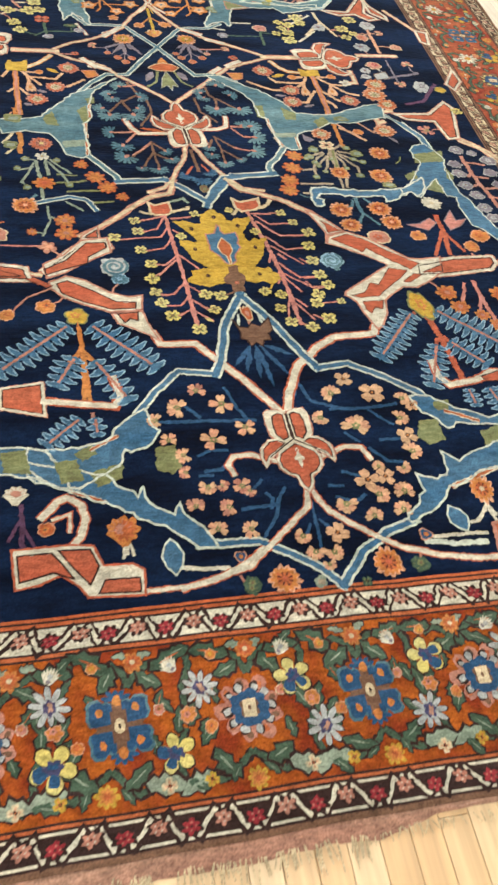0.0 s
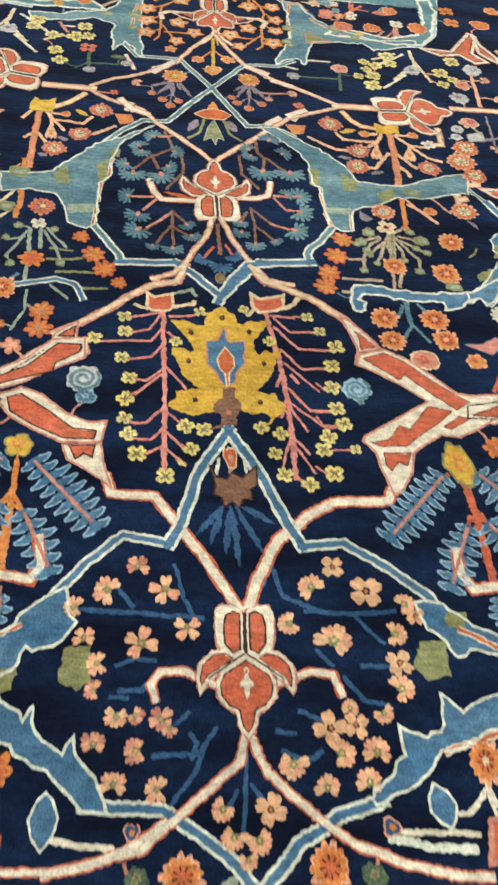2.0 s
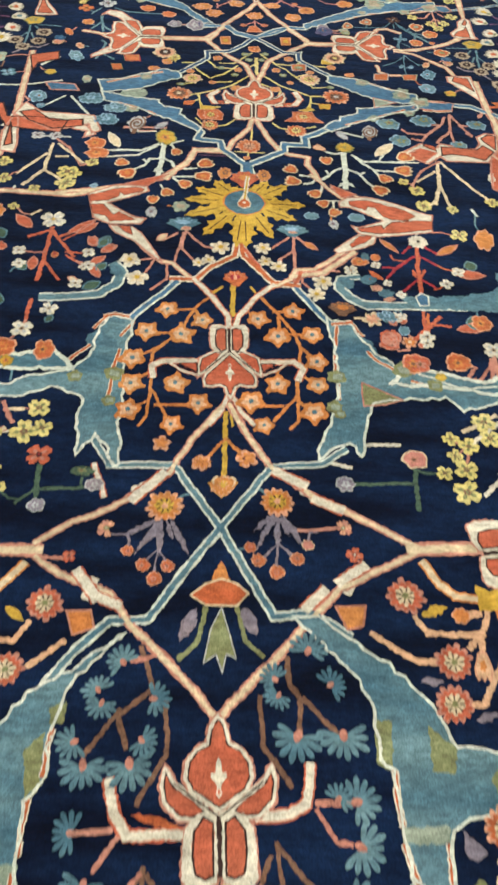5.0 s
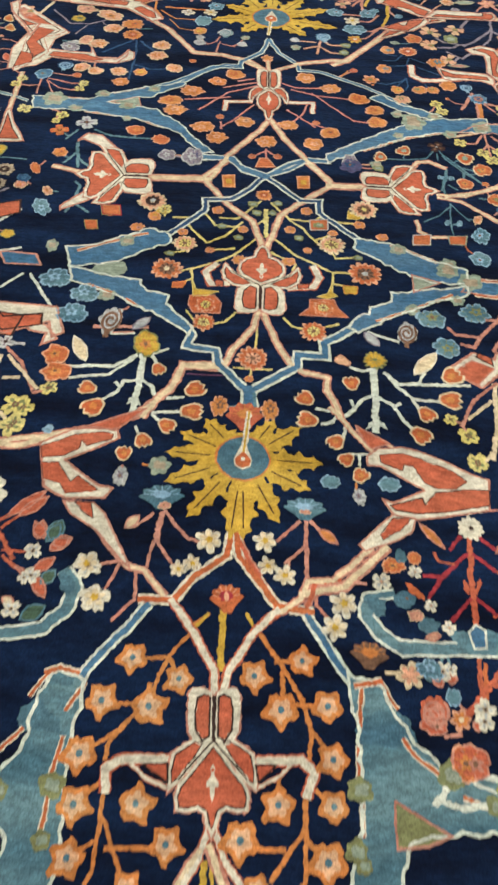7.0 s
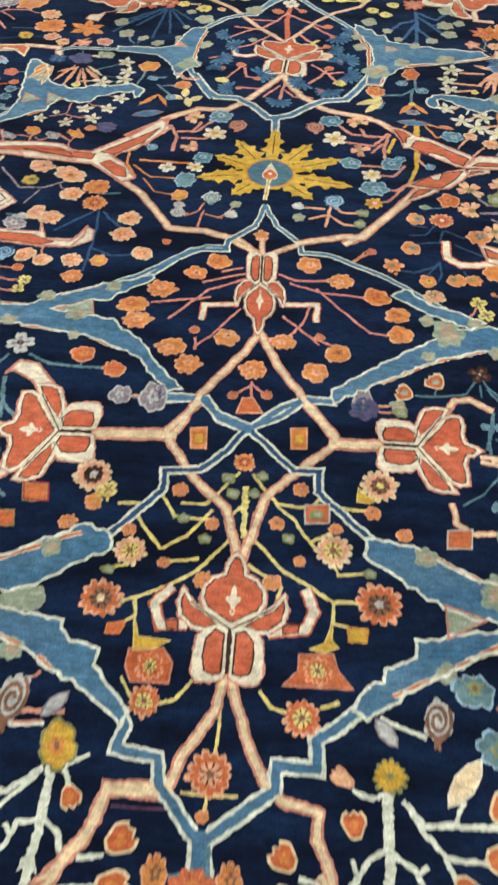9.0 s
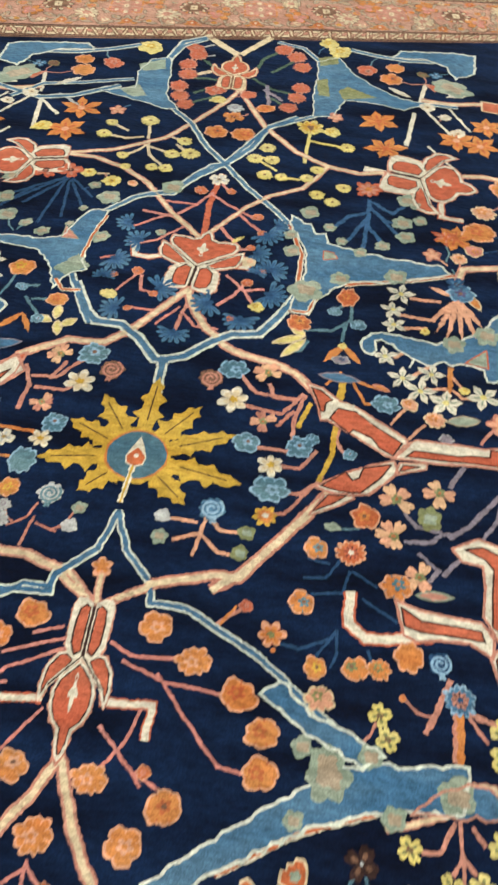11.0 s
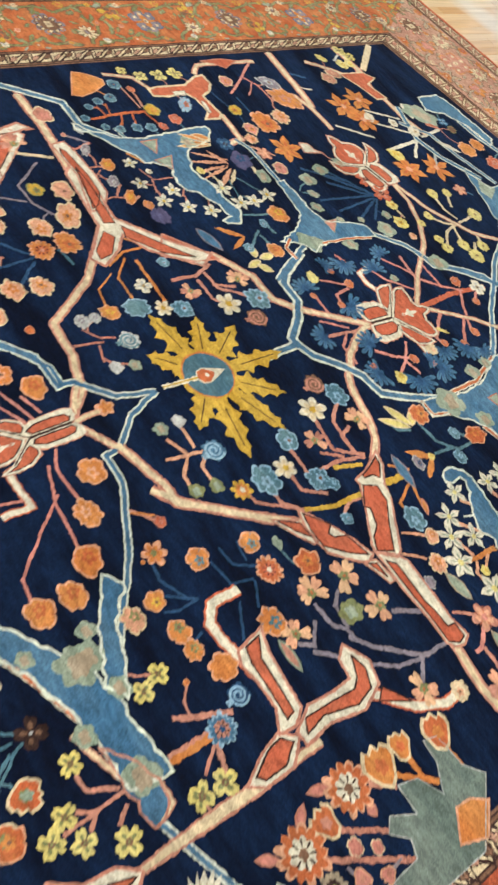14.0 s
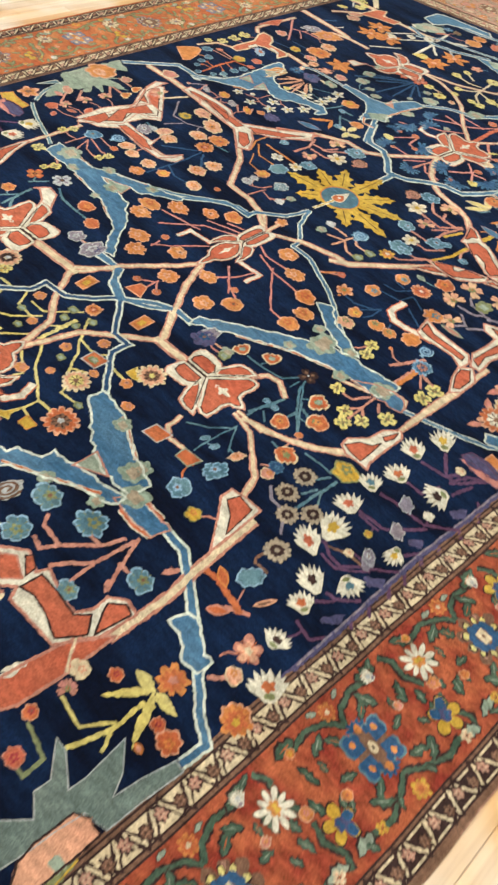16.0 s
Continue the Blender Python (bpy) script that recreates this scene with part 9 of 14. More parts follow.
vine("RW", 0.0265, (0.103, 0.598), (0.164, 0.608), (0.182, 0.647), (0.167, 0.686), core=0.7)
patch("KR", 0.0025, (0.12, 0.611), (0.153, 0.617), (0.151, 0.6), (0.121, 0.595))
patch("KR", 0.0025, (-0.11, 0.604), (-0.085, 0.606), (-0.083, 0.589), (-0.104, 0.587))
vine("SC", 0.0229, (-0.164, 1.049), (-0.092, 0.944), (-0.016, 0.876), (0.008, 0.796), (0.018, 0.76))
vine("SC", 0.0231, (0.214, 1.067), (0.157, 1.01), (0.067, 0.913), (0.045, 0.813), (0.03, 0.761))
vine("SC", 0.0368, (-0.349, 1.054), (-0.166, 1.066))
vine("SC", 0.0365, (0.22, 1.073), (0.333, 1.078))
stem("R", 0.0065, (-0.343, 1.055), (-0.169, 1.066))
stem("R", 0.0065, (0.224, 1.073), (0.331, 1.078))
vine("SC", 0.0226, (-0.171, 1.082), (-0.106, 1.172))
vine("SC", 0.0209, (0.216, 1.091), (0.151, 1.178))
vine("SC", 0.0217, (0.016, 0.494), (0.005, 0.433), (-0.044, 0.351), (-0.061, 0.3), (-0.166, 0.291), (-0.173, 0.239), (-0.221, 0.167), (-0.242, 0.12))
vine("SC", 0.0216, (0.029, 0.496), (0.045, 0.449), (0.071, 0.38), (0.106, 0.316), (0.137, 0.291), (0.201, 0.276), (0.196, 0.234), (0.215, 0.202), (0.227, 0.158))
stem("Z", 0.0132, (0.022, 0.932), (0.028, 0.809))
flower("o", "OEP", 0.014, 1.001, 0.0253)
stem("Z", 0.0072, (0.005, 0.972), (-0.06, 0.882), (-0.113, 0.882))
stem("Z", 0.0072, (-0.046, 0.866), (-0.093, 0.798), (-0.142, 0.766))
stem("Z", 0.0072, (-0.003, 0.795), (-0.06, 0.72), (-0.123, 0.676), (-0.203, 0.638))
stem("Z", 0.0073, (-0.21, 0.852), (-0.174, 0.798), (-0.142, 0.766))
stem("Z", 0.0072, (-0.163, 0.907), (-0.123, 0.845), (-0.047, 0.844))
stem("Z", 0.0078, (-0.25, 0.87), (-0.188, 0.872))
stem("Z", 0.0066, (-0.172, 0.622), (-0.177, 0.64))
stem("Z", 0.0072, (0.036, 0.968), (0.093, 0.896), (0.167, 0.892), (0.197, 0.928))
stem("Z", 0.0072, (0.093, 0.893), (0.131, 0.86), (0.177, 0.794))
stem("Z", 0.0072, (0.05, 0.804), (0.113, 0.735), (0.161, 0.707), (0.219, 0.673), (0.281, 0.674))
stem("Z", 0.0072, (0.228, 0.847), (0.175, 0.808))
stem("Z", 0.0066, (0.221, 0.671), (0.214, 0.578))
stem("Z", 0.0066, (-0.131, 0.734), (-0.063, 0.747))
stem("Z", 0.0066, (-0.255, 0.706), (-0.206, 0.721), (-0.202, 0.734))
stem("Z", 0.0078, (0.234, 0.898), (0.301, 0.893))
stem("Z", 0.0066, (0.218, 0.758), (0.229, 0.735), (0.287, 0.74))
stem("Z", 0.0072, (-0.008, 0.855), (0.031, 0.898))
stem("Z", 0.0072, (0.043, 0.742), (0.092, 0.708))
stem("Z", 0.0066, (-0.175, 0.644), (-0.17, 0.61), (-0.194, 0.59))
stem("Z", 0.0066, (0.219, 0.626), (0.247, 0.62))
stem("Z", 0.0066, (0.115, 0.697), (0.106, 0.671))
stem("Z", 0.0066, (-0.1, 0.442), (-0.07, 0.45), (-0.043, 0.489))
stem("Z", 0.0066, (0.085, 0.479), (0.108, 0.449), (0.134, 0.444))
stem("Z", 0.0066, (0.199, 0.457), (0.232, 0.47))
stem("Z", 0.006, (0.016, 0.484), (0.015, 0.356))
stem("Z", 0.006, (0.01, 0.294), (0.004, 0.262))
stem("Z", 0.006, (-0.175, 0.484), (-0.151, 0.448))
stem("Z", 0.006, (-0.038, 0.29), (0.059, 0.292))
flower("e", "G", -0.018, 0.954, 0.0171, tall=0.84)
flower("e", "G", -0.005, 0.914, 0.0157, tall=0.87)
flower("e", "G", -0.104, 0.842, 0.0157, tall=0.81)
flower("e", "G", -0.053, 0.795, 0.0157, tall=0.81)
flower("e", "G", -0.244, 0.707, 0.0157, tall=0.70)
flower("e", "G", 0.057, 0.965, 0.0169, tall=0.80)
flower("e", "G", 0.042, 0.918, 0.0157, tall=0.86)
flower("e", "G", 0.18, 0.875, 0.0169, tall=0.80)
flower("e", "G", 0.122, 0.81, 0.0144, tall=0.88)
flower("e", "G", 0.293, 0.741, 0.0157, tall=0.75)
flower("e", "OS", -0.304, 0.861, 0.0169)
flower("e", "OS", -0.122, 0.914, 0.0183)
flower("e", "OS", -0.216, 0.804, 0.0157)
flower("e", "OS", -0.043, 0.833, 0.0157)
flower("e", "OS", -0.131, 0.731, 0.0132)
flower("e", "OS", -0.045, 0.698, 0.0199)
flower("e", "OS", 0.143, 0.938, 0.0181)
flower("e", "OS", 0.301, 0.89, 0.0181)
flower("e", "OS", 0.096, 0.846, 0.0169)
flower("e", "OS", 0.222, 0.843, 0.0144)
flower("e", "OS", 0.147, 0.758, 0.0133)
flower("e", "OS", 0.094, 0.704, 0.0199)
flower("e", "OS", -0.349, 0.811, 0.0193)
flower("e", "OS", 0.367, 0.839, 0.0181)
flower("e", "OS", 0.002, 0.255, 0.0121)
flower("o", "PXC", -0.319, 0.935, 0.0404)
flower("o", "PZX", -0.205, 0.754, 0.0342)
flower("o", "EXC", -0.245, 0.641, 0.042)
flower("o", "PXZ", 0.319, 0.963, 0.0409)
flower("o", "PZX", 0.217, 0.79, 0.0385)
flower("o", "EXA", 0.311, 0.674, 0.0458)
flower("o", "EZX", -0.126, 0.443, 0.03)
flower("o", "EZX", 0.165, 0.436, 0.0342)
flower("o", "EPX", 0.009, 0.325, 0.0402)
patch("SE", 0.003, (-0.171, 0.54), (-0.105, 0.548), (-0.084, 0.519), (-0.086, 0.48), (-0.158, 0.477), (-0.172, 0.506))
flower("o", "EZX", -0.126, 0.51, 0.027)
patch("SE", 0.003, (0.155, 0.556), (0.22, 0.562), (0.231, 0.529), (0.258, 0.496), (0.126, 0.493), (0.154, 0.523))
flower("o", "EZX", 0.191, 0.526, 0.0276)
patch("ZY", 0.002, (-0.172, 0.61), (-0.157, 0.567), (-0.094, 0.564), (-0.126, 0.544), (-0.162, 0.538))
patch("ZY", 0.002, (0.219, 0.632), (0.217, 0.59), (0.231, 0.576), (0.204, 0.563), (0.174, 0.569), (0.203, 0.583))
patch("ZY", 0.002, (-0.292, 0.926), (-0.269, 0.906), (-0.271, 0.883), (-0.308, 0.883), (-0.294, 0.908))
patch("ZY", 0.002, (0.271, 0.954), (0.29, 0.933), (0.317, 0.928), (0.296, 0.914), (0.267, 0.916))
patch("OE", 0.002, (-0.222, 0.588), (-0.187, 0.597), (-0.194, 0.57), (-0.223, 0.568))
patch("OY", 0.002, (0.247, 0.62), (0.288, 0.62), (0.285, 0.59), (0.25, 0.59))
patch("PO", 0.003, (-0.12, 1.089), (-0.082, 1.094), (-0.077, 1.033), (-0.112, 1.03))
patch("EY", 0.002, (-0.109, 1.073), (-0.088, 1.075), (-0.085, 1.048), (-0.106, 1.046))
patch("PO", 0.003, (0.114, 1.108), (0.152, 1.114), (0.153, 1.052), (0.118, 1.049))
patch("EY", 0.002, (0.124, 1.092), (0.145, 1.094), (0.146, 1.068), (0.125, 1.066))
patch("GE", 0.002, (-0.469, 0.9), (-0.415, 0.905), (-0.404, 0.861), (-0.458, 0.856))
patch("GE", 0.002, (-0.506, 0.828), (-0.47, 0.831), (-0.46, 0.792), (-0.495, 0.789))
patch("AE", 0.003, (0.154, 0.897), (0.208, 0.905), (0.208, 0.856), (0.156, 0.851))
patch("AE", 0.003, (0.461, 0.859), (0.514, 0.867), (0.508, 0.819), (0.457, 0.815))
# diamond beyond the centre
great_palmette("WRKW", 0.006, 1.729, 0.015, 1.414, 0.0653)
vine("IB", 0.0197, (-0.002, 1.957), (-0.023, 1.861), (-0.096, 1.787), (-0.097, 1.744), (-0.194, 1.735), (-0.314, 1.621), (-0.426, 1.548), (-0.539, 1.494))
vine("IB", 0.0182, (0.001, 1.957), (0.038, 1.867), (0.105, 1.796), (0.117, 1.75), (0.191, 1.75), (0.359, 1.664), (0.47, 1.578), (0.563, 1.513))
vine("IB", 0.0222, (-0.183, 1.185), (-0.104, 1.184), (-0.071, 1.144), (0.018, 1.105))
vine("IB", 0.0205, (0.213, 1.202), (0.137, 1.194), (0.092, 1.144), (0.021, 1.105))
patch("IB", 0.005, (0.765, 1.51), (0.602, 1.492), (0.534, 1.475), (0.452, 1.424), (0.359, 1.358), (0.308, 1.313), (0.209, 1.238), (0.213, 1.198), (0.333, 1.276), (0.462, 1.357), (0.595, 1.409), (0.754, 1.427))
flower("e", "H", 0.501, 1.481, 0.0339)
flower("e", "H", 0.45, 1.374, 0.0196)
flower("e", "H", -0.463, 1.446, 0.0287)
flower("e", "H", 0.454, 1.503, 0.0226)
vine("WE", 0.0104, (0.333, 1.273), (0.462, 1.354), (0.595, 1.406), level=4)
vine("SC", 0.0211, (-0.074, 1.779), (-0.006, 1.732))
vine("SC", 0.0212, (0.108, 1.789), (0.021, 1.73))
vine("SC", 0.018, (0.006, 1.733), (-0.004, 1.829))
flower("p", "PO", -0.003, 1.818, 0.0241)
vine("RW", 0.0196, (-0.052, 1.52), (-0.134, 1.511), (-0.136, 1.463), core=0.66)
vine("RW", 0.0196, (0.074, 1.532), (0.165, 1.538), (0.164, 1.48), core=0.66)
vine("SC", 0.0235, (0.015, 1.414), (-0.007, 1.358), (-0.061, 1.272), (-0.106, 1.199), (-0.15, 1.081))
vine("SC", 0.0235, (0.023, 1.415), (0.077, 1.3), (0.135, 1.213), (0.216, 1.099))
stem("Q", 0.007, (-0.029, 1.627), (-0.132, 1.569), (-0.223, 1.45))
stem("Q", 0.007, (-0.036, 1.647), (-0.149, 1.601))
stem("Q", 0.0066, (-0.039, 1.503), (-0.106, 1.396), (-0.145, 1.353))
stem("Q", 0.0071, (0.057, 1.655), (0.103, 1.63), (0.188, 1.638))
stem("Q", 0.007, (0.089, 1.619), (0.176, 1.588), (0.296, 1.58))
stem("Q", 0.0065, (0.162, 1.602), (0.235, 1.519), (0.305, 1.445), (0.348, 1.441))
stem("Q", 0.007, (0.076, 1.486), (0.153, 1.414), (0.172, 1.391))
stem("Q", 0.0071, (-0.101, 1.651), (-0.046, 1.67))
stem("Q", 0.007, (-0.121, 1.542), (-0.276, 1.509))
stem("Q", 0.006, (0.013, 1.248), (0.013, 1.195))
stem("Q", 0.0065, (0.014, 1.24), (-0.026, 1.202))
stem("Q", 0.006, (0.014, 1.24), (0.046, 1.208))
stem("Q", 0.0065, (-0.144, 1.387), (-0.14, 1.346))
stem("Q", 0.0065, (0.151, 1.548), (0.129, 1.464), (0.093, 1.409))
stem("Q", 0.0066, (0.214, 1.386), (0.16, 1.415))
flower("e", "OE", -0.114, 1.69, 0.0354, tall=0.97)
flower("e", "OP", -0.171, 1.634, 0.0311, tall=0.91)
flower("e", "OP", -0.256, 1.563, 0.0393, tall=0.84)
flower("e", "OE", -0.322, 1.495, 0.0421, tall=0.79)
flower("e", "OP", -0.303, 1.437, 0.0378, tall=0.82)
flower("e", "OP", -0.065, 1.394, 0.0326, tall=0.95)
flower("e", "OP", -0.201, 1.348, 0.0378, tall=0.87)
flower("e", "OP", -0.152, 1.292, 0.0326, tall=1.03)
flower("e", "OP", 0.012, 1.287, 0.0326, tall=1.07)
flower("e", "OP", 0.082, 1.391, 0.0326, tall=0.89)
flower("e", "OE", 0.222, 1.362, 0.0326, tall=1.03)
flower("e", "OP", 0.168, 1.293, 0.0352, tall=0.94)
flower("e", "OP", 0.141, 1.7, 0.0368, tall=0.93)
flower("e", "OP", 0.228, 1.638, 0.0351, tall=0.91)
flower("e", "OE", 0.324, 1.583, 0.0382, tall=0.94)
flower("e", "OE", 0.379, 1.518, 0.0339, tall=0.96)
flower("e", "OE", 0.382, 1.444, 0.0365, tall=0.89)
flower("e", "ES", -0.149, 1.413, 0.0143)
flower("e", "ES", -0.031, 1.198, 0.0132)
flower("e", "ES", 0.051, 1.206, 0.0143)
flower("e", "ES", 0.175, 1.416, 0.0143)
patch("PE", 0.003, (-0.006, 1.193), (0.019, 1.195), (0.045, 1.15), (-0.018, 1.144))
flower("e", "VU", -0.214, 1.175, 0.0265, tall=1.62)
flower("e", "VU", 0.285, 1.204, 0.0265, tall=1.59)
stem("P", 0.0072, (-0.277, 1.176), (-0.24, 1.18))
flower("e", "HA", -0.301, 1.171, 0.0205, tall=0.99)
stem("P", 0.0072, (0.312, 1.196), (0.346, 1.199))
flower("e", "HA", 0.368, 1.201, 0.0209, tall=0.86)
# second medallion and the forked leaves beside the second sun
vine("IB", 0.0325, (-0.3, 2.703), (-0.243, 2.598), (-0.213, 2.566), (-0.136, 2.563), (-0.08, 2.519), (-0.022, 2.449), (0, 2.449))
vine("IB", 0.0287, (0, 2.449), (0.008, 2.336))
vine("IB", 0.0321, (0, 2.449), (0.054, 2.475), (0.121, 2.547), (0.169, 2.581), (0.238, 2.594), (0.283, 2.674), (0.325, 2.773))
vine("IB", 0.0291, (-0.182, 3.182), (-0.125, 3.214), (-0.056, 3.317), (0.031, 3.42), (0.095, 3.527), (0.138, 3.673), (0.229, 3.76))
patch("IB", 0.0055, (0.275, 3.162), (0.315, 3.121), (0.339, 3.124), (0.358, 3.073), (0.385, 3.082), (0.397, 3.037), (0.464, 3.019), (0.509, 3.008), (0.604, 2.998), (0.75, 2.989), (0.773, 2.955), (0.651, 2.906), (0.555, 2.876), (0.481, 2.867), (0.443, 2.839), (0.403, 2.79), (0.38, 2.769), (0.369, 2.714), (0.344, 2.696), (0.306, 2.711), (0.323, 2.764), (0.339, 2.863), (0.338, 2.965), (0.313, 3.033), (0.27, 3.113))
vine("WE", 0.0153, (0.314, 2.706), (0.362, 2.703), (0.379, 2.766), level=4)
vine("WE", 0.017, (0.324, 2.838), (0.323, 2.962), (0.269, 3.111), level=4)
vine("WE", 0.0172, (0.465, 2.849), (0.555, 2.876), (0.685, 2.914), (0.777, 2.95), level=4)
vine("WE", 0.0142, (0.97, 2.523), (0.96, 2.556), (0.956, 2.591), level=4)
flower("e", "H", 0.346, 2.803, 0.0499)
flower("e", "H", 0.29, 2.975, 0.0297)
flower("e", "H", 0.278, 3.055, 0.0239)
flower("e", "H", 0.444, 2.872, 0.03)
flower("e", "H", 0.607, 2.912, 0.0366)
flower("e", "H", 0.771, 2.651, 0.033)
flower("e", "H", 0.864, 2.702, 0.0379)
flower("e", "H", 0.935, 2.645, 0.03)
flower("e", "H", 0.967, 2.546, 0.0284)
flower("e", "H", -0.128, 3.23, 0.0402)
patch("RH", 0.003, (0.388, 2.951), (0.387, 2.996), (0.417, 2.993), (0.432, 2.966))
patch("RH", 0.004, (0.801, 2.584), (0.862, 2.644), (0.863, 2.572))
patch("IB", 0.0055, (0.532, 2.576), (0.52, 2.594), (0.523, 2.63), (0.544, 2.655), (0.591, 2.662), (0.655, 2.654), (0.722, 2.644), (0.777, 2.663), (0.838, 2.701), (0.901, 2.792), (0.988, 2.662), (0.961, 2.583), (0.97, 2.523), (0.996, 2.464), (1.048, 2.407), (1.039, 2.38), (0.983, 2.43), (0.92, 2.496), (0.886, 2.53), (0.857, 2.523), (0.851, 2.565), (0.805, 2.579), (0.763, 2.565), (0.746, 2.575), (0.699, 2.555), (0.668, 2.57), (0.619, 2.607), (0.573, 2.635), (0.555, 2.627), (0.557, 2.592), (0.548, 2.569))
vine("IB", 0.0323, (1.02, 2.415), (1.058, 2.379), (1.142, 2.387))
vine("IB", 0.0305, (1.141, 2.389), (1.135, 2.337), (1.167, 2.287))
stem("I", 0.0058, (0.651, 2.543), (0.664, 2.576), (0.687, 2.603), (0.705, 2.597))
stem("I", 0.0057, (0.748, 2.583), (0.767, 2.604), (0.777, 2.584))
vine("SC", 0.0278, (0.009, 2.764), (0.032, 2.685), (0.084, 2.6), (0.157, 2.529), (0.208, 2.506), (0.281, 2.494), (0.35, 2.465), (0.395, 2.418))
vine("SC", 0.0272, (-0.37, 2.406), (-0.261, 2.48), (-0.167, 2.486), (-0.111, 2.542), (0.013, 2.74))
patch("SR", 0.005, (-0.487, 2.293), (-0.41, 2.368), (-0.352, 2.414), (-0.362, 2.335), (-0.409, 2.242))
patch("SW", 0.0055, (0.384, 2.433), (0.425, 2.424), (0.473, 2.386), (0.518, 2.371), (0.57, 2.336), (0.641, 2.29), (0.651, 2.268), (0.616, 2.223), (0.593, 2.226), (0.512, 2.278), (0.446, 2.315), (0.429, 2.313), (0.417, 2.364))
patch("KR", 0.0035, (0.397, 2.42), (0.421, 2.414), (0.455, 2.385), (0.438, 2.371), (0.436, 2.342), (0.427, 2.342), (0.414, 2.384))
patch("KR", 0.0035, (0.451, 2.322), (0.469, 2.359), (0.515, 2.355), (0.569, 2.313), (0.634, 2.271), (0.612, 2.228), (0.579, 2.246), (0.559, 2.276), (0.512, 2.294), (0.503, 2.281))
vine("WW", 0.0104, (0.435, 2.322), (0.451, 2.363), (0.465, 2.378), (0.506, 2.372), level=5)
patch("SW", 0.0055, (0.429, 2.104), (0.458, 2.127), (0.502, 2.159), (0.563, 2.191), (0.614, 2.212), (0.626, 2.18), (0.604, 2.152), (0.557, 2.102), (0.513, 2.092), (0.477, 2.092))
patch("KR", 0.0035, (0.445, 2.11), (0.474, 2.136), (0.5, 2.16), (0.518, 2.137), (0.533, 2.147), (0.542, 2.178), (0.609, 2.2), (0.584, 2.155), (0.538, 2.103), (0.49, 2.1))
patch("SW", 0.0045, (0.423, 2.021), (0.455, 2.085), (0.52, 2.101), (0.524, 2.085), (0.487, 2.058))
patch("KR", 0.003, (0.43, 2.033), (0.463, 2.085), (0.507, 2.091), (0.479, 2.065))
patch("SW", 0.004, (0.616, 2.17), (0.629, 2.21), (0.694, 2.217), (0.693, 2.201))
patch("KR", 0.003, (0.628, 2.182), (0.637, 2.203), (0.679, 2.205))
patch("SW", 0.0055, (0.609, 2.221), (0.641, 2.267), (0.669, 2.288), (0.757, 2.289), (0.84, 2.288), (0.89, 2.3), (0.904, 2.274), (0.895, 2.244), (0.876, 2.229), (0.81, 2.231), (0.72, 2.221), (0.651, 2.223))
patch("KR", 0.0035, (0.643, 2.231), (0.664, 2.253), (0.707, 2.253), (0.773, 2.253), (0.803, 2.26), (0.849, 2.263), (0.852, 2.286), (0.887, 2.287), (0.894, 2.263), (0.877, 2.237), (0.82, 2.238), (0.741, 2.234), (0.676, 2.232))
vine("SC", 0.0301, (0.891, 2.248), (0.996, 2.235), (1.079, 2.244), (1.133, 2.242))
vine("SC", 0.0285, (0.244, 1.807), (0.292, 1.847), (0.372, 1.954), (0.458, 2.082))
great_palmette("WRKW", 0.014, 2.749, 0.03, 3.019, 0.1219, shield=True)
vine("RW", 0.0233, (-0.068, 2.891), (-0.126, 2.865), (-0.171, 2.867), (-0.183, 2.919), core=0.66)
vine("RW", 0.0221, (0.113, 2.869), (0.166, 2.869), (0.171, 2.911), core=0.66)
flower("e", "C", 0.168, 2.898, 0.0221)
stem("R", 0.0188, (0.017, 2.999), (0.006, 3.164), (0.018, 3.34))
stem("Q", 0.0113, (-0.034, 3.155), (-0.096, 3.079), (-0.192, 3.09))
stem("Q", 0.0096, (-0, 3.225), (0.07, 3.172), (0.159, 3.117))
stem("Q", 0.011, (0.057, 3.055), (0.138, 2.954), (0.166, 2.965))
stem("Q", 0.011, (0.112, 3.124), (0.19, 3.048))
stem("Q", 0.0097, (0.115, 2.825), (0.171, 2.768), (0.207, 2.709))
stem("Q", 0.0097, (0.107, 2.691), (0.149, 2.746), (0.174, 2.809))
stem("Q", 0.0097, (0.171, 2.768), (0.226, 2.782))
stem("S", 0.0118, (0.032, 2.721), (0.015, 2.635), (0.01, 2.574))
stem("Q", 0.0089, (0.014, 2.645), (0.06, 2.593), (0.123, 2.594))
stem("Q", 0.0074, (0.004, 2.664), (-0.049, 2.583))
stem("Q", 0.0078, (-0.186, 2.702), (-0.146, 2.781))
stem("Q", 0.0094, (-0.13, 2.777), (-0.119, 2.715), (-0.081, 2.707))
stem("Q", 0.0078, (-0.134, 2.637), (-0.06, 2.636))
stem("Q", 0.0087, (-0.186, 2.917), (-0.123, 2.949), (-0.052, 3.033))
stem("Q", 0.0083, (-0.265, 2.834), (-0.216, 2.855))
stem("Q", 0.0094, (-0.132, 3.156), (-0.034, 3.155), (0.007, 3.23))
stem("Q", 0.0096, (0.023, 3.297), (0.059, 3.246))
stem("Q", 0.0089, (-0.204, 3.004), (-0.14, 3.062), (-0.101, 3.092))
flower("c", "BD", -0.17, 2.625, 0.0391)
flower("c", "BD", -0.224, 2.837, 0.0437)
flower("c", "BD", -0.068, 2.731, 0.0451)
flower("c", "BD", 0.006, 2.559, 0.0384)
flower("c", "BD", 0.082, 2.694, 0.0451)
flower("c", "BD", 0.178, 2.643, 0.0427)
flower("c", "BD", 0.247, 2.76, 0.0484)
flower("c", "BD", 0.237, 2.87, 0.0455)
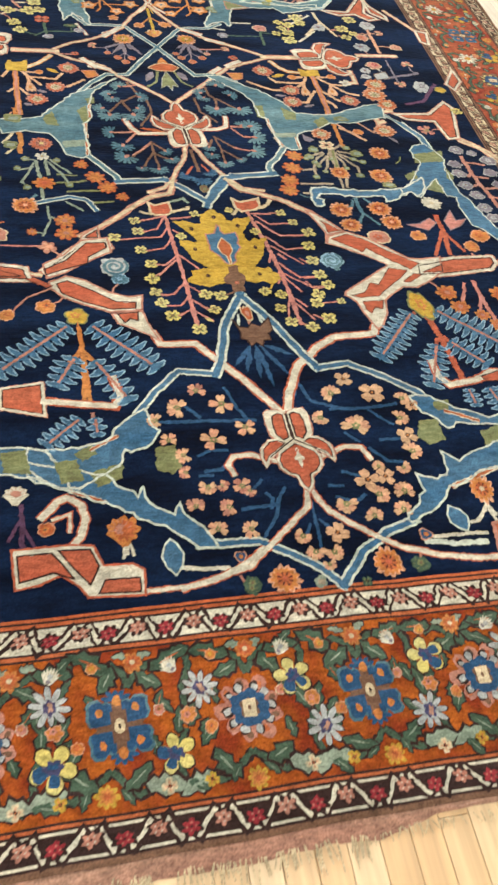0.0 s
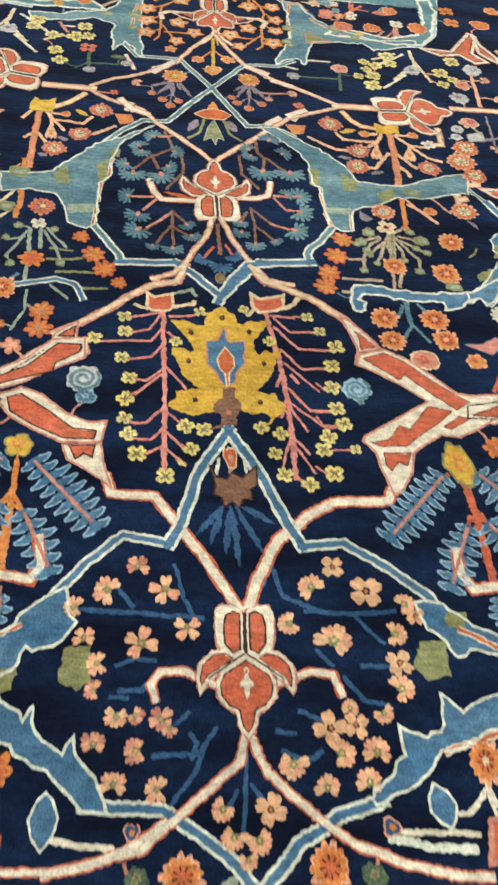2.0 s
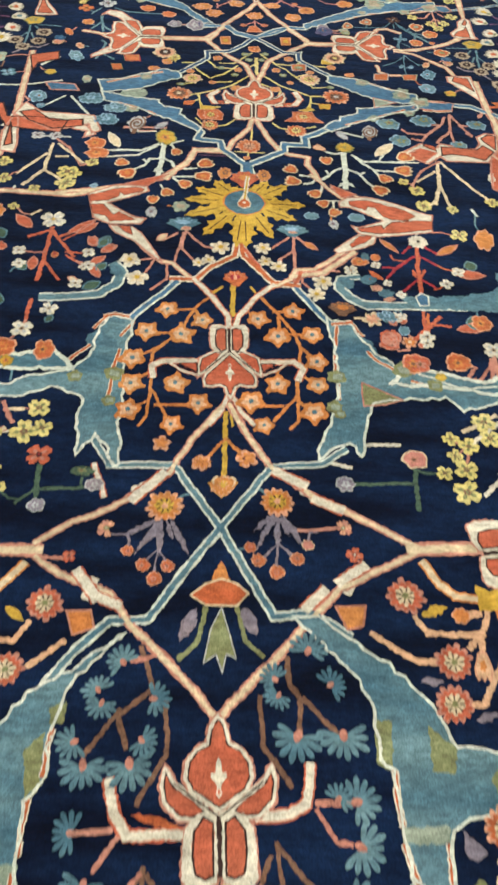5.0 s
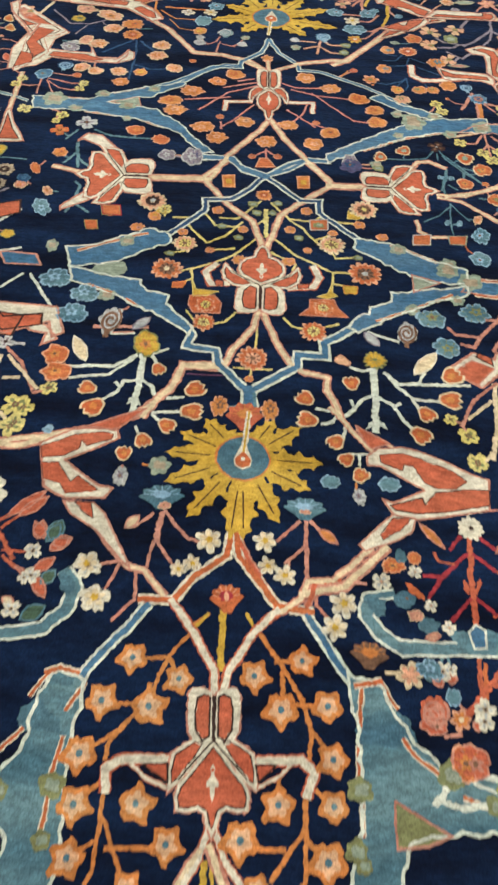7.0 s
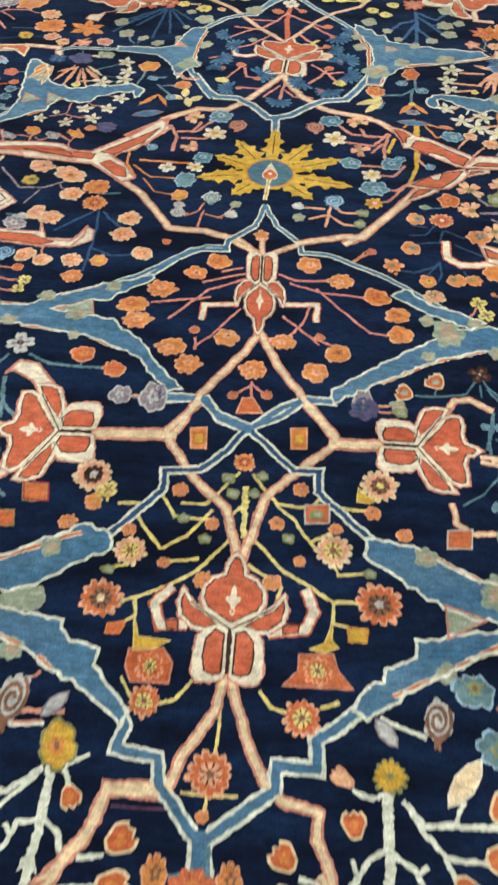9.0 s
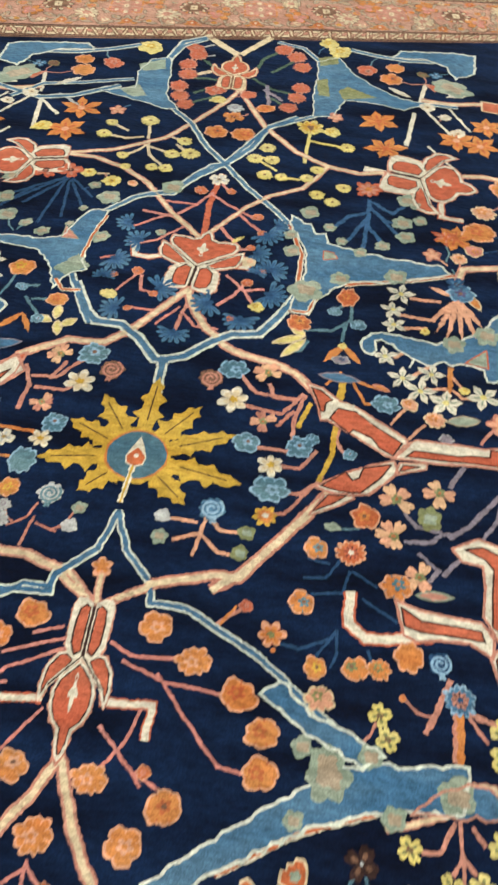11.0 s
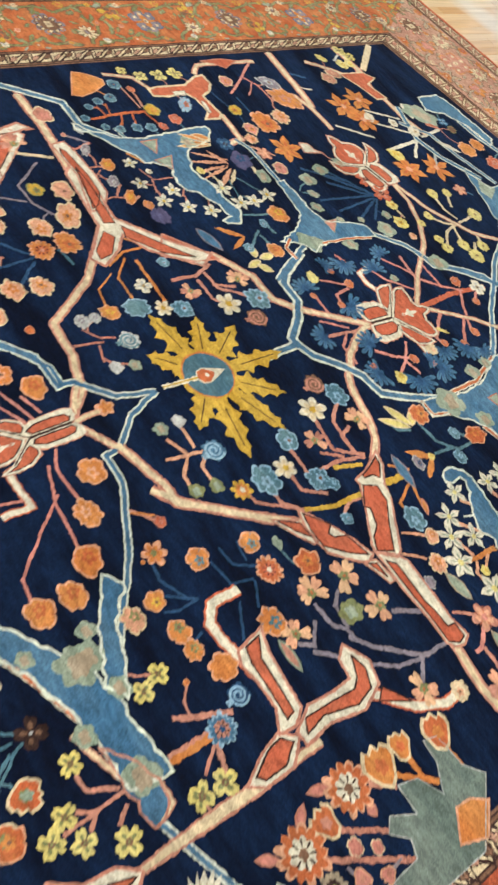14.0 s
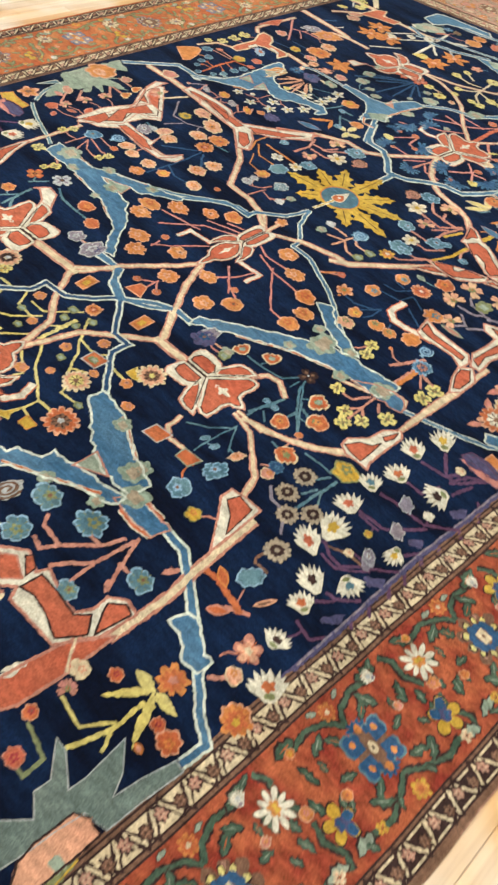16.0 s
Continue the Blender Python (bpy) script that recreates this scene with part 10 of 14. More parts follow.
flower("c", "BD", 0.186, 2.943, 0.0385)
flower("c", "BD", 0.208, 3.04, 0.0441)
flower("c", "BD", 0.236, 3.091, 0.0322)
flower("c", "BD", -0.17, 2.936, 0.0419)
flower("c", "BD", -0.235, 2.755, 0.0282)
flower("c", "BD", 0.199, 2.852, 0.0258)
flower("c", "BD", -0.22, 3.02, 0.0358)
flower("e", "ES", -0.138, 2.631, 0.0118)
flower("e", "ES", -0.144, 2.794, 0.0177)
flower("e", "ES", -0.078, 2.704, 0.0141)
flower("e", "ES", 0.214, 2.86, 0.0129)
flower("e", "ES", 0.194, 3.043, 0.0165)
flower("e", "ES", 0.168, 3.126, 0.0192)
flower("e", "ES", 0.177, 2.802, 0.0177)
flower("e", "ES", 0.152, 2.642, 0.0137)
flower("e", "ES", -0.209, 2.767, 0.0132)
flower("e", "ES", 0.065, 3.247, 0.0158)
flower("e", "ES", -0.033, 3.234, 0.0221)
flower("e", "ES", 0.166, 2.965, 0.0147)
flower("q", "WK", 0.016, 3.308, 0.0342)
flower("e", "Z", 0.217, 2.703, 0.0226)
flower("e", "Z", -0.202, 2.68, 0.025, tall=0.79)
blade("Z", 0.104, 2.979, 0.139, 3.02, 0.0136)
flower("e", "H", -0.116, 2.989, 0.0161)
flower("s", "SX", -0.122, 2.39, 0.0322)
flower("s", "SX", 0.136, 2.405, 0.0313)
flower("e", "TL", -0.183, 2.438, 0.0399)
flower("e", "TL", -0.216, 2.189, 0.0313)
flower("e", "TL", 0.189, 2.448, 0.0352)
flower("e", "TL", 0.254, 2.209, 0.0317)
flower("e", "TL", 0.327, 2.079, 0.0403)
flower("e", "TL", 0.384, 2.215, 0.0342)
flower("e", "TL", 0.413, 2.246, 0.0171)
flower("e", "TL", 0.507, 2.213, 0.0171)
flower("e", "TL", 0.59, 2.394, 0.033)
flower("p", "WY", -0.191, 2.334, 0.0376)
flower("p", "WY", 0.205, 2.342, 0.0404)
flower("p", "WY", 0.322, 2.15, 0.033)
flower("q", "PO", -0.266, 2.423, 0.0347, turn=60)
flower("q", "PO", 0.281, 2.452, 0.0375, turn=18)
flower("q", "SE", -0.265, 2.25, 0.0313, turn=-137)
flower("q", "SE", 0.287, 2.282, 0.0339, turn=58)
flower("q", "PE", 0.723, 2.135, 0.041, turn=140)
flower("q", "PE", 0.617, 1.997, 0.0393, turn=91)
flower("q", "PE", 0.622, 2.101, 0.0422, turn=1)
flower("q", "PE", 0.675, 1.9, 0.0361, turn=102)
flower("q", "PE", 0.925, 2.096, 0.0383, turn=-145)
flower("q", "SE", 1.032, 2.29, 0.0474, turn=-138)
flower("p", "YW", 0.327, 2.004, 0.027)
stem("S", 0.0107, (-0.319, 2.221), (-0.314, 2.302), (-0.342, 2.37))
stem("S", 0.01, (-0.297, 2.298), (-0.224, 2.299), (-0.199, 2.324))
stem("S", 0.0107, (-0.316, 2.335), (-0.255, 2.34), (-0.203, 2.415))
stem("S", 0.0104, (0.227, 2.329), (0.332, 2.316), (0.378, 2.392))
stem("S", 0.0104, (0.208, 2.434), (0.258, 2.377), (0.356, 2.371))
stem("S", 0.0104, (0.289, 2.411), (0.305, 2.37), (0.362, 2.371))
stem("S", 0.0098, (0.271, 2.199), (0.377, 2.2))
stem("S", 0.0104, (0.364, 2.232), (0.364, 2.307), (0.383, 2.387))
stem("S", 0.0087, (0.345, 2.015), (0.369, 2.017), (0.447, 2.136))
stem("S", 0.0098, (0.346, 2.152), (0.39, 2.151), (0.427, 2.21))
stem("S", 0.0091, (0.342, 2.074), (0.395, 2.078), (0.427, 2.108))
stem("S", 0.0102, (0.495, 2.213), (0.471, 2.252), (0.476, 2.29))
stem("S", 0.0104, (0.324, 2.276), (0.36, 2.329))
stem("S", 0.01, (-0.244, 2.398), (-0.268, 2.333))
stem("Y", 0.0122, (0.439, 2.125), (0.464, 2.201), (0.467, 2.295))
stem("Y", 0.0117, (0.375, 2.281), (0.399, 2.363))
flower("s", "LB", 0.204, 2.003, 0.0303)
flower("e", "G", 0.282, 1.896, 0.0216)
flower("e", "G", 0.289, 1.952, 0.02)
flower("e", "A", 0.098, 1.967, 0.0184)
stem("P", 0.0091, (0.182, 1.877), (0.191, 1.953), (0.199, 1.987))
stem("P", 0.0087, (0.133, 1.909), (0.187, 1.936))
stem("P", 0.0085, (0.189, 1.935), (0.232, 1.894), (0.271, 1.891))
stem("P", 0.0091, (0.208, 1.974), (0.233, 1.949), (0.28, 1.949))
stem("P", 0.0087, (0.11, 1.963), (0.176, 1.963))
flower("e", "EO", 0.341, 2.66, 0.0351)
flower("e", "EO", 0.472, 2.792, 0.0305, tall=1.39)
flower("e", "OE", -0.335, 2.63, 0.0305)
blade("CZ", 0.363, 2.608, 0.277, 2.567, 0.0266)
blade("CZ", 0.363, 2.608, 0.322, 2.644, 0.0275)
blade("CZ", 0.366, 2.598, 0.306, 2.518, 0.026)
blade("CZ", -0.311, 2.546, -0.297, 2.49, 0.025)
blade("CZ", -0.319, 2.552, -0.323, 2.61, 0.0266)
blade("CZ", -0.299, 2.527, -0.261, 2.562, 0.0266)
blade("CZ", -0.326, 2.539, -0.371, 2.555, 0.0258)
stem("T", 0.0095, (0.363, 2.637), (0.432, 2.644), (0.485, 2.696), (0.487, 2.763))
stem("T", 0.0087, (0.372, 2.592), (0.359, 2.554), (0.331, 2.543))
stem("T", 0.0095, (0.485, 2.696), (0.505, 2.685))
stem("T", 0.0097, (0.452, 2.746), (0.482, 2.793))
stem("T", 0.0092, (0.464, 2.61), (0.474, 2.686))
stem("T", 0.0091, (-0.363, 2.549), (-0.426, 2.625))
stem("T", 0.0094, (-0.406, 2.619), (-0.346, 2.629))
flower("e", "T", 0.439, 2.726, 0.0198)
flower("e", "T", 0.508, 2.681, 0.0221)
flower("e", "T", -0.366, 2.543, 0.0192)
blade("VB", 0.414, 2.47, 0.523, 2.465, 0.0326)
blade("O", 0.42, 2.522, 0.476, 2.596, 0.0245)
blade("O", 0.472, 2.59, 0.518, 2.53, 0.0216)
flower("e", "VD", 0.466, 2.534, 0.0231, tall=0.71)
flower("e", "Z", 0.468, 2.589, 0.012)
stem("O", 0.0087, (0.435, 2.439), (0.47, 2.49))
stem("O", 0.0078, (0.502, 2.463), (0.538, 2.388), (0.57, 2.395))
stem("O", 0.0082, (0.512, 2.466), (0.578, 2.444))
stem("Y", 0.0187, (0.474, 2.396), (0.478, 2.472))
blade("SO", 0.556, 2.459, 0.6, 2.441, 0.0163)
blade("VB", -0.48, 2.416, -0.381, 2.448, 0.0372)
blade("O", -0.472, 2.479, -0.412, 2.559, 0.0207)
blade("O", -0.412, 2.559, -0.373, 2.485, 0.0172)
flower("a", "WZ", 0.624, 2.838, 0.0411)
flower("a", "WZ", 0.603, 2.765, 0.0348)
flower("a", "WZ", 0.606, 2.702, 0.0361)
flower("a", "WZ", 0.585, 2.571, 0.0354)
flower("a", "WZ", 0.632, 2.496, 0.0381)
flower("a", "WZ", 0.679, 2.457, 0.0412)
flower("a", "WZ", 0.708, 2.523, 0.0367)
flower("a", "WZ", 0.745, 2.427, 0.0484)
flower("a", "WZ", 0.844, 2.463, 0.0461)
stem("P", 0.0111, (0.653, 2.825), (0.739, 2.826))
stem("P", 0.0111, (0.627, 2.747), (0.721, 2.741))
stem("P", 0.0111, (0.628, 2.691), (0.697, 2.706))
stem("P", 0.0105, (0.611, 2.572), (0.646, 2.609))
stem("P", 0.0095, (0.653, 2.503), (0.705, 2.552))
stem("P", 0.0099, (0.692, 2.469), (0.746, 2.478))
stem("P", 0.0095, (0.766, 2.475), (0.788, 2.453), (0.826, 2.454))
stem("P", 0.0095, (0.764, 2.524), (0.791, 2.487))
stem("O", 0.0136, (0.746, 2.432), (0.758, 2.484), (0.761, 2.556))
flower("e", "Z", 0.795, 2.478, 0.0136)
flower("e", "Z", 0.694, 2.689, 0.0135)
blade("P", 0.792, 2.85, 0.704, 2.729, 0.0174)
blade("P", 0.792, 2.85, 0.721, 2.688, 0.0165)
blade("P", 0.792, 2.85, 0.752, 2.661, 0.0165)
blade("P", 0.792, 2.85, 0.796, 2.661, 0.0165)
blade("P", 0.792, 2.85, 0.836, 2.684, 0.0174)
blade("P", 0.792, 2.85, 0.86, 2.726, 0.0165)
blade("P", 0.792, 2.85, 0.706, 2.89, 0.0183)
flower("e", "BU", 0.803, 2.87, 0.0395)
flower("p", "SQ", 0.882, 2.375, 0.0359)
blade("gH", 0.831, 2.38, 0.744, 2.363, 0.0333)
blade("gH", 0.918, 2.367, 1.023, 2.369, 0.0333)
stem("Q", 0.0102, (0.9, 2.353), (0.934, 2.311), (0.932, 2.29))
stem("S", 0.0115, (0.938, 2.316), (1.001, 2.316))
flower("e", "H", 1.004, 2.312, 0.012)
stem("P", 0.0077, (0.605, 2.331), (0.64, 2.388))
flower("e", "P", 0.652, 2.404, 0.0231)
stem("P", 0.0073, (0.648, 2.287), (0.69, 2.343))
flower("e", "P", 0.715, 2.363, 0.0269)
stem("S", 0.0077, (0.829, 2.305), (0.864, 2.357))
flower("e", "V", 0.743, 2.304, 0.0166)
stem("V", 0.0108, (0.744, 2.013), (0.79, 2.053), (0.845, 2.124), (0.869, 2.153), (0.875, 2.225))
stem("V", 0.0096, (0.87, 2.148), (0.856, 2.08), (0.803, 1.994))
stem("V", 0.0096, (0.87, 2.148), (0.912, 2.106))
stem("V", 0.0103, (0.643, 1.989), (0.702, 1.993), (0.727, 2.022), (0.756, 2.025))
stem("V", 0.0115, (0.748, 2.158), (0.783, 2.221))
stem("V", 0.009, (0.675, 1.961), (0.717, 1.924), (0.697, 1.894))
stem("V", 0.0096, (0.727, 1.915), (0.771, 1.967))
stem("V", 0.0096, (0.644, 2.062), (0.67, 2.03), (0.723, 2.026))
flower("e", "GY", 0.698, 2.057, 0.0289, tall=1.18)
flower("e", "OT", 0.447, 1.937, 0.0287)
flower("e", "OT", 0.427, 1.8, 0.0295)
flower("e", "EO", 0.552, 2.039, 0.0342)
flower("e", "OT", 0.623, 1.87, 0.0351)
flower("e", "OG", 0.544, 1.671, 0.0272)
flower("e", "OG", 0.592, 1.676, 0.0238)
flower("o", "ERW", 0.525, 1.938, 0.033)
stem("D", 0.006, (0.427, 1.862), (0.473, 1.866), (0.502, 1.914))
stem("D", 0.006, (0.446, 1.824), (0.512, 1.837), (0.524, 1.89))
stem("D", 0.0055, (0.504, 1.748), (0.467, 1.685))
stem("D", 0.0055, (0.504, 1.748), (0.509, 1.7), (0.496, 1.666))
stem("D", 0.006, (0.531, 1.891), (0.584, 1.863))
stem("D", 0.0059, (0.554, 1.83), (0.628, 1.786))
stem("D", 0.006, (0.431, 1.909), (0.48, 1.905))
stem("D", 0.0052, (0.57, 1.713), (0.579, 1.685))
blade("H", 0.458, 2.003, 0.501, 1.996, 0.0217)
stem("T", 0.005, (0.499, 1.996), (0.54, 2.006))
blade("HS", 0.668, 1.856, 0.747, 1.862, 0.0221)
vine("RW", 0.0286, (0.528, 1.831), (0.528, 1.768), (0.566, 1.739), (0.627, 1.748), (0.689, 1.763), core=0.66)
patch("SW", 0.0055, (0.642, 1.76), (0.624, 1.836), (0.676, 1.821), (0.752, 1.815), (0.805, 1.812), (0.829, 1.779), (0.823, 1.737), (0.776, 1.762), (0.713, 1.758), (0.668, 1.749))
patch("KR", 0.0035, (0.644, 1.779), (0.636, 1.822), (0.68, 1.796), (0.75, 1.795), (0.803, 1.792), (0.809, 1.769), (0.735, 1.772), (0.678, 1.771))
patch("SW", 0.0055, (0.748, 1.985), (0.808, 2.021), (0.859, 2.005), (0.885, 1.938), (0.864, 1.848), (0.872, 1.776), (0.84, 1.772), (0.809, 1.827), (0.817, 1.904), (0.814, 1.95), (0.77, 1.955))
patch("KR", 0.0035, (0.777, 1.987), (0.816, 1.999), (0.856, 1.982), (0.868, 1.931), (0.844, 1.846), (0.855, 1.79), (0.827, 1.805), (0.831, 1.876), (0.838, 1.944), (0.822, 1.967))
patch("SW", 0.005, (0.866, 1.619), (0.834, 1.679), (0.819, 1.736), (0.849, 1.772), (0.889, 1.725), (0.888, 1.654))
patch("KR", 0.0035, (0.862, 1.646), (0.835, 1.696), (0.829, 1.732), (0.85, 1.753), (0.877, 1.713), (0.877, 1.659))
vine("SC", 0.0213, (0.88, 1.797), (0.882, 1.655), (0.874, 1.474), (0.871, 1.418))
vine("RW", 0.0281, (0.868, 1.977), (0.94, 2.049), (0.976, 2.122), (0.977, 2.173), core=0.66)
patch("KR", 0.003, (0.868, 2.006), (0.93, 2.052), (0.888, 1.979))
flower("e", "C", 0.975, 2.176, 0.0248)
# foot of the right half: red leaves, blue joint, sage fans and lily
vine("SC", 0.0269, (0.108, 1.794), (0.238, 1.836), (0.29, 1.836), (0.345, 1.919), (0.42, 2.02))
patch("IB", 0.005, (0.365, 1.593), (0.403, 1.625), (0.467, 1.569), (0.533, 1.544), (0.607, 1.511), (0.566, 1.485), (0.477, 1.521))
flower("e", "H", 0.582, 1.504, 0.0251)
flower("e", "H", 0.505, 1.456, 0.0429)
flower("e", "H", 0.627, 1.402, 0.0242)
patch("SB", 0.004, (0.658, 1.414), (0.698, 1.453), (0.764, 1.483), (0.816, 1.473), (0.828, 1.436), (0.791, 1.426), (0.728, 1.42))
vine("IB", 0.0175, (0.81, 1.438), (0.885, 1.466), (0.968, 1.495), (1.06, 1.534), (1.088, 1.561))
vine("SC", 0.0133, (0.619, 1.385), (0.717, 1.419), level=4)
vine("SC", 0.0117, (0.773, 1.481), (0.811, 1.482), (0.824, 1.453), level=4)
flower("e", "H", 0.74, 1.455, 0.0385)
stem("S", 0.0078, (0.746, 1.416), (0.751, 1.294))
stem("S", 0.0082, (0.68, 1.357), (0.711, 1.361), (0.737, 1.41))
stem("S", 0.0088, (0.768, 1.408), (0.789, 1.383))
stem("S", 0.0082, (0.748, 1.359), (0.769, 1.336))
stem("S", 0.0078, (0.731, 1.327), (0.751, 1.36))
stem("O", 0.015, (0.75, 1.499), (0.755, 1.612))
flower("q", "ZG", 0.656, 1.357, 0.0224)
flower("q", "ZG", 0.727, 1.306, 0.0235)
flower("q", "ZG", 0.752, 1.268, 0.0246)
flower("q", "ZG", 0.781, 1.315, 0.0235)
flower("q", "ZG", 0.821, 1.381, 0.0268)
flower("q", "ZG", 0.834, 1.532, 0.0263)
flower("q", "ZG", 0.836, 1.588, 0.0282)
patch("SW", 0.005, (0.803, 1.204), (0.798, 1.233), (0.833, 1.282), (0.842, 1.341), (0.873, 1.378), (0.892, 1.357), (0.89, 1.272), (0.892, 1.216), (0.901, 1.192), (0.873, 1.193), (0.829, 1.189))
patch("KR", 0.003, (0.809, 1.212), (0.83, 1.252), (0.857, 1.267), (0.868, 1.298), (0.871, 1.252), (0.873, 1.2), (0.831, 1.203))
patch("KR", 0.003, (0.856, 1.316), (0.874, 1.366), (0.879, 1.338), (0.871, 1.31))
vine("SC", 0.0196, (0.584, 1.059), (0.654, 1.081), (0.719, 1.105), (0.77, 1.136), (0.833, 1.19))
flower("u", "EG", 0.645, 1.13, 0.0278, turn=-129)
flower("u", "EG", 0.661, 1.266, 0.0313, turn=-132)
flower("u", "EG", 0.705, 1.208, 0.0299, turn=-132)
flower("u", "EG", 0.739, 1.057, 0.0309, turn=-130)
stem("T", 0.0069, (0.588, 1.274), (0.641, 1.203), (0.705, 1.137))
stem("T", 0.0078, (0.646, 1.165), (0.65, 1.196))
stem("T", 0.0078, (0.646, 1.212), (0.631, 1.232))
stem("T", 0.0078, (0.653, 1.214), (0.685, 1.204))
stem("T", 0.0078, (0.569, 1.088), (0.587, 1.147), (0.596, 1.201))
stem("T", 0.0063, (0.684, 1.062), (0.724, 1.054))
flower("o", "EWX", 1.019, 1.644, 0.0528)
flower("o", "EWX", 0.982, 1.799, 0.0515)
blade("SQ", 1, 1.597, 0.975, 1.559, 0.0188)
blade("SQ", 0.979, 1.661, 0.952, 1.697, 0.0201)
blade("SQ", 0.957, 1.766, 0.941, 1.718, 0.0208)
blade("SQ", 1.026, 1.815, 1.052, 1.819, 0.0221)
blade("SQ", 1.191, 1.679, 1.184, 1.73, 0.0188)
flower("u", "ES", 1.004, 1.717, 0.0349, turn=100)
flower("u", "OE", 0.99, 1.891, 0.047, turn=91)
flower("u", "OE", 0.984, 1.957, 0.0313, turn=84)
flower("u", "EO", 1.009, 2.058, 0.0419, turn=82)
flower("u", "QS", 1.143, 1.77, 0.0181, turn=-166)
flower("u", "QS", 1.116, 1.718, 0.0208, turn=-98)
stem("S", 0.0111, (1.031, 1.737), (1.092, 1.832))
stem("S", 0.0111, (1.047, 1.671), (1.088, 1.731), (1.162, 1.846))
stem("S", 0.0118, (1.001, 1.848), (1.035, 1.893))
stem("O", 0.0118, (1.019, 1.908), (1.086, 1.991))
stem("O", 0.0118, (1.004, 1.958), (1.055, 1.96))
stem("O", 0.0125, (1.034, 2.054), (1.105, 2.061))
flower("e", "Q", 1.069, 1.742, 0.0174)
flower("e", "Q", 1.096, 1.781, 0.0148)
flower("o", "gKG", 1.095, 1.66, 0.0263)
stem("V", 0.0069, (1.087, 1.705), (1.102, 1.709))
stem("V", 0.0067, (1.139, 1.811), (1.142, 1.78))
patch("Ah", 0.002, (1.236, 1.982), (1.23, 1.864), (1.216, 1.781), (1.19, 1.763), (1.159, 1.771), (1.158, 1.84), (1.125, 1.853), (1.092, 1.818), (1.069, 1.841), (1.1, 1.898), (1.037, 1.897), (1.051, 1.947), (1.106, 1.978), (1.052, 2.01), (1.004, 2.012), (1.014, 2.049), (1.09, 2.06), (1.133, 2.098), level=4)
stem("Q", 0.0061, (1.108, 1.89), (1.15, 1.948))
stem("Q", 0.0059, (1.1, 1.849), (1.129, 1.929))
stem("Q", 0.0061, (1.165, 1.856), (1.166, 1.932))
stem("Q", 0.0063, (1.064, 1.955), (1.134, 1.976))
patch("PO", 0.004, (1.141, 1.984), (1.147, 2.027), (1.174, 2.063), (1.222, 2.008), (1.196, 1.941), level=5)
patch("IB", 0.005, (1.026, 1.57), (1.043, 1.541), (1.086, 1.553), (1.108, 1.554), (1.123, 1.592), (1.098, 1.614), (1.05, 1.586))
vine("IB", 0.0222, (1.087, 1.559), (1.123, 1.605), (1.157, 1.694), (1.168, 1.769))
vine("IB", 0.0153, (1.207, 1.681), (1.198, 1.766))
stem("I", 0.005, (1.113, 1.557), (1.132, 1.549), (1.128, 1.582))
patch("PO", 0.003, (1.081, 1.488), (1.083, 1.52), (1.146, 1.507), (1.178, 1.542), (1.215, 1.523), (1.207, 1.472), (1.156, 1.48))
flower("p", "SO", 1.183, 1.605, 0.0439)
stem("m", 0.011, (1.069, 1.338), (1.145, 1.448), (1.192, 1.484))
patch("mt", 0.003, (1.04, 1.439), (1.059, 1.479), (1.115, 1.472), (1.165, 1.458), (1.133, 1.443), (1.089, 1.445))
stem("m", 0.0093, (1.053, 1.35), (1.067, 1.393))
flower("e", "C", 1.063, 1.396, 0.014)
patch("SB", 0.004, (0.575, 0.629), (0.603, 0.67), (0.637, 0.683), (0.731, 0.672), (0.718, 0.625), (0.669, 0.619))
vine("WE", 0.0154, (0.619, 0.619), (0.675, 0.614), (0.711, 0.621), level=4)
vine("WE", 0.0154, (0.616, 0.683), (0.691, 0.677), level=4)
vine("IB", 0.0281, (0.715, 0.665), (0.79, 0.659), (0.881, 0.599), (0.947, 0.551))
patch("IB", 0.005, (0.9, 0.519), (0.918, 0.562), (0.957, 0.562), (1.008, 0.523), (1.034, 0.524), (1.028, 0.486), (0.991, 0.481), (0.938, 0.516))
vine("IB", 0.0244, (1.023, 0.494), (1.089, 0.435), (1.148, 0.399), (1.142, 0.351))
flower("e", "H", 0.547, 0.71, 0.0326)
flower("e", "H", 0.605, 0.668, 0.0381)
flower("e", "H", 0.561, 0.59, 0.0205)
flower("e", "TG", 0.484, 0.512, 0.0384)
flower("e", "TG", 0.602, 0.543, 0.0397)
flower("e", "TG", 0.515, 0.408, 0.0349)
flower("e", "TG", 0.792, 0.534, 0.032)
flower("e", "TG", 0.712, 0.4, 0.0262)
stem("S", 0.0096, (0.524, 0.484), (0.544, 0.459), (0.608, 0.455), (0.666, 0.525), (0.685, 0.577))
stem("S", 0.0091, (0.629, 0.523), (0.663, 0.522))
stem("S", 0.0102, (0.704, 0.599), (0.693, 0.489), (0.636, 0.409))
stem("S", 0.0091, (0.707, 0.592), (0.739, 0.514), (0.763, 0.465))
stem("S", 0.0098, (0.727, 0.527), (0.773, 0.528))
stem("S", 0.0091, (0.694, 0.481), (0.695, 0.42))
stem("S", 0.0096, (0.555, 0.425), (0.587, 0.417), (0.609, 0.455))
blade("S", 0.745, 0.487, 0.767, 0.456, 0.0171)
blade("S", 0.825, 0.62, 0.803, 0.581, 0.0166)
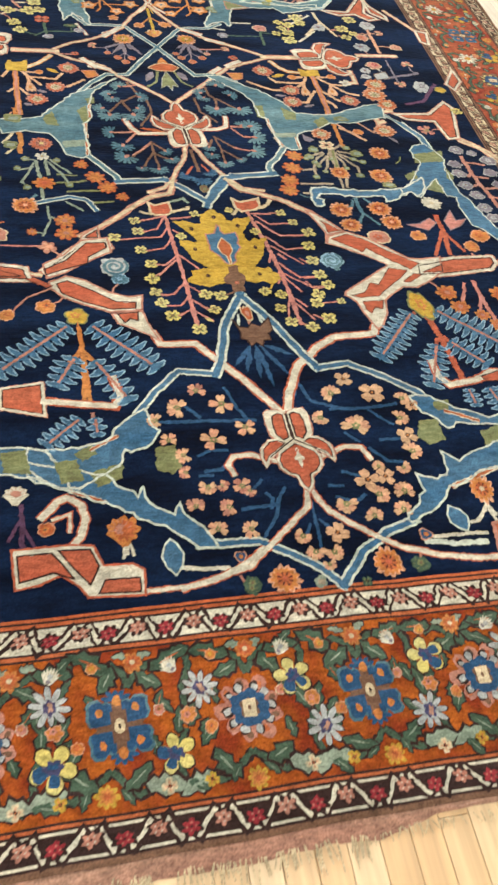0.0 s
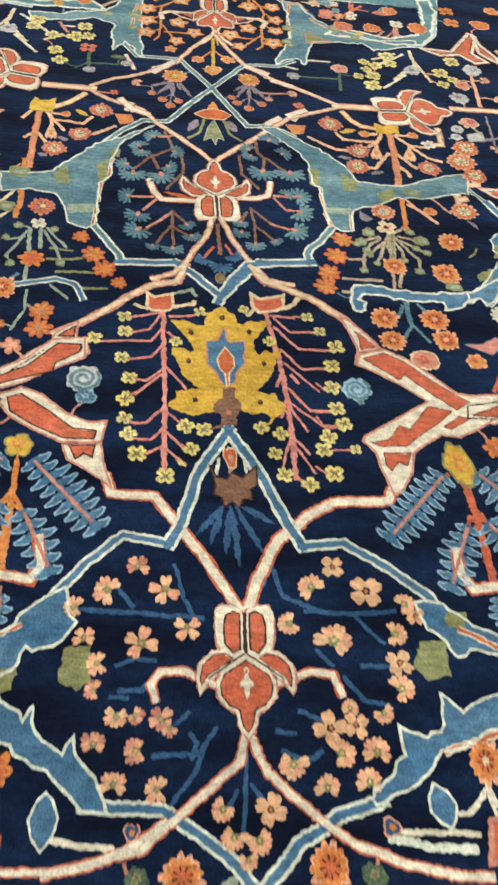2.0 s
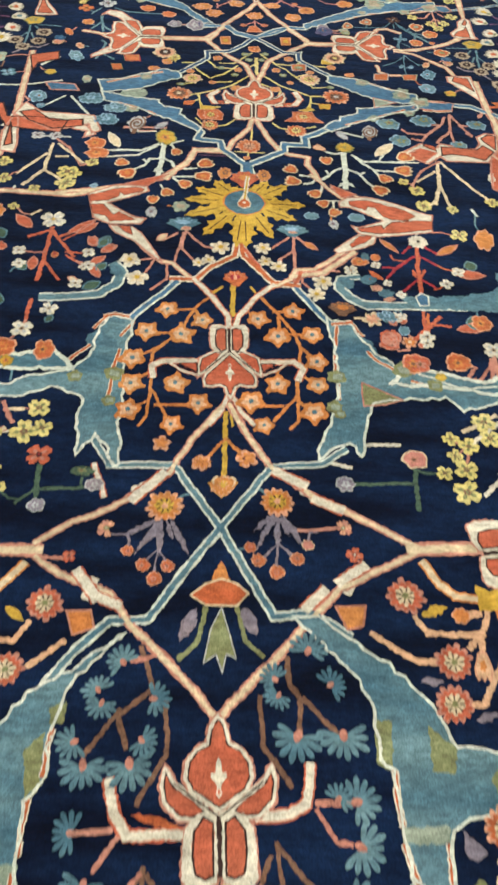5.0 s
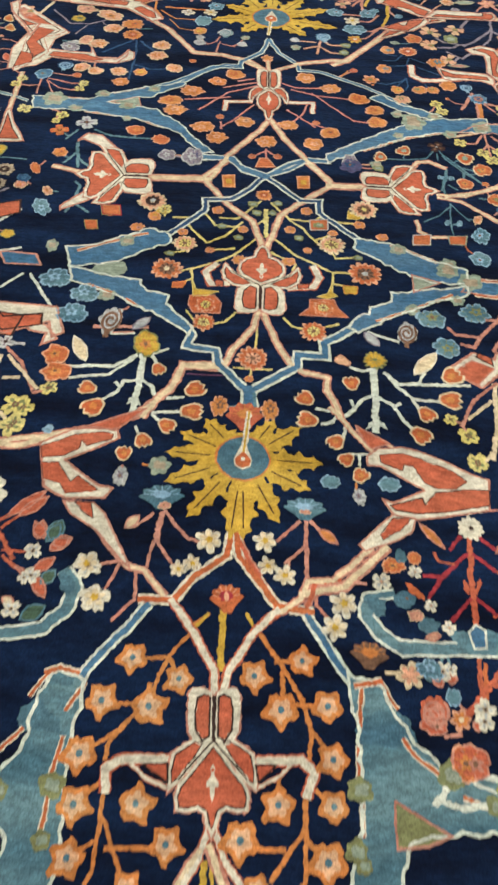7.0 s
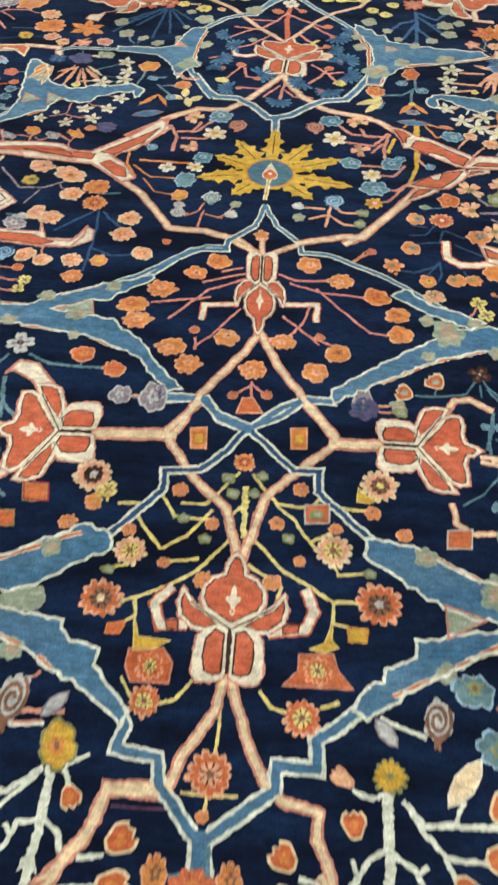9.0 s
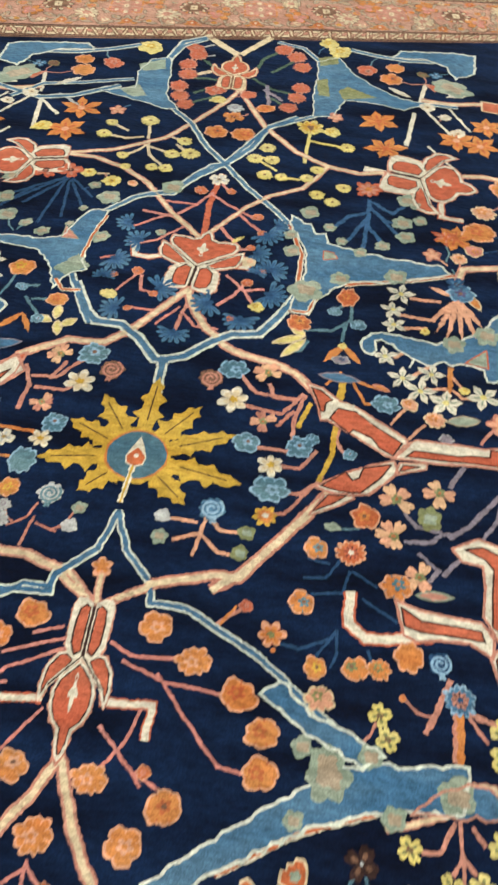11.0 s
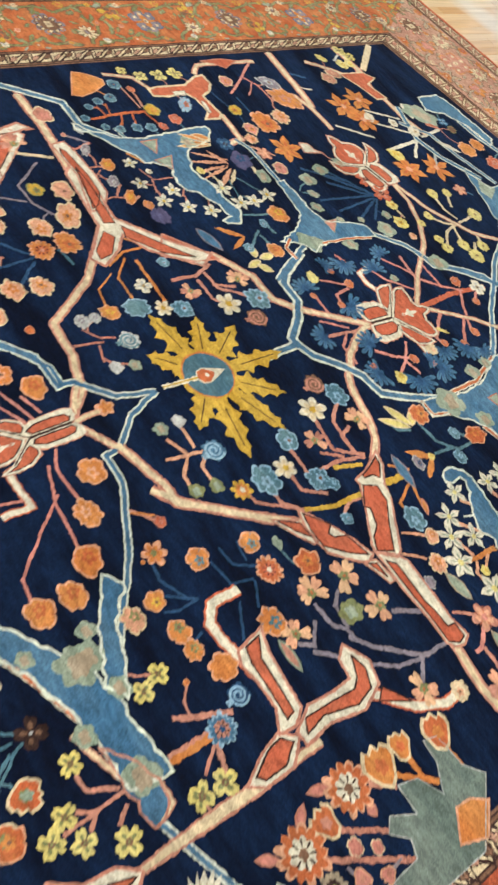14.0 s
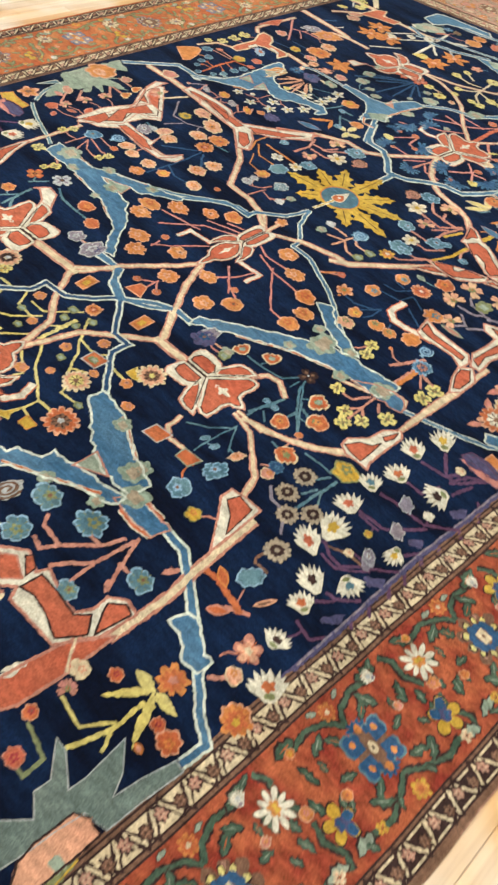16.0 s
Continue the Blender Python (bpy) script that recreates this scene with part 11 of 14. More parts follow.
patch("SW", 0.006, (0.507, 0.329), (0.58, 0.396), (0.634, 0.376), (0.645, 0.402), (0.721, 0.382), (0.763, 0.38), (0.782, 0.414), (0.777, 0.454), (0.81, 0.482), (0.849, 0.475), (0.84, 0.379), (0.793, 0.303), (0.655, 0.298), (0.639, 0.325), (0.591, 0.276))
patch("KR", 0.004, (0.644, 0.33), (0.647, 0.382), (0.697, 0.382), (0.766, 0.375), (0.79, 0.403), (0.822, 0.369), (0.785, 0.314), (0.726, 0.334), (0.678, 0.34))
patch("KR", 0.004, (0.83, 0.381), (0.8, 0.424), (0.791, 0.446), (0.817, 0.473), (0.843, 0.467))
patch("KR", 0.003, (0.586, 0.382), (0.596, 0.394), (0.627, 0.38), (0.628, 0.354))
patch("SR", 0.004, (0.519, 0.321), (0.575, 0.368), (0.63, 0.345), (0.579, 0.283))
patch("SR", 0.006, (0.783, 0.153), (0.794, 0.259), (0.81, 0.343), (0.86, 0.411), (0.861, 0.294), (0.854, 0.18), (0.827, 0.125))
patch("WW", 0, (0.782, 0.184), (0.782, 0.229), (0.796, 0.251), (0.8, 0.204))
patch("WW", 0, (0.675, 0.342), (0.698, 0.354), (0.741, 0.334), (0.721, 0.33))
vine("SC", 0.0091, (0.856, 0.292), (0.811, 0.348), level=5)
vine("SC", 0.0282, (0.855, 0.408), (0.858, 0.558), (0.847, 0.642), (0.834, 0.834))
patch("SW", 0.005, (0.732, 0.832), (0.732, 0.867), (0.766, 0.876), (0.822, 0.879), (0.826, 0.813), (0.831, 0.703), (0.775, 0.779))
patch("KR", 0.003, (0.748, 0.836), (0.76, 0.869), (0.808, 0.862), (0.82, 0.764), (0.788, 0.809))
patch("WW", 0, (0.765, 0.807), (0.796, 0.806), (0.797, 0.782))
stem("E", 0.0154, (0.841, 0.659), (0.892, 0.669), (0.985, 0.649))
blade("OE", 0.875, 0.694, 0.92, 0.669, 0.0241)
blade("SE", 0.931, 0.599, 0.969, 0.63, 0.0231)
blade("Z", 1.002, 0.396, 0.939, 0.311, 0.0181)
blade("Z", 1.002, 0.396, 0.941, 0.397, 0.0276)
blade("Z", 1.002, 0.396, 1.068, 0.394, 0.0255)
blade("Z", 1.002, 0.396, 0.952, 0.338, 0.0158)
blade("Z", 1.002, 0.396, 1.059, 0.289, 0.0191)
blade("Z", 1.002, 0.396, 1.042, 0.339, 0.0149)
flower("p", "OS", 1.008, 0.437, 0.034)
stem("Z", 0.0096, (1.005, 0.365), (1.007, 0.287), (0.98, 0.204))
stem("Z", 0.0074, (1, 0.299), (0.962, 0.243), (0.894, 0.253))
stem("Z", 0.0079, (1.01, 0.278), (1.027, 0.248))
blade("OS", 1.057, 0.302, 1.078, 0.298, 0.0139)
flower("e", "EM", 0.925, 0.36, 0.016)
flower("q", "QE", 0.888, 0.272, 0.0213)
flower("e", "EM", 0.881, 0.192, 0.0178)
flower("e", "EO", 1.095, 0.35, 0.0255)
flower("e", "EM", 1.057, 0.357, 0.016)
flower("e", "C", 0.87, 0.314, 0.0213)
flower("e", "RM", 0.93, 0.123, 0.0213)
flower("p", "OY", 1.153, 0.474, 0.0308)
stem("G", 0.0079, (0.894, 0.177), (0.929, 0.168), (0.969, 0.16))
stem("G", 0.0079, (0.931, 0.117), (0.969, 0.114), (0.967, 0.158))
patch("Ah", 0.002, (0.952, 0.199), (0.982, 0.198), (1.042, 0.16), (1.045, 0.193), (1.039, 0.262), (1.036, 0.294), (1.083, 0.25), (1.104, 0.211), (1.113, 0.269), (1.131, 0.338), (1.155, 0.335), (1.145, 0.243), (1.141, 0.169), (1.093, 0.157), (1.083, 0.105), (1.08, 0.061), (1.066, -0.027), (0.988, 0.022), (1.043, 0.087), (1.004, 0.114), (1.007, 0.147), level=4)
stem("Q", 0.0049, (0.979, 0.179), (1.062, 0.111))
stem("Q", 0.0049, (1.054, 0.257), (1.101, 0.182))
stem("Q", 0.0049, (1.12, 0.263), (1.12, 0.218))
stem("Q", 0.0049, (1.015, 0.13), (1.065, 0.101))
patch("KP", 0.004, (1.108, -0.007), (1.081, 0.027), (1.075, 0.064), (1.079, 0.144), (1.106, 0.16), (1.139, 0.155), (1.139, 0.099), (1.135, 0.023), level=5)
flower("e", "GY", 1.125, 0.075, 0.0277)
# medallion of the first plant: bands, leaves, palmette and plumes
vine("IT", 0.0196, (-0.273, -0.995), (-0.132, -0.988), (-0.022, -1.148))
vine("IT", 0.0183, (-0.325, -0.917), (-0.273, -0.995))
vine("IT", 0.0183, (0.252, -0.924), (0.202, -0.967), (0.085, -0.982), (-0.022, -1.148))
vine("IT", 0.0205, (-0.022, -1.148), (-0.085, -1.246), (-0.153, -1.364), (-0.224, -1.368), (-0.28, -1.428), (-0.334, -1.511))
vine("IT", 0.0204, (-0.022, -1.148), (0.091, -1.347), (0.169, -1.335), (0.234, -1.381))
vine("IT", 0.0234, (-0.318, -1.884), (-0.279, -1.941), (-0.248, -1.983), (-0.238, -2.012))
vine("IB", 0.0272, (-0.242, -2.015), (-0.099, -2.004))
vine("IB", 0.027, (-0.1, -2.002), (-0.061, -2.033), (0.011, -2.108))
vine("IT", 0.0234, (0.323, -1.804), (0.293, -1.859), (0.257, -1.903), (0.246, -1.926), (0.248, -1.961))
vine("IB", 0.0272, (0.258, -1.961), (0.118, -1.976))
vine("IB", 0.0272, (0.118, -1.976), (0.091, -2.01), (0.028, -2.104))
great_palmette("WRKW", 0.006, -1.807, -0.009, -1.546, 0.0951)
vine("RW", 0.022, (-0.057, -1.741), (-0.149, -1.746), (-0.173, -1.715), (-0.188, -1.666), core=0.7)
vine("RW", 0.022, (0.059, -1.71), (0.117, -1.705), (0.148, -1.687), (0.154, -1.63), core=0.7)
blade("E", -0.063, -1.731, -0.147, -1.714, 0.0155)
blade("E", 0.054, -1.703, 0.084, -1.651, 0.0154)
vine("SC", 0.018, (-0.007, -1.801), (-0.022, -1.884), (-0.058, -1.957), (-0.077, -2.005), (-0.104, -2.043), (-0.153, -2.069))
vine("SC", 0.0181, (0.013, -1.8), (0.041, -1.881), (0.076, -1.952), (0.109, -2.001), (0.136, -2.041), (0.199, -2.054))
vine("SC", 0.0177, (-0.188, -1.373), (-0.117, -1.438), (-0.054, -1.501), (-0.018, -1.543))
vine("SC", 0.0193, (0.163, -1.35), (0.103, -1.424), (0.036, -1.495), (-0.001, -1.542))
# lotus under the crossing, rod and plumes
patch("CE", 0.0035, (-0.074, -1.307), (-0.046, -1.282), (-0.015, -1.269), (0.016, -1.278), (0.041, -1.299), (0.018, -1.327), (-0.043, -1.328))
patch("OO", 0.002, (-0.018, -1.226), (-0.034, -1.271), (0.003, -1.268))
patch("AG", 0.002, (-0.012, -1.332), (0.002, -1.375), (0.02, -1.436), (0.001, -1.428), (-0.005, -1.465), (-0.018, -1.429), (-0.041, -1.447), (-0.03, -1.377))
stem("G", 0.0096, (-0.042, -1.334), (-0.055, -1.407), (-0.088, -1.439))
stem("G", 0.0088, (0.018, -1.33), (0.038, -1.401), (0.071, -1.429))
blade("V", -0.06, -1.336, -0.09, -1.406, 0.0265)
blade("V", 0.03, -1.33, 0.058, -1.388, 0.0289)
stem("X", 0.0108, (0.005, -1.835), (0.014, -1.954))
flower("c", "BD", 0.016, -2.001, 0.027, turn=-177)
flower("e", "X", 0.016, -2.05, 0.0135, tall=1.67)
flower("c", "BD", -0.029, -1.982, 0.0198, turn=148)
flower("c", "BD", 0.048, -1.961, 0.0199, turn=-136)
stem("R", 0.008, (-0.005, -1.929), (-0.029, -1.978))
stem("R", 0.0072, (0.028, -1.918), (0.048, -1.957))
flower("c", "TS", -0.24, -1.745, 0.0281, turn=93)
flower("c", "TS", -0.209, -1.821, 0.0308, turn=173)
flower("c", "TS", -0.204, -1.883, 0.034, turn=132)
flower("c", "TS", -0.162, -1.945, 0.0161, turn=173)
flower("c", "TS", -0.11, -1.949, 0.0254, turn=-174)
flower("c", "TS", -0.078, -1.848, 0.0201, turn=-150)
flower("c", "TS", -0.062, -1.893, 0.0216, turn=-159)
flower("c", "TS", -0.236, -1.64, 0.034, turn=-180)
flower("c", "TS", -0.157, -1.635, 0.0353, turn=-164)
flower("c", "TS", -0.258, -1.6, 0.0264, turn=117)
flower("c", "TS", -0.14, -1.593, 0.024, turn=-119)
flower("c", "TS", -0.19, -1.45, 0.0265, turn=34)
flower("c", "TS", -0.229, -1.505, 0.0243, turn=45)
flower("c", "TS", -0.126, -1.518, 0.0264, turn=-87)
flower("c", "TS", -0.219, -1.53, 0.0242, turn=162)
flower("c", "TS", 0.233, -1.682, 0.0331, turn=-87)
flower("c", "TS", 0.235, -1.752, 0.0342, turn=-119)
flower("c", "TS", 0.216, -1.834, 0.034, turn=-122)
flower("c", "TS", 0.164, -1.884, 0.0161, turn=-142)
flower("c", "TS", 0.108, -1.907, 0.0234, turn=-178)
flower("c", "TS", 0.133, -1.577, 0.0376, turn=171)
flower("c", "TS", 0.215, -1.573, 0.0376, turn=-172)
flower("c", "TS", 0.068, -1.817, 0.02, turn=160)
flower("c", "TS", 0.071, -1.86, 0.0221, turn=166)
flower("c", "TS", 0.156, -1.414, 0.0312, turn=-18)
flower("c", "TS", 0.092, -1.472, 0.0242, turn=42)
flower("c", "TS", 0.196, -1.479, 0.0264, turn=-48)
flower("c", "TS", 0.099, -1.504, 0.0221, turn=140)
flower("c", "TS", 0.201, -1.678, 0.0221, turn=-44)
stem("X", 0.0088, (-0.104, -1.517), (-0.095, -1.614), (-0.139, -1.697))
stem("X", 0.008, (-0.118, -1.791), (-0.115, -1.85), (-0.109, -1.933))
stem("X", 0.008, (-0.12, -1.801), (-0.16, -1.852), (-0.194, -1.887))
stem("X", 0.0072, (-0.115, -1.85), (-0.154, -1.931))
stem("X", 0.008, (-0.112, -1.801), (-0.079, -1.839))
stem("X", 0.008, (-0.111, -1.86), (-0.074, -1.891))
stem("X", 0.0088, (-0.185, -1.54), (-0.239, -1.623))
stem("X", 0.0088, (-0.189, -1.547), (-0.166, -1.607))
stem("X", 0.0088, (-0.159, -1.42), (-0.128, -1.499), (-0.184, -1.547))
stem("X", 0.0088, (0.065, -1.506), (0.072, -1.593), (0.122, -1.66))
stem("X", 0.0072, (0.096, -1.749), (0.108, -1.83), (0.108, -1.905))
stem("X", 0.008, (0.097, -1.754), (0.157, -1.817), (0.201, -1.83))
stem("X", 0.008, (0.107, -1.825), (0.161, -1.884))
stem("X", 0.008, (0.087, -1.77), (0.068, -1.817))
stem("X", 0.0088, (0.138, -1.515), (0.138, -1.565))
stem("X", 0.0088, (0.144, -1.508), (0.204, -1.567))
stem("X", 0.0096, (0.115, -1.43), (0.121, -1.483), (0.144, -1.514))
stem("S", 0.009, (-0.23, -1.745), (-0.175, -1.737))
stem("S", 0.008, (-0.164, -1.747), (-0.197, -1.8))
stem("S", 0.0099, (0.164, -1.686), (0.227, -1.683))
stem("S", 0.008, (0.164, -1.697), (0.194, -1.744), (0.22, -1.748))
stem("S", 0.0096, (-0.173, -1.449), (-0.129, -1.432))
stem("S", 0.0072, (-0.12, -1.801), (-0.182, -1.872))
stem("S", 0.0072, (0.152, -1.813), (0.201, -1.83))
# orange flowers beside the bands
flower("p", "EO", 0.348, -1.857, 0.03)
flower("p", "EO", 0.326, -1.927, 0.0324)
flower("p", "EO", 0.301, -1.997, 0.0326)
flower("p", "EO", 0.288, -2.051, 0.0306)
flower("p", "EO", -0.308, -1.998, 0.0308)
flower("p", "EO", -0.275, -2.05, 0.0304)
flower("p", "EO", -0.346, -1.931, 0.0226)
flower("p", "EO", -0.236, -2.095, 0.02)
# peach side vines with cream knobs
vine("SC", 0.0169, (-0.032, -0.807), (-0.097, -0.914), (-0.143, -1.013), (-0.258, -1.111), (-0.336, -1.151), (-0.397, -1.201))
vine("SC", 0.0313, (-0.535, -1.224), (-0.393, -1.22))
vine("SC", 0.0168, (-0.39, -1.236), (-0.341, -1.272), (-0.232, -1.31), (-0.188, -1.373))
vine("SC", 0.0183, (-0.015, -0.805), (0.035, -0.903), (0.085, -0.985), (0.18, -1.06), (0.296, -1.121), (0.384, -1.173))
vine("SC", 0.0338, (0.383, -1.181), (0.526, -1.171))
vine("SC", 0.0183, (0.382, -1.193), (0.289, -1.244), (0.226, -1.279), (0.163, -1.35))
vine("RW", 0.0287, (-0.21, -1.081), (-0.156, -1.017), core=0.75, level=3)
vine("RW", 0.0265, (-0.299, -1.269), (-0.261, -1.319), core=0.75, level=3)
vine("RW", 0.0243, (-0.255, -1.319), (-0.217, -1.334), core=0.75, level=3)
vine("RW", 0.0287, (0.099, -0.997), (0.153, -1.026), core=0.75, level=3)
vine("RW", 0.0287, (0.186, -1.068), (0.232, -1.088), core=0.75, level=3)
vine("RW", 0.0265, (0.271, -1.229), (0.226, -1.264), core=0.75, level=3)
vine("RW", 0.0264, (0.188, -1.289), (0.157, -1.324), core=0.75, level=3)
vine("RW", 0.0156, (-0.307, -0.998), (-0.276, -1.077), core=0.66)
stem("Y", 0.0112, (-0.024, -0.827), (-0.019, -1.021))
flower("o", "OY", -0.021, -1.04, 0.0261)
flower("q", "OS", -0.072, -0.979, 0.0209)
flower("q", "OS", 0.026, -0.962, 0.0225)
# wide blue leaves of the first medallion, with olive marks and red rims
patch("IT", 0.0045, (-0.193, -1.389), (-0.27, -1.46), (-0.352, -1.518), (-0.413, -1.595), (-0.453, -1.662), (-0.521, -1.678), (-0.595, -1.686), (-0.575, -1.771), (-0.505, -1.752), (-0.434, -1.762), (-0.4, -1.814), (-0.385, -1.875), (-0.336, -1.897), (-0.319, -1.881), (-0.316, -1.822), (-0.324, -1.7), (-0.298, -1.658), (-0.3, -1.564), (-0.279, -1.494), (-0.237, -1.44))
patch("IT", 0.0045, (0.126, -1.343), (0.178, -1.343), (0.25, -1.397), (0.307, -1.435), (0.361, -1.488), (0.4, -1.541), (0.417, -1.586), (0.466, -1.59), (0.529, -1.592), (0.605, -1.556), (0.706, -1.511), (0.767, -1.497), (0.748, -1.593), (0.688, -1.612), (0.599, -1.639), (0.529, -1.646), (0.469, -1.687), (0.406, -1.71), (0.383, -1.738), (0.38, -1.811), (0.344, -1.822), (0.314, -1.793), (0.304, -1.729), (0.299, -1.629), (0.277, -1.61), (0.274, -1.517), (0.241, -1.453), (0.184, -1.399))
patch("GG", 0.002, (0.273, -1.542), (0.304, -1.542), (0.299, -1.626), (0.272, -1.62))
patch("GG", 0.002, (0.368, -1.549), (0.416, -1.586), (0.406, -1.629), (0.368, -1.627))
patch("GG", 0.002, (-0.34, -1.614), (-0.312, -1.584), (-0.302, -1.672), (-0.325, -1.695))
patch("GG", 0.002, (-0.452, -1.671), (-0.42, -1.628), (-0.401, -1.713), (-0.437, -1.712))
patch("GG", 0.002, (-0.31, -1.542), (-0.282, -1.528), (-0.28, -1.565), (-0.303, -1.573))
patch("GG", 0.002, (0.468, -1.635), (0.514, -1.599), (0.529, -1.646), (0.477, -1.674))
patch("HH", 0.002, (0.302, -1.719), (0.385, -1.714), (0.383, -1.741), (0.306, -1.745))
patch("HH", 0.002, (-0.398, -1.802), (-0.317, -1.79), (-0.314, -1.825), (-0.391, -1.839))
vine("WE", 0.0108, (-0.319, -1.7), (-0.319, -1.778), level=4)
vine("WE", 0.0108, (-0.322, -1.81), (-0.322, -1.876), level=4)
vine("WE", 0.0126, (0.3, -1.634), (0.305, -1.715), level=4)
vine("WE", 0.0117, (0.308, -1.75), (0.322, -1.8), level=4)
vine("WE", 0.0126, (0.38, -1.748), (0.38, -1.809), level=4)
vine("WE", 0.0117, (-0.299, -1.582), (-0.302, -1.654), level=4)
# branched olive plant beside the medallion
stem("g", 0.0092, (0.478, -1.818), (0.475, -1.887), (0.49, -1.945))
stem("g", 0.0091, (0.455, -1.835), (0.421, -1.869), (0.399, -1.931), (0.398, -1.966))
stem("g", 0.0092, (0.451, -1.828), (0.413, -1.847))
stem("g", 0.0091, (0.461, -1.85), (0.431, -1.891), (0.416, -1.911))
stem("g", 0.0091, (0.471, -1.834), (0.446, -1.919), (0.431, -1.942))
stem("g", 0.0091, (0.489, -1.832), (0.511, -1.884), (0.513, -1.921))
stem("g", 0.0091, (0.5, -1.827), (0.53, -1.882), (0.555, -1.91), (0.552, -1.947))
stem("g", 0.0091, (0.506, -1.82), (0.55, -1.831), (0.575, -1.84))
stem("g", 0.0091, (0.512, -1.838), (0.552, -1.865), (0.581, -1.885))
stem("g", 0.0091, (0.487, -1.822), (0.525, -1.781), (0.543, -1.801))
stem("g", 0.0091, (0.405, -1.93), (0.361, -1.934))
stem("g", 0.0084, (0.474, -1.974), (0.472, -2.037))
stem("g", 0.0091, (0.496, -1.973), (0.487, -2.029))
flower("e", "G", 0.419, -1.911, 0.0108)
flower("e", "G", 0.434, -1.942, 0.0105)
flower("e", "G", 0.513, -1.921, 0.0117)
flower("e", "G", 0.385, -1.868, 0.0117)
flower("e", "G", 0.551, -1.868, 0.013)
flower("e", "G", 0.472, -1.869, 0.0104)
patch("TT", 0.001, (0.718, -0.266), (0.837, -0.21), (0.843, -0.375), (0.806, -0.555), (0.759, -0.563), (0.758, -0.418), (0.696, -0.429))
# hexagon at the foot of the field: bands and jagged blue leaves
vine("IB", 0.0289, (0.039, -2.535), (-0.023, -2.648), (-0.053, -2.772), (-0.075, -2.823))
vine("IB", 0.022, (-0.075, -2.823), (-0.164, -2.807), (-0.227, -2.869), (-0.278, -2.938))
vine("IB", 0.0288, (0.039, -2.535), (0.099, -2.632), (0.155, -2.754), (0.187, -2.814))
vine("IB", 0.0243, (0.187, -2.814), (0.273, -2.804), (0.359, -2.857), (0.431, -2.914), (0.462, -2.962))
patch("IB", 0.0045, (-0.264, -2.922), (-0.297, -2.947), (-0.321, -2.975), (-0.355, -3.008), (-0.399, -3.026), (-0.464, -3.03), (-0.528, -3.02), (-0.523, -3.098), (-0.46, -3.133), (-0.418, -3.141), (-0.377, -3.113), (-0.333, -3.083), (-0.316, -3.044), (-0.289, -3.045), (-0.254, -3.027), (-0.235, -2.992), (-0.251, -2.963))
patch("IB", 0.0045, (-0.524, -3.079), (-0.46, -3.133), (-0.413, -3.154), (-0.356, -3.188), (-0.304, -3.221), (-0.253, -3.248), (-0.208, -3.286), (-0.192, -3.31), (-0.153, -3.311), (-0.165, -3.272), (-0.2, -3.234), (-0.216, -3.191), (-0.229, -3.22), (-0.277, -3.187), (-0.289, -3.143), (-0.298, -3.167), (-0.339, -3.134), (-0.366, -3.107), (-0.419, -3.091), (-0.525, -3.059))
patch("GG", 0.002, (-0.426, -3.045), (-0.388, -3.02), (-0.377, -3.048), (-0.409, -3.066))
patch("GG", 0.002, (-0.398, -3.099), (-0.322, -3.077), (-0.328, -3.115), (-0.382, -3.137))
patch("GG", 0.002, (-0.249, -3.041), (-0.203, -3.036), (-0.196, -3.097), (-0.219, -3.115), (-0.252, -3.1))
vine("WE", 0.01, (-0.439, -3.142), (-0.371, -3.177), level=4)
vine("WE", 0.011, (-0.388, -3.034), (-0.332, -3.002), level=4)
patch("IB", 0.0045, (0.402, -2.923), (0.456, -2.928), (0.524, -2.979), (0.586, -3.005), (0.659, -3), (0.683, -3.048), (0.576, -3.031), (0.496, -3.021), (0.465, -3.035), (0.437, -2.991), (0.413, -2.982))
patch("GG", 0.002, (0.457, -2.947), (0.501, -2.943), (0.49, -2.977), (0.456, -2.973))
patch("GG", 0.002, (0.549, -3.05), (0.62, -3.027), (0.636, -3.077), (0.547, -3.095))
patch("GG", 0.002, (0.399, -3.005), (0.447, -3.004), (0.448, -3.068), (0.404, -3.08), (0.38, -3.057))
patch("IB", 0.0045, (0.717, -3.034), (0.586, -3.082), (0.502, -3.107), (0.46, -3.134), (0.424, -3.103), (0.423, -3.159), (0.386, -3.185), (0.342, -3.162), (0.341, -3.209), (0.32, -3.24), (0.281, -3.269), (0.287, -3.294), (0.366, -3.249), (0.411, -3.206), (0.5, -3.171), (0.56, -3.153), (0.684, -3.117))
vine("WE", 0.013, (0.418, -3.204), (0.543, -3.162), level=4)
vine("WE", 0.014, (0.482, -2.98), (0.554, -3.015), level=4)
vine("IB", 0.0232, (-0.188, -3.299), (-0.062, -3.303), (-0.017, -3.33), (0.042, -3.368), (0.092, -3.422))
vine("IB", 0.0253, (0.092, -3.422), (0.157, -3.349), (0.224, -3.308), (0.296, -3.284))
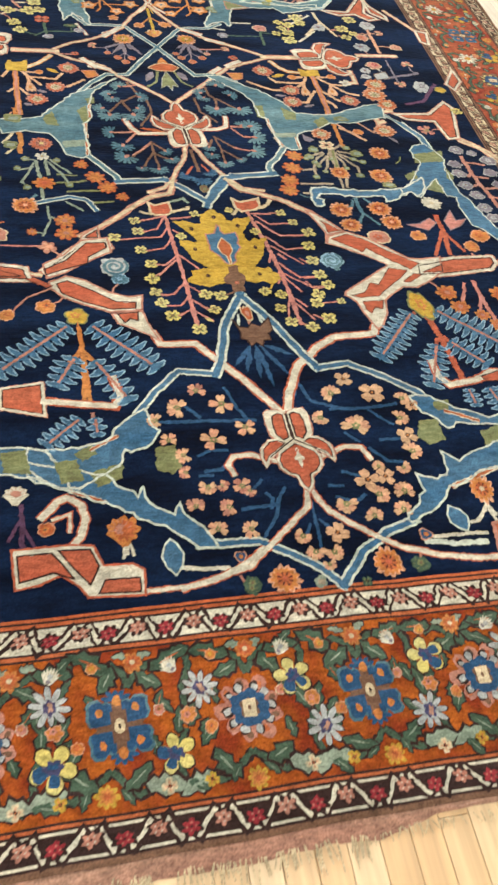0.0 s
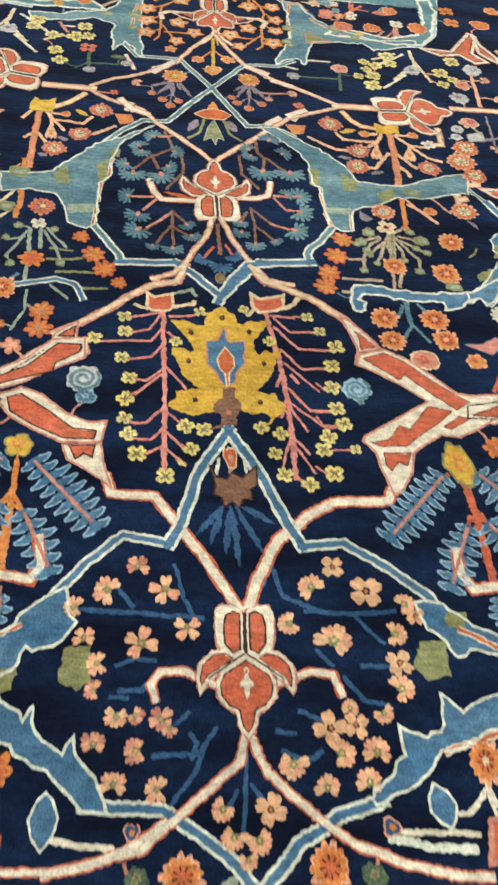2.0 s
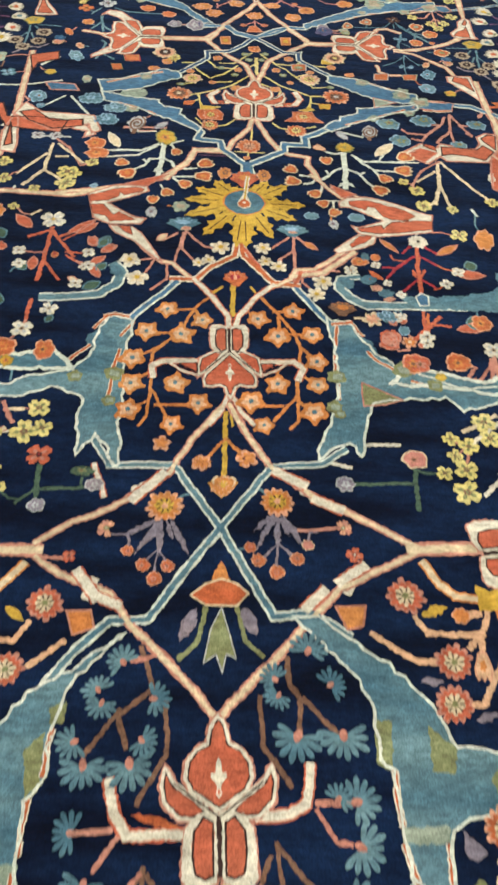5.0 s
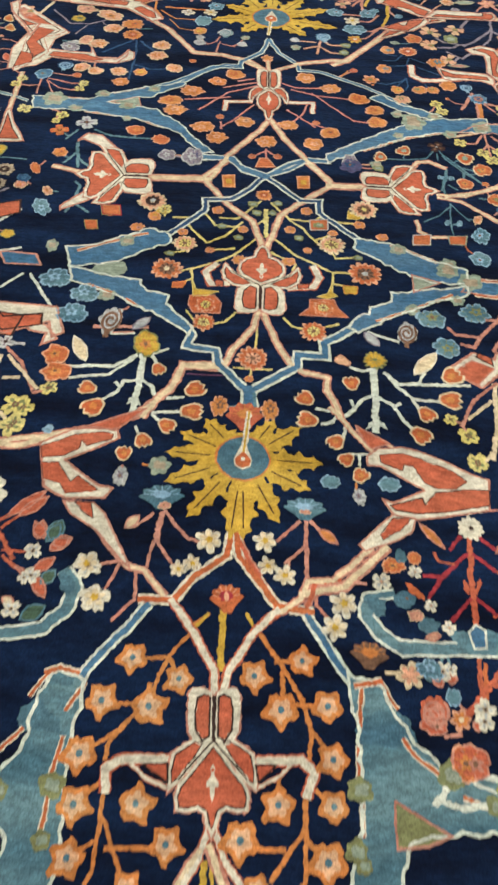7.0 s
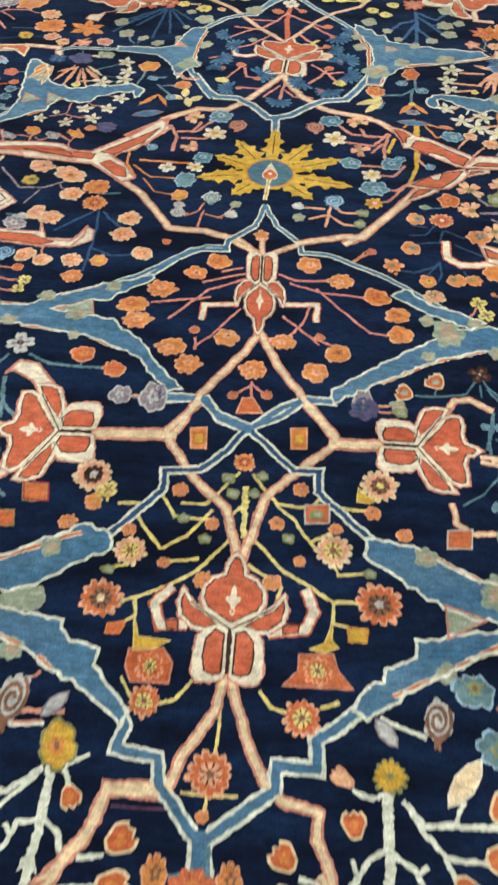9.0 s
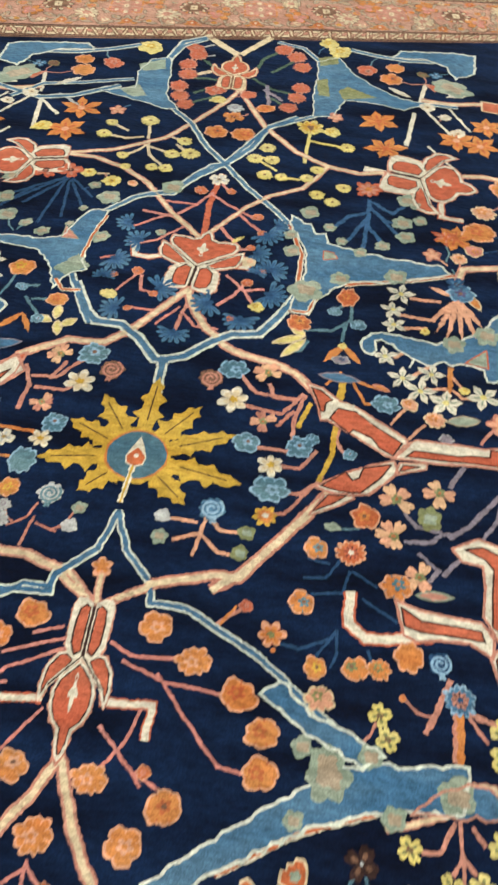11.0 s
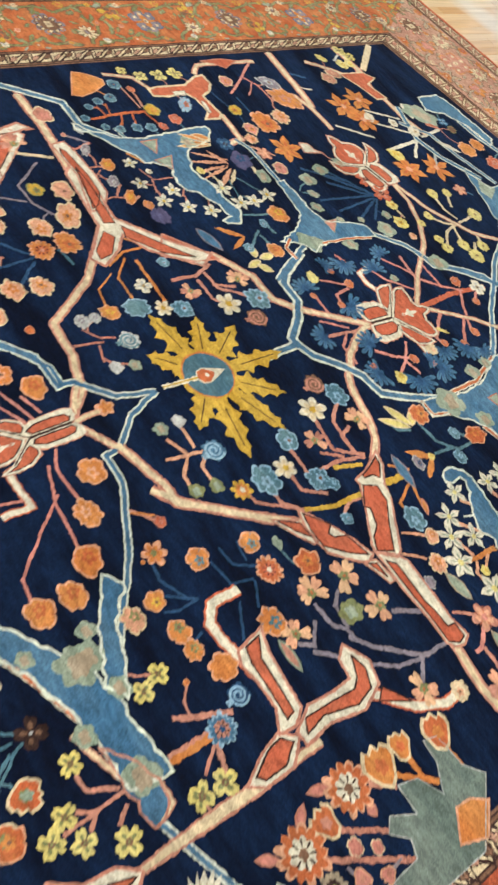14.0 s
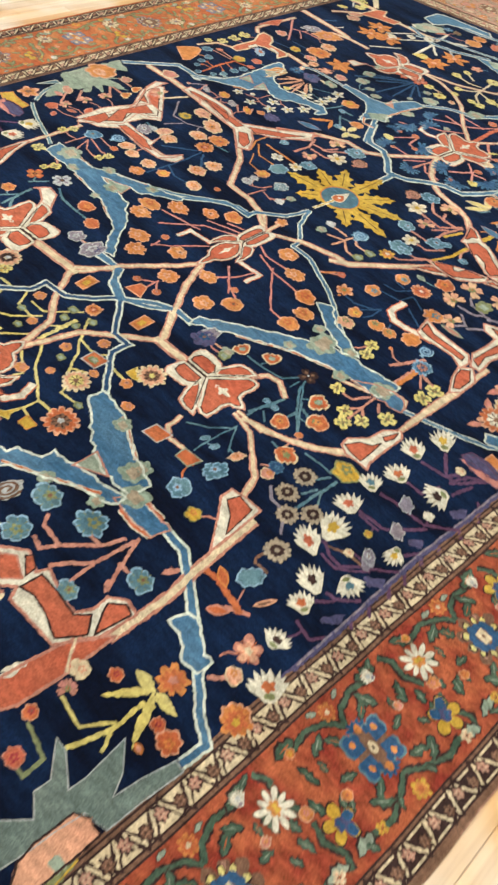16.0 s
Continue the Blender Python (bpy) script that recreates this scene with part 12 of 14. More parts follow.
# its palmette, arms, vines and brown cup
vine("RW", 0.0254, (-0.211, -2.674), (-0.198, -2.713), (-0.109, -2.716), (-0.066, -2.773), (-0.009, -2.846), (0.036, -2.916), (0.066, -2.964), core=0.66)
vine("RW", 0.0277, (0.396, -2.654), (0.376, -2.697), (0.257, -2.707), (0.202, -2.745), (0.136, -2.807), (0.095, -2.896), (0.074, -2.964), core=0.66)
great_palmette("WRKW", 0.07, -2.957, 0.076, -3.186, 0.0841)
vine("RW", 0.018, (0.022, -3.1), (-0.033, -3.077), (-0.077, -3.078), (-0.095, -3.101), (-0.084, -3.126), core=0.65)
vine("RW", 0.018, (0.132, -3.092), (0.189, -3.07), (0.23, -3.074), (0.242, -3.107), core=0.65)
vine("RW", 0.018, (0.072, -3.181), (0.061, -3.227), (0.011, -3.272), (-0.05, -3.323), (-0.092, -3.359), (-0.175, -3.383), (-0.232, -3.395), core=0.66)
vine("RW", 0.0181, (0.078, -3.181), (0.108, -3.244), (0.158, -3.287), (0.211, -3.328), (0.254, -3.352), (0.324, -3.376), (0.395, -3.391), (0.459, -3.395), core=0.66)
patch("KX", 0.003, (-0.002, -2.628), (0.015, -2.661), (0.036, -2.665), (0.046, -2.648), (0.069, -2.66), (0.098, -2.627), (0.1, -2.675), (0.086, -2.687), (0.089, -2.709), (0.069, -2.713), (0.062, -2.735), (0.048, -2.72), (0.032, -2.732), (0.025, -2.71), (0.009, -2.703), (0.013, -2.681))
stem("S", 0.0077, (0.044, -2.585), (0.045, -2.665))
flower("u", "ES", 0.044, -2.61, 0.0169, tall=1.96, turn=1)
stem("I", 0.0072, (0.019, -2.612), (0.015, -2.652))
stem("I", 0.0072, (0.072, -2.608), (0.079, -2.645))
blade("d", 0.034, -2.724, -0.026, -2.803, 0.0144)
blade("d", 0.044, -2.727, 0.035, -2.844, 0.0143)
blade("d", 0.053, -2.726, 0.113, -2.84, 0.0143)
blade("d", 0.048, -2.734, 0.063, -2.873, 0.0143)
blade("d", 0.029, -2.735, 0.004, -2.821, 0.0144)
blade("d", 0.063, -2.726, 0.137, -2.768, 0.0144)
# peach blossoms on blue twigs
flower("q", "SP", -0.133, -2.874, 0.0242)
flower("q", "PS", -0.185, -2.926, 0.028)
flower("q", "PS", -0.078, -2.921, 0.0286)
flower("q", "PS", -0.242, -2.962, 0.022)
flower("q", "PS", -0.034, -2.995, 0.0251)
flower("q", "PS", -0.217, -3.021, 0.021)
flower("q", "PS", -0.115, -3.028, 0.03)
flower("q", "PS", -0.189, -3.067, 0.0211)
flower("q", "SP", -0.191, -3.114, 0.0172)
flower("q", "PS", -0.148, -3.159, 0.0217)
flower("q", "SP", -0.181, -3.204, 0.0217)
flower("q", "SP", -0.111, -3.213, 0.0225)
flower("q", "SP", -0.073, -3.161, 0.0234)
flower("q", "PS", -0.143, -3.266, 0.0216)
flower("q", "PS", -0.073, -3.273, 0.0217)
flower("q", "SP", -0.116, -3.156, 0.0162)
flower("q", "SP", -0.058, -3.175, 0.0162)
flower("q", "Pp", 0.199, -2.903, 0.0286)
flower("q", "pO", 0.244, -2.858, 0.0243)
flower("q", "pO", 0.306, -2.908, 0.0331)
flower("q", "Pp", 0.378, -2.931, 0.0243)
flower("q", "pO", 0.397, -2.955, 0.0199)
flower("q", "Pp", 0.154, -2.98, 0.0251)
flower("q", "Pp", 0.235, -3.01, 0.0352)
flower("q", "Pp", 0.354, -2.994, 0.0243)
flower("q", "pO", 0.355, -3.049, 0.0264)
flower("q", "Pp", 0.353, -3.096, 0.0264)
flower("q", "Pp", 0.315, -3.142, 0.02)
flower("q", "pO", 0.218, -3.169, 0.03)
flower("q", "pO", 0.263, -3.163, 0.024)
flower("q", "Pp", 0.151, -3.23, 0.026)
flower("q", "Pp", 0.234, -3.21, 0.0261)
flower("q", "Pp", 0.296, -3.206, 0.0261)
flower("q", "Pp", 0.206, -3.265, 0.022)
flower("q", "Pp", 0.278, -3.255, 0.024)
flower("q", "Pp", 0.255, -3.134, 0.018)
flower("q", "Pp", 0.034, -3.301, 0.0217)
flower("q", "pO", 0.111, -3.3, 0.0254)
flower("q", "Pp", 0.052, -3.342, 0.0216)
flower("q", "Pp", 0.092, -3.346, 0.0234)
flower("q", "Pp", 0.074, -3.374, 0.016)
stem("d", 0.008, (-0.062, -2.867), (-0.043, -2.937), (-0.021, -2.975))
stem("d", 0.0088, (-0.232, -2.967), (-0.13, -2.969), (-0.006, -2.975))
stem("d", 0.0088, (-0.176, -2.908), (-0.136, -2.958))
stem("d", 0.008, (-0.156, -3.071), (-0.123, -3.054), (-0.088, -3.058))
stem("d", 0.008, (-0.147, -3.115), (-0.109, -3.111), (-0.078, -3.073))
stem("d", 0.0072, (-0.067, -3.185), (-0.025, -3.148))
stem("d", 0.008, (-0.083, -3.221), (-0.009, -3.215), (0.023, -3.173))
stem("d", 0.0072, (-0.052, -3.298), (-0.013, -3.247), (0.005, -3.201))
stem("d", 0.0072, (-0.161, -3.125), (-0.132, -3.125))
stem("d", 0.0072, (-0.024, -3.184), (-0.01, -3.197), (-0.018, -3.225))
stem("d", 0.0088, (0.123, -2.858), (0.143, -2.923), (0.217, -2.955))
stem("d", 0.0088, (0.185, -2.952), (0.293, -2.955), (0.36, -2.945))
stem("d", 0.008, (0.281, -2.963), (0.33, -3.012))
stem("d", 0.008, (0.25, -3.078), (0.282, -3.118), (0.327, -3.127))
stem("d", 0.008, (0.202, -3.027), (0.231, -3.058))
stem("d", 0.0088, (0.129, -2.845), (0.103, -2.907))
stem("d", 0.0072, (0.073, -3.218), (0.067, -3.346))
stem("d", 0.008, (0.124, -3.176), (0.158, -3.179))
stem("d", 0.008, (0.165, -3.141), (0.204, -3.155))
stem("d", 0.0088, (0.283, -3.056), (0.336, -3.055))
stem("d", 0.008, (0.133, -3.208), (0.175, -3.225), (0.2, -3.207))
stem("d", 0.0072, (0.057, -3.271), (0.038, -3.306))
stem("d", 0.0072, (0.08, -3.262), (0.107, -3.296))
# pomegranates and buds along the foot of the field
flower("o", "OER", -0.027, -3.397, 0.0331, tall=0.97)
flower("o", "OER", 0.202, -3.382, 0.0331, tall=1.10)
flower("p", "OE", -0.334, -3.251, 0.0301, tall=1.17)
stem("W", 0.006, (-0.338, -3.276), (-0.344, -3.314))
stem("W", 0.006, (-0.328, -3.282), (-0.322, -3.31))
flower("o", "OEC", 0.484, -3.218, 0.0289, tall=1.32)
stem("W", 0.0078, (0.479, -3.251), (0.492, -3.288))
stem("I", 0.0132, (0.304, -3.338), (0.365, -3.352), (0.443, -3.355))
flower("e", "F", 0.271, -3.393, 0.0193)
flower("e", "F", -0.095, -3.4, 0.0181)
flower("e", "H", 0.045, -3.412, 0.0151)
flower("u", "dO", -0.108, -3.337, 0.0141)
flower("u", "dO", 0.308, -3.324, 0.0169)
flower("q", "FG", 0.143, -3.421, 0.0121)
# far medallion: jagged blue leaf, bands and vines
patch("HH", 0.002, (-0.387, 2.761), (-0.332, 2.84), (-0.286, 2.789), (-0.343, 2.735))
vine("WE", 0.0132, (-0.364, 2.711), (-0.336, 2.673), (-0.289, 2.68), level=4)
vine("WE", 0.0125, (-0.32, 2.83), (-0.313, 2.944), (-0.297, 3.034), level=4)
patch("HS", 0.002, (-0.404, 2.903), (-0.405, 2.964), (-0.35, 2.906))
vine("IB", 0.0244, (-0.311, 3.059), (-0.232, 3.156), (-0.178, 3.191), (-0.119, 3.2), (-0.073, 3.308), (-0.018, 3.388), (0.027, 3.406))
vine("SC", 0.0216, (0.003, 2.99), (-0.105, 3.099), (-0.208, 3.238), (-0.305, 3.312), (-0.417, 3.355), (-0.533, 3.354))
vine("SC", 0.0214, (-0.533, 3.354), (-0.36, 3.415), (-0.205, 3.528), (-0.12, 3.669), (-0.032, 3.83), (-0.003, 3.91))
vine("SC", 0.0226, (0.009, 3.898), (0.126, 3.673), (0.252, 3.532), (0.362, 3.466), (0.477, 3.443), (0.578, 3.472))
vine("SC", 0.0192, (0.033, 3.019), (0.124, 3.17), (0.195, 3.252), (0.292, 3.314), (0.342, 3.4), (0.367, 3.463))
patch("IB", 0.004, (-0.513, 3.796), (-0.392, 3.848), (-0.407, 3.967), (-0.375, 4.082), (-0.302, 4.112), (-0.279, 3.97), (-0.264, 3.813), (-0.205, 3.726), (-0.247, 3.714), (-0.308, 3.742), (-0.387, 3.76))
patch("HH", 0.0015, (-0.443, 3.82), (-0.382, 3.876), (-0.334, 3.797), (-0.384, 3.778))
patch("HH", 0.0015, (-0.416, 4.029), (-0.325, 4.095), (-0.307, 4.017), (-0.39, 3.979))
vine("IB", 0.0233, (-0.812, 3.696), (-0.728, 3.8), (-0.598, 3.838), (-0.416, 3.908))
vine("IB", 0.0245, (-0.228, 3.734), (-0.141, 3.645), (-0.062, 3.503), (0.019, 3.406))
vine("IB", 0.0222, (-0.307, 4.108), (-0.272, 4.23), (-0.199, 4.3))
patch("IB", 0.004, (0.274, 4.217), (0.357, 4.275), (0.418, 4.152), (0.517, 4.055), (0.611, 3.992), (0.706, 3.977), (0.624, 3.904), (0.497, 3.934), (0.399, 3.932), (0.362, 3.797), (0.289, 3.787), (0.279, 3.939), (0.284, 4.104))
patch("GG", 0.0015, (0.37, 3.998), (0.404, 4.04), (0.52, 3.979), (0.394, 3.936))
patch("GG", 0.0015, (0.282, 4.061), (0.323, 4.089), (0.341, 3.94), (0.297, 3.95))
patch("GG", 0.0015, (0.273, 4.248), (0.354, 4.291), (0.357, 4.218), (0.288, 4.183))
vine("IB", 0.0233, (0.019, 3.406), (0.079, 3.54), (0.137, 3.669), (0.303, 3.796))
vine("IB", 0.0225, (0.7, 3.973), (0.819, 3.974))
vine("IB", 0.0236, (0.288, 4.214), (0.212, 4.32), (0.108, 4.349))
great_palmette("WRKW", 0.577, 3.474, 0.869, 3.42, 0.1816)
vine("RW", 0.025, (0.754, 3.351), (0.751, 3.246), (0.812, 3.241), core=0.66)
# blossoms of the far end
flower("o", "ZX", 0.117, 3.46, 0.0294)
flower("o", "ZX", 0.151, 3.535, 0.0283)
flower("o", "ZX", 0.174, 3.462, 0.0275)
flower("o", "ZX", 0.16, 3.368, 0.028)
flower("o", "ZX", 0.217, 3.366, 0.0227)
flower("o", "ZX", 0.292, 3.69, 0.0335)
flower("o", "ZX", 0.426, 3.595, 0.0276)
flower("o", "ZX", -0.106, 3.442, 0.0321)
flower("o", "ZX", -0.166, 3.427, 0.0262)
flower("o", "ZX", -0.139, 3.515, 0.0264)
flower("o", "ZX", -0.172, 3.337, 0.0241)
flower("o", "ZX", -0.329, 3.384, 0.0216)
flower("o", "ZX", -0.218, 3.334, 0.021)
flower("o", "ZX", -0.423, 3.507, 0.0252)
flower("o", "ZX", -0.283, 3.625, 0.0316)
flower("o", "ZX", -0.414, 3.583, 0.0216)
flower("o", "ZX", 0.344, 3.287, 0.0257)
flower("o", "ZX", 0.396, 3.256, 0.0245)
flower("o", "ZX", 0.428, 3.343, 0.0257)
flower("o", "ZX", -0.304, 3.319, 0.0183)
flower("o", "ZX", 0.302, 3.377, 0.0239)
flower("o", "ZX", 0.333, 3.434, 0.0245)
flower("e", "O", -0.043, 3.6, 0.0408)
flower("e", "O", 0.055, 3.604, 0.0447)
flower("e", "O", 0.003, 3.72, 0.0276)
flower("o", "RE", -0.229, 4.073, 0.0368, tall=1.14)
flower("o", "RE", -0.213, 3.995, 0.0377, tall=1.08)
flower("o", "RE", -0.232, 3.897, 0.0354, tall=1.12)
flower("o", "RE", -0.216, 3.825, 0.0354, tall=1.06)
flower("o", "RE", -0.185, 3.767, 0.033, tall=1.14)
flower("o", "RE", -0.203, 4.161, 0.0377, tall=1.17)
flower("o", "RE", 0.13, 4.285, 0.0401, tall=1.12)
flower("o", "RE", 0.188, 4.234, 0.0391, tall=1.12)
flower("o", "RE", 0.218, 4.153, 0.0377, tall=1.10)
flower("o", "RE", 0.227, 3.983, 0.0368, tall=1.05)
flower("o", "RE", 0.218, 3.907, 0.0344, tall=1.09)
flower("o", "RE", 0.194, 3.826, 0.0359, tall=1.01)
flower("a", "OE", 0.531, 3.803, 0.0717)
flower("a", "OE", 0.563, 3.623, 0.071)
flower("a", "OE", 0.792, 3.14, 0.0646)
flower("p", "RO", 0.511, 3.353, 0.0441)
stem("d", 0.0136, (0.517, 3.296), (0.515, 3.17), (0.505, 3.024))
stem("d", 0.0143, (0.518, 3.254), (0.568, 3.193), (0.629, 3.168))
stem("d", 0.0125, (0.515, 3.2), (0.459, 3.066))
stem("d", 0.014, (0.515, 3.221), (0.455, 3.193), (0.411, 3.126))
stem("d", 0.0136, (0.529, 3.282), (0.594, 3.233), (0.635, 3.292))
stem("d", 0.0136, (0.513, 3.156), (0.565, 3.069))
stem("d", 0.0136, (0.564, 3.196), (0.617, 3.113))
flower("e", "H", 0.637, 3.314, 0.0358)
flower("e", "H", 0.669, 3.3, 0.0275)
flower("e", "H", 0.625, 3.186, 0.034)
flower("e", "H", 0.635, 3.116, 0.0306)
flower("e", "H", 0.565, 3.055, 0.0242)
flower("e", "H", 0.497, 3.008, 0.0242)
flower("e", "H", 0.396, 3.118, 0.021)
flower("e", "H", 0.328, 3.183, 0.034)
flower("e", "H", 0.437, 3.054, 0.0193)
flower("e", "H", 0.681, 3.208, 0.0257)
stem("C", 0.0105, (-0.166, 3.427), (-0.244, 3.455), (-0.28, 3.473))
stem("C", 0.0113, (-0.106, 3.442), (-0.162, 3.49))
stem("C", 0.0108, (-0.172, 3.337), (-0.242, 3.406), (-0.262, 3.478))
stem("C", 0.0108, (-0.423, 3.507), (-0.346, 3.493), (-0.287, 3.514))
stem("C", 0.0108, (-0.283, 3.625), (-0.266, 3.51))
stem("C", 0.0105, (-0.329, 3.384), (-0.281, 3.431), (-0.262, 3.478))
stem("C", 0.0108, (-0.414, 3.583), (-0.348, 3.545))
stem("C", 0.0113, (-0.139, 3.515), (-0.189, 3.535))
stem("Z", 0.0118, (0.292, 3.69), (0.285, 3.552), (0.286, 3.473))
stem("Z", 0.0118, (0.426, 3.595), (0.347, 3.606), (0.287, 3.619))
stem("Z", 0.0105, (0.117, 3.46), (0.195, 3.404))
stem("Z", 0.011, (0.217, 3.366), (0.279, 3.364))
stem("F", 0.0133, (-0.203, 4.161), (-0.117, 4.064))
stem("F", 0.0125, (-0.224, 3.966), (-0.143, 3.98), (-0.078, 3.974))
stem("F", 0.0121, (-0.185, 3.767), (-0.082, 3.856))
stem("F", 0.0125, (-0.166, 3.86), (-0.104, 3.923))
stem("F", 0.0138, (0.121, 4.278), (0.056, 4.186), (0.044, 4.11))
stem("F", 0.013, (0.192, 4.214), (0.104, 4.087))
stem("F", 0.013, (0.208, 3.931), (0.119, 3.952), (0.037, 4.019))
stem("F", 0.013, (0.194, 3.826), (0.102, 3.9))
patch("IB", 0.0045, (-0.613, 2.884), (-0.5, 2.887), (-0.45, 2.888), (-0.402, 2.912), (-0.383, 2.985), (-0.343, 3.066), (-0.298, 3.066), (-0.316, 2.947), (-0.312, 2.812), (-0.293, 2.774), (-0.343, 2.735), (-0.361, 2.67), (-0.4, 2.772), (-0.45, 2.832), (-0.522, 2.845), (-0.615, 2.849))
vine("IB", 0.0188, (-0.826, 2.83), (-0.778, 2.856), (-0.687, 2.858), (-0.597, 2.86))
vine("IB", 0.0221, (-0.324, 2.739), (-0.297, 2.686), (-0.253, 2.598), (-0.23, 2.561))
vine("IB", 0.0226, (0.019, 3.406), (0.114, 3.282), (0.206, 3.187), (0.274, 3.109))
vine("SC", 0.0199, (0.693, 0.978), (0.739, 0.942), (0.772, 0.857))
# feathered plants with yellow heads on both sides of the hexagon
feather("LB", -0.359, -2.645, -0.22, -2.79, 0.039, 8)
feather("LB", -0.423, -2.643, -0.584, -2.789, 0.036, 9)
feather("LB", -0.41, -2.755, -0.453, -2.836, 0.0336, 4)
feather("LB", -0.36, -2.769, -0.295, -2.89, 0.0313, 5)
feather("LB", -0.411, -2.947, -0.481, -3.013, 0.0265, 5)
feather("LB", -0.374, -2.949, -0.372, -2.99, 0.0188, 2)
stem("O", 0.0096, (-0.394, -2.733), (-0.419, -2.773))
stem("O", 0.0096, (-0.385, -2.733), (-0.358, -2.776))
vine("RW", 0.024, (-0.483, -2.887), (-0.414, -2.899), (-0.327, -2.912), (-0.312, -2.878), (-0.324, -2.826), core=0.65, level=4)
feather("LB", 0.504, -2.627, 0.37, -2.785, 0.0365, 9)
feather("LB", 0.587, -2.617, 0.763, -2.781, 0.0448, 10)
feather("LB", 0.536, -2.753, 0.48, -2.89, 0.033, 6)
feather("LB", 0.585, -2.741, 0.655, -2.825, 0.0391, 5)
feather("LB", 0.57, -2.913, 0.571, -2.963, 0.021, 3)
feather("LB", 0.629, -2.913, 0.644, -2.991, 0.0331, 4)
stem("R", 0.0176, (0.551, -2.639), (0.562, -2.726), (0.568, -2.868))
stem("R", 0.012, (0.551, -2.726), (0.517, -2.794))
stem("R", 0.0112, (0.57, -2.719), (0.59, -2.758))
flower("e", "Y", 0.546, -2.594, 0.034, tall=1.77)
stem("R", 0.0112, (0.517, -2.62), (0.496, -2.635))
stem("R", 0.0119, (0.572, -2.61), (0.592, -2.621))
vine("RW", 0.0271, (0.503, -2.813), (0.504, -2.866), (0.525, -2.892), (0.6, -2.882), (0.654, -2.855), (0.725, -2.858), core=0.65, level=4)
patch("KR", 0.003, (0.621, -2.87), (0.677, -2.853), (0.729, -2.862), (0.719, -2.887), (0.631, -2.887))
flower("p", "OS", 0.645, -2.541, 0.0323)
flower("p", "OS", 0.665, -2.603, 0.0288)
flower("p", "OS", 0.72, -2.638, 0.0221)
flower("p", "OS", 0.754, -2.68, 0.0256)
flower("p", "OS", 0.813, -2.554, 0.034)
stem("Q", 0.0112, (0.716, -2.501), (0.682, -2.58))
stem("Q", 0.0119, (0.747, -2.493), (0.747, -2.557), (0.751, -2.658))
stem("Q", 0.0112, (0.747, -2.557), (0.718, -2.627))
# olive-marked blue leaf, bud plant and grey berries near the side border
vine("IB", 0.0295, (0.802, -1.634), (0.849, -1.717), (0.855, -1.784))
patch("IB", 0.004, (0.798, -1.771), (0.845, -1.762), (0.864, -1.8), (0.887, -1.842), (0.868, -1.917), (0.869, -1.989), (0.875, -2.048), (0.89, -2.096), (0.913, -2.189), (0.937, -2.251), (0.953, -2.295), (0.935, -2.339), (0.882, -2.253), (0.854, -2.227), (0.84, -2.145), (0.851, -2.078), (0.815, -2.07), (0.816, -1.971), (0.766, -2.023), (0.721, -2.083), (0.7, -2.051), (0.662, -2.071), (0.668, -2.033), (0.714, -2.006), (0.766, -1.923), (0.792, -1.874), (0.777, -1.849), (0.777, -1.806))
patch("GG", 0.002, (0.782, -1.827), (0.897, -1.803), (0.881, -1.869), (0.773, -1.881))
patch("GG", 0.002, (0.818, -1.966), (0.817, -2.055), (0.763, -2.033))
patch("GG", 0.002, (0.71, -1.956), (0.756, -1.923), (0.747, -1.975), (0.709, -1.981))
patch("GG", 0.002, (0.875, -1.906), (0.887, -1.957), (0.869, -1.989), (0.855, -1.969))
flower("o", "WC", 0.75, -2.112, 0.0323)
stem("R", 0.0152, (0.741, -2.175), (0.739, -2.247), (0.721, -2.366))
stem("R", 0.0108, (0.734, -2.256), (0.673, -2.371))
stem("R", 0.0108, (0.74, -2.26), (0.76, -2.316), (0.774, -2.353))
patch("VQ", 0.003, (0.732, -2.212), (0.712, -2.19), (0.672, -2.218), (0.628, -2.223), (0.691, -2.252))
patch("VQ", 0.003, (0.76, -2.202), (0.801, -2.146), (0.801, -2.201), (0.842, -2.191), (0.81, -2.228), (0.765, -2.251))
flower("e", "O", 0.646, -2.279, 0.0252)
flower("e", "O", 0.853, -2.28, 0.0324)
flower("e", "O", 0.806, -2.332, 0.027)
vine("SC", 0.0199, (0.994, -1.734), (1.055, -1.781), (1.098, -1.872))
stem("S", 0.0147, (0.959, -1.832), (0.963, -1.933), (0.967, -1.994), (0.978, -2.053), (0.986, -2.149))
stem("S", 0.011, (0.966, -1.869), (1.031, -1.881))
stem("S", 0.01, (0.965, -1.927), (0.942, -1.954))
stem("S", 0.0105, (0.967, -1.994), (0.933, -2.016))
stem("S", 0.0105, (0.976, -2.024), (1.03, -2.016))
stem("S", 0.0105, (0.979, -2.068), (1.014, -2.081))
stem("S", 0.01, (0.969, -1.953), (1.014, -1.961))
flower("e", "V", 0.956, -1.793, 0.0273)
flower("e", "V", 0.917, -1.883, 0.024)
flower("e", "V", 0.913, -1.94, 0.0252)
flower("e", "V", 0.911, -2.007, 0.026)
flower("e", "V", 0.931, -2.065, 0.024)
flower("e", "V", 0.931, -2.132, 0.026)
flower("e", "V", 0.94, -2.188, 0.024)
flower("e", "V", 1.054, -1.858, 0.0286)
flower("e", "V", 1.032, -1.931, 0.0252)
flower("e", "V", 1.008, -1.812, 0.019)
flower("e", "V", 1.036, -2.001, 0.0231)
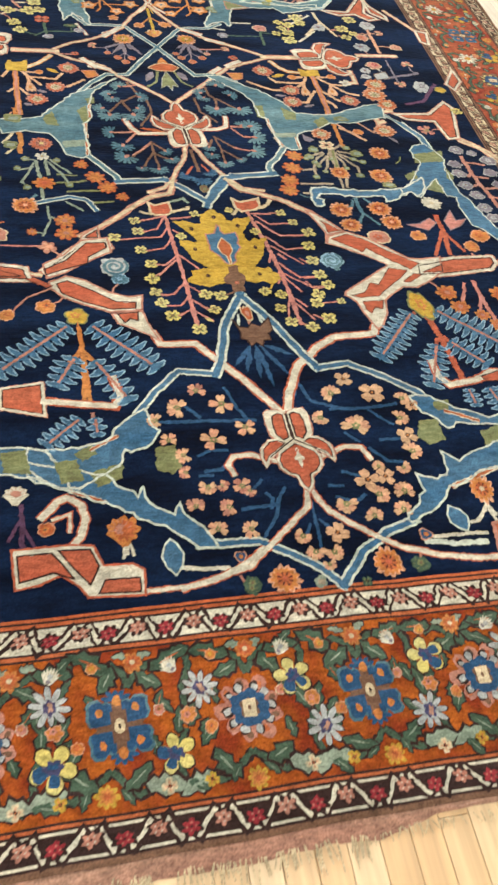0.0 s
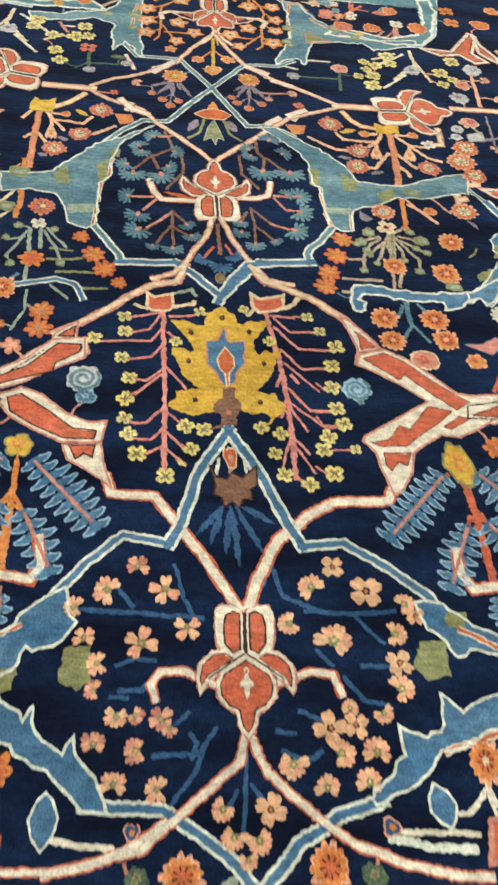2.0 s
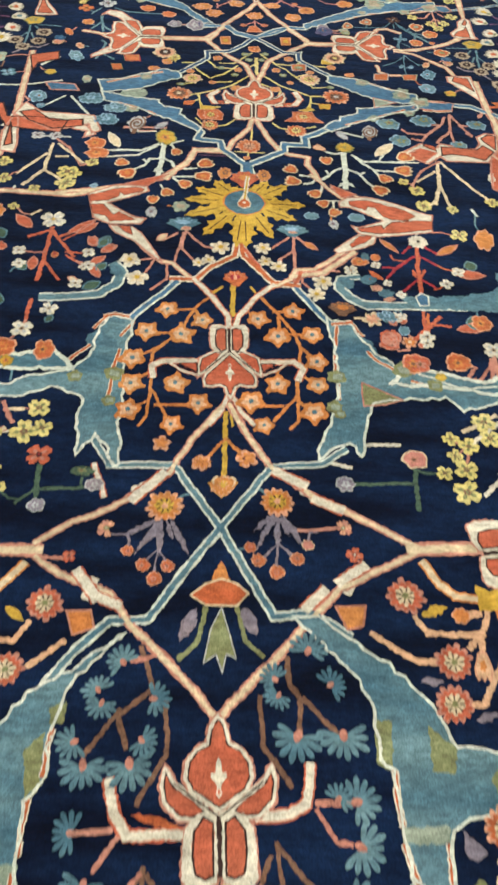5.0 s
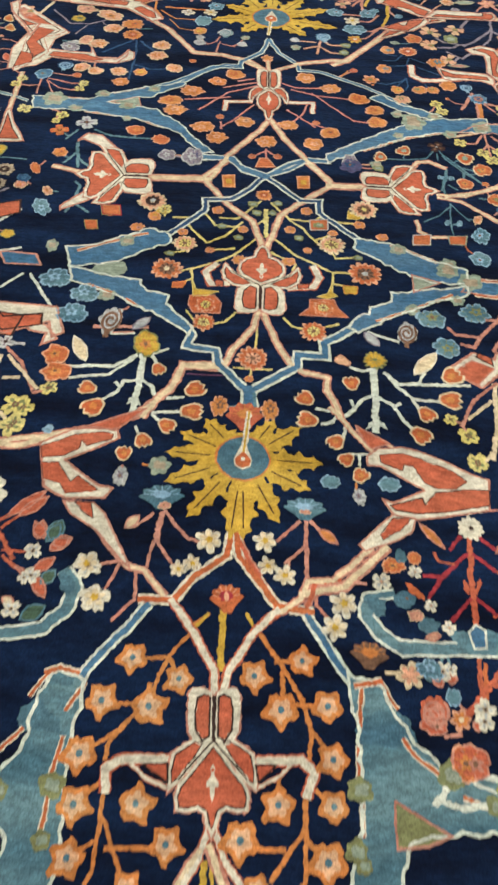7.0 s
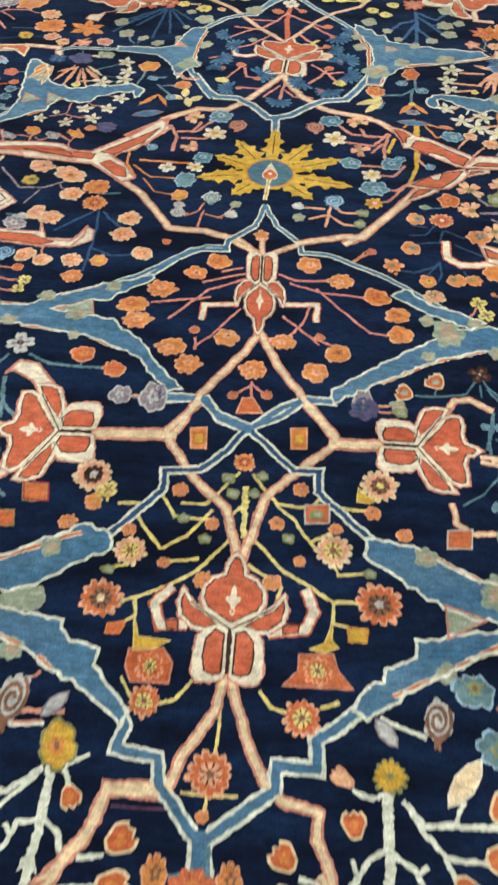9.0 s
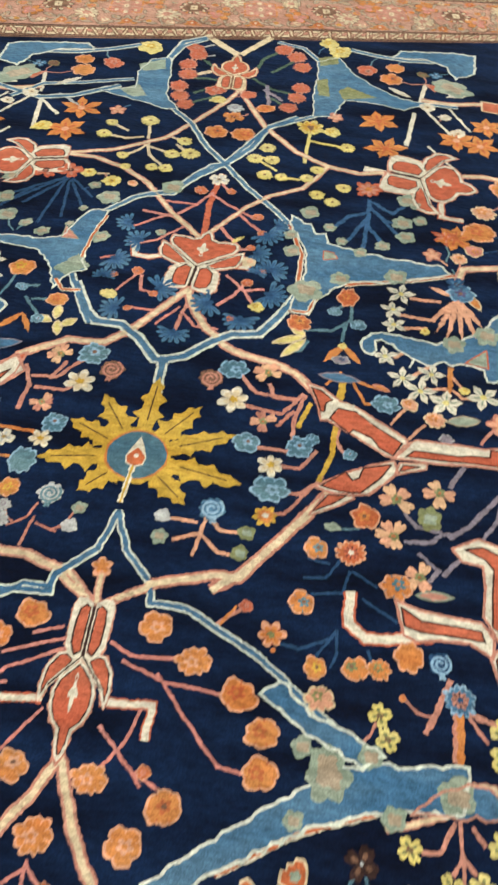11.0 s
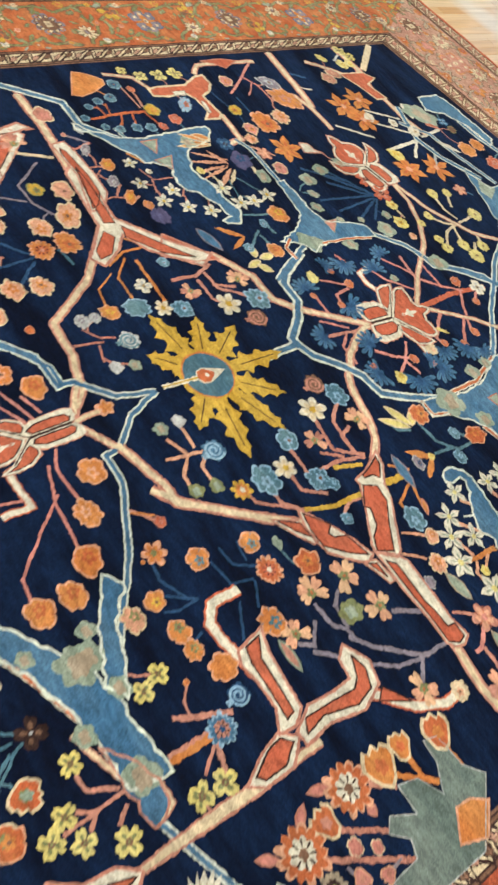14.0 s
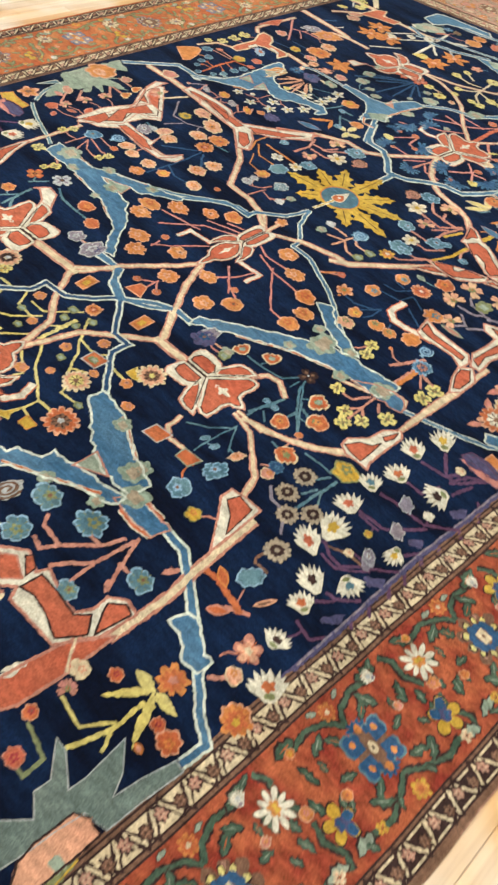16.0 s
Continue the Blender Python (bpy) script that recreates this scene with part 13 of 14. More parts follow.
# left joint of the hexagon and a crowned stem
patch("IB", 0.0045, (-0.487, -3.029), (-0.558, -3.019), (-0.673, -3.017), (-0.671, -3.092), (-0.581, -3.088), (-0.524, -3.105), (-0.444, -3.138), (-0.453, -3.081))
patch("BB", 0.001, (-0.534, -3.033), (-0.452, -3.047), (-0.444, -3.123), (-0.529, -3.092), level=4)
patch("GG", 0.002, (-0.581, -3.032), (-0.528, -3.025), (-0.518, -3.093), (-0.575, -3.082), level=5)
patch("GG", 0.002, (-0.47, -3.064), (-0.423, -3.06), (-0.408, -3.115), (-0.455, -3.122), level=5)
flower("f", "WS", -0.55, -3.146, 0.0243, turn=-1)
# candelabra plants with yellow combs beside the first medallion
patch("YY", 0.0016, (0.499, -1.26), (0.521, -1.272), (0.552, -1.266), (0.578, -1.245), (0.575, -1.305), (0.501, -1.318))
stem("K", 0.0048, (0.514, -1.288), (0.512, -1.302))
stem("K", 0.0048, (0.527, -1.286), (0.525, -1.301))
stem("K", 0.0045, (0.54, -1.284), (0.538, -1.299))
stem("K", 0.0045, (0.553, -1.283), (0.552, -1.297))
stem("K", 0.0048, (0.567, -1.281), (0.565, -1.296))
vine("OC", 0.0212, (0.401, -1.216), (0.427, -1.26), (0.455, -1.287), (0.499, -1.29), core=0.62)
vine("OS", 0.021, (0.543, -1.313), (0.545, -1.418), (0.543, -1.517), (0.54, -1.575), core=0.5)
stem("p", 0.0121, (0.516, -1.317), (0.496, -1.368), (0.389, -1.369), (0.369, -1.335))
stem("p", 0.0121, (0.499, -1.36), (0.486, -1.421))
stem("p", 0.0129, (0.467, -1.396), (0.496, -1.368))
stem("p", 0.012, (0.527, -1.42), (0.495, -1.477), (0.478, -1.505), (0.456, -1.508))
stem("p", 0.0121, (0.557, -1.32), (0.603, -1.371), (0.652, -1.429), (0.692, -1.44))
stem("p", 0.0121, (0.601, -1.373), (0.595, -1.412))
stem("p", 0.0121, (0.603, -1.371), (0.655, -1.369))
stem("p", 0.0129, (0.563, -1.317), (0.611, -1.313))
stem("p", 0.0129, (0.474, -1.326), (0.501, -1.323))
stem("p", 0.012, (0.551, -1.417), (0.589, -1.467), (0.609, -1.487))
stem("p", 0.0121, (0.553, -1.486), (0.577, -1.513), (0.58, -1.535))
stem("p", 0.0121, (0.28, -1.374), (0.362, -1.428), (0.399, -1.427))
flower("e", "O", 0.618, -1.312, 0.0177)
flower("e", "O", 0.461, -1.329, 0.0177)
flower("u", "pO", 0.488, -1.432, 0.0197, tall=1.63)
flower("u", "pO", 0.594, -1.424, 0.0197, tall=1.64)
flower("o", "RCG", 0.354, -1.291, 0.0378)
flower("o", "RCG", 0.433, -1.427, 0.0354)
flower("o", "RCG", 0.423, -1.508, 0.0354)
flower("o", "RCG", 0.646, -1.483, 0.0354)
blade("Y", 0.381, -1.332, 0.436, -1.31, 0.021)
flower("q", "WC", 0.663, -1.356, 0.0242)
blade("V", 0.365, -1.466, 0.41, -1.466, 0.017)
blade("V", 0.458, -1.537, 0.5, -1.521, 0.018)
stem("p", 0.0105, (0.555, -1.67), (0.598, -1.705), (0.632, -1.747))
flower("e", "O", 0.621, -1.697, 0.0168)
patch("YY", 0.0016, (-0.564, -1.366), (-0.565, -1.326), (-0.556, -1.298), (-0.54, -1.315), (-0.512, -1.307), (-0.495, -1.294), (-0.493, -1.345), (-0.495, -1.371), (-0.557, -1.375))
stem("K", 0.0042, (-0.558, -1.336), (-0.555, -1.35))
stem("K", 0.0042, (-0.545, -1.334), (-0.542, -1.348))
stem("K", 0.0042, (-0.531, -1.332), (-0.529, -1.346))
stem("K", 0.0042, (-0.518, -1.33), (-0.515, -1.345))
stem("K", 0.0042, (-0.505, -1.329), (-0.502, -1.343))
vine("OC", 0.0212, (-0.491, -1.342), (-0.466, -1.32), (-0.441, -1.294), (-0.414, -1.256), core=0.62)
vine("OS", 0.0183, (-0.533, -1.376), (-0.531, -1.469), (-0.527, -1.554), (-0.523, -1.647), core=0.5)
stem("p", 0.0113, (-0.497, -1.376), (-0.465, -1.378))
stem("p", 0.0113, (-0.509, -1.376), (-0.491, -1.409), (-0.401, -1.416), (-0.378, -1.378))
stem("p", 0.0104, (-0.493, -1.403), (-0.489, -1.457))
stem("p", 0.0104, (-0.488, -1.409), (-0.451, -1.46))
stem("p", 0.0105, (-0.365, -1.466), (-0.305, -1.414))
stem("p", 0.0104, (-0.52, -1.488), (-0.494, -1.525))
stem("p", 0.0104, (-0.557, -1.375), (-0.578, -1.413))
stem("p", 0.0104, (-0.538, -1.49), (-0.556, -1.512))
flower("e", "O", -0.455, -1.377, 0.0154)
flower("u", "pO", -0.485, -1.481, 0.0182, tall=1.70)
flower("o", "RCG", -0.355, -1.338, 0.0354)
flower("o", "RCG", -0.403, -1.474, 0.0329)
flower("o", "RCG", -0.465, -1.557, 0.0329)
blade("Y", -0.388, -1.375, -0.429, -1.348, 0.017)
blade("V", -0.432, -1.511, -0.465, -1.495, 0.017)
blade("V", -0.48, -1.596, -0.51, -1.584, 0.0158)
vine("gG", 0.0169, (0.49, -1.822), (0.482, -1.917), core=0.6)
stem("g", 0.0108, (0.337, -2.012), (0.44, -2.01))
stem("g", 0.0108, (0.333, -2.062), (0.354, -2.062))
# ivory plants with tulips on both sides of the first sun
stem("I", 0.0177, (0.317, 0.315), (0.318, 0.225), (0.314, 0.117))
stem("I", 0.0099, (0.344, 0.305), (0.38, 0.273), (0.559, 0.282))
stem("I", 0.009, (0.35, 0.302), (0.38, 0.257), (0.411, 0.226), (0.477, 0.222))
stem("I", 0.009, (0.411, 0.226), (0.422, 0.193))
stem("I", 0.0099, (0.315, 0.229), (0.285, 0.214), (0.253, 0.167), (0.239, 0.156))
stem("I", 0.009, (0.322, 0.226), (0.358, 0.205), (0.378, 0.164), (0.405, 0.128))
stem("I", 0.0077, (0.262, 0.191), (0.257, 0.209))
stem("I", 0.007, (0.364, 0.196), (0.379, 0.209))
stem("I", 0.0088, (0.313, 0.315), (0.286, 0.308), (0.259, 0.318))
stem("I", 0.0077, (0.43, 0.281), (0.448, 0.314))
blade("I", 0.311, 0.152, 0.289, 0.118, 0.009)
blade("I", 0.32, 0.152, 0.34, 0.123, 0.009)
stem("I", 0.0088, (0.171, 0.176), (0.207, 0.17))
stem("I", 0.009, (0.183, 0.128), (0.208, 0.135), (0.222, 0.155))
stem("I", 0.008, (0.235, 0.093), (0.24, 0.121))
stem("I", 0.007, (0.271, 0.015), (0.272, 0.04))
stem("I", 0.007, (0.241, 0.044), (0.296, 0.047))
flower("o", "YG", 0.322, 0.347, 0.0298)
flower("u", "p", 0.24, 0.337, 0.0166, tall=1.46)
flower("s", "XA", 0.412, 0.451, 0.0277, tall=1.48)
flower("u", "EO", 0.259, 0.263, 0.0241)
flower("u", "EO", 0.144, 0.203, 0.0261)
flower("u", "EO", 0.15, 0.137, 0.027)
flower("u", "EO", 0.216, 0.078, 0.0241)
flower("u", "EO", 0.442, 0.18, 0.0251)
flower("u", "EO", 0.421, 0.113, 0.0291)
flower("u", "EO", 0.504, 0.229, 0.0322)
flower("u", "EO", 0.516, 0.308, 0.0322)
flower("u", "EO", 0.241, 0.028, 0.0211)
flower("u", "EO", 0.272, -0.016, 0.0226)
vine("SC", 0.0151, (0.207, 0.179), (0.24, 0.137), (0.276, 0.087), (0.308, 0.051))
vine("SC", 0.009, (0.269, 0.117), (0.311, 0.09), (0.349, 0.075))
stem("I", 0.0155, (-0.269, 0.318), (-0.267, 0.222), (-0.272, 0.129))
stem("I", 0.0099, (-0.285, 0.311), (-0.335, 0.271), (-0.465, 0.26))
stem("I", 0.008, (-0.291, 0.301), (-0.344, 0.243), (-0.439, 0.224))
stem("I", 0.0088, (-0.248, 0.321), (-0.208, 0.341))
stem("I", 0.0088, (-0.246, 0.313), (-0.234, 0.289))
stem("I", 0.009, (-0.268, 0.23), (-0.305, 0.223), (-0.319, 0.186), (-0.353, 0.158))
stem("I", 0.0077, (-0.312, 0.203), (-0.326, 0.217))
stem("I", 0.009, (-0.26, 0.229), (-0.234, 0.211), (-0.225, 0.186))
stem("I", 0.008, (-0.225, 0.132), (-0.153, 0.138))
stem("I", 0.008, (-0.224, 0.125), (-0.205, 0.106))
stem("I", 0.0088, (-0.194, 0.179), (-0.154, 0.185))
stem("I", 0.007, (-0.259, 0.084), (-0.247, 0.064))
blade("I", -0.272, 0.176, -0.288, 0.149, 0.01)
blade("I", -0.275, 0.176, -0.254, 0.148, 0.01)
flower("s", "XA", -0.368, 0.427, 0.0301, tall=1.60)
stem("I", 0.0077, (-0.371, 0.387), (-0.358, 0.383), (-0.302, 0.387))
flower("u", "EO", -0.226, 0.269, 0.0211)
flower("u", "EO", -0.128, 0.209, 0.0287)
flower("u", "EO", -0.131, 0.14, 0.0298)
flower("u", "EO", -0.186, 0.093, 0.0241)
flower("u", "EO", -0.236, 0.046, 0.0231)
flower("u", "EO", -0.274, 0.004, 0.0217)
flower("u", "EO", -0.367, 0.137, 0.0309)
flower("u", "EO", -0.389, 0.193, 0.024)
# forked blue leaf of the upper diamond
patch("IB", 0.0045, (-0.791, 1.465), (-0.602, 1.467), (-0.538, 1.508), (-0.417, 1.566), (-0.347, 1.59), (-0.291, 1.618), (-0.28, 1.6), (-0.328, 1.567), (-0.367, 1.533), (-0.394, 1.5), (-0.434, 1.499), (-0.534, 1.458), (-0.426, 1.442), (-0.367, 1.433), (-0.345, 1.409), (-0.281, 1.366), (-0.258, 1.329), (-0.211, 1.268), (-0.154, 1.21), (-0.186, 1.2), (-0.235, 1.247), (-0.27, 1.3), (-0.323, 1.328), (-0.413, 1.363), (-0.495, 1.38), (-0.605, 1.395), (-0.769, 1.394))
patch("SH", 0.003, (-0.528, 1.459), (-0.434, 1.501), (-0.419, 1.447))
vine("IB", 0.0192, (-0.304, 1.605), (-0.234, 1.69), (-0.156, 1.753), (-0.102, 1.754), (-0.093, 1.785), (-0.032, 1.85))
flower("e", "H", -0.626, 1.408, 0.0156)
flower("e", "H", -0.548, 1.502, 0.0165)
flower("e", "H", -0.386, 1.558, 0.021)
flower("e", "H", -0.456, 1.367, 0.0166)
vine("WE", 0.0085, (-0.596, 1.39), (-0.494, 1.377), level=4)
vine("WE", 0.0084, (-0.675, 1.471), (-0.601, 1.465), level=4)
vine("WE", 0.0091, (-0.518, 1.516), (-0.423, 1.56), level=4)
vine("WE", 0.0084, (-0.413, 1.361), (-0.33, 1.327), level=4)
# wine-red tree with a white head, leaves and blossoms
stem("R", 0.0121, (0.505, -0.164), (0.497, -0.263), (0.494, -0.371))
stem("M", 0.0088, (0.496, -0.202), (0.463, -0.233), (0.433, -0.264), (0.404, -0.311))
stem("M", 0.008, (0.433, -0.261), (0.396, -0.26))
stem("M", 0.008, (0.508, -0.201), (0.551, -0.24))
stem("M", 0.008, (0.491, -0.309), (0.463, -0.337), (0.448, -0.36))
stem("M", 0.008, (0.504, -0.308), (0.539, -0.34))
stem("M", 0.0088, (0.486, -0.161), (0.459, -0.193))
stem("M", 0.0088, (0.527, -0.157), (0.557, -0.187))
stem("R", 0.007, (0.425, -0.205), (0.431, -0.224), (0.463, -0.228))
blade("R", 0.487, -0.3, 0.483, -0.264, 0.0121)
blade("R", 0.504, -0.298, 0.516, -0.261, 0.0111)
blade("SO", 0.398, -0.135, 0.447, -0.192, 0.0188)
flower("o", "WK", 0.511, -0.138, 0.0298)
flower("q", "WS", 0.378, -0.254, 0.0155)
flower("q", "WS", 0.405, -0.33, 0.0141)
flower("q", "WS", 0.438, -0.376, 0.0151)
flower("q", "WS", 0.305, -0.282, 0.0211)
flower("e", "E", 0.332, -0.242, 0.0265, tall=0.75)
flower("e", "E", 0.379, -0.221, 0.0144, tall=1.15)
blade("E", 0.353, -0.278, 0.395, -0.319, 0.0171)
flower("e", "t", 0.35, -0.22, 0.0133, tall=1.49)
flower("e", "t", 0.352, -0.32, 0.0242, tall=0.83)
flower("e", "t", 0.396, -0.373, 0.0231, tall=0.78)
flower("e", "S", 0.373, -0.354, 0.0176, tall=0.74)
flower("e", "S", 0.406, -0.394, 0.0141, tall=0.64)
# red hooked figure at the foot of the field
vine("RW", 0.021, (-0.497, -3.202), (-0.469, -3.168), (-0.447, -3.158), (-0.42, -3.178), (-0.411, -3.214), (-0.426, -3.258), (-0.443, -3.281), core=0.7)
vine("RW", 0.0121, (-0.477, -3.209), (-0.443, -3.2), (-0.446, -3.24), core=0.5)
patch("RW", 0.004, (-0.56, -3.275), (-0.445, -3.273), (-0.401, -3.28), (-0.384, -3.327), (-0.327, -3.329), (-0.305, -3.344), (-0.309, -3.401), (-0.418, -3.394), (-0.433, -3.369), (-0.467, -3.341), (-0.508, -3.358), (-0.553, -3.364))
patch("KR", 0.003, (-0.469, -3.285), (-0.408, -3.288), (-0.393, -3.328), (-0.412, -3.368), (-0.445, -3.324))
patch("KR", 0.003, (-0.549, -3.29), (-0.483, -3.289), (-0.461, -3.32), (-0.441, -3.353), (-0.481, -3.334), (-0.545, -3.349))
patch("KR", 0.003, (-0.383, -3.36), (-0.316, -3.362), (-0.317, -3.393), (-0.397, -3.388))
vine("RW", 0.014, (-0.299, -3.392), (-0.225, -3.393), (-0.159, -3.378), (-0.099, -3.351), (-0.058, -3.321), core=0.62)
face_away()

# ---- borders ----
def side_point(side, s, v):
    """A point on a border side: s from corner to corner, v from the field (0) out to the edge (1)."""
    a0, a1, b0, b1 = (Vector(p) for p in (INNER[side], INNER[(side + 1) % 4], OUTER[side], OUTER[(side + 1) % 4]))
    d = (a1 - a0).normalized()
    wave = 0.006 * noise.noise((s * (a1 - a0).length * 1.3, side * 7.0, 0)) + 0.0025 * noise.noise((s * (a1 - a0).length * 9, side * 3.0, v * 2))
    return a0.lerp(a1, s).lerp(b0.lerp(b1, s), v) + Vector((d.y, -d.x)) * wave


def strip(name, side, v0, v1, z, dye, parent, label=""):
    bm = bmesh.new()
    n = 150
    lo = [bm.verts.new((*side_point(side, i / n, v0), z)) for i in range(n + 1)]
    hi = [bm.verts.new((*side_point(side, i / n, v1), z)) for i in range(n + 1)]
    for i in range(n):
        bm.faces.new((hi[i], hi[i + 1], lo[i + 1], lo[i]))
    return part(name, bm, DYE[dye], parent, label)


def guard(side, v0, v1, parent):
    """A guard stripe: an ivory zigzag with dark hooked edges, and a dark-rimmed rose in each of its bays."""
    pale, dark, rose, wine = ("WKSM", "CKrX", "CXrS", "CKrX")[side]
    ob = strip("guard_stripe", side, v0, v1, TOP + 0.0004, pale if v0 < 0.5 else dark, parent, "ivory guard stripe with roses and a dark zigzag line" if v0 < 0.5 else "dark guard stripe with roses and an ivory zigzag line")
    for k in () if v0 < 0.5 else (0.05, 0.95):
        strip("guard_line", side, v0 + (v1 - v0) * (k - 0.05), v0 + (v1 - v0) * (k + 0.05), TOP + 0.0006, pale, ob)
    length = (side_point(side, 1, v0) - side_point(side, 0, v0)).length
    n = round(length / (0.053 if side == 0 else 0.04))
    at = lambda s, k: tuple(side_point(side, s / n, v0 + (v1 - v0) * k))
    bm = bmesh.new()
    wide = (side_point(side, 0.5, v1) - side_point(side, 0.5, v0)).length
    for i in range(n):
        a, b = (0.1, 0.9) if i % 2 else (0.9, 0.1)
        j = bits.uniform(-0.06, 0.06)
        # slanting band with dark edges, hooked at both ends
        line = [at(i - 0.12, a + (b - a) * 0.16), at(i + 0.02, a + (b - a) * 0.03), at(i + 0.1, a + (b - a) * 0.2), at(i + 0.26 + j, 0.5), at(i + 0.38, b - (b - a) * 0.2), at(i + 0.48, b - (b - a) * 0.03), at(i + 0.6, b - (b - a) * 0.16)]
        ribbon(bm, line, wide * 0.42, TOP + 0.0007, 1, wobble=0.0008)
        ribbon(bm, line, wide * 0.15, TOP + 0.001, 0)
        c, h, tint = i + 0.76, 0.5 + (0.07 if i % 2 else -0.07), 2 + i % 2
        face(bm, [at(c + p * 1.05, h + q) for p, q in lobed(8, 0.4, 0.27, 1, per=3, jag=0.04)], TOP + 0.0012, 1)
        face(bm, [at(c + p * 1.05, h + q) for p, q in lobed(6, 0.3, 0.17, 1, per=4, jag=0.04)], TOP + 0.0015, tint)
        for k in range(4):
            e = math.tau * (k + 0.25) / 4 + j * 9
            face(bm, [at(c + 0.14 * math.cos(e) + p, h + 0.14 * math.sin(e) + q) for p, q in ring(4, 0.04, 0.2)], TOP + 0.0017, 0 if tint == 2 else 2)
        face(bm, [at(c + p, h + q) for p, q in ring(5, 0.05, 0.1)], TOP + 0.0018, 1)
    tagged(part("meander", bm, [DYE[d] for d in (pale, dark, rose, wine)], ob, "zigzag line with small roses"), kind="stuff")


def cross_rosette(x, y, r, turn, parent, dyes="TdOXCK"):
    """A square rosette: four blue blocks with a light rim, a brown cross with an ivory heart, a blue crown at both ends."""
    if "cross" + dyes not in shapes:
        bm = bmesh.new()
        block = ((0.16, 0.1), (0.16, 0.74), (0.3, 0.84), (0.42, 0.74), (0.56, 0.9), (0.8, 0.86), (0.94, 0.74), (0.9, 0.52), (0.96, 0.3), (0.88, 0.1))
        face(bm, lobed(8, 0.98, 0.7, 0.8, per=6), 0, 3)
        for i in range(4):
            a, c = ((1, 1), (-1, 1), (-1, -1), (1, -1))[i]
            j = [(u * a + bits.uniform(-0.03, 0.03), v * c + bits.uniform(-0.03, 0.03)) for u, v in block]
            face(bm, [(u * 1.1, v * 1.1) for u, v in j], 0.0002 + 0.00002 * i, 0)
            face(bm, j, 0.0004 + 0.00002 * i, 1)
            face(bm, [(a * 0.6 + u, c * 0.54 + v * 1.3) for u, v in ring(6, 0.13, 0.25)], 0.0007, 2)
        for c in (1, -1):
            face(bm, [(u * 0.5, c * (0.86 + 0.42 * v)) for u, v in lobed(5, 1.0, 0.6, 1, span=math.pi, per=5, jag=0.04)], 0.0006, 1)
            face(bm, [(u * 0.2, c * 0.86 + v * 0.26) for u, v in ring(7, 0.8, 0.15)], 0.0008, 2)
        face(bm, [(u * 0.26, v * 0.52) for u, v in ((-1, -1), (1, -1), (1, 1), (-1, 1))], 0.0011, 3)
        face(bm, [(u * 0.18, v * 0.26) for u, v in ring(9, 1.0, 0.1)], 0.0013, 4)
        face(bm, [(u * 0.5, v) for u, v in ring(5, 0.1, 0.1)], 0.0015, 5)
        me = bpy.data.meshes.new("rosette")
        bm.to_mesh(me)
        bm.free()
        for d in dyes:
            me.materials.append(DYE[d])
        shapes["cross" + dyes] = me
    ob = new("rosette", shapes["cross" + dyes])
    ob.parent, ob.location, ob.scale = parent, (x, y, TOP + lift(5)), (r, r, 1)
    ob.rotation_euler = (0, 0, turn)


def round_rosette(x, y, r, turn, parent, dyes="SdCXAE"):
    """A round rosette: a wreath of rounded petals, a ring with small pale seeds, an ivory heart."""
    if "round" + dyes not in shapes:
        bm = bmesh.new()
        face(bm, lobed(9, 1.1, 0.72, 0.6, per=7, jag=0.05), 0, 0)
        for i in range(9):
            a = math.tau * (i + 0.5) / 9
            face(bm, petal(a, 0.7, 0.94, 0.1, 0.3), 0.0003 + 0.00001 * i, 5 if i % 2 else 3)
        for i in range(10):
            a, w = math.tau * (i + bits.uniform(-0.12, 0.12)) / 10, bits.uniform(0.1, 0.15)
            face(bm, petal(a, 0.5, 0.89, w + 0.045, 0.5), 0.0006 + 0.00001 * i, 6)
            face(bm, petal(a, 0.54, 0.84, w, 0.5), 0.0009 + 0.00001 * i, 4)
        face(bm, lobed(10, 0.66, 0.57, 0.8, per=5, start=0.35, jag=0.03), 0.0012, 1)
        face(bm, [(u * 0.85, v) for u, v in lobed(6, 0.36, 0.29, 1, per=4)], 0.0014, 3)
        face(bm, [(u * 0.22, v * 0.3) for u, v in ((-1, -0.9), (0.9, -1), (1, 1), (-0.9, 0.9))], 0.0016, 2)
        face(bm, [(u * 0.6, v) for u, v in ring(6, 0.1, 0.15)], 0.0018, 3)
        me = bpy.data.meshes.new("rosette")
        bm.to_mesh(me)
        bm.free()
        for d in dyes + "K":
            me.materials.append(DYE[d])
        shapes["round" + dyes] = me
    ob = new("rosette", shapes["round" + dyes])
    ob.parent, ob.location, ob.scale = parent, (x, y, TOP + lift(5)), (r, r, 1)
    ob.rotation_euler = (0, 0, turn)


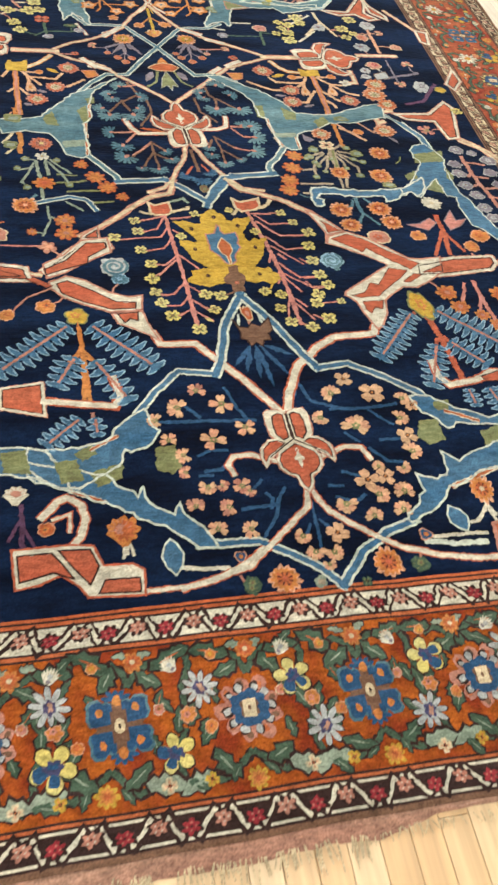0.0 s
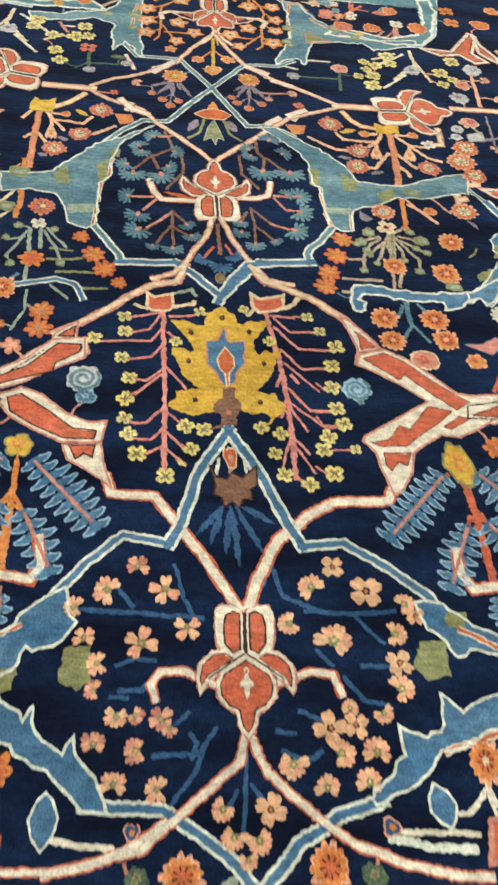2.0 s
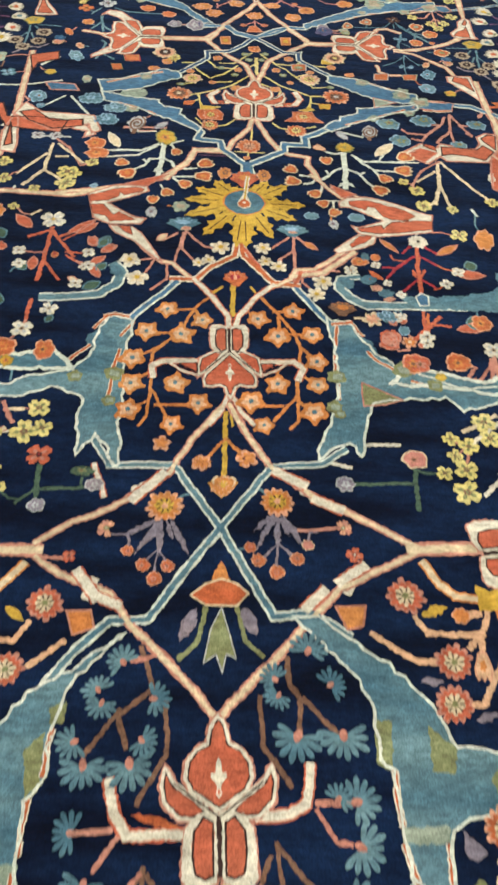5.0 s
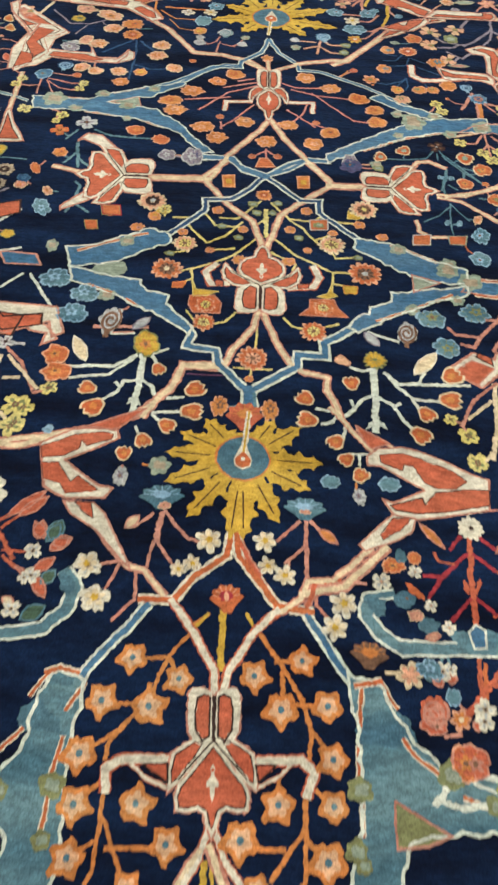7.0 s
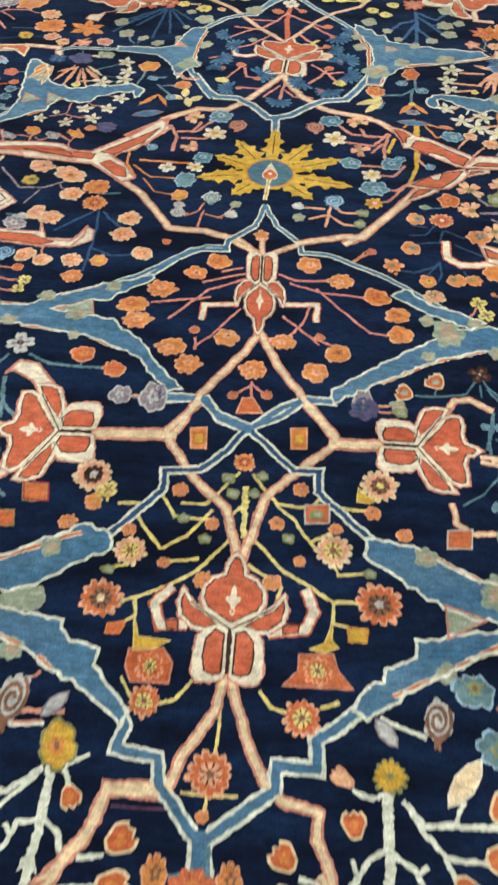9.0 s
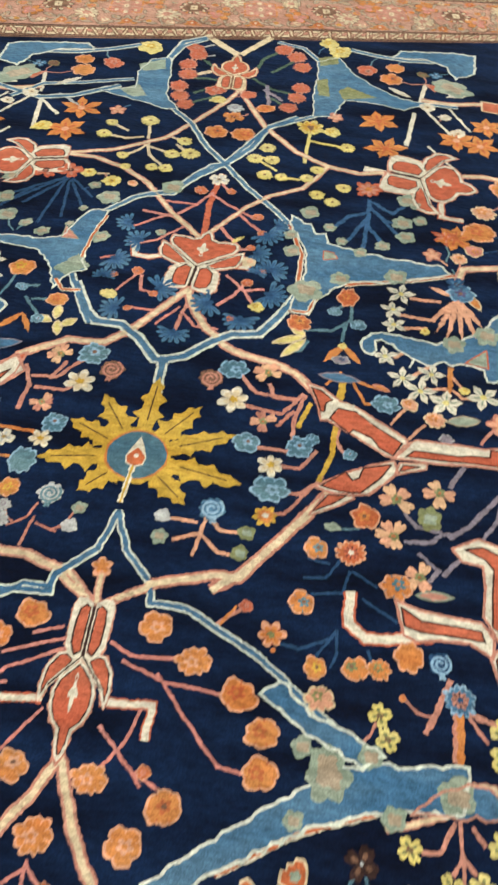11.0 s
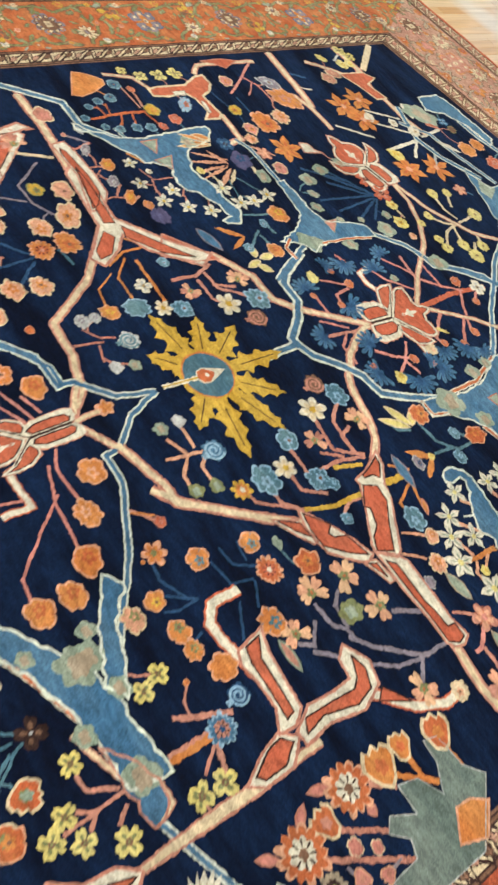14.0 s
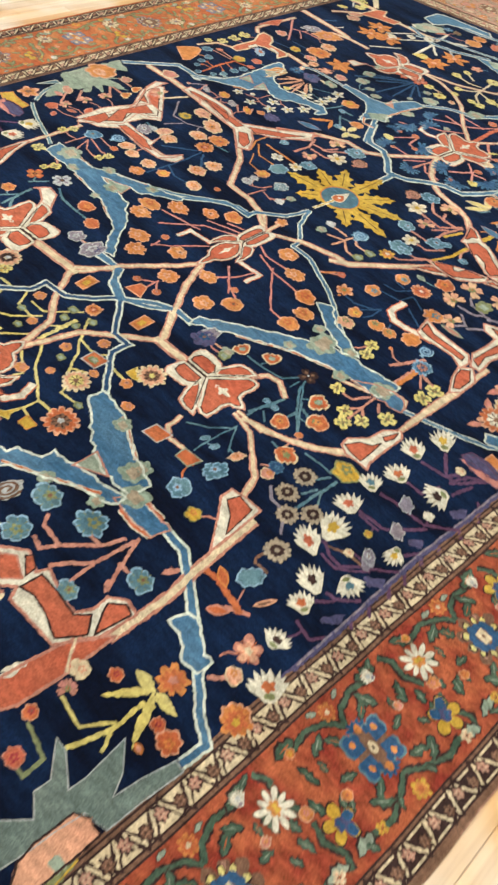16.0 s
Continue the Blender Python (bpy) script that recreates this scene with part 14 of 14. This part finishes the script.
def border_flower(name, x, y, r, turn, parent, dyes):
    """A pansy (four broad petals and a dark cheek round a heart) or an aster of pointed petals, each with a dark line round it."""
    key = name + dyes + str(bits.randrange(4))
    if key not in shapes:
        bm = bmesh.new()
        petals = lobed(5, 1.1, 0.34, 0.55, per=9, jag=0.04) if name == "pansy" else lobed(10, 1.12, 0.42, 0.8, per=7, jag=0.05)
        face(bm, [(u * 1.1, v * 1.1) for u, v in petals], 0, 3)
        face(bm, petals, 0.0004, 0)
        if name == "pansy":
            face(bm, petal(math.tau * 0.3, 0.15, 0.98, 0.36, 0.3), 0.0006, 1)
            face(bm, petal(math.tau * 0.5, 0.15, 0.9, 0.3, 0.3), 0.00065, 1)
        face(bm, [(u * 0.8, v) for u, v in lobed(6, 0.5, 0.34, 1, per=4, jag=0.06)], 0.0009, 2)
        face(bm, [(u * 0.5 + 0.05, v) for u, v in lobed(4, 0.36, 0.2, 1, per=4, jag=0.05)], 0.0012, 1)
        me = bpy.data.meshes.new(name)
        bm.to_mesh(me)
        bm.free()
        for d in dyes:
            me.materials.append(DYE[d])
        shapes[key] = me
    ob = new(name, shapes[key])
    ob.parent, ob.location, ob.scale = parent, (x, y, TOP + lift(6)), (r, r, 1)
    ob.rotation_euler = (0, 0, turn)


def border(name, side, ground, step, first, dyes="FKHE", worn=False):
    ob = strip(name, side, 0.0, 1.0, TOP + 0.0001, "K", carpet, "madder red flower border with ivory guard stripes")
    edge = "E" if side == 0 else "X"
    for v0, v1, dye in ((0.0, 0.014, edge), (0.024, 0.04, edge), (0.165, 0.182, edge), (0.838, 0.85, edge), (0.975, 0.999, "r" if worn else "X")):
        strip("stripe", side, v0, v1, TOP + 0.0005, dye, ob)
    guard(side, 0.05, 0.155, ob)
    guard(side, 0.86, 0.965, ob)
    main = strip("main_border", side, 0.192, 0.828, TOP + 0.0006, ground, ob, "madder ground with rosettes, pansies, asters and green leaves")
    length = (side_point(side, 1, 0.5) - side_point(side, 0, 0.5)).length
    wide = (side_point(side, 0.5, 0.828) - side_point(side, 0.5, 0.192)).length
    d = side_point(side, 1, 0.5) - side_point(side, 0, 0.5)
    turn = math.atan2(d.y, d.x)
    leaves, size = bmesh.new(), 0.78 if step > 0.28 else 1
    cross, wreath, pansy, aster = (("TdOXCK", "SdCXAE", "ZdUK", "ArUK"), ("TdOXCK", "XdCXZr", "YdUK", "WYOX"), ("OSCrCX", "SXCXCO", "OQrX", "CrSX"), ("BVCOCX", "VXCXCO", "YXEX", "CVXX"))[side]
    blade_shape = ((-1, 0.06), (-0.7, 0.62), (-0.34, 0.5), (-0.1, 1.0), (0.2, 0.72), (0.5, 0.86), (0.8, 0.4), (1.1, 0.05), (0.66, -0.36), (0.3, -0.2), (0.0, -0.62), (-0.4, -0.4), (-0.7, -0.34))
    for i in range(-1, int(length / step) + 2):
        here = first + i * step
        at = lambda a, v: tuple(side_point(side, (here + a * step) / length, 0.192 + 0.636 * v))
        inside = lambda a: -0.015 < (here + a * step) / length < 1.015
        shift = lambda: bits.uniform(-0.02, 0.02)
        if inside(0):
            p = at(0, 0.5)
            (cross_rosette if i % 2 else round_rosette)(*p, wide * (bits.uniform(0.18, 0.2) if i % 2 else bits.uniform(0.2, 0.22)), turn + bits.uniform(-0.06, 0.06), main, cross if i % 2 else wreath)
        if inside(0.5):
            for v, kind in ((0.31, "pansy" if i % 4 < 2 else "aster"), (0.7, "aster" if i % 4 < 2 else "pansy")):
                p = at(0.5 + (0.1 if v < 0.5 else -0.07) * (1 if i % 2 else -1) + shift(), v + shift())
                border_flower(kind, *p, wide * bits.uniform(0.115, 0.145), turn + bits.uniform(0, 6.3), main, pansy if kind == "pansy" else aster)
        # small buds over and under the rosettes and between the large flowers
        for a, v, kind, dye, r in ((0, 0.1, "p", "OC", 0.07), (0, 0.92, "p", "YE", 0.07), (0.33, 0.13, "u", "WAV", 0.06), (0.4, 0.91, "q", "CE", 0.05), (0.52, 0.5, "e", "OQ", 0.055), (-0.3, 0.9, "q", "YE", 0.045), (0.27, 0.42, "e", "QO", 0.04), (-0.29, 0.6, "e", "OE", 0.045), (0.68, 0.12, "e", "OY", 0.04)):
            if inside(a):
                p = at(a + shift(), v + shift())
                flower(kind, {"WAV": "CrS", "YE": "OS"}.get(dye, dye) if worn else dye, *p, wide * r, turn=math.degrees(turn) + bits.uniform(-60, 60), level=5, parent=main)
        # forked stalks over and under each rosette, with lobed leaves on both sides; upright leaves between
        for k in (1, -1):
            for stalk_line in (((0, 0.26), (0.06 * k, 0.16), (0.17 * k, 0.1), (0.3 * k, 0.13)), ((0, 0.76), (0.1 * k, 0.84), (0.22 * k, 0.91), (0.36 * k, 0.88)), ((0.5, 0.5 + 0.06 * k), (0.46, 0.5 + 0.2 * k), (0.5, 0.5 + 0.34 * k), (0.46, 0.5 + 0.44 * k))):
                if inside(stalk_line[0][0] - 0.4) and inside(stalk_line[-1][0] + 0.4):
                    c = [at(a, v) for a, v in stalk_line]
                    ribbon(leaves, c, 0.0165, TOP + 0.00075 + 0.00001 * (k + 1), 1, wobble=0.001)
                    ribbon(leaves, c, 0.0105, TOP + 0.0009 + 0.00001 * (k + 1), 0, wobble=0.001)
            for n, (a, v, lean, l) in enumerate(((0.19 * k, 0.21, 2.4, 0.11), (0.34 * k, 0.1, 0.3, 0.13), (0.2 * k, 0.8, -2.5, 0.11), (0.4 * k, 0.9, -0.3, 0.12), (0.5 + 0.07 * k, 0.5, 1.4, 0.09), (0.5 + 0.16 * k, 0.5 + 0.1 * k, 1.2, 0.07), (0.28 * k, 0.36, 1.2, 0.07), (0.29 * k, 0.64, -1.1, 0.075), (0.5 - 0.1 * k, 0.07 if k > 0 else 0.94, 0.6, 0.08), (0.12 * k, 0.9, -0.9, 0.06), (0.1 * k, 0.06, 0.2, 0.06), *(((0.13 * k, 0.28, 0.6, 0.1), (0.36 * k, 0.34, 1.5, 0.1), (0.4 * k, 0.62, -1.4, 0.1), (0.22 * k, 0.52, 0.2, 0.08), (0.14 * k, 0.74, -0.5, 0.1)) if step > 0.3 else ()))):
                if not (inside(a - 0.1) and inside(a + 0.1)):
                    continue
                p, e = Vector(at(a + shift(), v + shift())), turn + k * (lean + bits.uniform(-0.4, 0.4)) + (math.pi if k < 0 else 0)
                u = Vector((math.cos(e), math.sin(e)))
                w = Vector((-u.y, u.x)) * wide * l * bits.uniform(0.5, 0.72) * k * size
                u = u * wide * l * bits.uniform(0.9, 1.2) * 0.92 * size
                z = TOP + 0.001 + 0.0000123 * n + 0.000007 * (i % 3)
                loop = [(f + bits.uniform(-0.08, 0.08), g + bits.uniform(-0.1, 0.1)) for f, g in blade_shape]
                face(leaves, [tuple(p + u * f * 1.14 + w * g * 1.4) for f, g in loop], z, 1)
                face(leaves, [tuple(p + u * f + w * g) for f, g in loop], z + 0.00042, 2 if n % 7 == 3 else 0)
                face(leaves, [tuple(p + u * f * 0.55 + w * (0.12 + g * 0.14)) for f, g in blade_shape], z + 0.0007, 3 if n % 5 == 1 else 2)
    tagged(part("leaves", leaves, [DYE[k] for k in dyes], main, "green leaves with dark outlines"), kind="stuff")


border("end_border", 0, "J", 0.231, 0.212, "FKHE")
border("side_border", 1, "a", 0.385, 0.055, "FKHE")
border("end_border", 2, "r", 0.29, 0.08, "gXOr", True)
border("side_border", 3, "b", 0.41, 0.26, "GXHO")


def selvedge(side, dye, thick):
    """The overcast edge: a low half-round cord, a little wavy."""
    bm = bmesh.new()
    n = 160
    rows = []
    for i in range(n + 1):
        p, q = side_point(side, i / n, 1.0), side_point(side, i / n, 1.1)
        o = (q - p).normalized()
        j = 0.0025 * math.sin(i * 0.9) + 0.002 * math.sin(i * 0.31 + 1)
        rows.append([bm.verts.new((*(p + o * (j + thick * (u - 0.2))), z)) for u, z in ((-1, TOP - 0.001), (-0.6, TOP + 0.0035), (0.2, TOP + 0.0025), (0.8, 0.008), (1, 0.0005))])
    for a, b in zip(rows, rows[1:]):
        for k in range(4):
            bm.faces.new((a[k], b[k], b[k + 1], a[k + 1]))
    part("selvedge", bm, DYE[dye], carpet, "overcast wool cord along the edge")


selvedge(1, "X", 0.009)
selvedge(2, "R", 0.016)
selvedge(3, "E", 0.009)


def worn_end():
    """Salmon flat-weave and short warp ends that lie on the floor at the worn near end."""
    bm = bmesh.new()
    lo, hi = Vector(OUTER[0]), Vector(OUTER[1])
    n = 240
    a = []
    for i in range(n + 1):
        p = lo.lerp(hi, i / n)
        out = 0.028 + 0.012 * noise.noise((p.x * 6, 0.3, 0)) + 0.006 * noise.noise((p.x * 40, 2.3, 0))
        if p.x > 0.02:
            out *= max(0.25, 1 - (p.x - 0.02) * 6)
        a.append((bm.verts.new((p.x, p.y + 0.003, TOP - 0.002)), bm.verts.new((p.x, p.y - out * 0.7, 0.006)), bm.verts.new((p.x, p.y - out, 0.0015))))
    for p, q in zip(a, a[1:]):
        for k in range(2):
            bm.faces.new((p[k + 1], q[k + 1], q[k], p[k]))
    part("worn_end", bm, DYE["r"], carpet, "frayed salmon flat-weave end")
    fr = bmesh.new()
    for i in range(420):
        p = lo.lerp(hi, bits.random())
        l = bits.uniform(0.015, 0.05) * (1 if p.x < 0.02 else 0.4)
        q = Vector((p.x + bits.uniform(-0.012, 0.012), p.y - 0.02 - l))
        ribbon(fr, [(p.x, p.y - 0.015), tuple(q)], 0.0025, 0.0045 + bits.uniform(0, 0.002), 0)
    tagged(part("fringe", fr, DYE["C"], carpet, "short frayed warp threads"), kind="stuff")


worn_end()

# ---- the floor: narrow oak strips along the carpet ----
floor = tagged(new("floor"), "honey-coloured varnished oak strip floor", "floor", kind="structure")
x0, x1, y0, y1, _ = ROOM
bm = bmesh.new()
box(bm, x0, y0, -0.05, x1, y1, -0.019)
part("subfloor", bm, DARK_GAP, floor)


def board(bm, xa, ya, xb, yb):
    g, c = 0.0005, 0.0012
    low = [bm.verts.new((x, y, -0.018)) for x, y in ((xa + g, ya + g), (xb - g, ya + g), (xb - g, yb - g), (xa + g, yb - g))]
    side = [bm.verts.new((v.co.x, v.co.y, -c)) for v in low]
    top = [bm.verts.new((x, y, 0)) for x, y in ((xa + g + c, ya + g + c), (xb - g - c, ya + g + c), (xb - g - c, yb - g - c), (xa + g + c, yb - g - c))]
    bm.faces.new(top)
    for i in range(4):
        bm.faces.new((low[i - 1], low[i], side[i], side[i - 1]))
        bm.faces.new((side[i - 1], side[i], top[i], top[i - 1]))


rest = bmesh.new()
W = 0.057
planks = 0
for c in range(int((x1 - x0) / W)):
    xa = x0 + c * W
    y = y0 - bits.uniform(0, 1.0)
    while y < y1:
        l = bits.choice((0.6, 0.75, 0.9, 1.1, 1.3, 1.5))
        ya, yb = max(y, y0), min(y + l, y1)
        y += l
        if yb - ya < 0.05:
            continue
        mx, my = xa + W / 2, (ya + yb) / 2
        if -1.35 < mx < 1.3 and ya > -3.7 and yb < 4.4:
            continue                               # under the carpet
        near = (-0.9 < mx < 1.5 and -4.7 < yb < -3.2) or (1.4 < mx < 2.2 and -0.6 < my < 2.6) or (-2.4 < mx < -1.6 and 1.0 < my < 4.6)
        if near and planks < 300:
            b = bmesh.new()
            board(b, xa - mx, ya - my, xa + W - mx, yb - my)
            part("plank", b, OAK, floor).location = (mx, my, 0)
            planks += 1
        else:
            board(rest, xa, ya, xa + W, yb)
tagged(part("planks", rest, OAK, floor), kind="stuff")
